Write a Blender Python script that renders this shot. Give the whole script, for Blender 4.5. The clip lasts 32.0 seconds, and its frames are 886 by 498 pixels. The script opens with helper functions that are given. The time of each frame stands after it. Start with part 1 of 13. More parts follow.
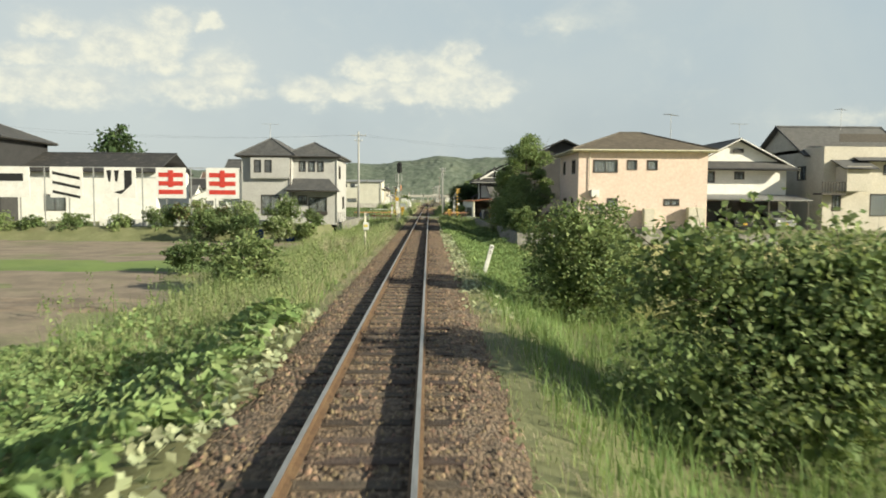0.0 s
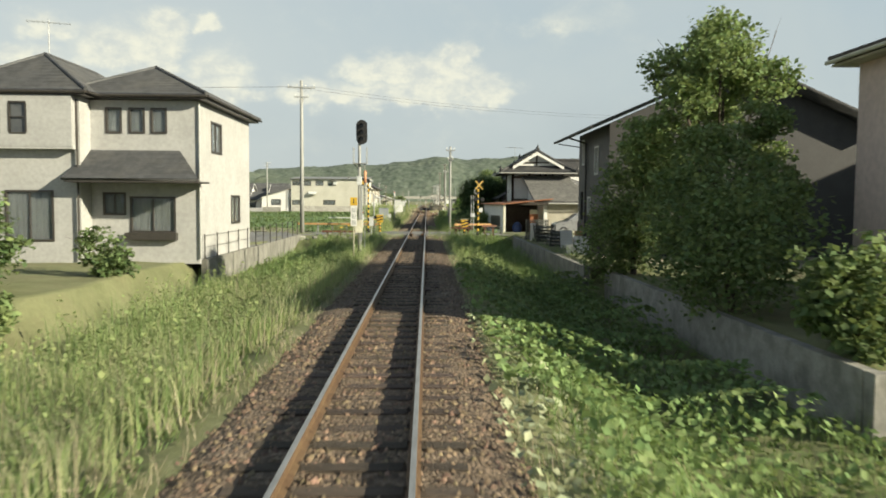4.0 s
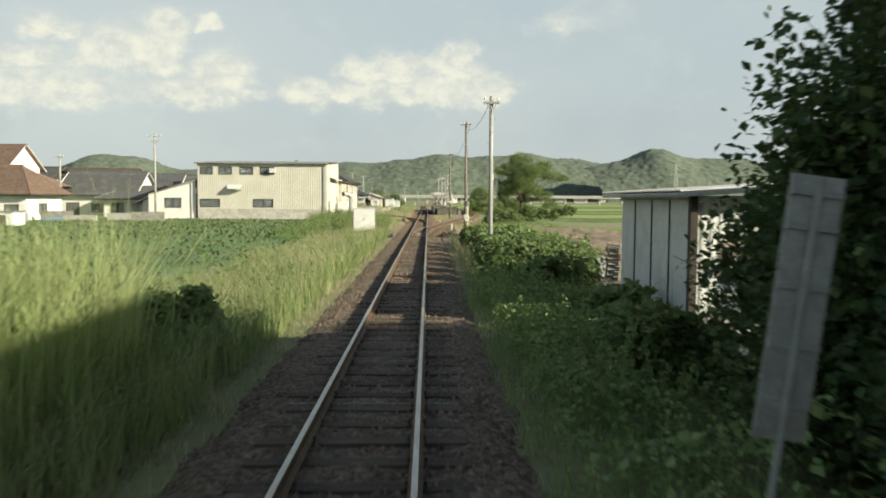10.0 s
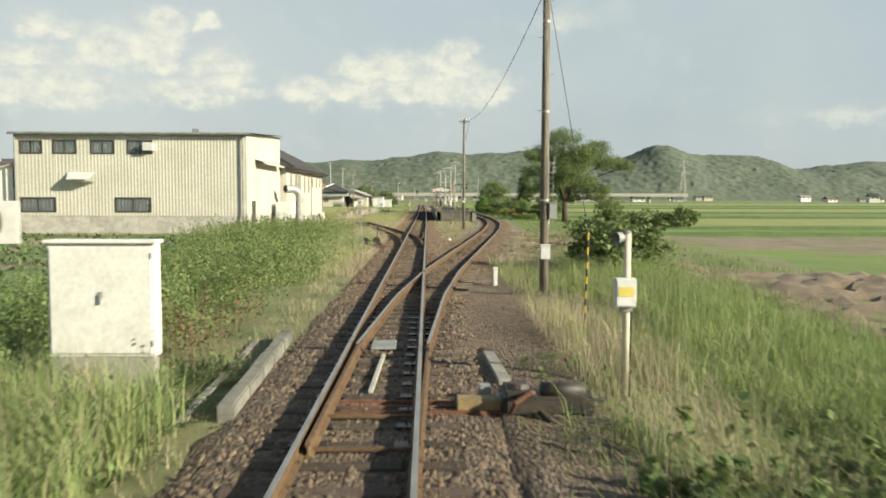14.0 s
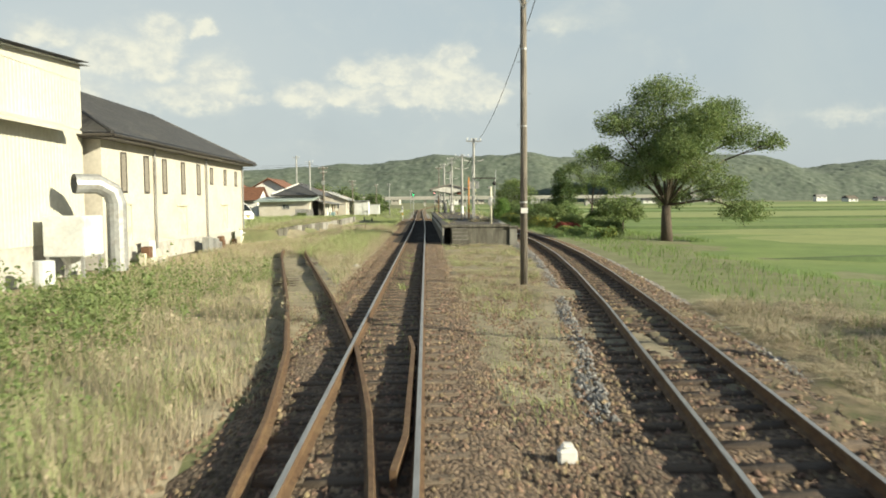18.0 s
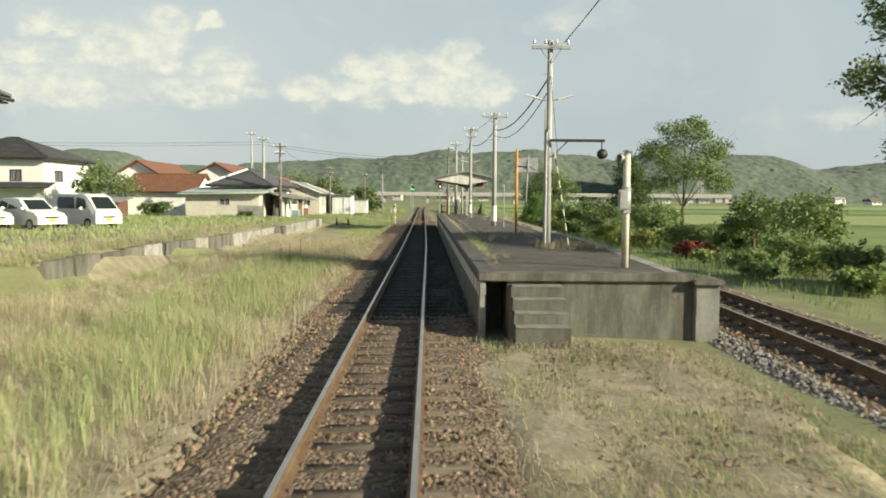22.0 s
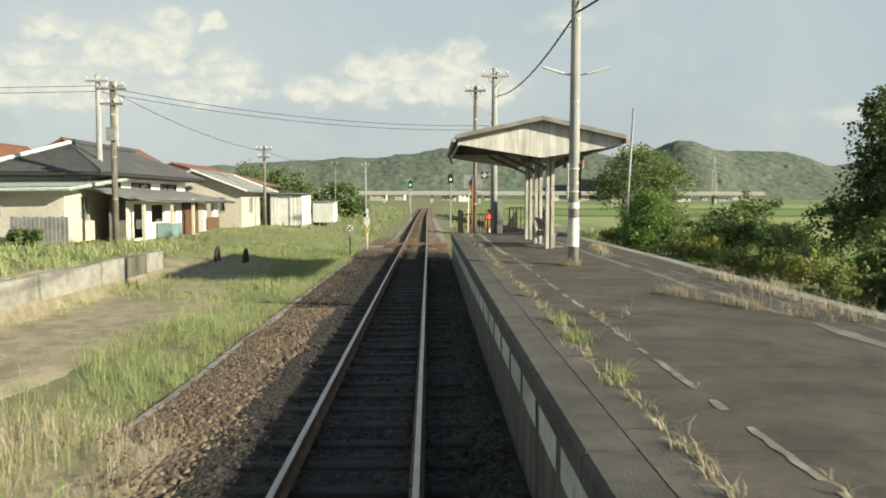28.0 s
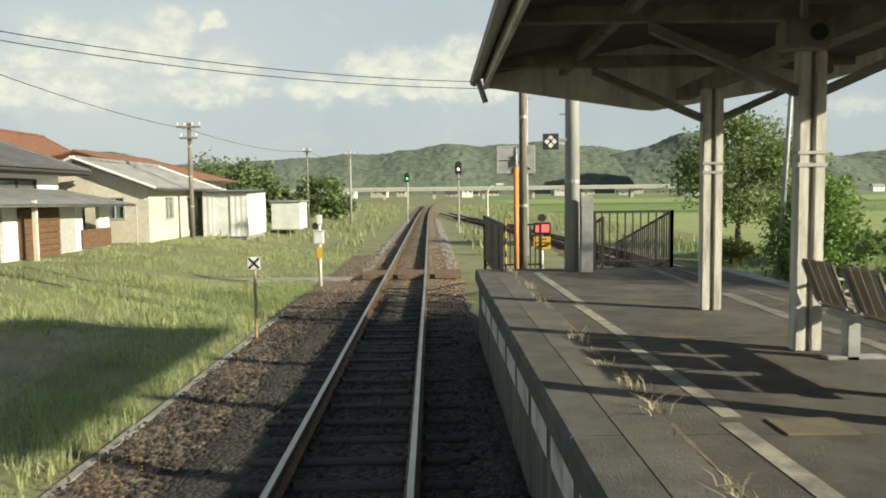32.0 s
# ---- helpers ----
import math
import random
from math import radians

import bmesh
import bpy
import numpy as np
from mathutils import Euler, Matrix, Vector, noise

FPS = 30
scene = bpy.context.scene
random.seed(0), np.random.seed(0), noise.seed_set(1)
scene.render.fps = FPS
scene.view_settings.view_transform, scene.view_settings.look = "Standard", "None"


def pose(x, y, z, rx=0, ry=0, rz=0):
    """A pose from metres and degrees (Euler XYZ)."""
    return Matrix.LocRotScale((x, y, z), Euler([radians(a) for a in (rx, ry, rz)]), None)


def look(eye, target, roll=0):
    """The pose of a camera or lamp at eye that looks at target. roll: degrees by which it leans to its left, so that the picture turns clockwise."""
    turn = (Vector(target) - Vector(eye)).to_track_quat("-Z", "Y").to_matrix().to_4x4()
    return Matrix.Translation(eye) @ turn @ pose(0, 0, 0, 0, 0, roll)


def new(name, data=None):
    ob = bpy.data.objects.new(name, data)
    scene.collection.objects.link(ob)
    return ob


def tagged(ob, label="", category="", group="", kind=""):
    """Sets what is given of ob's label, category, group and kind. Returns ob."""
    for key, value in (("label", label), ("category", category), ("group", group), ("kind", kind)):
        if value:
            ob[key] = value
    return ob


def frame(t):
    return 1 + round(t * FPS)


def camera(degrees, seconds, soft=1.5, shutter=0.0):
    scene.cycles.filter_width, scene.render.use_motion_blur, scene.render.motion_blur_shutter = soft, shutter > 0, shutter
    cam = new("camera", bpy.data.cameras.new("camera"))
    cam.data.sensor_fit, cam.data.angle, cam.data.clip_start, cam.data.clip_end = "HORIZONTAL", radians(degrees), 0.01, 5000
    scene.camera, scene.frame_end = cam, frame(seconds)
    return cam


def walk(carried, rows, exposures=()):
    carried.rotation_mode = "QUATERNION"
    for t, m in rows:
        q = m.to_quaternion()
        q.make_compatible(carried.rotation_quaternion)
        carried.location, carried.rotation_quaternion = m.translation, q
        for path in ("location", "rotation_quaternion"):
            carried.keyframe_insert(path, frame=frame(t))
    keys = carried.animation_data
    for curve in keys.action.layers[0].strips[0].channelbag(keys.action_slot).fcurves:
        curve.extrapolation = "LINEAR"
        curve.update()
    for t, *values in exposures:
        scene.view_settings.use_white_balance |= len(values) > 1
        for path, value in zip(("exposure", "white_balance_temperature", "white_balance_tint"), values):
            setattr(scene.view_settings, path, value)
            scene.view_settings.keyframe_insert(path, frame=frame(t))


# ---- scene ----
cam = camera(60.0, 32.0, 1.8, 0.2)
PATH = [
    (0.0, pose(0.65, 0.00, 2.25, 86.27, -0.40, -1.05)),
    (0.5, pose(0.65, 5.18, 2.25, 86.42, -0.30, -1.05)),
    (1.0, pose(0.65, 10.44, 2.25, 86.32, -0.08, -1.16)),
    (1.5, pose(0.65, 15.70, 2.25, 86.26, 0.12, -1.14)),
    (2.0, pose(0.65, 21.11, 2.25, 86.43, 0.20, -1.10)),
    (2.5, pose(0.65, 26.40, 2.25, 86.19, 0.18, -1.07)),
    (3.0, pose(0.65, 31.87, 2.25, 86.34, 0.04, -1.07)),
    (3.5, pose(0.65, 36.98, 2.25, 86.40, -0.41, -1.22)),
    (5.5, pose(0.65, 58.93, 2.25, 86.29, -0.36, -1.20)),
    (6.0, pose(0.65, 64.57, 2.25, 86.14, -0.27, -1.24)),
    (6.5, pose(0.65, 70.12, 2.25, 86.24, -0.16, -1.13)),
    (7.0, pose(0.65, 75.72, 2.25, 86.24, -0.17, -0.98)),
    (7.5, pose(0.65, 81.19, 2.25, 86.23, -0.30, -0.95)),
    (8.0, pose(0.65, 86.97, 2.25, 86.42, -0.15, -0.98)),
    (8.5, pose(0.65, 92.30, 2.25, 86.32, 0.20, -1.05)),
    (9.0, pose(0.65, 97.83, 2.25, 86.44, 0.12, -1.10)),
    (9.5, pose(0.65, 103.23, 2.25, 86.34, -0.18, -1.02)),
    (10.0, pose(0.65, 108.60, 2.25, 86.33, -0.31, -1.09)),
    (10.5, pose(0.65, 113.96, 2.25, 86.29, -0.58, -1.03)),
    (11.0, pose(0.65, 119.34, 2.25, 86.34, -0.69, -1.19)),
    (11.5, pose(0.65, 124.62, 2.25, 86.29, -0.45, -1.02)),
    (12.0, pose(0.65, 129.79, 2.25, 86.31, -0.24, -1.22)),
    (12.5, pose(0.65, 134.83, 2.25, 86.40, -0.01, -1.25)),
    (13.0, pose(0.65, 139.96, 2.25, 86.19, -0.23, -0.89)),
    (13.5, pose(0.65, 145.03, 2.25, 86.23, -0.58, -0.97)),
    (14.0, pose(0.65, 150.22, 2.25, 86.20, -0.17, -1.18)),
    (14.5, pose(0.65, 155.26, 2.25, 86.11, 0.19, -0.96)),
    (16.5, pose(0.65, 174.28, 2.25, 86.18, 0.38, -1.21)),
    (17.0, pose(0.65, 178.81, 2.25, 86.17, 0.30, -1.07)),
    (17.5, pose(0.65, 183.25, 2.25, 86.28, 0.32, -1.22)),
    (18.0, pose(0.65, 187.66, 2.25, 86.48, 0.50, -1.27)),
    (18.5, pose(0.65, 191.89, 2.25, 86.43, 0.41, -1.07)),
    (19.0, pose(0.65, 195.94, 2.25, 86.27, 0.27, -0.97)),
    (19.5, pose(0.65, 199.84, 2.25, 86.22, 0.14, -0.95)),
    (20.0, pose(0.65, 203.49, 2.25, 86.25, -0.27, -1.09)),
    (20.5, pose(0.65, 207.22, 2.25, 86.27, -0.39, -1.00)),
    (21.0, pose(0.65, 210.97, 2.25, 86.25, -0.61, -1.05)),
    (21.5, pose(0.65, 214.52, 2.25, 86.46, -0.40, -1.17)),
    (22.0, pose(0.65, 217.99, 2.25, 86.21, -0.46, -1.06)),
    (22.5, pose(0.65, 221.35, 2.25, 86.19, -0.34, -1.08)),
    (23.0, pose(0.65, 224.59, 2.25, 86.11, -0.11, -1.01)),
    (23.5, pose(0.65, 227.83, 2.25, 86.09, -0.23, -0.96)),
    (24.0, pose(0.65, 231.08, 2.25, 86.13, -0.32, -0.99)),
    (24.5, pose(0.65, 234.29, 2.25, 86.13, -0.32, -1.00)),
    (25.0, pose(0.65, 237.43, 2.25, 86.11, -0.13, -0.98)),
    (25.5, pose(0.65, 240.51, 2.25, 86.16, -0.26, -0.85)),
    (27.5, pose(0.65, 251.65, 2.25, 86.18, -0.28, -0.81)),
    (28.0, pose(0.65, 253.90, 2.25, 86.17, -0.08, -0.74)),
    (28.5, pose(0.65, 256.12, 2.25, 86.06, 0.20, -0.72)),
    (29.0, pose(0.65, 258.27, 2.25, 86.19, 0.05, -0.66)),
    (29.5, pose(0.65, 260.40, 2.25, 86.09, -0.01, -0.65)),
    (30.0, pose(0.65, 262.46, 2.25, 86.11, 0.27, -0.62)),
    (30.5, pose(0.65, 264.48, 2.25, 86.06, 0.42, -0.56)),
    (31.0, pose(0.65, 266.41, 2.25, 85.96, 0.25, -0.47)),
    (31.5, pose(0.65, 268.13, 2.25, 85.87, 0.46, -0.51)),
    (32.0, pose(0.65, 269.74, 2.25, 85.87, 0.70, -0.56)),
]
walk(cam, PATH, [(0.0, 1.0, 6380, 1), (32.0, 1.0, 6380, 1)])

# ---- sky and sun ----
SUN_ELEV, SUN_AZ = radians(21.5), radians(-27.0)  # azimuth from +x towards +y
SUN_DIR = Vector((math.cos(SUN_ELEV) * math.cos(SUN_AZ), math.cos(SUN_ELEV) * math.sin(SUN_AZ), math.sin(SUN_ELEV)))
world = bpy.data.worlds.new("evening_sky")
scene.world = world
world.use_nodes = True
wt = world.node_tree
wt.nodes.clear()


def wnode(kind, **kw):
    n = wt.nodes.new(kind)
    for k, v in kw.items():
        if k in ("operation", "blend_type", "data_type", "sky_type", "sun_disc", "sun_elevation", "sun_rotation", "interpolation_type", "noise_dimensions"):
            if k == "operation":
                n.operation = v
            elif k == "blend_type":
                n.blend_type = v
            elif k == "data_type":
                n.data_type = v
            elif k == "sky_type":
                n.sky_type = v
            elif k == "sun_disc":
                n.sun_disc = v
            elif k == "sun_elevation":
                n.sun_elevation = v
            elif k == "sun_rotation":
                n.sun_rotation = v
            elif k == "interpolation_type":
                n.interpolation_type = v
            else:
                n.noise_dimensions = v
    return n


def wmath(op, a, b=None, c=None):
    n = wnode("ShaderNodeMath", operation=op)
    for i, v in enumerate((a, b, c)):
        if v is None:
            continue
        if isinstance(v, (int, float)):
            n.inputs[i].default_value = v
        else:
            wt.links.new(v, n.inputs[i])
    return n.outputs[0]


def wmix(f, a, b):
    n = wt.nodes.new("ShaderNodeMix")
    n.data_type = "RGBA"
    for sock, v in ((n.inputs[0], f), (n.inputs[6], a), (n.inputs[7], b)):
        if isinstance(v, (int, float)):
            sock.default_value = v
        elif isinstance(v, tuple):
            sock.default_value = (*v, 1)
        else:
            wt.links.new(v, sock)
    return n.outputs[2]


def wstep(x, lo, hi):
    n = wt.nodes.new("ShaderNodeMapRange")
    n.interpolation_type = "SMOOTHSTEP"
    wt.links.new(x, n.inputs[0])
    n.inputs[1].default_value, n.inputs[2].default_value = lo, hi
    return n.outputs[0]


sky = wt.nodes.new("ShaderNodeTexSky")
sky.sky_type, sky.sun_disc, sky.sun_elevation = "NISHITA", False, SUN_ELEV
sky.sun_rotation = radians(90.0) - SUN_AZ
sky.air_density, sky.dust_density = 1.0, 2.0
tc = wt.nodes.new("ShaderNodeTexCoord")
sep = wt.nodes.new("ShaderNodeSeparateXYZ")
wt.links.new(tc.outputs["Generated"], sep.inputs[0])
dx, dy, dz = sep.outputs
az = wmath("ARCTAN2", dx, dy)                   # 0 straight ahead, to the right positive
el = wmath("ARCSINE", wmath("MAXIMUM", wmath("MINIMUM", dz, 1.0), -1.0))
comb = wt.nodes.new("ShaderNodeCombineXYZ")
wt.links.new(wmath("MULTIPLY", az, 1.0), comb.inputs[0])
wt.links.new(wmath("MULTIPLY", el, 1.35), comb.inputs[1])


def wnoise(scale, detail, rough, dist=0.0, off=0.0):
    n = wt.nodes.new("ShaderNodeTexNoise")
    n.noise_dimensions = "3D"
    if off:
        a = wt.nodes.new("ShaderNodeVectorMath")
        a.inputs[1].default_value = (off, off * 0.7, off * 0.3)
        wt.links.new(comb.outputs[0], a.inputs[0])
        wt.links.new(a.outputs[0], n.inputs["Vector"])
    else:
        wt.links.new(comb.outputs[0], n.inputs["Vector"])
    n.inputs["Scale"].default_value, n.inputs["Detail"].default_value = scale, detail
    n.inputs["Roughness"].default_value, n.inputs["Distortion"].default_value = rough, dist
    return n.outputs["Fac"]


def puff(a0, e0, sa, se, gain=1.0):
    """A soft heap at a bearing and a height, in radians."""
    u = wmath("DIVIDE", wmath("SUBTRACT", az, a0), sa)
    v = wmath("DIVIDE", wmath("SUBTRACT", el, e0), se)
    q = wmath("ADD", wmath("MULTIPLY", u, u), wmath("MULTIPLY", v, v))
    return wmath("MULTIPLY", wmath("EXPONENT", wmath("MULTIPLY", q, -1.0)), gain)


# cumulus heaps low in the sky ahead over a broad pale sheet; their rims are crinkled by shifting the bearings
crink = wnoise(30.0, 6.0, 0.6, 0.0, 2.0)
crink2 = wnoise(30.0, 6.0, 0.6, 0.0, 9.0)
az_s, el_s = az, el
az = wmath("ADD", az, wmath("MULTIPLY", wmath("SUBTRACT", crink, 0.5), 0.060))
el = wmath("ADD", el, wmath("MULTIPLY", wmath("SUBTRACT", crink2, 0.5), 0.042))
heaps = None
for spec in ((0.041, 0.182, 0.022, 0.016, 1.00), (0.011, 0.157, 0.055, 0.027, 1.00), (0.070, 0.139, 0.044, 0.019, 1.00), (-0.044, 0.165, 0.051, 0.019, 0.95),
             (-0.088, 0.165, 0.026, 0.015, 0.70), (-0.029, 0.134, 0.081, 0.016, 0.90), (-0.154, 0.134, 0.033, 0.013, 0.95), (-0.106, 0.132, 0.044, 0.010, 0.70),
             (-0.323, 0.206, 0.026, 0.015, 1.00), (-0.274, 0.215, 0.014, 0.010, 0.95), (-0.332, 0.172, 0.028, 0.029, 1.00), (-0.374, 0.176, 0.038, 0.022, 0.95),
             (-0.261, 0.148, 0.036, 0.027, 1.00), (-0.301, 0.131, 0.057, 0.015, 0.80), (-0.227, 0.131, 0.028, 0.010, 0.75), (-0.452, 0.193, 0.026, 0.013, 0.70),
             (-0.472, 0.158, 0.047, 0.013, 0.65), (-0.472, 0.124, 0.099, 0.022, 0.75), (0.503, 0.095, 0.062, 0.012, 0.40), (0.165, 0.221, 0.050, 0.012, 0.30)):
    p = puff(*spec)
    heaps = p if heaps is None else wmath("MAXIMUM", heaps, p)
az, el = az_s, el_s
billow = wnoise(13.0, 8.0, 0.6, 0.3, 5.0)
fine = wnoise(42.0, 6.0, 0.6, 0.2, 3.0)
cum = wstep(wmath("ADD", heaps, wmath("MULTIPLY", wmath("SUBTRACT", billow, 0.5), 0.8)), 0.02, 0.62)
far_veil = wnoise(3.2, 5.0, 0.55, 0.6, 7.0)
wisps = wstep(far_veil, 0.36, 0.70)
blue = wt.nodes.new("ShaderNodeMix")
blue.data_type, blue.blend_type = "RGBA", "MULTIPLY"
blue.inputs[0].default_value = 1.0
wt.links.new(sky.outputs[0], blue.inputs[6])
blue.inputs[7].default_value = (0.10, 0.10, 0.10, 1)
haze_h = wstep(el, 0.03, 0.30)
cover = wmix(haze_h, (0.53, 0.56, 0.585), (0.50, 0.555, 0.605))
cover = wmix(wmath("MULTIPLY", wisps, 0.8), cover, (0.575, 0.60, 0.61))
west = wmath("MAXIMUM", puff(-0.40, 0.15, 0.34, 0.13), puff(0.03, 0.135, 0.13, 0.05, 0.7))
cover = wmix(wmath("MULTIPLY", west, 0.85), cover, (0.64, 0.645, 0.64))
band = wmath("MULTIPLY", puff(0.0, 0.09, 3.0, 0.040), wstep(wnoise(5.0, 4.0, 0.5, 0.3, 11.0), 0.35, 0.7))
cover = wmix(wmath("MULTIPLY", band, 0.45), cover, (0.46, 0.49, 0.525))
high = wstep(el, 0.30, 0.95)
cover = wmix(high, cover, (0.13, 0.17, 0.24))
allsky = wmix(0.88, blue.outputs[2], cover)
shade = wstep(wmath("ADD", wmath("MULTIPLY", fine, 0.5), wmath("MULTIPLY", crink2, 0.5)), 0.36, 0.62)
puffcol = wmix(shade, (0.65, 0.645, 0.62), (0.90, 0.835, 0.70))
allsky = wmix(wmath("MULTIPLY", cum, 0.88), allsky, puffcol)
bg = wt.nodes.new("ShaderNodeBackground")
wt.links.new(allsky, bg.inputs[0])
bg.inputs[1].default_value = 0.54
wo = wt.nodes.new("ShaderNodeOutputWorld")
wt.links.new(bg.outputs[0], wo.inputs[0])

sun = new("sun", bpy.data.lights.new("sun", "SUN"))
sun.data.energy, sun.data.angle, sun.data.color = 5.0, radians(0.8), (1.0, 0.86, 0.66)
sun.matrix_world = look(SUN_DIR * 60, (0, 0, 0))

# ---- materials ----
MATS = {}


def mat(name, base, second=None, scale=6.0, rough=0.8, metal=0.0, bump=0.0, bscale=40.0, stain=None, sscale=1.2, samount=0.4,
        rand=0.0, island=0.0, stretch=(1, 1, 1), trans=0.0, spec=0.5, sheen=0.0, detail=4.0, lo=0.38, hi=0.62, cell=0.0):
    """A surface with grain, a second tone in broad patches, stains and relief, in object metres."""
    if name in MATS:
        return MATS[name]
    m = bpy.data.materials.new(name)
    m.use_nodes = True
    t = m.node_tree
    b = t.nodes["Principled BSDF"]
    co = t.nodes.new("ShaderNodeTexCoord")
    mp = t.nodes.new("ShaderNodeMapping")
    mp.inputs["Scale"].default_value = stretch
    geo = t.nodes.new("ShaderNodeNewGeometry")
    t.links.new(geo.outputs["Position"], mp.inputs["Vector"])

    def noise_at(s, d, r=0.55):
        n = t.nodes.new("ShaderNodeTexNoise")
        n.inputs["Scale"].default_value, n.inputs["Detail"].default_value, n.inputs["Roughness"].default_value = s, d, r
        t.links.new(mp.outputs[0], n.inputs["Vector"])
        return n.outputs["Fac"]

    def step(x, a, c):
        r = t.nodes.new("ShaderNodeMapRange")
        r.inputs[1].default_value, r.inputs[2].default_value = a, c
        t.links.new(x, r.inputs[0])
        return r.outputs[0]

    def mix(f, a, c, kind="MIX"):
        n = t.nodes.new("ShaderNodeMix")
        n.data_type, n.blend_type = "RGBA", kind
        for sock, v in ((n.inputs[0], f), (n.inputs[6], a), (n.inputs[7], c)):
            if isinstance(v, (int, float)):
                sock.default_value = v
            elif isinstance(v, tuple):
                sock.default_value = (*v, 1)
            else:
                t.links.new(v, sock)
        return n.outputs[2]

    second = second or tuple(v * 0.72 for v in base)
    col = mix(step(noise_at(scale, detail), lo, hi), base, second)
    col = mix(step(noise_at(scale * 7.3, 3), 0.3, 0.7), col, mix(0.82, (0.0, 0.0, 0.0), col))
    if stain:
        f = t.nodes.new("ShaderNodeMath")
        f.operation = "MULTIPLY"
        t.links.new(step(noise_at(sscale, 6, 0.65), 0.5, 0.72), f.inputs[0])
        f.inputs[1].default_value = samount
        col = mix(f.outputs[0], col, stain)
    if rand or island:
        src = None
        if rand:
            oi = t.nodes.new("ShaderNodeObjectInfo")
            src = oi.outputs["Random"]
        else:
            src = geo.outputs["Random Per Island"]
        hsv = t.nodes.new("ShaderNodeHueSaturation")
        r = t.nodes.new("ShaderNodeMapRange")
        t.links.new(src, r.inputs[0])
        amt = rand or island
        r.inputs[3].default_value, r.inputs[4].default_value = 1 - amt, 1 + amt
        t.links.new(r.outputs[0], hsv.inputs["Value"])
        r2 = t.nodes.new("ShaderNodeMapRange")
        w = t.nodes.new("ShaderNodeMath")
        w.operation = "FRACT"
        w2 = t.nodes.new("ShaderNodeMath")
        w2.operation = "MULTIPLY"
        w2.inputs[1].default_value = 7.31
        t.links.new(src, w2.inputs[0])
        t.links.new(w2.outputs[0], w.inputs[0])
        t.links.new(w.outputs[0], r2.inputs[0])
        r2.inputs[3].default_value, r2.inputs[4].default_value = 0.5 - 0.06 * amt, 0.5 + 0.06 * amt
        t.links.new(r2.outputs[0], hsv.inputs["Hue"])
        t.links.new(col, hsv.inputs["Color"])
        col = hsv.outputs["Color"]
    if cell:
        vo = t.nodes.new("ShaderNodeTexVoronoi")
        vo.inputs["Scale"].default_value = cell
        t.links.new(mp.outputs[0], vo.inputs["Vector"])
        sp = t.nodes.new("ShaderNodeSeparateColor")
        t.links.new(vo.outputs["Color"], sp.inputs[0])
        hv = t.nodes.new("ShaderNodeHueSaturation")
        vr = t.nodes.new("ShaderNodeMapRange")
        t.links.new(sp.outputs[0], vr.inputs[0])
        vr.inputs[3].default_value, vr.inputs[4].default_value = 0.45, 1.5
        t.links.new(vr.outputs[0], hv.inputs["Value"])
        t.links.new(col, hv.inputs["Color"])
        col = hv.outputs["Color"]
        stone_bump = t.nodes.new("ShaderNodeBump")
        stone_bump.invert = True
        stone_bump.inputs["Strength"].default_value, stone_bump.inputs["Distance"].default_value = 1.0, 0.035
        t.links.new(vo.outputs["Distance"], stone_bump.inputs["Height"])
    t.links.new(col, b.inputs["Base Color"])
    rn = t.nodes.new("ShaderNodeMapRange")
    t.links.new(noise_at(scale * 2.1, 3), rn.inputs[0])
    rn.inputs[3].default_value, rn.inputs[4].default_value = max(0.02, rough - 0.1), min(1.0, rough + 0.1)
    t.links.new(rn.outputs[0], b.inputs["Roughness"])
    b.inputs["Metallic"].default_value = metal
    b.inputs["Specular IOR Level"].default_value = spec
    if bump:
        bn = t.nodes.new("ShaderNodeBump")
        bn.inputs["Strength"].default_value, bn.inputs["Distance"].default_value = min(1.0, bump), 0.02
        t.links.new(noise_at(bscale, 5), bn.inputs["Height"])
        if cell:
            t.links.new(stone_bump.outputs[0], bn.inputs["Normal"])
        t.links.new(bn.outputs[0], b.inputs["Normal"])
    if trans:
        out = t.nodes["Material Output"]
        tr = t.nodes.new("ShaderNodeBsdfTranslucent")
        ms = t.nodes.new("ShaderNodeMixShader")
        ms.inputs[0].default_value = trans
        t.links.new(mix(0.4, col, (0.33, 0.39, 0.12), "MIX"), tr.inputs["Color"])
        t.links.new(b.outputs[0], ms.inputs[1])
        t.links.new(tr.outputs[0], ms.inputs[2])
        t.links.new(ms.outputs[0], out.inputs["Surface"])
    MATS[name] = m
    return m


def glass(name="window_glass"):
    if name in MATS:
        return MATS[name]
    m = bpy.data.materials.new(name)
    m.use_nodes = True
    b = m.node_tree.nodes["Principled BSDF"]
    b.inputs["Base Color"].default_value = (0.55, 0.6, 0.62, 1)
    b.inputs["Transmission Weight"].default_value = 0.85
    b.inputs["Roughness"].default_value = 0.04
    b.inputs["IOR"].default_value = 1.45
    MATS[name] = m
    return m


def lamp(name, colour, power):
    if name in MATS:
        return MATS[name]
    m = bpy.data.materials.new(name)
    m.use_nodes = True
    b = m.node_tree.nodes["Principled BSDF"]
    b.inputs["Base Color"].default_value = (*colour, 1)
    b.inputs["Emission Color"].default_value = (*colour, 1)
    b.inputs["Emission Strength"].default_value = power
    MATS[name] = m
    return m


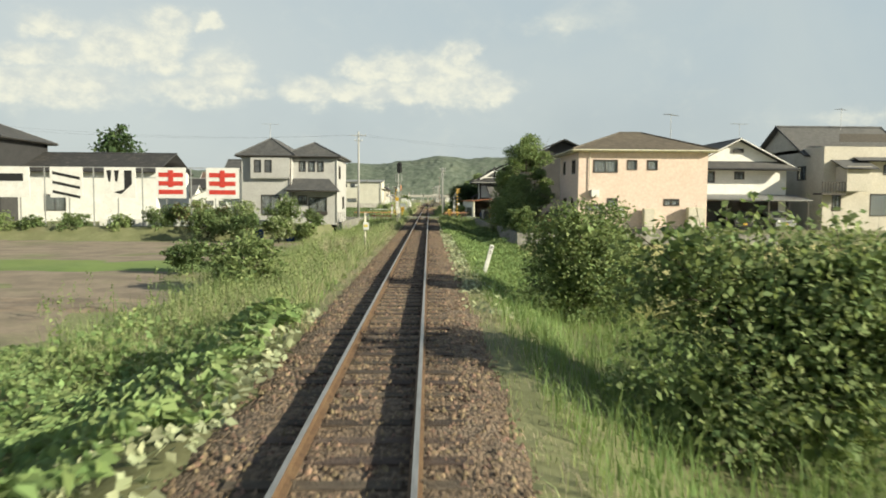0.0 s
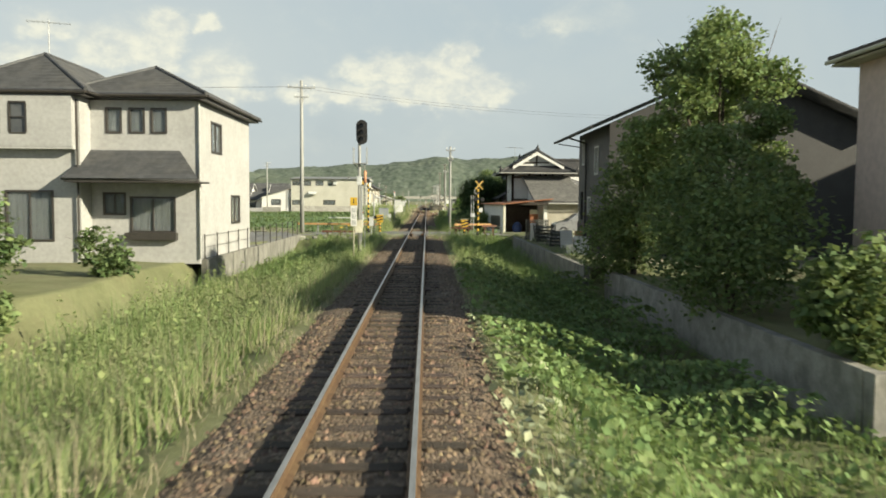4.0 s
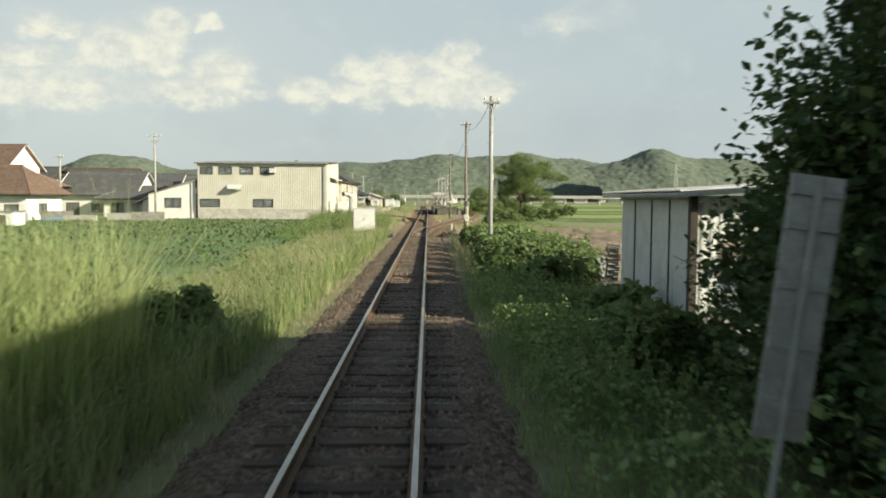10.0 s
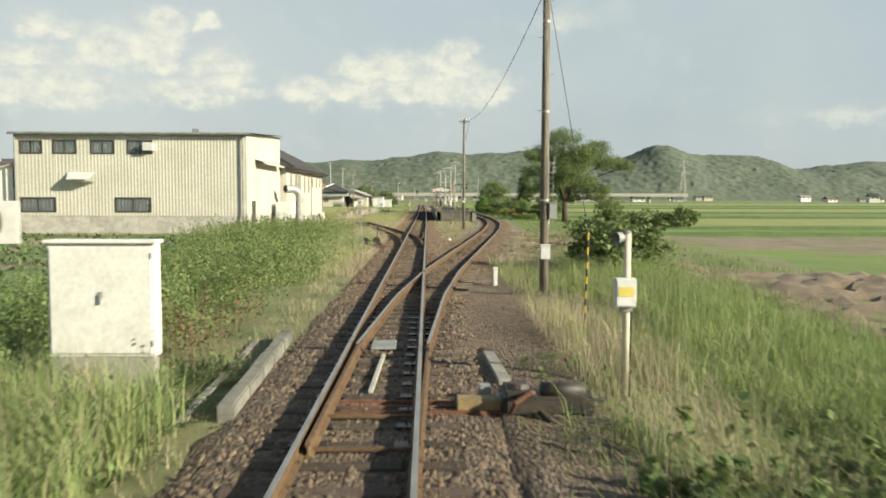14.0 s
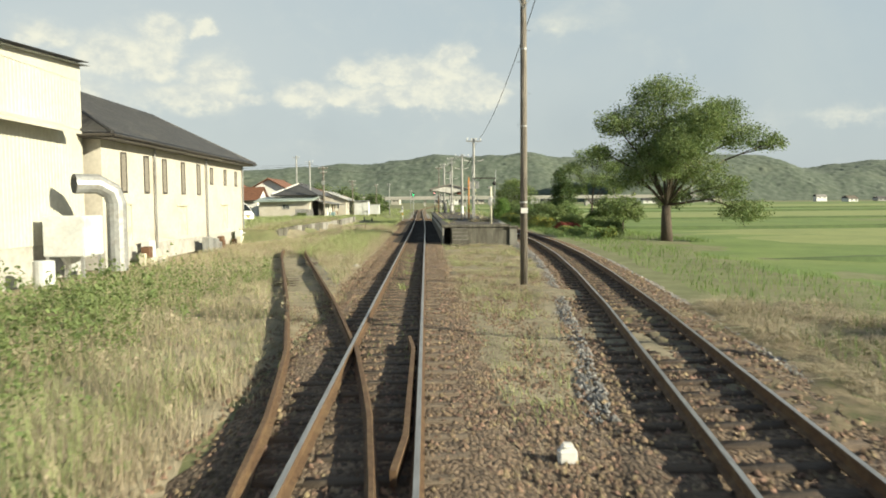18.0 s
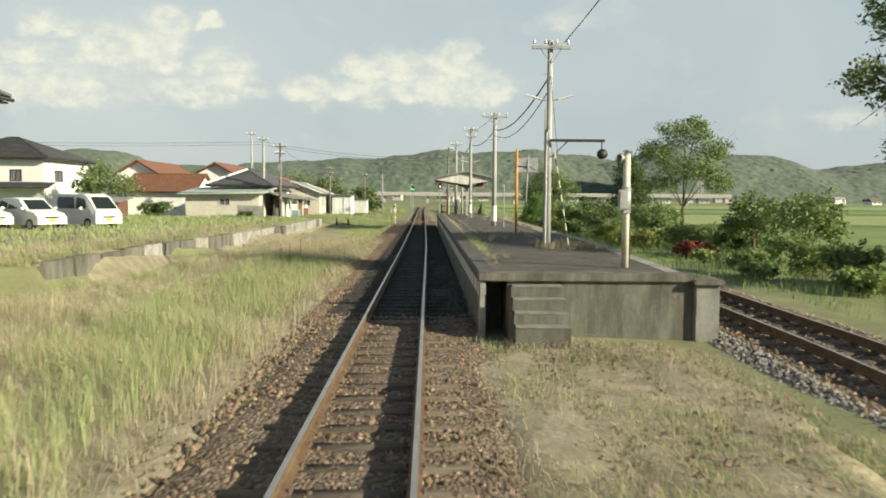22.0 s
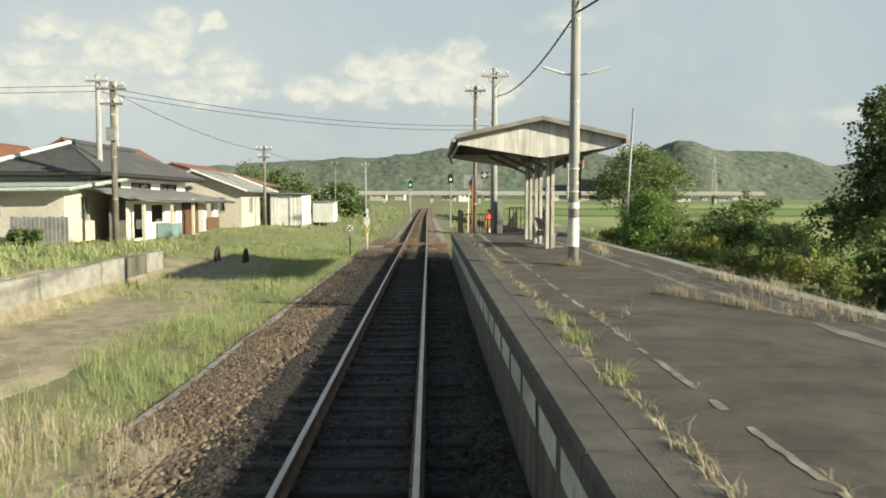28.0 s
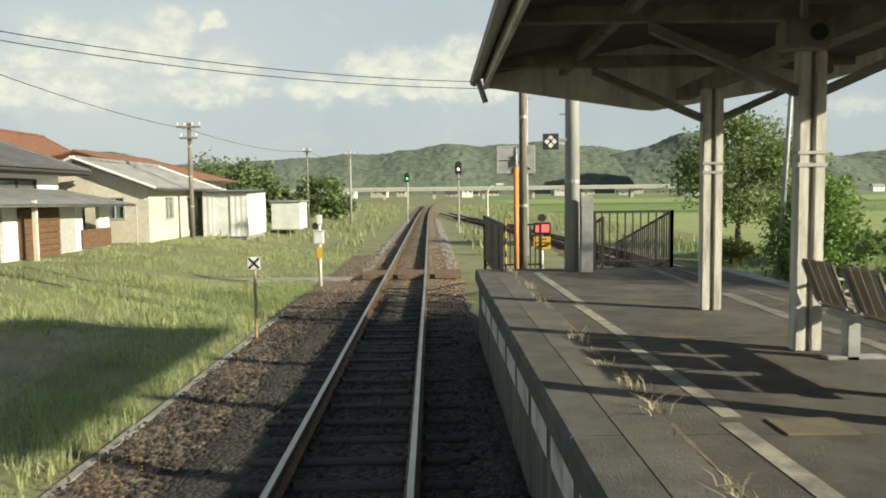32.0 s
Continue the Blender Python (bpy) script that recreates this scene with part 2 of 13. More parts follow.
M_BALLAST = mat("ballast", (0.215, 0.158, 0.108), (0.125, 0.092, 0.064), 9, 0.95, bump=1.0, bscale=26, stain=(0.26, 0.22, 0.18), sscale=0.7, samount=0.35, cell=19.0)
M_STONE = mat("ballast_stone", (0.285, 0.205, 0.135), (0.15, 0.106, 0.072), 22, 0.95, bump=0.4, bscale=60, island=0.5)
M_STONE_OLD = mat("older_ballast_stone", (0.22, 0.166, 0.118), (0.12, 0.09, 0.065), 12, 0.95, island=0.5)
# stones whose colour is darkened to hold the shadow by the platform
M_STONE_SHADE = mat("shade_dark_ballast_stone", (0.052, 0.045, 0.039), (0.03, 0.026, 0.023), 12, 0.95, island=0.5)
M_STONE_GREY = mat("clean_ballast_stone", (0.34, 0.33, 0.31), (0.2, 0.195, 0.19), 22, 0.95, island=0.4)
M_RAIL = mat("rusty_rail_steel", (0.16, 0.10, 0.055), (0.10, 0.06, 0.035), 14, 0.75, metal=0.25, bump=0.2, bscale=120, stain=(0.26, 0.19, 0.10), sscale=3)
M_RAILTOP = mat("polished_rail_head", (0.45, 0.44, 0.42), (0.34, 0.33, 0.31), 20, 0.36, metal=0.7, stretch=(1, 0.1, 1))
M_BALLAST_OLD = mat("older_dark_ballast", (0.18, 0.136, 0.097), (0.104, 0.078, 0.056), 9, 0.95, bump=1.0, bscale=26, stain=(0.19, 0.16, 0.13), sscale=0.7, samount=0.35, cell=19.0)
# oily ballast and sleepers with the platform's shadow put into their colour
M_BALLAST_SHADE = mat("oily_shade_dark_ballast", (0.05, 0.044, 0.038), (0.026, 0.023, 0.02), 9, 0.95, bump=1.0, bscale=26, stain=(0.075, 0.062, 0.05), sscale=0.7, samount=0.4, cell=19.0)
M_SLEEPER_SHADE = mat("oily_shade_dark_sleeper_wood", (0.03, 0.026, 0.022), (0.05, 0.042, 0.035), 5, 0.9, bump=0.6, bscale=50, stretch=(0.6, 5, 5))
M_SLEEPER = mat("weathered_sleeper_wood", (0.062, 0.046, 0.036), (0.11, 0.085, 0.066), 5, 0.9, bump=0.6, bscale=50, rand=0.35, stretch=(0.6, 5, 5))
M_CONC = mat("weathered_concrete", (0.34, 0.33, 0.30), (0.24, 0.235, 0.215), 3, 0.9, bump=0.35, bscale=70, stain=(0.075, 0.072, 0.062), sscale=1.1, samount=0.75)
M_CONC_L = mat("pale_concrete", (0.48, 0.47, 0.44), (0.38, 0.37, 0.34), 3, 0.88, bump=0.25, bscale=70, stain=(0.16, 0.15, 0.13), sscale=1.0, samount=0.5)
M_CONC_D = mat("mossy_weathered_concrete", (0.25, 0.245, 0.22), (0.165, 0.163, 0.145), 2.5, 0.92, bump=0.45, bscale=60, stain=(0.06, 0.062, 0.048), sscale=1.0, samount=0.8, stretch=(1, 1, 0.6))
M_POLE = mat("concrete_pole", (0.38, 0.385, 0.37), (0.29, 0.293, 0.28), 4, 0.8, bump=0.15, bscale=80, stain=(0.2, 0.19, 0.17), sscale=1.5, stretch=(2, 2, 0.3))
M_WPOLE = mat("weathered_timber_pole", (0.25, 0.225, 0.19), (0.13, 0.115, 0.097), 8, 0.9, bump=0.9, bscale=30, stain=(0.07, 0.062, 0.055), sscale=4.0, samount=0.7, stretch=(3, 3, 0.15))
M_ASPHALT = mat("worn_asphalt", (0.10, 0.09, 0.077), (0.062, 0.056, 0.048), 2.5, 0.92, bump=1.0, bscale=90, stain=(0.135, 0.123, 0.105), sscale=1.1, samount=0.75)
M_ROAD = mat("village_road", (0.22, 0.22, 0.218), (0.165, 0.165, 0.163), 1.6, 0.92, bump=0.3, bscale=150, stain=(0.10, 0.098, 0.09), sscale=0.6, samount=0.5)
M_EARTH = mat("verge_earth", (0.205, 0.215, 0.105), (0.15, 0.165, 0.072), 0.9, 0.95, bump=0.8, bscale=9, stain=(0.17, 0.14, 0.085), sscale=0.35, samount=0.5)
M_DRY = mat("dry_yard_ground", (0.33, 0.29, 0.205), (0.215, 0.19, 0.125), 2.4, 0.95, bump=1.0, bscale=11, stain=(0.23, 0.21, 0.12), sscale=0.3, samount=0.6)
M_HAY = mat("trampled_hay", (0.21, 0.17, 0.105), (0.115, 0.098, 0.055), 1.6, 0.95, bump=1.0, bscale=9, stain=(0.10, 0.12, 0.045), sscale=0.8, samount=0.8)
M_LODGED = mat("lodged_rice_mass", (0.49, 0.455, 0.20), (0.36, 0.35, 0.14), 1.8, 0.95, bump=1.0, bscale=16, stain=(0.25, 0.26, 0.09), sscale=0.7, samount=0.5)
M_SOIL = mat("ploughed_soil", (0.27, 0.22, 0.165), (0.19, 0.155, 0.115), 0.7, 0.95, bump=1.0, bscale=5, stain=(0.12, 0.15, 0.05), sscale=0.2, samount=0.5)
M_MUD = mat("wet_mud", (0.30, 0.235, 0.165), (0.16, 0.125, 0.09), 1.1, 0.62, bump=1.0, bscale=3, spec=0.4)
M_LAWN = mat("grass_field", (0.17, 0.24, 0.06), (0.12, 0.185, 0.045), 0.25, 0.95, bump=1.0, bscale=7, stain=(0.20, 0.22, 0.07), sscale=0.06, samount=0.6)
M_SOY = mat("soybean_field", (0.125, 0.20, 0.07), (0.09, 0.155, 0.052), 1.5, 0.9, bump=1.0, bscale=6)
M_GRASS = mat("green_grass_blades", (0.225, 0.325, 0.115), (0.165, 0.26, 0.082), 0.5, 0.75, island=0.28, trans=0.4)
M_GRASS_Y = mat("yellowing_grass_blades", (0.355, 0.41, 0.185), (0.27, 0.34, 0.135), 0.4, 0.8, island=0.25, trans=0.4)
M_GRASS_S = mat("soft_light_grass", (0.44, 0.49, 0.25), (0.35, 0.42, 0.18), 0.4, 0.85, island=0.22, trans=0.4)
M_STRAW = mat("dry_straw_grass", (0.52, 0.45, 0.33), (0.39, 0.335, 0.235), 0.6, 0.9, island=0.3, trans=0.2)
M_RICE = mat("ripe_rice_blades", (0.56, 0.53, 0.24), (0.46, 0.45, 0.17), 0.25, 0.85, island=0.25, trans=0.3)
M_LEAF = mat("broad_leaves", (0.15, 0.208, 0.082), (0.10, 0.155, 0.057), 0.6, 0.82, island=0.35, trans=0.32)
M_LEAF_L = mat("light_leaves", (0.24, 0.305, 0.125), (0.17, 0.235, 0.085), 0.6, 0.82, island=0.3, trans=0.36)
M_LEAF_D = mat("dark_leaves", (0.055, 0.10, 0.034), (0.038, 0.074, 0.024), 0.6, 0.82, island=0.4, trans=0.2)
M_KUDZU = mat("kudzu_leaves", (0.26, 0.355, 0.145), (0.19, 0.285, 0.10), 0.5, 0.82, island=0.3, trans=0.36)
M_PALE = mat("pale_undersides", (0.42, 0.46, 0.30), (0.33, 0.37, 0.22), 0.6, 0.7, island=0.3, trans=0.25)
M_BROWNLEAF = mat("dead_brown_leaves", (0.20, 0.132, 0.072), (0.13, 0.085, 0.048), 0.8, 0.85, island=0.4, trans=0.15)
M_RED = mat("red_foliage", (0.26, 0.035, 0.03), (0.17, 0.03, 0.025), 0.8, 0.75, island=0.4, trans=0.2)
M_YFLOWER = mat("yellow_blossom", (0.42, 0.36, 0.05), (0.2, 0.24, 0.04), 0.8, 0.75, island=0.35, trans=0.25)
M_BARK = mat("bark", (0.105, 0.082, 0.062), (0.06, 0.048, 0.038), 9, 0.95, bump=0.9, bscale=25, stretch=(2, 2, 0.4))
# distance haze is put into this pale, greyed green
M_HILL = mat("haze_paled_wooded_hill", (0.125, 0.152, 0.12), (0.072, 0.098, 0.072), 0.09, 0.95, bump=0.6, bscale=0.12, stain=(0.145, 0.165, 0.115), sscale=0.012, samount=0.4)
M_STAINED = mat("stained_mossy_concrete", (0.165, 0.158, 0.132), (0.095, 0.09, 0.074), 2.2, 0.95, bump=0.7, bscale=45, stain=(0.042, 0.04, 0.032), sscale=1.7, samount=0.9, stretch=(1.6, 1.6, 0.35))

# ---- mesh tools ----
class Mesh:
    """Collects vertices and faces of one part."""

    def __init__(self):
        self.v, self.f = [], []

    def poly(self, *pts):
        n = len(self.v)
        self.v += [tuple(p) for p in pts]
        self.f.append(tuple(range(n, n + len(pts))))
        return self

    def box(self, x0, x1, y0, y1, z0, z1):
        n = len(self.v)
        self.v += [(x0, y0, z0), (x1, y0, z0), (x1, y1, z0), (x0, y1, z0), (x0, y0, z1), (x1, y0, z1), (x1, y1, z1), (x0, y1, z1)]
        self.f += [tuple(n + i for i in q) for q in ((3, 2, 1, 0), (4, 5, 6, 7), (0, 1, 5, 4), (1, 2, 6, 5), (2, 3, 7, 6), (3, 0, 4, 7))]
        return self

    def tube(self, a, b, r0, r1=None, n=8, caps=True):
        r1 = r0 if r1 is None else r1
        a, b = Vector(a), Vector(b)
        w = (b - a).normalized()
        u = w.orthogonal().normalized()
        s = w.cross(u)
        k = len(self.v)
        for c, r in ((a, r0), (b, r1)):
            for i in range(n):
                t = 2 * math.pi * i / n
                self.v.append(tuple(c + r * (math.cos(t) * u + math.sin(t) * s)))
        for i in range(n):
            j = (i + 1) % n
            self.f.append((k + i, k + j, k + n + j, k + n + i))
        if caps:
            self.f.append(tuple(k + i for i in reversed(range(n))))
            self.f.append(tuple(k + n + i for i in range(n)))
        return self

    def path(self, pts, r, n=6):
        """A bent round bar: one skin through all the points."""
        k = len(self.v)
        pts = [Vector(p) for p in pts]
        side = (pts[1] - pts[0]).orthogonal().normalized()
        for i, p in enumerate(pts):
            d = (pts[min(i + 1, len(pts) - 1)] - pts[max(i - 1, 0)]).normalized()
            side = (side - d * side.dot(d)).normalized()
            other = d.cross(side)
            for j in range(n):
                t = 2 * math.pi * j / n
                self.v.append(tuple(p + r * (math.cos(t) * side + math.sin(t) * other)))
        for i in range(len(pts) - 1):
            for j in range(n):
                a, b = k + i * n + j, k + i * n + (j + 1) % n
                self.f.append((a, b, b + n, a + n))
        return self

    def ball(self, c, r, n=10, m=6, squash=(1, 1, 1)):
        k = len(self.v)
        for j in range(m + 1):
            p = math.pi * j / m
            for i in range(n):
                t = 2 * math.pi * i / n
                self.v.append((c[0] + r * squash[0] * math.sin(p) * math.cos(t), c[1] + r * squash[1] * math.sin(p) * math.sin(t), c[2] + r * squash[2] * math.cos(p)))
        for j in range(m):
            for i in range(n):
                a, b = k + j * n + i, k + j * n + (i + 1) % n
                self.f.append((a, a + n, b + n, b))
        return self

    def sweep(self, profile, line, close=False):
        """A profile of (across, up) points along a line of places; across is square to the line in plan."""
        k, n = len(self.v), len(profile)
        for i, p in enumerate(line):
            a, b = Vector(line[max(i - 1, 0)]), Vector(line[min(i + 1, len(line) - 1)])
            d = (b - a).normalized()
            side = Vector((d.y, -d.x, 0)).normalized()
            for q in profile:
                self.v.append(tuple(Vector(p) + side * q[0] + Vector((0, 0, q[1]))))
        for i in range(len(line) - 1):
            for j in range(n if close else n - 1):
                a, b = k + i * n + j, k + i * n + (j + 1) % n
                self.f.append((a, b, b + n, a + n))
        if close:
            self.f.append(tuple(k + j for j in reversed(range(n))))
            self.f.append(tuple(k + (len(line) - 1) * n + j for j in range(n)))
        return self

    def data(self, name, material, bevel=0.0, smooth=False):
        me = bpy.data.meshes.new(name)
        me.from_pydata(self.v, [], self.f)
        if bevel:
            bm = bmesh.new()
            bm.from_mesh(me)
            bmesh.ops.remove_doubles(bm, verts=bm.verts, dist=1e-5)
            bmesh.ops.bevel(bm, geom=[e for e in bm.edges if len(e.link_faces) == 2 and e.calc_face_angle(0) > 0.6], offset=bevel, segments=2, affect="EDGES", clamp_overlap=True)
            bm.to_mesh(me)
            bm.free()
        if smooth:
            me.polygons.foreach_set("use_smooth", [True] * len(me.polygons))
        if material:
            me.materials.append(material)
        me.update()
        return me


def part(name, mesh, material, parent, label="", bevel=0.0, smooth=False, kind=""):
    """One mesh object under a thing or a part; its coordinates are those of the thing."""
    me = mesh if isinstance(mesh, bpy.types.Mesh) else mesh.data(name, material, bevel, smooth)
    ob = new(name, me)
    ob.parent = parent
    return tagged(ob, label, kind=kind)


def thing(name, place, label, category, group="", kind="", turn=0.0):
    ob = new(name)
    ob.location = place
    ob.rotation_euler = (0, 0, radians(turn))
    ob.empty_display_size = 0.2
    return tagged(ob, label, category, group, kind)


def solid(name, mesh, material, place, label, category, group="", kind="", bevel=0.0, smooth=False, turn=0.0):
    ob = new(name, mesh if isinstance(mesh, bpy.types.Mesh) else mesh.data(name, material, bevel, smooth))
    ob.location = place
    ob.rotation_euler = (0, 0, radians(turn))
    return tagged(ob, label, category, group, kind)


def fast_mesh(name, verts, faces, material, smooth=False):
    """A large mesh from arrays: verts (n, 3), faces (m, 3 or 4)."""
    me = bpy.data.meshes.new(name)
    verts, faces = np.asarray(verts, np.float32), np.asarray(faces, np.int32)
    k = faces.shape[1]
    me.vertices.add(len(verts))
    me.vertices.foreach_set("co", verts.ravel())
    me.loops.add(faces.size)
    me.loops.foreach_set("vertex_index", faces.ravel())
    me.polygons.add(len(faces))
    me.polygons.foreach_set("loop_start", np.arange(0, faces.size, k, dtype=np.int32))
    if smooth:
        me.polygons.foreach_set("use_smooth", np.ones(len(faces), bool))
    me.materials.append(material)
    me.update(calc_edges=True)
    return me




# ---- the lie of the land ----
def ramp(x, a, b):
    t = np.clip((np.asarray(x, float) - a) / (b - a), 0, 1)
    return t * t * (3 - 2 * t)


def branch(y):
    """Middle of the loop line on the far side of the platform."""
    return np.interp(y, [156, 162, 168, 174, 180, 187, 194.4, 204, 212, 220, 230, 240, 285, 300, 315, 330, 345, 360, 375, 900],
                     [0, 0.12, 0.5, 1.1, 1.9, 2.85, 3.85, 5.1, 6.0, 6.75, 7.35, 7.55, 7.55, 7.2, 6.2, 4.7, 3.1, 1.7, 1.0, 1.0])


def siding(y):
    """Middle of the grown-over siding."""
    return np.interp(y, [184, 188, 192, 196, 199.5, 206, 209, 213, 218, 224, 232, 262], [0, -0.06, -0.22, -0.55, -1.0, -2.15, -2.74, -3.52, -4.5, -5.65, -6.4, -6.7])


def land(x, y):
    """Height of the ground; the rails' top is at 0."""
    x, y = np.asarray(x, float), np.asarray(y, float)
    st = ramp(y, 150, 176)
    left = np.interp(y, [-60, 66, 90, 94, 99, 104, 150, 170, 240, 262], [-1.05, -1.05, -1.05, -0.12, -0.12, -0.5, -0.55, -0.28, -0.28, -0.25])
    right = np.interp(y, [-60, 68, 90, 93.5, 99.5, 104, 150, 172, 240, 300], [-1.1, -1.1, -1.1, -0.12, -0.12, -0.45, -0.55, -0.30, -0.30, -0.25])
    inner = np.where(x < 0, 1.75 + 0.3 * st, np.where(st > 0.5, np.maximum(branch(y), 0) + 1.9, 1.75))
    slope = np.where(x < 0, 2.6, 2.9) * (1 - 0.35 * st)
    f = ramp(np.abs(x), inner, inner + slope)
    z = -0.26 + f * (np.where(x < 0, left, right) + 0.26)
    # ground raised behind the retaining walls, the goods bank and the yards
    z = np.where((x < -7.9) & (y > 60) & (y < 100), np.maximum(z, -0.12), z)
    z = np.where((x > 6.35) & (y > 68.5) & (y < 100), np.maximum(z, -0.02), z)
    z = np.where((x > 6.9) & (y > 52.6) & (y < 69), np.maximum(z, -0.08), z)
    bank = -7.6 - 1.2 * ramp(y, 262, 235)
    z = np.where((x < bank - 0.1) & (y > 236) & (y < 277.4), np.maximum(z, 0.56), z)
    rise = -0.25 + 0.59 * ramp(-x, 3.5, 11.5)
    z = np.where((x < -2.6) & (y >= 278) & (y < 420), z + (rise - z) * ramp(-x, 2.6, 3.4), z)
    # open fields drop a little, far land lies level
    z = np.where((x > 13) & (y > 100), np.minimum(z, -0.35 - 0.35 * ramp(x, 13, 22)), z)
    z = z + 0.05 * np.sin(x * 1.3 + 0.7 * np.sin(y * 0.9)) * np.sin(y * 0.83 + x * 0.4) * ramp(np.abs(x), 2.2, 3.2)
    return z


def steps_of(*spans):
    """Rising values over spans of (start, end, step)."""
    out = []
    for a, b, s in spans:
        out += list(np.arange(a, b, s))
    return np.array(out + [spans[-1][1]])


gx = steps_of((-2600, -400, 220), (-400, -60, 20), (-60, -14, 2.0), (-14, -7.95, 0.55), (-7.9, -1.4, 0.3), (-1.4, 1.4, 1.4), (1.4, 12, 0.3), (12, 24, 1.0), (24, 60, 3), (60, 400, 20), (400, 2600, 220))
gy = steps_of((-400, -20, 40), (-20, 330, 1.6), (330, 480, 6), (480, 900, 30), (900, 3000, 150))
GX, GY = np.meshgrid(gx, gy, indexing="ij")
GZ = land(GX, GY)
ids = np.arange(GX.size).reshape(GX.shape)
quads = np.stack([ids[:-1, :-1], ids[1:, :-1], ids[1:, 1:], ids[:-1, 1:]], -1).reshape(-1, 4)
ground = new("ground", fast_mesh("ground", np.stack([GX, GY, GZ], -1).reshape(-1, 3), quads, M_EARTH, True))
tagged(ground, "weedy green and brown verges and low ground along the line", "ground", kind="structure")


def sheet(name, x0, x1, y0, y1, material, label, category, lift=0.03, nx=12, ny=24, edge=0.4, rough=0.0, seed=0, z=None):
    """A field or road laid on the land, with an uneven rim that dips into it."""
    xs, ys = np.linspace(0, 1, nx), np.linspace(0, 1, ny)
    U, V = np.meshgrid(xs, ys, indexing="ij")
    rng = np.random.default_rng(seed + 11)
    X, Y = x0 + (x1 - x0) * U, y0 + (y1 - y0) * V
    X[0] += rng.normal(0, edge, ny); X[-1] += rng.normal(0, edge, ny)
    Z = (land(X, Y) if z is None else np.full_like(X, z)) + lift + rng.normal(0, 1, X.shape) * rough
    Z[0] -= lift + 0.015; Z[-1] -= lift + 0.015; Z[:, 0] -= lift + 0.015; Z[:, -1] -= lift + 0.015
    k = np.arange(nx * ny).reshape(nx, ny)
    q = np.stack([k[:-1, :-1], k[1:, :-1], k[1:, 1:], k[:-1, 1:]], -1).reshape(-1, 4)
    ob = new(name, fast_mesh(name, np.stack([X, Y, Z], -1).reshape(-1, 3), q, material, True))
    return tagged(ob, label, category, kind="structure")


def furrows(name, x0, x1, y0, y1, material, label, category, pitch, height, across=True, lift=0.05, step=None):
    """A field with real ridges."""
    n = int((y1 - y0) / pitch * 4) if across else int((x1 - x0) / pitch * 4)
    xs = np.linspace(x0, x1, 40 if across else n)
    ys = np.linspace(y0, y1, n if across else 60)
    X, Y = np.meshgrid(xs, ys, indexing="ij")
    w = (Y if across else X) / pitch * 2 * np.pi
    Z = land(X, Y) + lift + height * (0.5 + 0.5 * np.sin(w + 0.5 * np.sin(X * 0.5 + Y * 0.31))) * (0.7 + 0.3 * np.sin(X * 1.7 + Y))
    Z[0] -= 0.2; Z[-1] -= 0.2; Z[:, 0] -= 0.2; Z[:, -1] -= 0.2
    k = np.arange(X.size).reshape(X.shape)
    q = np.stack([k[:-1, :-1], k[1:, :-1], k[1:, 1:], k[:-1, 1:]], -1).reshape(-1, 4)
    ob = new(name, fast_mesh(name, np.stack([X, Y, Z], -1).reshape(-1, 3), q, material, True))
    return tagged(ob, label, category, kind="structure")


sheet("field", -140, -7.4, -40, 58, M_SOIL, "bare pale tilled field beside the line", "field", 0.03, 40, 40, 0.5, 0.02)
sheet("field", 6.6, 62, 13, 52.3, M_LODGED, "ripe rice lodged in pale swathes", "field", 0.3, 110, 110, 0.3, 0.09, 41)
sheet("field", -70, -8.6, 33, 40, M_LAWN, "green grass strip between tilled plots", "field", 0.07, 40, 8, 0.3, 0.02, 3)
sheet("field", -70, -8.0, 21.5, 25, M_MUD, "dark wet furrow in the tilled field", "field", 0.07, 60, 8, 0.4, 0.03, 4)
sheet("field", -160, -4.8, 103, 202, M_SOY, "low green soybean field behind the verge", "field", 0.05, 40, 60, 0.4, 0.06, 5)
sheet("field", -90, -8.4, 99.5, 117, M_DRY, "bare earth margin of the field by the crossing", "field", 0.09, 30, 12, 0.8, 0.02, 6)
sheet("field", -200, -30, 200, 700, M_LAWN, "far meadows and paddies", "field", 0.05, 20, 30, 1, 0.1, 7)
sheet("field", 13.5, 420, 150, 900, M_LAWN, "wide bright green rice paddies beyond the line", "field", 0.05, 60, 60, 0.5, 0.02, 8)
sheet("field", 8.6, 60, 131, 176, M_MUD, "ploughed muddy paddy with wet furrows", "field", 0.08, 120, 110, 0.5, 0.10, 9)
sheet("field", 17, 120, 187, 208, M_SOIL, "dry tan strip of stubble beyond the mud", "field", 0.1, 30, 10, 0.5, 0.02, 10)
sheet("field", 5.6, 24, 121, 147, M_CONC_L, "pale concrete yard behind the shack", "yard", 0.11, 20, 20, 0.2, 0.005, 11)
sheet("yard", -34, -2.3, 176, 262, M_DRY, "dry gravel yard with thin grass beside the siding", "yard", 0.03, 40, 60, 0.4, 0.02, 12)
sheet("yard", 1.3, 2.9, 149, 163, M_BALLAST_OLD, "dark brown gravel round the point machine", "yard", 0.09, 8, 30, 0.1, 0.012, 35)
sheet("yard", 1.2, 4.6, 160, 198, M_BALLAST, "brown gravelly ground between the diverging tracks", "yard", 0.03, 14, 30, 0.1, 0.01, 18)
sheet("yard", -2.8, -1.5, 234, 302, M_BALLAST_OLD, "brown ballast slope beside the kerb", "ballast", 0.03, 6, 60, 0.05, 0.01, 19)
sheet("yard", -8.6, -4.5, 236, 284, M_DRY, "dry trodden strip below the goods bank", "yard", 0.05, 12, 40, 0.3, 0.02, 32)
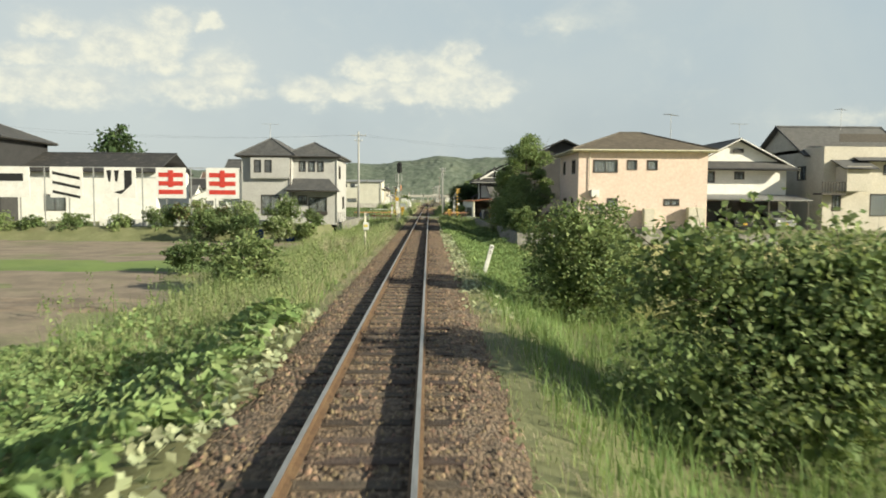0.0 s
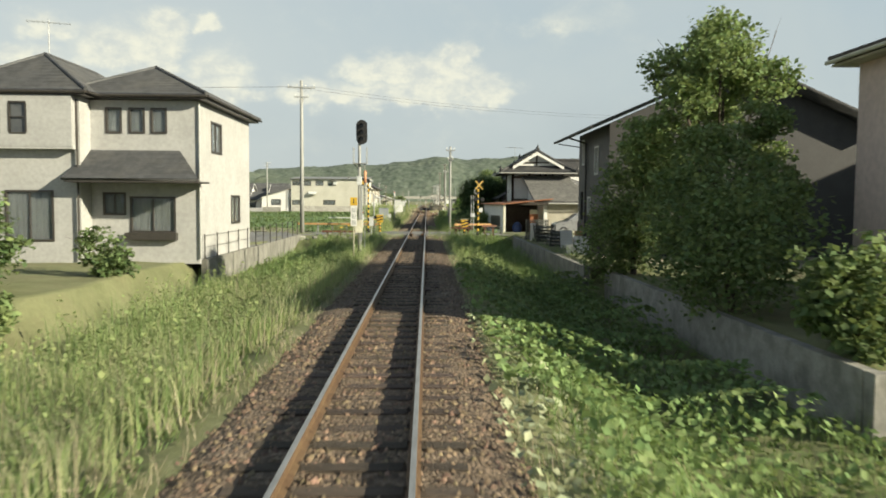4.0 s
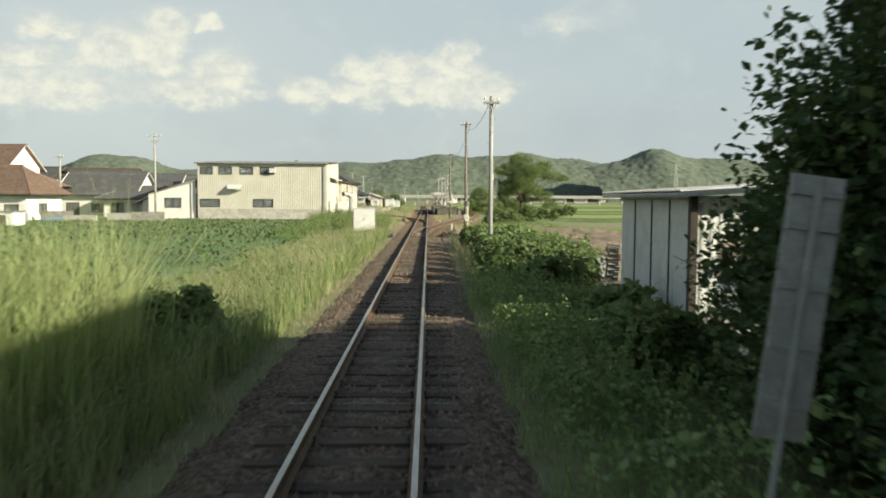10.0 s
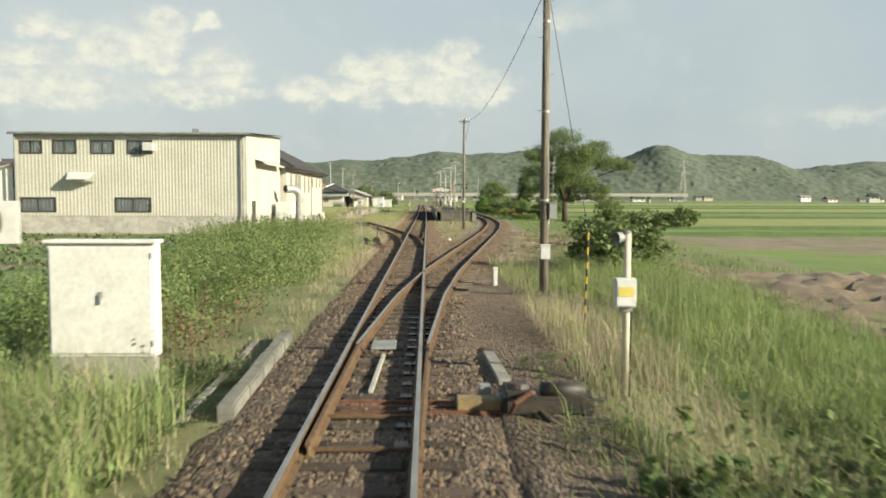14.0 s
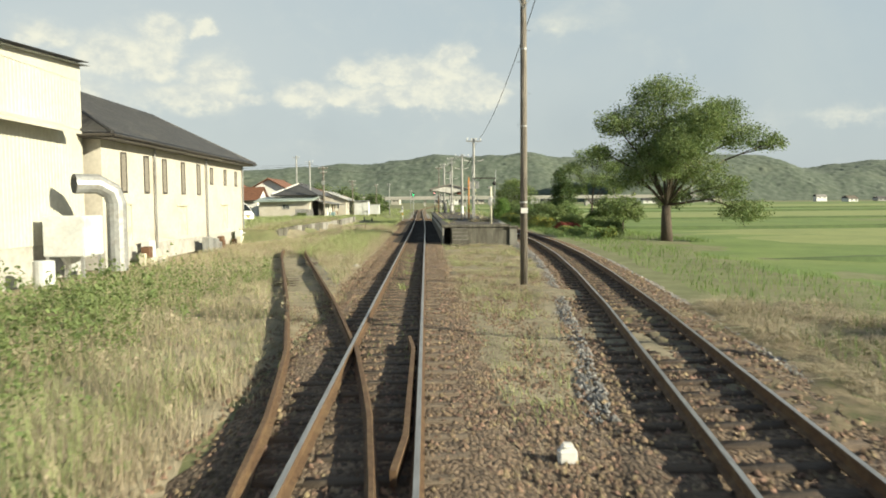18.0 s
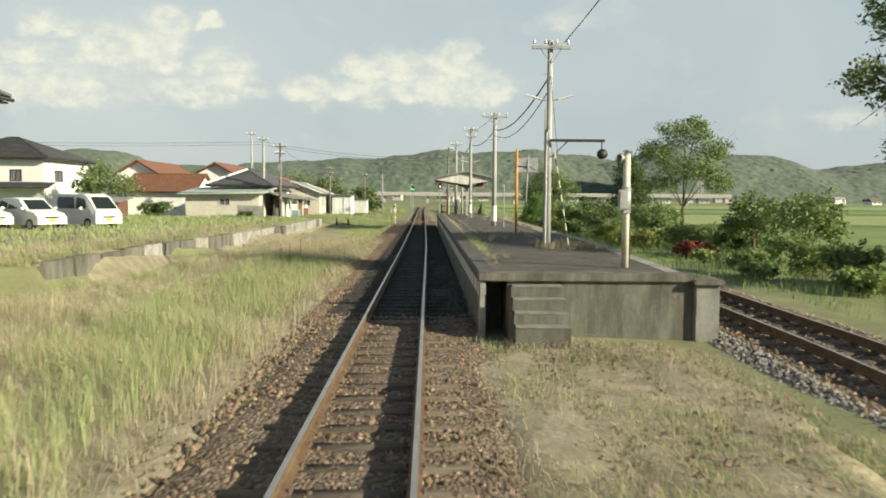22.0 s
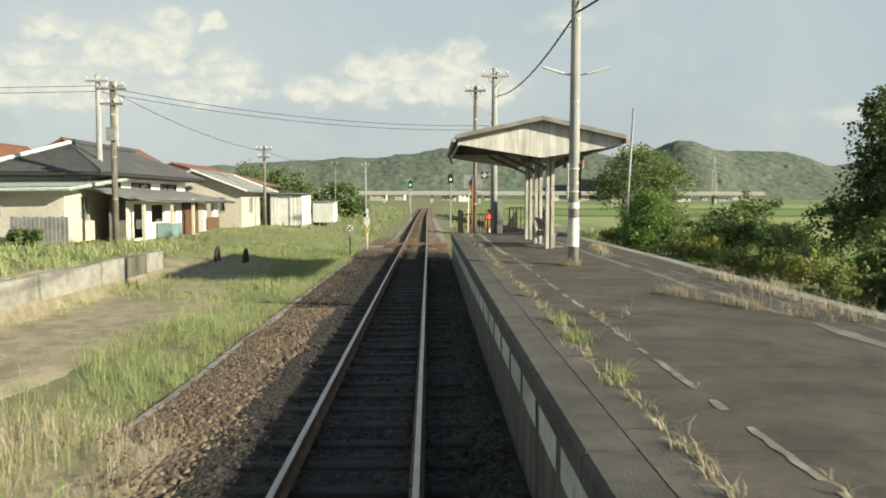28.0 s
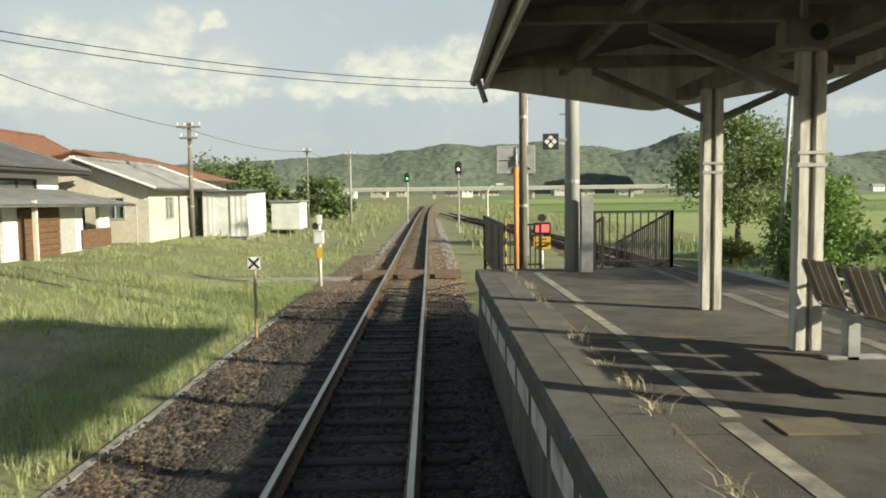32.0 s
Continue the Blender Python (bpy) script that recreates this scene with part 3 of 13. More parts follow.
sheet("yard", 4.4, 10.4, 166, 206, M_HAY, "strewn dry hay beside the loop track", "yard", 0.03, 40, 160, 0.4, 0.035, 33)
sheet("yard", -6.4, -1.7, 178, 262, M_DRY, "dry trampled ground along the siding", "yard", 0.045, 24, 140, 0.12, 0.012, 34)
sheet("yard", 1.2, 5.0, 196, 231, M_DRY, "trampled dry grass between the two tracks", "yard", 0.035, 14, 30, 0.3, 0.02, 13)
sheet("road", -40, -7.95, 80, 95.5, M_ROAD, "grey lane and forecourt behind the low wall", "road", 0.03, 20, 12, 0.1, 0.004, 14)
sheet("road", 6.45, 40, 87.5, 94.2, M_CONC_L, "pale concrete apron beside the lane", "road", 0.035, 20, 12, 0.03, 0.003, 31)
sheet("yard", 6.4, 30, 69, 94, M_DRY, "yard of the dark house with thin grass", "yard", 0.02, 16, 20, 0.02, 0.01, 15)

# the lane over the level crossing, in plates beside and between the rails
lane = thing("road", (0, 0, 0), "grey asphalt lane over the level crossing", "road", kind="structure")
RX = 0.55
for x0, x1, name in ((-60, -RX - 0.05, "west_lane"), (-RX + 0.11, RX - 0.11, "middle_plate"), (RX + 0.05, 70, "east_lane")):
    m = Mesh()
    xs = sorted({x0, x1, *[v for v in np.linspace(-60, 70, 27) if x0 < v < x1]})
    for a, b in zip(xs, xs[1:]):
        za, zb = (-0.015 - 0.10 * float(ramp(abs(v), 1.6, 7)) for v in (a, b))
        wa, wb = (1.3 * float(ramp(abs(v), 5, 14)) for v in (a, b))
        y = (94.75 - wa, 94.75 - wb, 98.5 + 0.3 * wb, 98.5 + 0.3 * wa)
        m.poly((a, y[0], za), (b, y[1], zb), (b, y[2], zb), (a, y[3], za))
        m.poly((a, y[0], za - 0.3), (b, y[1], zb - 0.3), (b, y[1], zb), (a, y[0], za))
        m.poly((a, y[3], za), (b, y[2], zb), (b, y[2], zb - 0.3), (a, y[3], za - 0.3))
    part(name, m, M_ROAD, lane)
for x in (-RX + 0.14, RX - 0.14):
    part("guard_rail", Mesh().box(x - 0.03, x + 0.03, 94.6, 98.7, -0.16, -0.004), M_RAIL, lane, "rusty guard rail of the flangeway")
    part("flared_end", Mesh().sweep([(-0.03, -0.16), (0.03, -0.16), (0.03, -0.004), (-0.03, -0.004)], [(x, 94.6, 0), (x + (0.12 if x < 0 else -0.12), 94.0, 0)], True), M_RAIL, lane)
part("kerb", Mesh().box(-6, -0.62, 94.5, 94.74, -0.3, -0.03), M_CONC, lane, "worn concrete edge beam", 0.01)
part("kerb", Mesh().box(0.62, 4.4, 94.5, 94.74, -0.3, -0.03), M_CONC, lane, "worn concrete edge beam", 0.01)
part("kerb", Mesh().box(-2.4, -0.62, 98.52, 98.75, -0.3, -0.03), M_CONC, lane, "worn concrete edge beam", 0.01)
part("kerb", Mesh().box(0.62, 2.6, 98.52, 98.75, -0.3, -0.03), M_CONC, lane, "worn concrete edge beam", 0.01)

# ---- the tracks ----
RAIL = [(-0.0635, -0.153), (-0.0635, -0.143), (-0.012, -0.122), (-0.008, -0.05), (-0.0325, -0.035), (-0.0325, -0.006), (-0.026, 0.0),
        (0.026, 0.0), (0.0325, -0.006), (0.0325, -0.035), (0.008, -0.05), (0.012, -0.122), (0.0635, -0.143), (0.0635, -0.153)]


def rail_pair(track, mid, y0, y1, step, piece=25.0, bright=True, drop=0.0, label=""):
    y = y0
    while y < y1 - 0.01:
        e = min(y + piece, y1)
        ys = np.linspace(y, e - 0.008, max(2, int((e - y) / step) + 1))
        for side in (-1, 1):
            line = [(float(mid(v)) + side * RX, float(v), -drop) for v in ys]
            r = part("rail", Mesh().sweep(RAIL, line, True), M_RAIL, track, label)
            if bright:
                part("running_surface", Mesh().sweep([(-0.026, 0.0), (0.026, 0.0), (0.026, 0.0015), (-0.026, 0.0015)], line, True), M_RAILTOP, r, "worn bright running surface")
        y = e


def plain(y):
    return 0.0


def bend(y):
    """The main line swings a little to the west past the platform."""
    return np.interp(y, [0, 254, 290, 338, 420, 640], [0, 0, -0.2, -0.6, -1.25, -2.2])


main = thing("railway_track", (0, 0, 0), "single narrow-gauge track with rust-sided rails on timber sleepers", "track", kind="structure")
rail_pair(main, plain, -12, 163, 12.5)
rail_pair(main, bend, 163, 338, 6.0)
rail_pair(main, lambda y: float(bend(y)) + 0.00012 * max(y - 338, 0) ** 2, 338, 640, 10, 100)

sl = Mesh().box(-1.05, 1.05, -0.1, 0.1, -0.31, -0.172)
for s in (-1, 1):
    sl.box(s * RX - 0.1, s * RX + 0.1, -0.07, 0.07, -0.172, -0.158)
    for q in (-0.08, 0.08):
        sl.box(s * RX + q - 0.012, s * RX + q + 0.012, -0.03, 0.0, -0.16, -0.125)
sleeper_me = sl.data("sleeper", M_SLEEPER)
count, rest = 0, []
y = -4.0
rng = np.random.default_rng(3)
while y < 420:
    jx, jt = rng.normal(0, 0.02), rng.normal(0, 0.6)
    skip = 94.6 < y < 98.7
    if not skip and 0.5 < y < 184 and count < 300:
        ob = new("sleeper", sleeper_me)
        ob.parent, ob.location, ob.rotation_euler = main, (jx, y, rng.normal(0, 0.004)), (0, 0, radians(jt))
        count += 1
    elif not skip:
        rest.append((jx + float(bend(y)), y))
    y += 0.61
sv = np.array(sl.v)
sf = np.array(sl.f)
for mm, lab, group in ((M_SLEEPER, "further timber sleepers", [q for q in rest if not 233 < q[1] < 287]), (M_SLEEPER_SHADE, "oily sleepers along the platform, darkened for its shade", [q for q in rest if 233 < q[1] < 287])):
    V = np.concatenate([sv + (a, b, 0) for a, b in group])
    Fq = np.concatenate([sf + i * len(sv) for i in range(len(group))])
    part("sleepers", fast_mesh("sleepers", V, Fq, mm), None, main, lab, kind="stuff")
pale = mat("pale_sleeper_edge", (0.30, 0.28, 0.25), (0.2, 0.19, 0.17), 8, 0.9, bump=0.4)
for y in (45.6, 66.8, 70.4, 106.2, 110.6, 113.4, 117.7, 121.6, 127.8):
    part("worn_sleeper_face", Mesh().box(-1.03, -RX - 0.1, y - 0.105, y - 0.07, -0.2, -0.168).box(-RX + 0.1, RX - 0.1, y - 0.105, y - 0.07, -0.2, -0.168).box(RX + 0.1, 1.03, y - 0.105, y - 0.07, -0.2, -0.168), pale, main, "pale weathered sleeper edge")

# ballast bed
bx = np.array([-2.25, -1.95, -1.6, -1.35, -1.0, -0.6, 0.0, 0.6, 1.0, 1.35, 1.6, 1.95, 2.25])
bz = np.array([-0.62, -0.36, -0.25, -0.19, -0.184, -0.188, -0.19, -0.188, -0.184, -0.19, -0.25, -0.36, -0.62])


def bed(name, mid, y0, y1, label, material, dz=0.0):
    ys = np.arange(y0, y1, 0.5)
    r = np.random.default_rng(5)
    X = np.array([bx + float(mid(v)) for v in ys]) + r.normal(0, 0.04, (len(ys), len(bx)))
    Y = np.repeat(ys[:, None], len(bx), 1)
    Z = np.repeat(bz[None], len(ys), 0) + r.normal(0, 0.012, X.shape) + dz
    k = np.arange(X.size).reshape(X.shape)
    q = np.stack([k[:-1, :-1], k[:-1, 1:], k[1:, 1:], k[1:, :-1]], -1).reshape(-1, 4)
    return tagged(new(name, fast_mesh(name, np.stack([X, Y, Z], -1).reshape(-1, 3), q, material, True)), label, "ballast", kind="structure")


bed("ballast", bend, -15, 58.1, "brown stone ballast under the main track", M_BALLAST)
bed("ballast", bend, 58.0, 168.1, "dark brown stone ballast under the main track", M_BALLAST_OLD)
bed("ballast", bend, 168.0, 233.6, "brown stone ballast under the main track", M_BALLAST)
bed("ballast", bend, 233.5, 287.1, "oily ballast along the platform, blackened for its shade", M_BALLAST_SHADE)
bed("ballast", bend, 287.0, 420, "brown stone ballast beyond the platform", M_BALLAST)
bed("ballast", branch, 172, 345, "brown stone ballast under the loop track", M_BALLAST, -0.015)

loop = thing("railway_track", (0, 0, 0), "second rusty track curving to the far side of the platform", "track", kind="structure")
rail_pair(loop, branch, 162.0, 362, 1.5, 25.0, label="rust-brown rail of the loop track")
rest = [(float(branch(v)), v) for v in np.arange(170, 345, 0.66)]
V = np.concatenate([sv + (a, b, 0) for a, b in rest])
Fq = np.concatenate([sf + i * len(sv) for i in range(len(rest))])
part("sleepers", fast_mesh("sleepers", V, Fq, M_SLEEPER), None, loop, "timber sleepers of the loop track", kind="stuff")

side = thing("railway_track", (0, 0, 0), "disused siding with dull rusty rails sunk in dry grass", "track", kind="structure")
rail_pair(side, siding, 189.5, 226, 1.2, 25.0, False, 0.02, "dull rusty siding rail")
rest = [(float(siding(v)), v) for v in np.arange(195, 224, 0.7)]
V = np.concatenate([sv * (0.95, 1, 1) + (a, b, -0.085) for a, b in rest])
Fq = np.concatenate([sf + i * len(sv) for i in range(len(rest))])
part("sleepers", fast_mesh("sleepers", V, Fq, M_SLEEPER), None, side, "half-buried siding sleepers", kind="stuff")

# point blades, stretcher bars and crossing frogs
for track, y0, sgn, mid in ((loop, 157.2, 1, branch), (side, 187.6, -1, siding)):
    ys = np.linspace(y0, y0 + 6.5, 8)
    for s in (-1, 1):
        line = [(float(mid(v)) + s * (RX - 0.075 * (1 - (v - y0) / 6.5) * (1 if s == -sgn else 0.02)), float(v), -0.004) for v in ys]
        part("point_blade", Mesh().sweep([(q[0] * 0.75, q[1]) for q in RAIL], line, True), M_RAIL, track, "tapered switch blade")
    for dy in (0.2, 1.3):
        part("stretcher_bar", Mesh().box(-RX, RX, y0 + dy - 0.03, y0 + dy + 0.03, -0.15, -0.12), M_RAIL, track, "steel stretcher bar")
for i, y in enumerate(np.arange(157.6, 165.6, 0.61)):
    part("slide_plate", Mesh().box(-RX - 0.14, -RX + 0.22, y - 0.08, y + 0.08, -0.172, -0.15).box(RX - 0.22, RX + 0.14, y - 0.08, y + 0.08, -0.172, -0.15), mat("oiled_steel", (0.05, 0.05, 0.052), (0.03, 0.03, 0.03), 10, 0.4, metal=0.6), loop, "oiled black slide plate")

# ---- building kit ----
M_GLASS = glass()
M_FRAME_D = mat("bronze_aluminium", (0.10, 0.09, 0.08), (0.07, 0.065, 0.06), 8, 0.45, metal=0.5)
M_FRAME_L = mat("pale_aluminium", (0.55, 0.55, 0.53), (0.45, 0.45, 0.43), 8, 0.45, metal=0.3)
M_SLATE = mat("grey_slate_roofing", (0.085, 0.087, 0.092), (0.06, 0.062, 0.066), 3, 0.7, bump=0.3, bscale=40, stain=(0.12, 0.115, 0.105), sscale=0.8)
M_SLATE_B = mat("brown_slate_roofing", (0.105, 0.088, 0.07), (0.075, 0.064, 0.052), 3, 0.75, bump=0.3, bscale=40, stain=(0.14, 0.12, 0.09), sscale=0.8)
M_TILE = mat("dark_glazed_tiles", (0.05, 0.05, 0.052), (0.032, 0.032, 0.034), 5, 0.5, bump=0.2, bscale=60, stain=(0.12, 0.115, 0.10), sscale=1.4, samount=0.5)
M_TILE_RED = mat("red_brown_glazed_tiles", (0.20, 0.098, 0.056), (0.14, 0.066, 0.04), 4, 0.5, bump=0.2, bscale=60, stain=(0.10, 0.05, 0.035), sscale=1.0, samount=0.4)
M_PLASTER = mat("white_plaster", (0.78, 0.78, 0.76), (0.71, 0.71, 0.69), 1.2, 0.9, bump=0.1, bscale=60, stain=(0.5, 0.49, 0.46), sscale=0.9, samount=0.3)
M_CREAM = mat("cream_render", (0.56, 0.53, 0.465), (0.51, 0.48, 0.415), 1.0, 0.9, bump=0.15, bscale=80, stain=(0.38, 0.33, 0.25), sscale=0.7, samount=0.4)
M_PINK = mat("salmon_render", (0.66, 0.535, 0.475), (0.64, 0.515, 0.455), 0.9, 0.9, bump=0.12, bscale=90, stain=(0.50, 0.385, 0.33), sscale=0.5, samount=0.2)
M_GREYSIDE = mat("warm_grey_siding", (0.43, 0.43, 0.425), (0.385, 0.385, 0.38), 1.0, 0.85, bump=0.15, bscale=60, stain=(0.28, 0.27, 0.25), sscale=0.6, samount=0.3)
M_DARKSIDE = mat("charcoal_siding", (0.036, 0.036, 0.038), (0.028, 0.028, 0.03), 1.5, 0.6, bump=0.1, bscale=60)
M_RIB = mat("cream_ribbed_steel", (0.55, 0.54, 0.475), (0.50, 0.49, 0.43), 0.7, 0.55, stain=(0.45, 0.42, 0.32), sscale=0.5, samount=0.3)
M_WOOD = mat("brown_boards", (0.16, 0.085, 0.045), (0.10, 0.055, 0.032), 4, 0.8, bump=0.4, bscale=40, stretch=(1, 1, 6))
M_WOOD_D = mat("dark_timber", (0.05, 0.04, 0.032), (0.033, 0.027, 0.022), 5, 0.8, bump=0.3, bscale=40)
M_TIN = mat("grey_corrugated_sheet", (0.30, 0.31, 0.31), (0.22, 0.225, 0.225), 2, 0.6, metal=0.3, stain=(0.17, 0.10, 0.06), sscale=1.0, samount=0.4)
M_TIN_W = mat("pale_corrugated_sheet", (0.62, 0.64, 0.63), (0.54, 0.56, 0.55), 2, 0.6, stain=(0.4, 0.36, 0.3), sscale=1.0, samount=0.4)
M_TIN_G = mat("pale_green_sheet_roof", (0.42, 0.50, 0.46), (0.35, 0.42, 0.39), 2, 0.55, stain=(0.3, 0.3, 0.26), sscale=1.0)
M_RUST = mat("rust_red_sheet", (0.30, 0.12, 0.055), (0.20, 0.085, 0.045), 3, 0.85, bump=0.3, stain=(0.12, 0.07, 0.045), sscale=2)
M_WHITE = mat("white_paint", (0.74, 0.74, 0.72), (0.66, 0.66, 0.64), 2, 0.6, stain=(0.45, 0.43, 0.39), sscale=1.6, samount=0.3)
M_OFFW = mat("aged_cream_paint", (0.62, 0.60, 0.48), (0.52, 0.50, 0.39), 3, 0.65, bump=0.1, stain=(0.25, 0.18, 0.11), sscale=2.5, samount=0.4)
M_YEL = mat("signal_yellow", (0.62, 0.40, 0.03), (0.52, 0.33, 0.03), 4, 0.6, stain=(0.3, 0.2, 0.05), sscale=3, samount=0.4)
M_BLK = mat("matt_black", (0.018, 0.018, 0.019), (0.012, 0.012, 0.013), 5, 0.6)
M_STEEL = mat("galvanised_steel", (0.40, 0.41, 0.41), (0.32, 0.33, 0.33), 6, 0.5, metal=0.4, stain=(0.25, 0.2, 0.15), sscale=3)
M_GREYBOX = mat("pale_grey_cabinet", (0.64, 0.66, 0.66), (0.57, 0.59, 0.59), 1.5, 0.5, stain=(0.33, 0.31, 0.27), sscale=2.0, samount=0.35)
M_CURTAIN = mat("pale_curtain", (0.5, 0.49, 0.46), (0.4, 0.39, 0.37), 3, 0.9)
M_REDP = mat("red_paint", (0.52, 0.045, 0.03), (0.44, 0.04, 0.03), 3, 0.6)
M_INSIDE = mat("dim_interior", (0.12, 0.11, 0.10), (0.09, 0.083, 0.075), 1, 0.9)


def wall(parent, p0, p1, z0, z1, holes, material, thick=0.14, ribs=0.0, name="wall", label=""):
    """A wall with real openings; the outside is to the right of the way from p0 to p1. Holes: (from, to, bottom, top)."""
    p0, p1 = Vector((*p0, 0)), Vector((*p1, 0))
    d = (p1 - p0).normalized()
    out = Vector((d.y, -d.x, 0))
    length = (p1 - p0).length
    us = sorted({0.0, length, *[v for h in holes for v in h[:2]]})
    zs = sorted({z0, z1, *[v for h in holes for v in h[2:]]})
    m = Mesh()

    def at(u, z, k):
        return p0 + d * u + Vector((0, 0, z)) - out * k

    for a, b in zip(us, us[1:]):
        for e, f in zip(zs, zs[1:]):
            if any(h[0] <= (a + b) / 2 <= h[1] and h[2] <= (e + f) / 2 <= h[3] for h in holes):
                continue
            if ribs:
                n = max(1, int((b - a) / ribs))
                for i in range(n):
                    q = [a + (b - a) * (i + t) / n for t in (0, 0.35, 0.5, 0.85, 1)]
                    for (ua, ka), (ub, kb) in zip(zip(q, (0, 0, 0.011, 0.011, 0)), list(zip(q, (0, 0, 0.011, 0.011, 0)))[1:]):
                        m.poly(at(ua, e, ka), at(ub, e, kb), at(ub, f, kb), at(ua, f, ka))
            else:
                m.poly(at(a, e, 0), at(b, e, 0), at(b, f, 0), at(a, f, 0))
            m.poly(at(b, e, thick), at(a, e, thick), at(a, f, thick), at(b, f, thick))
    for a, b, e, f in holes:
        for (u, z), (w, y) in (((a, e), (b, e)), ((b, e), (b, f)), ((b, f), (a, f)), ((a, f), (a, e))):
            m.poly(at(u, z, thick), at(w, y, thick), at(w, y, 0), at(u, z, 0))
    for u in (0.006, length - 0.006):
        m.poly(at(u, z0, 0), at(u, z0, thick), at(u, z1, thick), at(u, z1, 0))
    m.poly(at(0, z1, 0), at(length, z1, 0), at(length, z1, thick), at(0, z1, thick))
    return part(name, m, material, parent, label), (p0, d, out)


def window(parent, place, hole, material=None, panes=2, deep=0.05, curtain=True, bar=0.045):
    p0, d, out = place
    a, b, e, f = hole
    material = material or M_FRAME_D

    def cell(m, u0, u1, v0, v1, k0, k1):
        c = [p0 + d * u + Vector((0, 0, v)) - out * k for k in (k0, k1) for v in (v0, v1) for u in (u0, u1)]
        n = len(m.v)
        m.v += [tuple(x) for x in c]
        m.f += [tuple(n + i for i in q) for q in ((0, 1, 3, 2), (5, 4, 6, 7), (4, 5, 1, 0), (2, 3, 7, 6), (4, 0, 2, 6), (1, 5, 7, 3))]
        return m

    m = Mesh()
    cell(m, a - 0.03, b + 0.03, f - bar, f + 0.03, -0.03, deep + 0.03)
    cell(m, a - 0.03, b + 0.03, e - 0.03, e + bar, -0.035, deep + 0.03)
    cell(m, a - 0.03, a + bar, e + bar, f - bar, -0.03, deep + 0.03)
    cell(m, b - bar, b + 0.03, e + bar, f - bar, -0.03, deep + 0.03)
    for i in range(1, panes):
        u = a + (b - a) * i / panes
        cell(m, u - bar / 2, u + bar / 2, e + bar, f - bar, 0.0, deep + 0.03)
    w = part("window", m, material, parent)
    for i in range(panes):
        u0, u1 = a + bar + (b - a - bar) * i / panes, a + (b - a) * (i + 1) / panes - bar / 2
        g = Mesh()
        cell(g, u0, u1, e + bar, f - bar, deep, deep + 0.006)
        part("pane", g, M_GLASS, w)
    if curtain:
        g = Mesh()
        n = max(2, int((b - a) / 0.12))
        for i in range(n):
            u0, u1 = a + (b - a) * i / n, a + (b - a) * (i + 1) / n
            ka, kb = (0.16, 0.20) if i % 2 else (0.20, 0.16)
            q = [p0 + d * u + Vector((0, 0, v)) - out * k for u, v, k in ((u0, e, ka), (u1, e, kb), (u1, f, kb), (u0, f, ka))]
            g.poly(*q)
        part("curtain", g, M_CURTAIN, w, "drawn pale curtain")
    return w


def slope(parent, a, b, c, d, material, pitch=0.3, amp=0.025, course=0.28, name="roof_slope", thick=0.08, label=""):
    """A roof slope: a, b along the eave, c, d along the ridge, with rolls and courses as relief and a closed underside."""
    a, b, c, d = map(Vector, (a, b, c, d))
    nrm = (b - a).cross(d - a if (d - a).length > 1e-3 else c - a).normalized()
    if nrm.z < 0:
        nrm = -nrm
    wide, high = max((b - a).length, (c - d).length), max((d - a).length, (c - b).length)
    nu = max(2, int(wide / pitch) * 2) if amp else max(2, int(wide / 2))
    nv = max(1, int(high / (course * 1.3)))
    us = np.linspace(0, 1, nu + 1)
    rows = []
    for j in range(nv):
        for v, lift in ((j / nv, 0.018), ((j + 1) / nv, 0.0)):
            rows.append((v, lift))
    A, B, C, D, N = (np.array(q) for q in (a, b, c, d, nrm))
    wave = amp * np.abs(np.sin(us * int(wide / pitch) * np.pi)) if amp else np.zeros(nu + 1)
    P = []
    for v, lift in rows:
        L, R = A + (D - A) * v, B + (C - B) * v
        P.append(L + (R - L) * us[:, None] + N * (wave + lift)[:, None])
    V = np.concatenate(P)
    k = np.arange(len(V)).reshape(len(rows), nu + 1)
    Q = np.stack([k[:-1, :-1], k[:-1, 1:], k[1:, 1:], k[1:, :-1]], -1).reshape(-1, 4)
    n = len(V)
    V = np.concatenate([V, [A - N * thick, B - N * thick, C - N * thick, D - N * thick, A, B, C, D]])
    Q = np.concatenate([Q, [[n + 3, n + 2, n + 1, n], [n, n + 1, n + 5, n + 4], [n + 1, n + 2, n + 6, n + 5], [n + 3, n, n + 4, n + 7]]])
    return part(name, fast_mesh(name, V, Q, material), None, parent, label)


def ridge(parent, a, b, material, r=0.11, name="ridge_tiles", ends=True):
    m = Mesh()
    a, b = Vector(a), Vector(b)
    far = Vector(parent.location) + a
    n = max(1, int((b - a).length / (0.35 if abs(far.x) < 26 and far.y < 300 else 1.4)))
    for i in range(n):
        p, q = a + (b - a) * (i / n), a + (b - a) * ((i + 1.06) / n)
        m.tube(p, q, r, r * 0.9, 8)
    return part(name, m, material, parent)


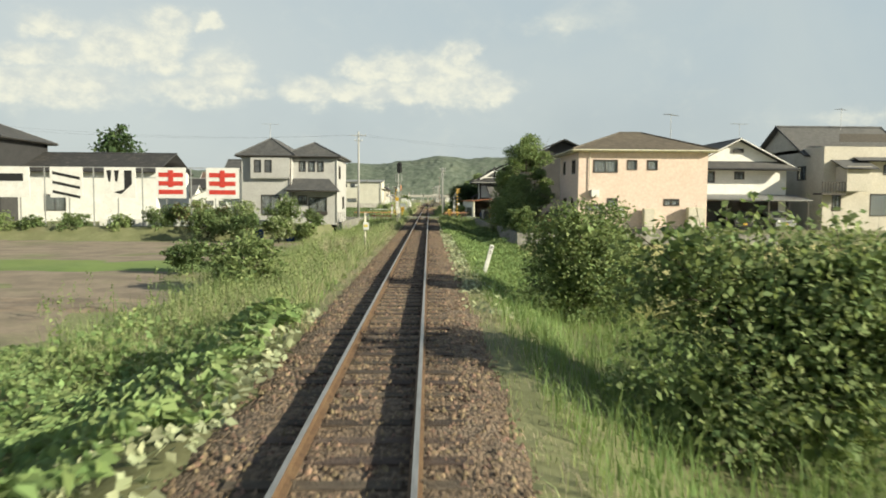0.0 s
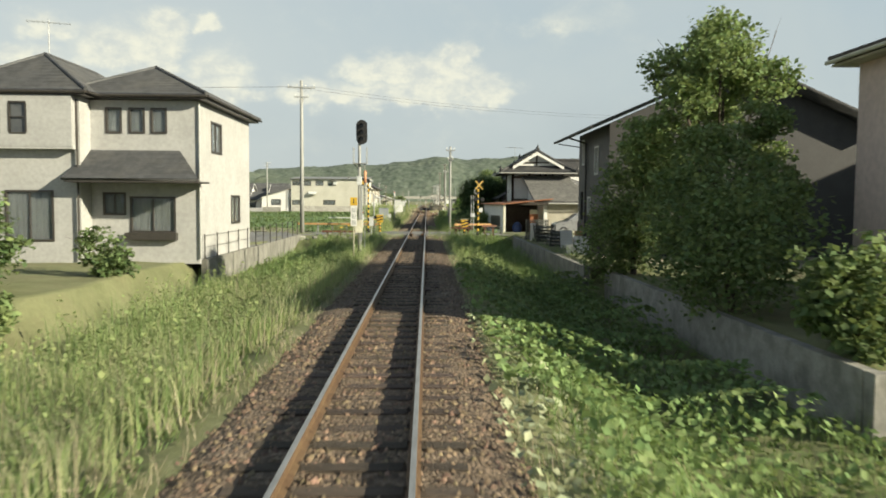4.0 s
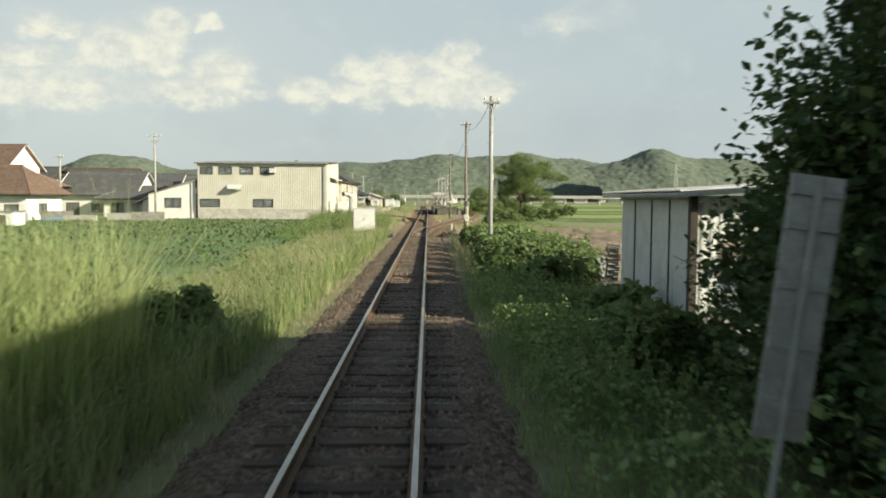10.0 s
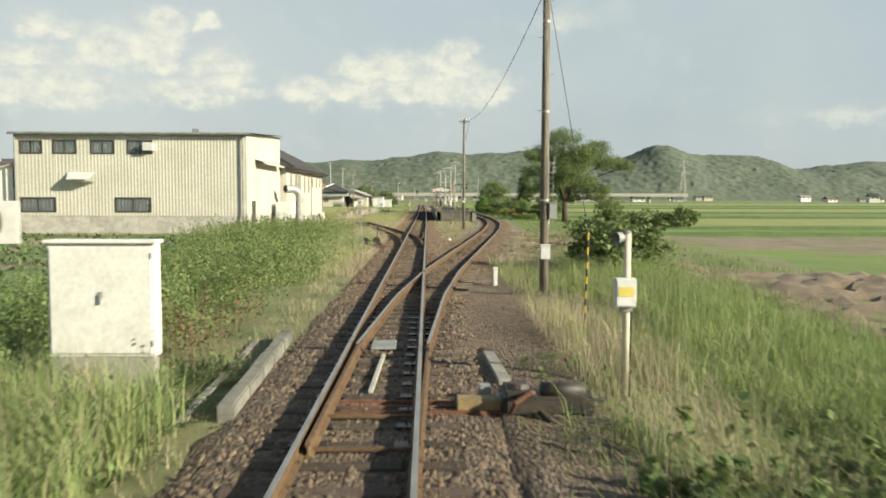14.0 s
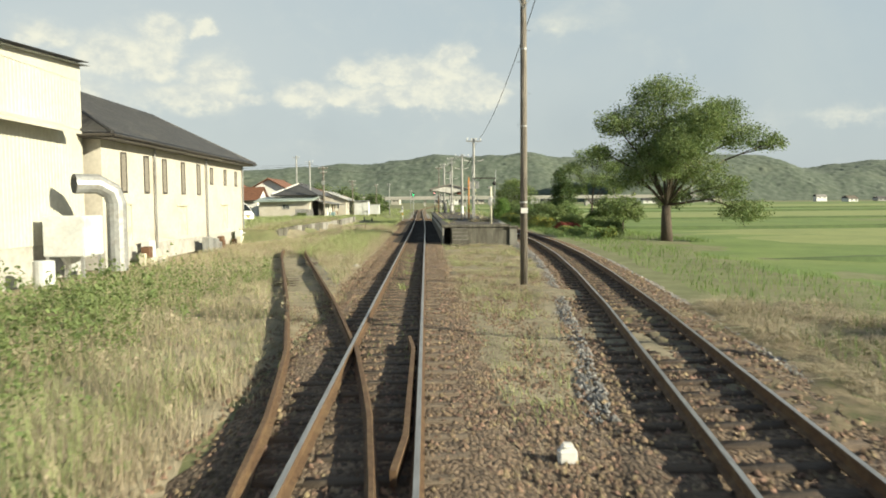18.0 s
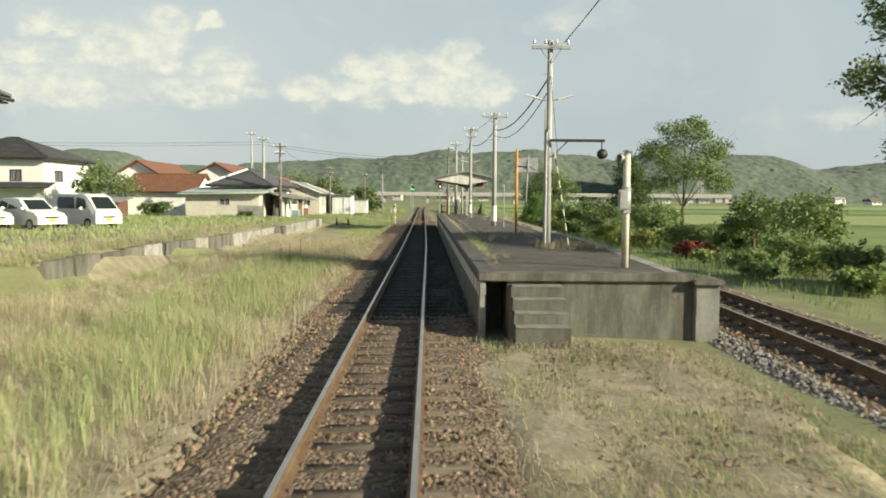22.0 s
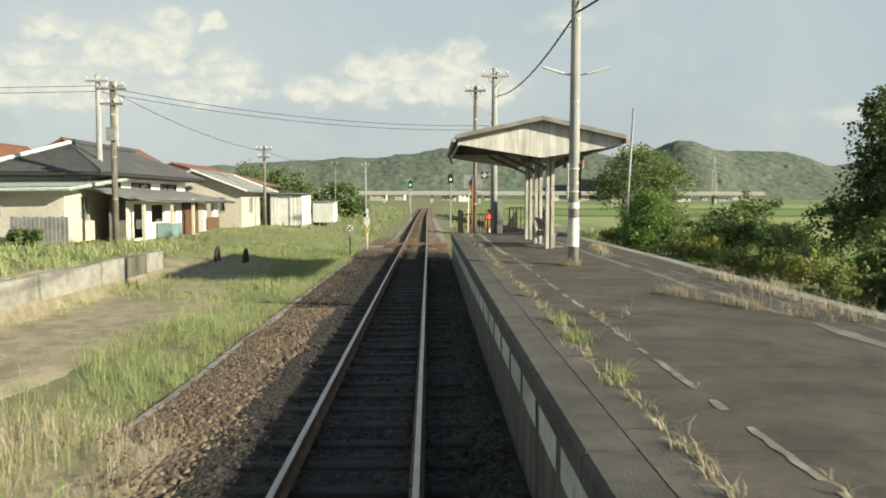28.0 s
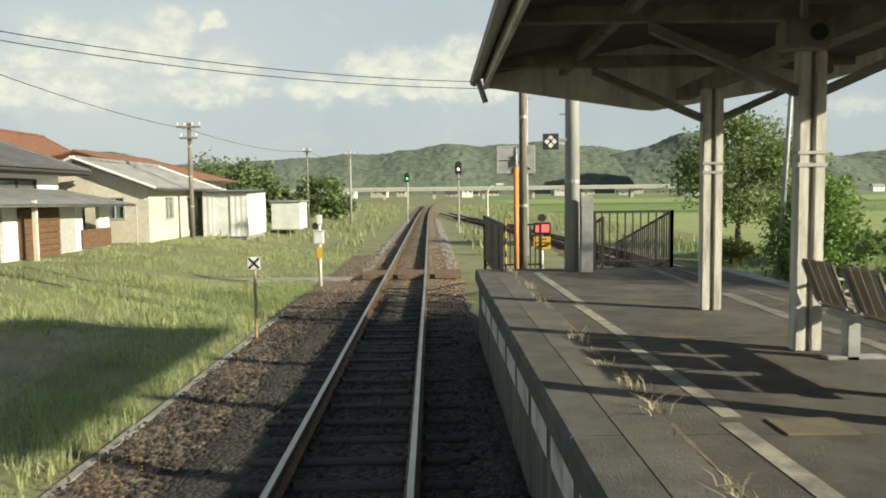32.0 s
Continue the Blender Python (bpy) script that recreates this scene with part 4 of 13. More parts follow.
def hip_roof(parent, x0, x1, y0, y1, ze, zr, over, material, amp=0.0, pitch=0.3, inset=None, fascia=None, course=0.28):
    x0, x1, y0, y1 = x0 - over, x1 + over, y0 - over, y1 + over
    w, l = x1 - x0, y1 - y0
    if w >= l:
        k = l / 2 if inset is None else inset
        r0, r1 = (x0 + k, (y0 + y1) / 2, zr), (x1 - k, (y0 + y1) / 2, zr)
        slope(parent, (x0, y0, ze), (x1, y0, ze), r1, r0, material, pitch, amp, course)
        slope(parent, (x1, y1, ze), (x0, y1, ze), r0, r1, material, pitch, amp, course)
        slope(parent, (x1, y0, ze), (x1, y1, ze), r1, r1, material, pitch, amp, course)
        slope(parent, (x0, y1, ze), (x0, y0, ze), r0, r0, material, pitch, amp, course)
    else:
        k = w / 2 if inset is None else inset
        r0, r1 = ((x0 + x1) / 2, y0 + k, zr), ((x0 + x1) / 2, y1 - k, zr)
        slope(parent, (x1, y0, ze), (x1, y1, ze), r1, r0, material, pitch, amp, course)
        slope(parent, (x0, y1, ze), (x0, y0, ze), r0, r1, material, pitch, amp, course)
        slope(parent, (x0, y0, ze), (x1, y0, ze), r0, r0, material, pitch, amp, course)
        slope(parent, (x1, y1, ze), (x0, y1, ze), r1, r1, material, pitch, amp, course)
    ridge(parent, r0, r1, material, 0.09)
    for c, r in (((x0, y0), r0), ((x1, y0), r0 if w < l else r1), ((x1, y1), r1), ((x0, y1), r1 if w < l else r0)):
        ridge(parent, (*c, ze + 0.03), r, material, 0.075, "hip_tiles")
    gm = fascia or M_FRAME_D
    g = Mesh()
    g.tube((x0, y0 - 0.05, ze - 0.06), (x1, y0 - 0.05, ze - 0.06), 0.055, n=8)
    g.tube((x1 + 0.05, y0, ze - 0.06), (x1 + 0.05, y1, ze - 0.06), 0.055, n=8)
    g.tube((x0 - 0.05, y1, ze - 0.06), (x0 - 0.05, y0, ze - 0.06), 0.055, n=8)
    part("gutter", g, gm, parent)
    part("soffit", Mesh().box(x0 + 0.05, x1 - 0.05, y0 + 0.05, y1 - 0.05, ze - 0.16, ze - 0.11), gm, parent)


def gable_roof(parent, x0, x1, y0, y1, ze, zr, over, material, along="x", amp=0.0, pitch=0.3, verge=0.3, gutter=None, mid=0.5, course=0.28, verge_mat=None):
    """Ridge along x or y."""
    if along == "x":
        ym = y0 + (y1 - y0) * mid
        k = (zr - ze) / (ym - y0)
        xa, xb = x0 - verge, x1 + verge
        slope(parent, (xa, y0 - over, ze - k * over), (xb, y0 - over, ze - k * over), (xb, ym, zr), (xa, ym, zr), material, pitch, amp, course)
        k2 = (zr - ze) / (y1 - ym)
        slope(parent, (xb, y1 + over, ze - k2 * over), (xa, y1 + over, ze - k2 * over), (xa, ym, zr), (xb, ym, zr), material, pitch, amp, course)
        ridge(parent, (xa, ym, zr + 0.03), (xb, ym, zr + 0.03), material)
        for x in (xa, xb):
            ridge(parent, (x, y0 - over, ze - k * over + 0.03), (x, ym, zr + 0.03), verge_mat or material, 0.06, "verge_tiles")
            ridge(parent, (x, y1 + over, ze - k2 * over + 0.03), (x, ym, zr + 0.03), verge_mat or material, 0.06, "verge_tiles")
        part("gutter", Mesh().tube((xa, y0 - over - 0.05, ze - k * over - 0.05), (xb, y0 - over - 0.05, ze - k * over - 0.05), 0.05), gutter or M_FRAME_D, parent)
    else:
        xm = x0 + (x1 - x0) * mid
        k = (zr - ze) / (xm - x0)
        k2 = (zr - ze) / (x1 - xm)
        ya, yb = y0 - verge, y1 + verge
        slope(parent, (x1 + over, ya, ze - k2 * over), (x1 + over, yb, ze - k2 * over), (xm, yb, zr), (xm, ya, zr), material, pitch, amp, course)
        slope(parent, (x0 - over, yb, ze - k * over), (x0 - over, ya, ze - k * over), (xm, ya, zr), (xm, yb, zr), material, pitch, amp, course)
        ridge(parent, (xm, ya, zr + 0.03), (xm, yb, zr + 0.03), material)
        for y in (ya, yb):
            ridge(parent, (x0 - over, y, ze - k * over + 0.03), (xm, y, zr + 0.03), verge_mat or material, 0.06, "verge_tiles")
            ridge(parent, (x1 + over, y, ze - k2 * over + 0.03), (xm, y, zr + 0.03), verge_mat or material, 0.06, "verge_tiles")
        part("gutter", Mesh().tube((x1 + over + 0.05, ya, ze - k2 * over - 0.05), (x1 + over + 0.05, yb, ze - k2 * over - 0.05), 0.05), gutter or M_FRAME_D, parent)


def gable_end(parent, along, at, lo, hi, ze, zr, material, mid=0.5, thick=0.14):
    m = Mesh()
    c = lo + (hi - lo) * mid
    for k in (0, thick):
        if along == "x":
            q = [(at + k, lo, ze), (at + k, hi, ze), (at + k, c, zr)]
        else:
            q = [(lo, at + k, ze), (hi, at + k, ze), (c, at + k, zr)]
        m.poly(*(q if k else reversed(q)))
    part("gable", m, material, parent)


def house_walls(ob, x0, x1, y0, y1, z0, z1, holes, material, frame=None, ribs=0.0, panes=2, curtain=True, thick=0.14):
    """Four walls with windows; holes by side S, E, N, W in the thing's own x or y."""
    sides = {"S": ((x0, y0), (x1, y0)), "E": ((x1, y0), (x1, y1)), "N": ((x1, y1), (x0, y1)), "W": ((x0, y1), (x0, y0))}
    for key, (p, q) in sides.items():
        hs = []
        for a, b, e, f, *kind in holes.get(key, ()):
            u = {"S": (a - x0, b - x0), "E": (a - y0, b - y0), "N": (x1 - b, x1 - a), "W": (y1 - b, y1 - a)}[key]
            hs.append((*u, e, f, kind[0] if kind else "w"))
        _, place = wall(ob, p, q, z0, z1, [h[:4] for h in hs], material, thick, ribs)
        for h in hs:
            if h[4] == "w":
                window(ob, place, h[:4], frame, panes if h[1] - h[0] > 0.7 else 1, curtain=curtain)
            elif h[4] == "d":
                window(ob, place, h[:4], frame, panes, curtain=True)
    part("floor_slab", Mesh().box(x0 + 0.15, x1 - 0.15, y0 + 0.15, y1 - 0.15, z0 + 0.02, z0 + 0.1), M_INSIDE, ob)


def antenna(place, height=1.6, turn=0.0):
    t = thing("tv_antenna", place, "thin rooftop television aerial", "antenna", "rooftop aerials", turn=turn)
    part("mast", Mesh().tube((0, 0, -0.2), (0, 0, height), 0.018), M_STEEL, t)
    part("boom", Mesh().tube((-0.8, 0, height - 0.1), (0.8, 0, height - 0.1), 0.012, n=6), M_STEEL, t)
    m = Mesh()
    for i in range(9):
        m.tube((-0.75 + i * 0.19, -0.3 + 0.015 * i, height - 0.1), (-0.75 + i * 0.19, 0.3 - 0.015 * i, height - 0.1), 0.008, n=5)
    part("elements", m, M_STEEL, t)
    return t


def aircon(place, turn=0.0, label="white outdoor air-conditioner unit on the ground"):
    t = thing("air_conditioner", place, label, "air conditioner", turn=turn)
    part("casing", Mesh().box(-0.4, 0.4, -0.15, 0.15, 0.06, 0.62), M_WHITE, t, bevel=0.015)
    m = Mesh()
    for r in (0.06, 0.12, 0.18, 0.23):
        pts = [(-0.1 + r * math.cos(k * math.pi / 10), -0.156, 0.34 + r * math.sin(k * math.pi / 10)) for k in range(21)]
        m.path(pts, 0.006, 5)
    part("fan_grille", m, M_STEEL, t)
    part("foot", Mesh().box(-0.32, -0.24, -0.18, 0.18, 0, 0.06), M_BLK, t)
    part("foot", Mesh().box(0.24, 0.32, -0.18, 0.18, 0, 0.06), M_BLK, t)
    return t


# ---- houses along the first stretch ----
h = thing("house", (0, 0, -0.2), "two-storey warm grey house with a dark hipped slate roof", "house")
house_walls(h, -16.4, -11.9, 70.4, 79.5, 0, 6.1, {"S": [(-15.15, -14.6, 4.7, 6.0 - 0.05), (-14.2, -13.65, 4.7, 5.95), (-14.6, -12.9, 0.9, 2.7)], "W": [(72, 73.5, 4.2, 5.4)]}, M_GREYSIDE)
house_walls(h, -11.9, -7.9, 71.3, 79.5, 0, 6.1, {"S": [(-11.3, -10.75, 4.9, 5.8), (-10.45, -9.9, 4.9, 5.8), (-9.63, -9.08, 4.9, 5.8), (-11.45, -10.65, 1.85, 2.65), (-10.45, -8.8, 1.2, 2.5)], "E": [(73, 74.5, 4.3, 5.5), (76, 77.5, 1.4, 2.6)]}, M_GREYSIDE)
wall(h, (-15.5, 70.0), (-12.0, 70.0), 4.3, 6.1, [(0.35, 0.95, 0.0 + 4.75, 5.85), (1.3, 1.9, 4.75, 5.85)], M_GREYSIDE, 0.1)
for u in (-15.15, -14.2):
    part("window", Mesh().box(u + 0.03, u + 0.57, 70.06, 70.09, 4.78, 5.82), mat("dim_pane", (0.10, 0.105, 0.11), (0.07, 0.075, 0.08), 2, 0.12), h, "dim bay window")
    part("window_frame", Mesh().box(u, u + 0.6, 69.985, 70.02, 4.72, 4.78).box(u, u + 0.6, 69.985, 70.02, 5.82, 5.88).box(u - 0.03, u + 0.03, 69.985, 70.02, 4.78, 5.82).box(u + 0.57, u + 0.63, 69.985, 70.02, 4.78, 5.82).box(u + 0.02, u + 0.58, 69.99, 70.02, 5.3, 5.34), M_FRAME_D, h)
part("bay_side", Mesh().box(-15.5, -15.4, 70.1, 70.4, 4.3, 6.1).box(-12.1, -12.0, 70.1, 70.4, 4.3, 6.1).box(-15.5, -12.0, 70.02, 70.4, 4.2, 4.3), M_GREYSIDE, h)
part("downpipe", Mesh().tube((-7.85, 71.25, 0.2), (-7.85, 71.25, 6.0), 0.04), M_FRAME_L, h)
part("downpipe", Mesh().tube((-11.95, 70.3, 0.2), (-11.95, 70.3, 6.0), 0.04), M_FRAME_D, h)
hip_roof(h, -16.4, -11.9, 70.4, 79.5, 6.28, 8.0, 0.45, M_SLATE)
hip_roof(h, -12.6, -7.9, 71.3, 79.5, 6.28, 7.7, 0.45, M_SLATE)
slope(h, (-12.3, 69.7, 3.15), (-7.45, 69.7, 3.15), (-8.6, 71.3, 4.25), (-11.9, 71.3, 4.25), M_SLATE, 0.3, 0.0)
part("porch_soffit", Mesh().box(-12.2, -7.5, 69.75, 71.3, 3.02, 3.08), M_FRAME_D, h)
part("bay_sill", Mesh().box(-10.6, -8.7, 71.0, 71.3, 0.9, 1.18), M_FRAME_D, h, bevel=0.01)
antenna((-14.4, 73.5, 7.4), 1.9, 20)

h = thing("house", (0, 0, -0.08), "two-storey salmon house with a brown hipped roof", "house")
house_walls(h, 11.0, 20.0, 53.2, 60.6, 0, 5.75, {
    "S": [(12.05, 13.7, 4.25, 5.1), (14.4, 15.05, 4.45, 5.1), (15.8, 16.48, 4.45, 5.1), (11.55, 12.7, 1.6, 2.02), (13.06, 13.74, 1.85, 2.45), (17.0, 18.05, 1.98, 2.42)],
    "W": [(58.3, 59.1, 4.25, 5.2), (54.4, 55.6, 4.2, 5.15), (57.6, 58.8, 1.55, 2.45), (55.1, 55.7, 1.75, 2.45)],
    "E": [(55, 56.5, 4.2, 5.2)]}, M_PINK, M_FRAME_D)
hip_roof(h, 11.0, 20.0, 53.2, 60.6, 5.82, 7.3, 0.5, M_SLATE_B, fascia=M_OFFW)
part("downpipe", Mesh().tube((11.75, 53.12, 2.6), (11.75, 53.12, 5.7), 0.035), M_CREAM, h)
part("wall_condenser", Mesh().box(11.86, 12.4, 52.85, 53.18, 2.55, 3.05), M_WHITE, h, "white condenser on a bracket", bevel=0.02)
part("meter_box", Mesh().box(13.9, 14.2, 53.0, 53.19, 1.2, 1.9), M_WHITE, h, bevel=0.01)
part("plinth", Mesh().box(10.97, 20.03, 53.16, 60.63, 0, 0.35), M_CONC, h)
antenna((18.6, 57.2, 7.0), 1.7, 40)
for x0, x1, hh in ((15.45, 16.2, 1.75), (18.5, 19.1, 1.85), (19.1, 19.7, 1.85)):
    c = thing("storage_locker", ((x0 + x1) / 2, 52.75, -0.06), "upright cream storage locker against the salmon wall", "locker", "storage lockers")
    w = (x1 - x0) / 2
    part("body", Mesh().box(-w, w, -0.22, 0.3, 0.0, hh), M_OFFW, c, bevel=0.015)
    part("door", Mesh().box(-w + 0.04, w - 0.04, -0.24, -0.222, 0.08, hh - 0.08), M_CREAM, c, bevel=0.004)
    part("handle", Mesh().box(w - 0.14, w - 0.1, -0.27, -0.24, hh * 0.5, hh * 0.5 + 0.14), M_STEEL, c)

wl = thing("wall_south", (0, 0, 0), "weathered concrete retaining wall under the salmon house", "wall", kind="structure")
for i in range(9):
    a = 6.7 + i * 2.0
    part("wall_panel", Mesh().box(a + 0.006, a + 1.994, 52.3, 52.55, -1.3, -0.05), M_CONC, wl, bevel=0.012)
part("wall_panel", Mesh().box(6.7, 6.92, 52.56, 68, -1.3, -0.05), M_CONC, wl, bevel=0.012)
f = thing("fence", (0, 52.42, -0.05), "low dark wire fence on the retaining wall", "fence")
for i in range(14):
    part("post", Mesh().tube((9.2 + i * 1.05, 0, 0), (9.2 + i * 1.05, 0, 0.55), 0.018), M_FRAME_D, f)
for z in (0.12, 0.32, 0.52):
    part("wire", Mesh().tube((9.2, 0, z), (22.85, 0, z), 0.008, n=5), M_FRAME_D, f)

h = thing("house", (0, 0, -0.1), "two-storey white house with dark tiled gable over a carport", "house")
house_walls(h, 22.6, 30.8, 64.5, 74, 0, 5.3, {"S": [(24.0, 24.7, 3.9, 4.8), (26.4, 27.2, 4.2, 4.8), (23.4, 30.2, 0.2, 2.5, "open")], "W": [(66, 67.2, 3.9, 4.9)]}, M_PLASTER)
gable_roof(h, 22.6, 30.8, 64.5, 74, 5.4, 7.5, 0.6, M_TILE, "y", 0.03, verge=0.5, verge_mat=M_WHITE)
gable_end(h, "y", 64.55, 22.6, 30.8, 5.3, 7.4, M_PLASTER)
slope(h, (22.0, 63.2, 4.95), (31.4, 63.2, 4.95), (30.6, 64.6, 5.7), (22.8, 64.6, 5.7), M_TILE, 0.27, 0.03)
part("vent", Mesh().box(26.2, 27.1, 64.42, 64.5, 6.4, 6.75), M_BLK, h)
slope(h, (20.8, 61.2, 2.45), (31.5, 61.2, 2.45), (31.5, 64.4, 2.9), (20.8, 64.4, 2.9), M_TIN, 0.2, 0.015, 3.0, name="carport_roof")
for x in (21.2, 24.6, 28.0, 31.2):
    part("carport_post", Mesh().box(x - 0.05, x + 0.05, 61.3, 61.4, 0, 2.45), M_FRAME_D, h)
antenna((27.5, 66.5, 7.4), 1.6, 10)

h = thing("house", (0, 0, -0.1), "tall cream house with stepped grey roofs and a balcony", "house")
house_walls(h, 33.2, 42, 63.0, 74, 0, 6.9, {"S": [(37.2, 40.5, 1.2, 3.0), (38.2, 39.4, 4.6, 5.4), (34.0, 34.7, 1.6, 3.0)], "W": [(66, 67.5, 4.2, 5.4), (69, 70, 1.5, 2.6)]}, M_CREAM)
gable_roof(h, 33.2, 42, 66, 76, 6.6, 9.2, 0.6, M_SLATE, "x", verge=0.5)
gable_end(h, "x", 33.2, 66, 76, 6.6, 9.1, M_CREAM)
slope(h, (35.6, 62.0, 5.7), (42.5, 62.0, 5.7), (42.5, 66.5, 7.2), (35.6, 66.5, 7.2), M_SLATE, 0.3, 0.0)
house_walls(h, 34.2, 36.2, 61.2, 63.0, 3.2, 5.2, {}, M_CREAM)
slope(h, (33.8, 60.8, 5.0), (36.6, 60.8, 5.0), (36.6, 63.0, 5.8), (33.8, 63.0, 5.8), M_SLATE, 0.3, 0.0)
part("upper_window_band", Mesh().box(36, 41, 65.9, 65.96, 7.5, 8.2), M_FRAME_D, h)
b = part("balcony", Mesh().box(32.3, 34.2, 61.4, 62.9, 2.9, 3.05), M_FRAME_D, h)
for i in range(9):
    part("baluster", Mesh().box(32.32 + i * 0.23, 32.36 + i * 0.23, 61.42, 61.46, 3.05, 3.9), M_FRAME_D, b)
part("balcony_rail", Mesh().box(32.3, 34.2, 61.4, 61.48, 3.9, 3.96), M_FRAME_D, b)
antenna((38.5, 70.5, 9.0), 1.8, 30)

# advertising hoarding beside the fields
board = thing("billboard_row", (0, 0, -0.15), "white hoarding panels with bold dark and red shapes", "billboard")
for i, (x0, x1, kind) in enumerate(((-17.2, -14.6, "red"), (-21.2, -18.8, "red"), (-25.3, -22.8, "dark"), (-29.6, -27.0, "bars"), (-33.8, -31.2, "block"))):
    p = part("panel", Mesh().box(x0, x1, 62.0, 62.06, 2.3, 4.75), M_WHITE, board, bevel=0.01)
    w = x1 - x0
    cx = (x0 + x1) / 2
    m = Mesh()
    if kind == "red":
        for k, ww in enumerate((0.9, 0.9, 0.9)):
            z = 4.35 - k * 0.68
            m.box(cx - w * 0.45 * ww, cx + w * 0.45 * ww, 61.985, 61.996, z - 0.36, z)
        m.box(cx - 0.2, cx + 0.2, 61.97, 61.984, 3.2, 4.55)
        part("red_shape", m, M_REDP, p)
    elif kind == "bars":
        for k in range(3):
            z = 4.4 - k * 0.75
            m.poly((cx - w * 0.42, 61.99, z), (cx + w * 0.42, 61.99, z - 0.45), (cx + w * 0.42, 61.99, z - 0.68), (cx - w * 0.42, 61.99, z - 0.22))
        part("dark_shape", m, M_BLK, p)
    elif kind == "dark":
        m.poly((cx - 1.05, 61.99, 4.5), (cx - 0.65, 61.99, 4.5), (cx - 0.75, 61.99, 3.6), (cx - 0.9, 61.99, 3.6))
        m.poly((cx - 0.45, 61.99, 4.5), (cx - 0.05, 61.99, 4.5), (cx - 0.2, 61.99, 3.6), (cx - 0.35, 61.99, 3.6))
        m.poly((cx + 0.35, 61.99, 4.5), (cx + 0.95, 61.99, 4.5), (cx + 0.95, 61.99, 3.4), (cx + 0.35, 61.99, 3.0))
        m.poly((cx + 0.35, 61.99, 3.0), (cx + 0.95, 61.99, 3.4), (cx + 0.1, 61.99, 2.6), (cx - 0.5, 61.99, 2.75))
        part("dark_shape", m, M_BLK, p)
    else:
        part("dark_shape", m.box(x0 + 0.1, x1 - 0.5, 61.98, 61.995, 3.6, 4.2), M_BLK, p)
for i in range(11):
    part("post", Mesh().box(-34 + i * 1.94, -33.92 + i * 1.94, 62.1, 62.18, -0.9, 4.75), M_STEEL, board)
part("top_rail", Mesh().box(-34, -14.55, 62.08, 62.14, 4.7, 4.77), M_STEEL, board)
part("mid_rail", Mesh().box(-34, -14.55, 62.08, 62.14, 3.9, 3.96), M_STEEL, board)
solid("wall_white", Mesh().box(-26, -12.5, 62.6, 62.8, -1.0, 0.45), M_WHITE, (0, 0, 0), "low white boundary wall behind the shrubs", "wall", kind="structure", bevel=0.02)
h = thing("house", (0, 0, -0.6), "dark-roofed white building behind the hoarding", "house")
house_walls(h, -50, -25.4, 74, 84, 0, 5.4, {"S": [(-44, -42, 1.5, 3), (-36, -34, 1.5, 3)]}, M_PLASTER)
gable_roof(h, -50, -25.4, 74, 84, 5.4, 7.2, 0.5, M_TILE, "x", 0.03, 0.35)
house_walls(h, -52, -38.5, 71, 80, 0, 8.2, {}, M_DARKSIDE)
hip_roof(h, -52, -38.5, 71, 80, 8.2, 10.5, 0.7, M_TILE, 0.03, 0.35)

# white ribbed house behind the grey one, with a willow
h = thing("house", (0, 0, -0.12), "white ribbed-steel house with deep eaves", "house")
house_walls(h, -20, -12.0, 80.4, 83.7, 0, 5.2, {}, M_TIN_W, ribs=0.2)
gable_roof(h, -20, -12.0, 80.4, 83.7, 5.3, 6.3, 0.4, M_SLATE, "x", verge=0.6)

# ---- round the level crossing ----
h = thing("house", (0, 0, -0.02), "two-storey charcoal house with white-framed windows", "house")
house_walls(h, 8.2, 18.8, 74.0, 80.3, 0, 5.5, {"W": [(79.0, 79.42, 4.05, 5.2), (79.2, 79.75, 1.4, 2.75, "open"), (77.5, 78.1, 1.65, 2.48), (76.0, 76.7, 3.5, 4.7)]}, M_DARKSIDE, M_FRAME_L, curtain=False)
slope(h, (7.3, 82.0, 5.35), (7.3, 73.1, 5.35), (13.5, 73.1, 8.05), (13.5, 82.0, 8.05), M_SLATE, 0.3, 0.0, thick=0.12)
slope(h, (19.7, 73.1, 5.35), (19.7, 82.0, 5.35), (13.5, 82.0, 8.05), (13.5, 73.1, 8.05), M_SLATE, 0.3, 0.0, thick=0.12)
part("gable", Mesh().poly((8.2, 80.3, 5.5), (18.8, 80.3, 5.5), (13.5, 80.3, 7.85)), M_DARKSIDE, h)
part("gable", Mesh().poly((18.8, 74.0, 5.5), (8.2, 74.0, 5.5), (13.5, 74.0, 7.85)), M_DARKSIDE, h)
part("gutter", Mesh().tube((7.25, 73.1, 5.28), (7.25, 82.0, 5.28), 0.06), M_BLK, h)
part("downpipe", Mesh().tube((8.13, 78.35, 0.1), (8.13, 78.35, 5.0), 0.045).tube((8.13, 78.35, 5.0), (7.3, 78.35, 5.25), 0.04), M_BLK, h)
part("eave_bracket", Mesh().tube((8.18, 80.2, 4.95), (7.4, 81.6, 5.2), 0.025), M_BLK, h)
part("base_band", Mesh().box(8.16, 8.2, 74.0, 80.3, 0.0, 1.25), mat("plum_siding", (0.075, 0.052, 0.05), (0.06, 0.042, 0.04), 2, 0.7), h)
part("doorstep", Mesh().box(7.4, 8.15, 78.9, 80.0, 0.0, 0.16), M_CONC_L, h, bevel=0.01)
aircon((7.85, 77.0, 0.02), -90)
aircon((7.8, 78.15, 0.02), -90, "white outdoor condenser with a cardboard box on top")
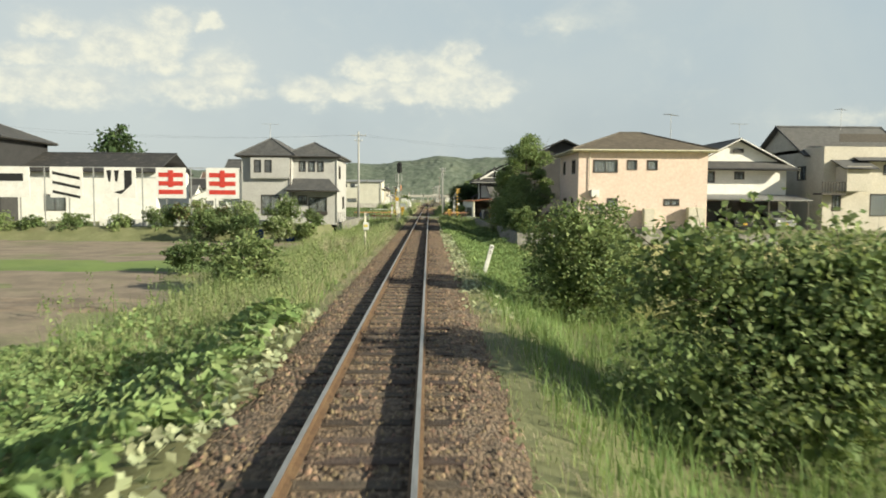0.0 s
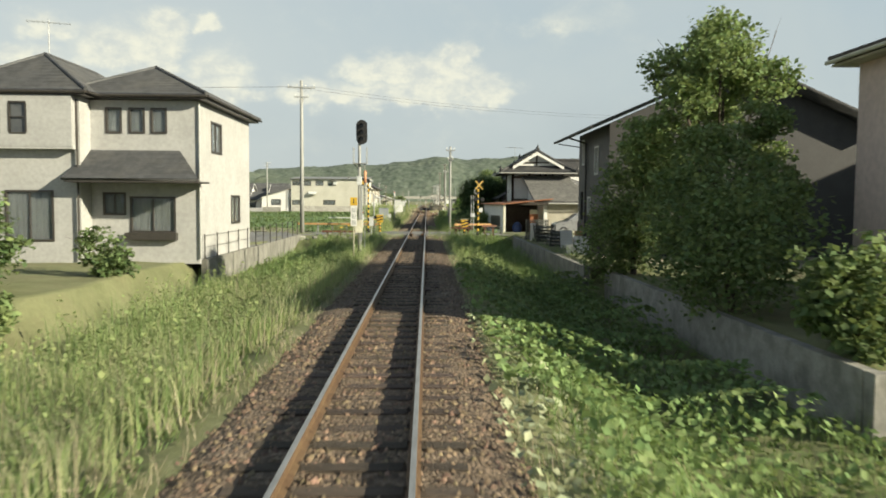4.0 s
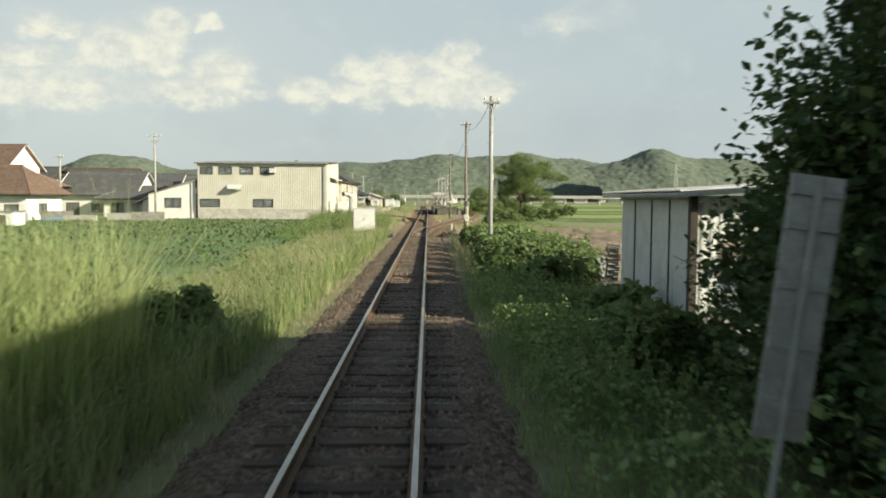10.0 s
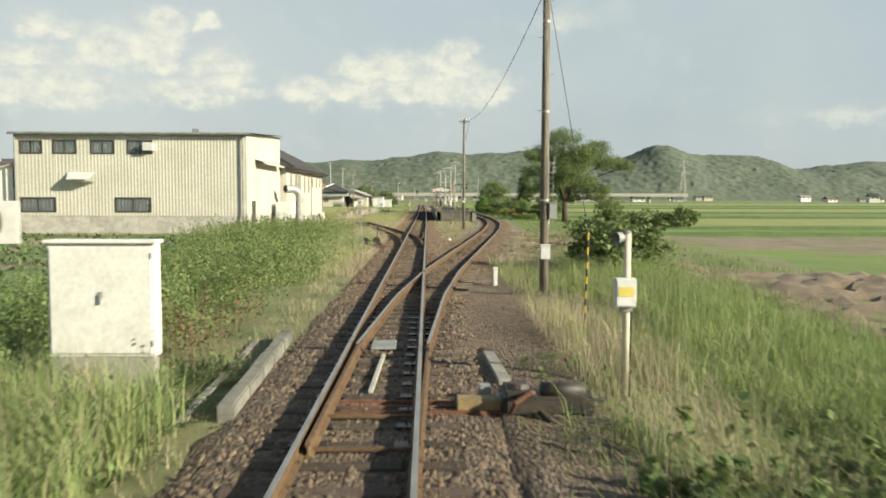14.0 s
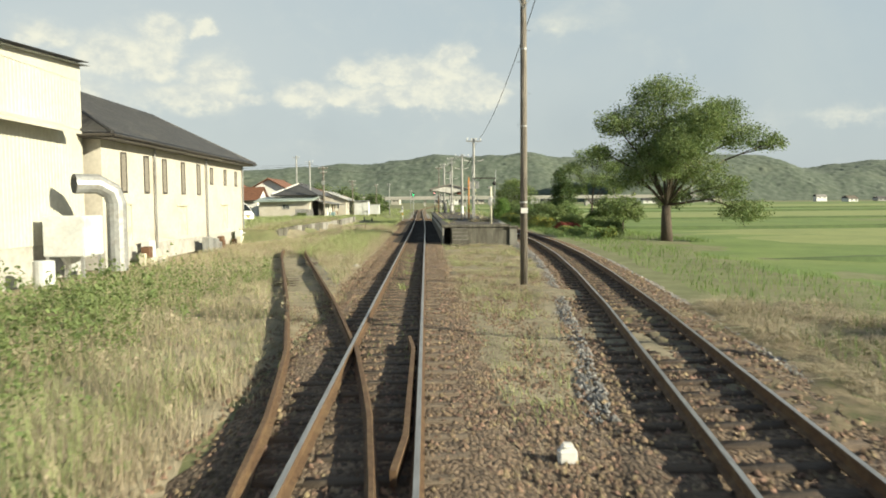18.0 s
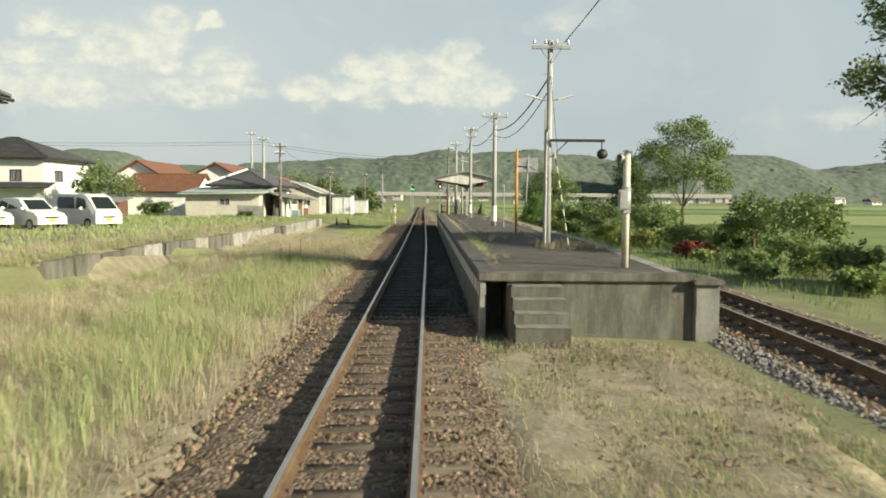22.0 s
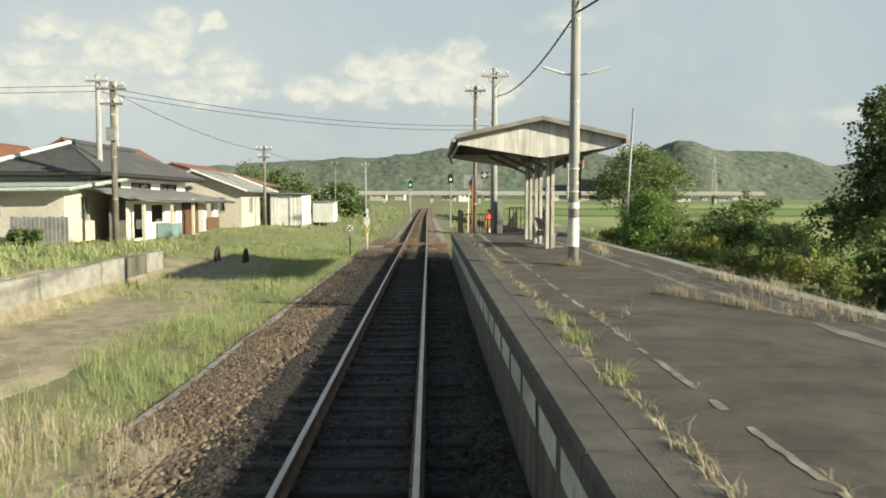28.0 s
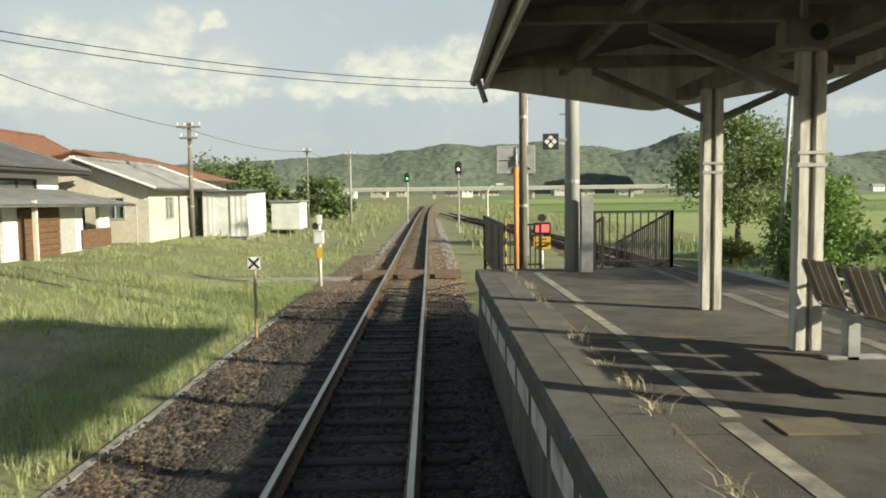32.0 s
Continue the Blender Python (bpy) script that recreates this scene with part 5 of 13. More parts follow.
solid("cardboard_box", Mesh().box(-0.16, 0.16, -0.14, 0.14, 0, 0.22), mat("cardboard", (0.42, 0.28, 0.13), (0.36, 0.23, 0.1), 4, 0.9), (7.8, 78.15, 0.645), "small tan cardboard box on the condenser", "box", bevel=0.004)


def tub(place, r, hgt, material, label, name="bucket"):
    t = thing(name, place, label, "bucket")
    m = Mesh()
    m.tube((0, 0, 0), (0, 0, hgt), r * 0.78, r, 16, False)
    m.tube((0, 0, hgt), (0, 0, 0.02), r * 0.95, r * 0.74, 16, False)
    m.poly(*[(r * 0.78 * math.cos(k * math.pi / 8), r * 0.78 * math.sin(k * math.pi / 8), 0.01) for k in range(16)])
    part("body", m, material, t)
    pts = [(r * 1.02 * math.cos(k * math.pi / 8), r * 1.02 * math.sin(k * math.pi / 8), hgt) for k in range(17)]
    part("rim", Mesh().path(pts, 0.014, 6), material, t)
    return t


tub((6.85, 74.9, -0.02), 0.22, 0.42, M_WHITE, "white plastic bucket on the yard")
tub((7.3, 74.8, -0.02), 0.26, 0.2, M_WHITE, "low white plastic tub on the yard", "tub")
solid("white_board", Mesh().sweep([(-0.3, -0.02), (0.3, -0.02), (0.3, 0.02), (-0.3, 0.02)], [(0, -0.12, 0), (0, 0.12, 0.85)], True), M_WHITE, (7.5, 79.6, -0.02), "white board leaning by the house", "board", bevel=0.008)


M_CRATE = mat("dark_crate_plastic", (0.055, 0.06, 0.055), (0.038, 0.04, 0.038), 5, 0.6)


def crate_stack(place, n, label, turn=0.0, size=(0.62, 0.42, 0.3), material=None):
    t = thing("crate_stack", place, label, "crates", "crates on the yard", turn=turn)
    a, b, c = size
    r = random.Random(n + int(place[1]))
    mm = material or M_CRATE
    for i in range(n):
        dx, dy, z = r.uniform(-0.03, 0.03), r.uniform(-0.03, 0.03), i * c
        cr = part("crate", Mesh().box(-a / 2 + dx, a / 2 + dx, -b / 2 + dy, b / 2 + dy, z, z + 0.025), mm, t)
        for s in (-1, 1):
            for k in range(3 if c > 0.25 else 1):
                zz = z + 0.05 + k * (c - 0.05) / 3
                part("slat", Mesh().box(-a / 2 + dx, a / 2 + dx, s * b / 2 + dy - 0.01, s * b / 2 + dy + 0.01, zz, zz + 0.045), mm, cr)
                part("slat", Mesh().box(s * a / 2 + dx - 0.01, s * a / 2 + dx + 0.01, -b / 2 + dy, b / 2 + dy, zz, zz + 0.045), mm, cr)
            for q in (-1, 1):
                part("corner_post", Mesh().box(s * a / 2 + dx - 0.025, s * a / 2 + dx + 0.025, q * b / 2 + dy - 0.02, q * b / 2 + dy + 0.02, z, z + c - 0.008), mm, cr)
    return t


crate_stack((6.9, 87.9, -0.02), 4, "stack of black plastic crates by the yard wall")
crate_stack((7.6, 88.3, -0.02), 4, "stack of black plastic crates by the yard wall", 10)
crate_stack((7.0, 86.6, -0.02), 3, "stack of black plastic crates by the yard wall", 90)
crate_stack((7.2, 84.6, -0.02), 5, "tall stack of dark slatted pallets", 5, (1.0, 0.9, 0.2))
crate_stack((7.3, 80.9, -0.02), 5, "stack of dark grey slatted pallets near the house", 4, (0.9, 0.8, 0.17))
solid("notice_board", Mesh().box(-0.35, 0.35, -0.02, 0.02, 0, 1.0), M_WHITE, (6.75, 86.1, 0.0), "white board propped on end between the crates", "board", bevel=0.008, turn=60)
wl = thing("wall_east", (0, 0, 0), "weathered concrete retaining wall along the yard", "wall", kind="structure")
for i in range(11):
    a = 68.6 + i * 2.0
    part("wall_panel", Mesh().box(6.12, 6.34, a + 0.008, a + 1.992, -1.5, 0.0), M_CONC_D, wl, bevel=0.012)
wl = thing("wall_west", (0, 0, 0), "weathered concrete retaining wall beside the lane", "wall", kind="structure")
for i in range(11):
    a = 71.5 + i * 2.0
    part("wall_panel", Mesh().box(-7.92, -7.7, a + 0.008, a + 1.992, -1.4, -0.04), M_CONC_D, wl, bevel=0.012)
f = thing("fence", (-7.8, 0, -0.04), "thin dark post-and-wire fence on the lane wall", "fence")
for i in range(13):
    part("post", Mesh().box(-0.02, 0.02, 71.6 + i * 1.75, 71.64 + i * 1.75, 0, 0.95), M_FRAME_D, f)
for z in (0.45, 0.9):
    part("wire", Mesh().tube((0, 71.6, z), (0, 92.6, z), 0.008, n=5), M_FRAME_D, f)
rubble = thing("stone_bank", (-7.4, 92.9, -1.05), "rough stone pitching at the end of the lane wall", "stones")
r = random.Random(4)
for i in range(34):
    m = Mesh().ball((r.uniform(-0.4, 3.4), r.uniform(-0.2, 0.5), r.uniform(0.0, 0.85) * 1.0), r.uniform(0.13, 0.22), 7, 5, (1.2, 0.8, 0.8))
    part("stone", m, M_CONC, rubble)

# tall farmhouse with white plaster and dark tiles
h = thing("house", (0, 0, -0.3), "tall traditional farmhouse with white plaster and dark tiled gables", "house")
house_walls(h, 7.65, 11.75, 104.8, 109.4, 0, 5.12, {"W": [(105.6, 108.6, 0.6, 2.1)]}, M_PLASTER, M_WOOD_D)
house_walls(h, 8.6, 17.5, 109.45, 116.2, 0, 4.7, {"W": [(111, 113.2, 0.7, 2.2), (113.8, 115.8, 0.7, 2.2)]}, M_PLASTER, M_WOOD_D)
for x in (7.65, 9.0, 10.35, 11.7):
    part("timber_post", Mesh().box(x - 0.085, x + 0.085, 104.72, 104.8, 0, 5.1), M_WOOD_D, h)
for x in (9.9, 10.9):
    part("timber_strut", Mesh().box(x - 0.05, x + 0.05, 104.73, 104.8, 4.5, 5.0), M_WOOD_D, h)
for z in (2.6, 4.42):
    part("timber_beam", Mesh().box(7.57, 11.8, 104.7, 104.8, z, z + 0.16), M_WOOD_D, h)
part("timber_post", Mesh().box(7.56, 7.65, 104.72, 104.92, 0, 5.1), M_WOOD_D, h)
part("timber_post", Mesh().box(7.57, 7.65, 109.2, 109.4, 0, 5.1), M_WOOD_D, h)
# faded writing and a wall rack on the white west wall, as plain strokes
M_FADED = mat("faded_blue_grey_strokes", (0.42, 0.45, 0.52), (0.5, 0.51, 0.55), 6, 0.9)
for k in range(3):
    for q in range(3):
        part("faded_stroke", Mesh().box(7.642, 7.648, 105.1 + k * 0.5, 105.42 + k * 0.5, 4.05 + q * 0.17, 4.11 + q * 0.17), M_FADED, h, "faded painted stroke")
    part("faded_stroke", Mesh().box(7.642, 7.648, 105.23 + k * 0.5, 105.29 + k * 0.5, 3.95, 4.6), M_FADED, h)
for k in range(3):
    part("wall_bracket", Mesh().box(7.56, 7.65, 107.2 + k * 0.5, 107.5 + k * 0.5, 3.45 - 0.1 * k, 3.49 - 0.1 * k), M_WOOD_D, h)
part("sill_rail", Mesh().box(7.2, 7.24, 104.9, 109.3, 2.86, 2.9).box(7.2, 7.65, 104.9, 109.3, 2.38, 2.44), M_WOOD_D, h, "dark balcony rail")
for i in range(9):
    part("rail_bar", Mesh().box(7.2, 7.23, 105.0 + i * 0.52, 105.03 + i * 0.52, 2.44, 2.88), M_WOOD_D, h)
# main roof: a skirt of tiles all round with a gable riding on it
X0, X1, Y0, Y1, ZE = 6.5, 12.7, 103.5, 110.4, 4.86
XA, XB, ZS = 7.7, 11.5, 5.42
slope(h, (X0, Y0, ZE), (X1, Y0, ZE), (XB, Y0 + 1.0, ZS), (XA, Y0 + 1.0, ZS), M_TILE, 0.27, 0.045, 0.24)
slope(h, (X0, Y1, ZE), (X0, Y0, ZE), (XA, Y0 + 1.0, ZS), (XA, Y1, ZS), M_TILE, 0.27, 0.045, 0.24)
slope(h, (X1, Y0, ZE), (X1, Y1, ZE), (XB, Y1, ZS), (XB, Y0 + 1.0, ZS), M_TILE, 0.27, 0.045, 0.24)
slope(h, (XA - 0.1, 114.5, ZS - 0.02), (XA - 0.1, 103.9, ZS - 0.02), (9.5, 103.9, 6.6), (9.5, 114.5, 6.6), M_TILE, 0.27, 0.045, 0.24)
slope(h, (XB + 0.1, 103.9, ZS - 0.02), (XB + 0.1, 114.5, ZS - 0.02), (9.5, 114.5, 6.6), (9.5, 103.9, 6.6), M_TILE, 0.27, 0.045, 0.24)
ridge(h, (9.5, 103.75, 6.68), (9.5, 114.6, 6.68), M_TILE, 0.14)
for s, xe in ((-1, XA - 0.15), (1, XB + 0.15)):
    ridge(h, (xe, 103.85, ZS + 0.02), (9.5, 103.85, 6.64), M_TILE, 0.10, "verge_tiles")
    part("bargeboard", Mesh().poly((xe, 103.82, ZS - 0.3), (xe, 103.82, ZS - 0.06), (9.5, 103.82, 6.54), (9.5, 103.82, 6.24)), M_PLASTER, h, "white plastered bargeboard")
part("gable", Mesh().poly((XA + 0.1, 104.25, ZS), (XB - 0.1, 104.25, ZS), (9.5, 104.25, 6.45)), M_PLASTER, h)
part("gable_strut", Mesh().box(9.44, 9.56, 104.17, 104.25, ZS, 6.3).box(8.5, 10.5, 104.17, 104.25, 5.62, 5.72), M_WOOD_D, h)
for (x, y, q) in ((X0, Y0, XA), (X1, Y0, XB)):
    ridge(h, (x, y, ZE + 0.08), (q, Y0 + 1.0, ZS + 0.08), M_TILE, 0.11, "hip_tiles")


def finial(p, s=1.0):
    m = Mesh()
    m.ball((p[0], p[1], p[2] + 0.1 * s), 0.14 * s, 8, 6)
    m.tube((p[0], p[1], p[2] + 0.15 * s), (p[0], p[1] - 0.1 * s, p[2] + 0.42 * s), 0.07 * s, 0.02 * s)
    m.box(p[0] - 0.16 * s, p[0] + 0.16 * s, p[1] - 0.06, p[1] + 0.06, p[2] - 0.15 * s, p[2] + 0.08 * s)
    part("ridge_end_ornament", m, M_TILE, h)


for p, s in (((9.5, 103.8, 6.74), 0.9), ((X0 + 0.05, Y0, 5.06), 0.8), ((X1, Y0, 5.06), 0.8), ((XA, Y0 + 1.0, 5.6), 0.6), ((XB, Y0 + 1.0, 5.6), 0.6), ((X0 + 0.2, Y1, 5.0), 0.8)):
    finial(p, s)
part("gutter", Mesh().tube((X0, Y0 - 0.06, ZE - 0.06), (X1, Y0 - 0.06, ZE - 0.06), 0.05).tube((X0 - 0.06, Y0, ZE - 0.06), (X0 - 0.06, Y1, ZE - 0.06), 0.05), M_FRAME_L, h)
part("eaves_board", Mesh().box(X0 + 0.15, X1 - 0.15, Y0 + 0.15, Y1 - 0.1, ZE - 0.12, ZE - 0.03), M_WOOD_D, h)
# the longer block behind, its ridge across the line of the gable
slope(h, (7.9, 116.7, 4.62), (7.9, 109.9, 4.62), (10.4, 110.4, 5.9), (10.4, 114.6, 6.4), M_TILE, 0.27, 0.045, 0.24)
slope(h, (9.4, 110.6, 5.2), (18.4, 110.6, 5.0), (18.4, 114.0, 6.3), (9.4, 114.0, 6.3), M_TILE, 0.27, 0.045, 0.24)
slope(h, (18.4, 117.0, 5.0), (7.9, 117.0, 4.8), (9.4, 114.0, 6.3), (18.4, 114.0, 6.3), M_TILE, 0.27, 0.0, 0.24)
ridge(h, (9.3, 114.0, 6.4), (18.6, 114.0, 6.4), M_TILE, 0.16)
finial((9.3, 114.0, 6.55), 1.0)
finial((18.6, 114.0, 6.55), 1.0)
finial((7.95, 116.7, 4.8), 0.8)
part("eaves_board", Mesh().box(8.0, 18.2, 110.7, 116.9, 4.42, 4.5), M_WOOD_D, h)
part("eave_stay", Mesh().path([(8.1, 116.4, 4.45), (8.15, 116.4, 4.3), (8.55, 116.6, 4.2)], 0.03), M_FRAME_L, h)
# lower western wing: a tiled lean-to over a veranda
slope(h, (6.75, 116.4, 2.75), (6.75, 109.6, 2.75), (8.65, 109.6, 3.75), (8.65, 116.4, 3.75), M_TILE, 0.27, 0.045, 0.24)
house_walls(h, 7.7, 8.58, 110, 116.3, 0, 2.7, {"W": [(110.6, 113.4, 0.6, 2.3), (114.0, 116.0, 0.6, 2.3)]}, M_PLASTER, M_WOOD_D)
for y in (110.2, 112.0, 113.8, 115.6):
    part("veranda_post", Mesh().box(6.95, 7.06, y - 0.06, y + 0.06, 0, 2.8), M_OFFW, h)
part("veranda_edge", Mesh().box(6.95, 7.7, 110, 116.3, 0.35, 0.45), M_CONC_L, h, "pale veranda edge")
antenna((8.0, 106.6, 5.3), 1.5, 30)

# garages in front of the farmhouse
g = thing("garage", (0, 0, -0.3), "long white garage with roller shutters under a grey tiled roof", "garage")
wall(g, (9.7, 101.3), (30, 101.9), 0, 2.55, [(0.25, 5.1, 0, 2.3), (6.0, 9.6, 0, 2.3)], M_PLASTER)
wall(g, (9.7, 104.6), (9.7, 101.3), 0, 2.6, [], M_PLASTER)
for a, b in ((9.95, 12.35), (12.4, 14.8), (15.7, 19.3)):
    m = Mesh()
    n = 26
    for k in range(n):
        z0, z1 = 0.02 + k * 2.28 / n, 0.02 + (k + 1) * 2.28 / n
        ya = 101.42 + (a - 9.7) * 0.03
        m.poly((a, ya, z0), (b, ya, z0), (b, ya - 0.022, (z0 + z1) / 2), (a, ya - 0.022, (z0 + z1) / 2))
        m.poly((a, ya - 0.022, (z0 + z1) / 2), (b, ya - 0.022, (z0 + z1) / 2), (b, ya, z1), (a, ya, z1))
    part("roller_shutter", m, mat("beige_shutter", (0.48, 0.45, 0.38), (0.41, 0.385, 0.32), 2, 0.55, stain=(0.3, 0.26, 0.2), sscale=1), g, "closed beige roller shutter")
part("shutter_post", Mesh().box(12.33, 12.43, 101.3, 101.45, 0, 2.35), M_FRAME_L, g)
M_TILE_G = mat("grey_weathered_tiles", (0.125, 0.123, 0.118), (0.085, 0.084, 0.082), 4, 0.6, bump=0.2, bscale=60, stain=(0.19, 0.185, 0.17), sscale=1.2, samount=0.5)
slope(g, (8.9, 100.6, 2.5), (13.6, 100.75, 2.5), (12.2, 104.6, 4.47), (8.4, 104.6, 4.47), M_TILE_G, 0.27, 0.04, 0.24)
slope(g, (13.6, 100.75, 2.5), (31, 101.3, 2.5), (31, 105.6, 4.08), (13.6, 105.3, 4.08), M_TILE_G, 0.27, 0.04, 0.24)
part("roof_hip", Mesh().poly((13.6, 100.75, 2.54), (13.6, 105.3, 4.1), (12.2, 104.6, 4.49)), M_TILE_G, g)
slope(g, (31, 109.6, 2.5), (13.0, 109.2, 2.5), (13.0, 105.3, 4.06), (31, 105.6, 4.06), M_TILE_G, 0.27, 0.0, 0.24)
part("gable", Mesh().poly((8.85, 100.9, 2.4), (8.85, 104.6, 2.4), (8.85, 104.6, 4.4)), M_PLASTER, g)
part("verge_tiles", Mesh().tube((8.85, 100.6, 2.6), (8.4, 104.6, 4.55), 0.08, n=8), M_TILE_G, g)
ridge(g, (8.4, 104.62, 4.53), (12.3, 104.62, 4.53), M_TILE_G, 0.12)
ridge(g, (13.6, 105.3, 4.15), (31, 105.6, 4.15), M_TILE_G, 0.12)
part("gutter", Mesh().tube((8.9, 100.52, 2.4), (31, 101.2, 2.4), 0.055), M_FRAME_L, g)

s = thing("shed", (0, 0, -0.28), "open-fronted white lean-to with a rusty sheet roof", "shed")
wall(s, (5.3, 104.4), (6.5, 100.25), 0, 2.3, [], M_PLASTER)
wall(s, (9.65, 104.65), (5.3, 104.5), 0, 2.4, [], M_WOOD_D)
part("roof", Mesh().poly((5.0, 104.6, 2.32), (6.3, 99.8, 2.32), (10.3, 100.6, 2.75), (9.9, 104.7, 2.75)).poly((5.0, 104.6, 2.26), (9.9, 104.7, 2.69), (10.3, 100.6, 2.69), (6.3, 99.8, 2.26)).poly((6.3, 99.8, 2.26), (10.3, 100.6, 2.69), (10.3, 100.6, 2.75), (6.3, 99.8, 2.32)).poly((5.0, 104.6, 2.26), (6.3, 99.8, 2.26), (6.3, 99.8, 2.32), (5.0, 104.6, 2.32)), M_RUST, s)
part("corner_post", Mesh().box(6.45, 6.57, 100.15, 100.27, 0, 2.3), M_OFFW, s)
part("front_beam", Mesh().box(6.5, 9.9, 100.4, 100.5, 2.25, 2.45), M_WOOD_D, s)
part("notice_board", Mesh().poly((5.72, 102.85, 0.35), (6.28, 100.92, 0.35), (6.28, 100.92, 1.42), (5.72, 102.85, 1.42)), mat("smoked_panel", (0.07, 0.075, 0.06), (0.05, 0.054, 0.045), 3, 0.35), s, "dark panel leaning on the white wall")
part("floor", Mesh().box(6.7, 9.6, 100.9, 104.4, 0.0, 0.04), M_CONC, s)
c = thing("old_cabinet", (9.0, 101.9, -0.24), "rust-brown wooden cabinet with a box of papers on top", "cabinet")
part("body", Mesh().box(-0.32, 0.32, -0.22, 0.22, 0, 1.5), M_RUST, c, bevel=0.01)
part("paper_stack", Mesh().box(-0.28, 0.28, -0.18, 0.18, 1.0, 1.85), M_OFFW, c, "stacked yellowed papers", bevel=0.01)
solid("tarpaulin", Mesh().ball((0, 0, 0.35), 0.5, 12, 8, (0.8, 0.6, 1.0)), mat("blue_tarpaulin", (0.04, 0.09, 0.30), (0.03, 0.06, 0.2), 3, 0.5), (7.9, 103.5, -0.24), "bundle wrapped in blue tarpaulin inside the shed", "bundle", smooth=True)


# ---- vehicles ----
def car(place, turn, label, paint, length=3.6, width=1.5, height=1.5, van=False):
    t = thing("car", place, label, "car", turn=turn)
    L, W, H = length / 2, width / 2, height
    if van:
        prof = [(-L, 0.28), (-L, 0.75), (-L + 0.12, 1.0), (-L + 0.75, H - 0.1), (-L + 1.0, H), (L - 0.15, H), (L, H - 0.25), (L, 0.28)]
        glassy = ((-L + 0.13, -L + 0.72), 1.02, H - 0.14)
    else:
        prof = [(-L, 0.3), (-L, 0.62), (-L + 0.25, 0.82), (-L + 0.85, 0.98), (-L + 1.55, H - 0.05), (-L + 2.0, H), (L - 0.55, H - 0.08), (L - 0.1, 0.95), (L, 0.6), (L, 0.3)]
        glassy = ((-L + 0.86, -L + 1.47), 1.0, H - 0.1)
    m = Mesh()
    n = len(prof)
    for y, k in ((-W, 0.0), (-W + 0.1, 1.0), (W - 0.1, 1.0), (W, 0.0)):
        for (x, z) in prof:
            zz = z if (k or z < 0.98) else z - 0.05
            m.v.append((x, y * (1.0 if z < 1.0 else 0.88), zz))
    for j in range(3):
        for i in range(n):
            a, b = j * n + i, j * n + (i + 1) % n
            m.f.append((a, b, b + n, a + n))
    m.f.append(tuple(range(n)))
    m.f.append(tuple(3 * n + i for i in reversed(range(n))))
    part("body", m, paint, t, bevel=0.02)
    (xa, xb), z0, z1 = glassy
    part("windscreen", Mesh().poly((xa - 0.02, -W + 0.16, z0), (xa - 0.02, W - 0.16, z0), (xb - 0.04, W - 0.24, z1), (xb - 0.04, -W + 0.24, z1)), mat("tinted_glass", (0.02, 0.025, 0.025), (0.015, 0.018, 0.018), 1, 0.06), t)
    for s in (-1, 1):
        for x0, x1 in ((xb + 0.05, xb + 0.85), (xb + 0.92, L - 0.45)):
            part("side_window", Mesh().poly((x0, s * (W * 0.95 + 0.005), 1.02), (x1, s * (W * 0.95 + 0.005), 1.02), (x1 - 0.05, s * (W * 0.885), H - 0.16), (x0 + (0.1 if x0 < 0 else 0), s * (W * 0.885), H - 0.16)), MATS["tinted_glass"], t)
        part("headlight", Mesh().ball((-L + 0.06, s * (W - 0.22), 0.72), 0.13, 10, 6, (0.5, 1.1, 0.8)), M_WHITE, t, "clear headlight")
        part("tail_light", Mesh().box(L - 0.04, L + 0.01, s * (W - 0.12) - 0.07, s * (W - 0.12) + 0.07, 0.75, 1.05), M_REDP, t)
        part("mirror", Mesh().box(-L + 0.95, -L + 1.05, s * (W + 0.02), s * (W + 0.17), 0.98, 1.12), paint, t, bevel=0.02)
        for x in (-L + 0.62, L - 0.62):
            w = part("wheel", Mesh().tube((x, s * (W - 0.17), 0.28), (x, s * (W + 0.005), 0.28), 0.28, n=18), M_BLK, t)
            part("rim", Mesh().tube((x, s * (W + 0.006), 0.28), (x, s * (W + 0.016), 0.28), 0.17, n=14), M_STEEL, w)
    part("number_plate", Mesh().box(-L - 0.012, -L, -0.17, 0.17, 0.42, 0.56), M_YEL, t)
    part("grille", Mesh().box(-L - 0.008, -L + 0.02, -0.35, 0.35, 0.58, 0.66), M_BLK, t)
    return t


M_SILVER = mat("silver_car_paint", (0.42, 0.43, 0.44), (0.38, 0.39, 0.40), 2, 0.3, metal=0.5)
M_WCAR = mat("white_car_paint", (0.70, 0.71, 0.70), (0.64, 0.65, 0.64), 2, 0.3)
car((11.2, 95.2, -0.03), 0, "small silver hatchback parked by the garages", M_SILVER, 3.6, 1.5, 1.5)
car((10.6, 88.2, 0.0), 82, "silver one-box van parked on the yard", M_SILVER, 3.4, 1.5, 1.85, True)
car((26.0, 63.0, -0.08), 90, "dark car under the carport", mat("dark_car_paint", (0.03, 0.03, 0.035), (0.025, 0.025, 0.03), 2, 0.3), 4.0, 1.65, 1.5)
car((29.3, 63.0, -0.08), 90, "silver car under the carport", M_SILVER, 4.0, 1.65, 1.55)

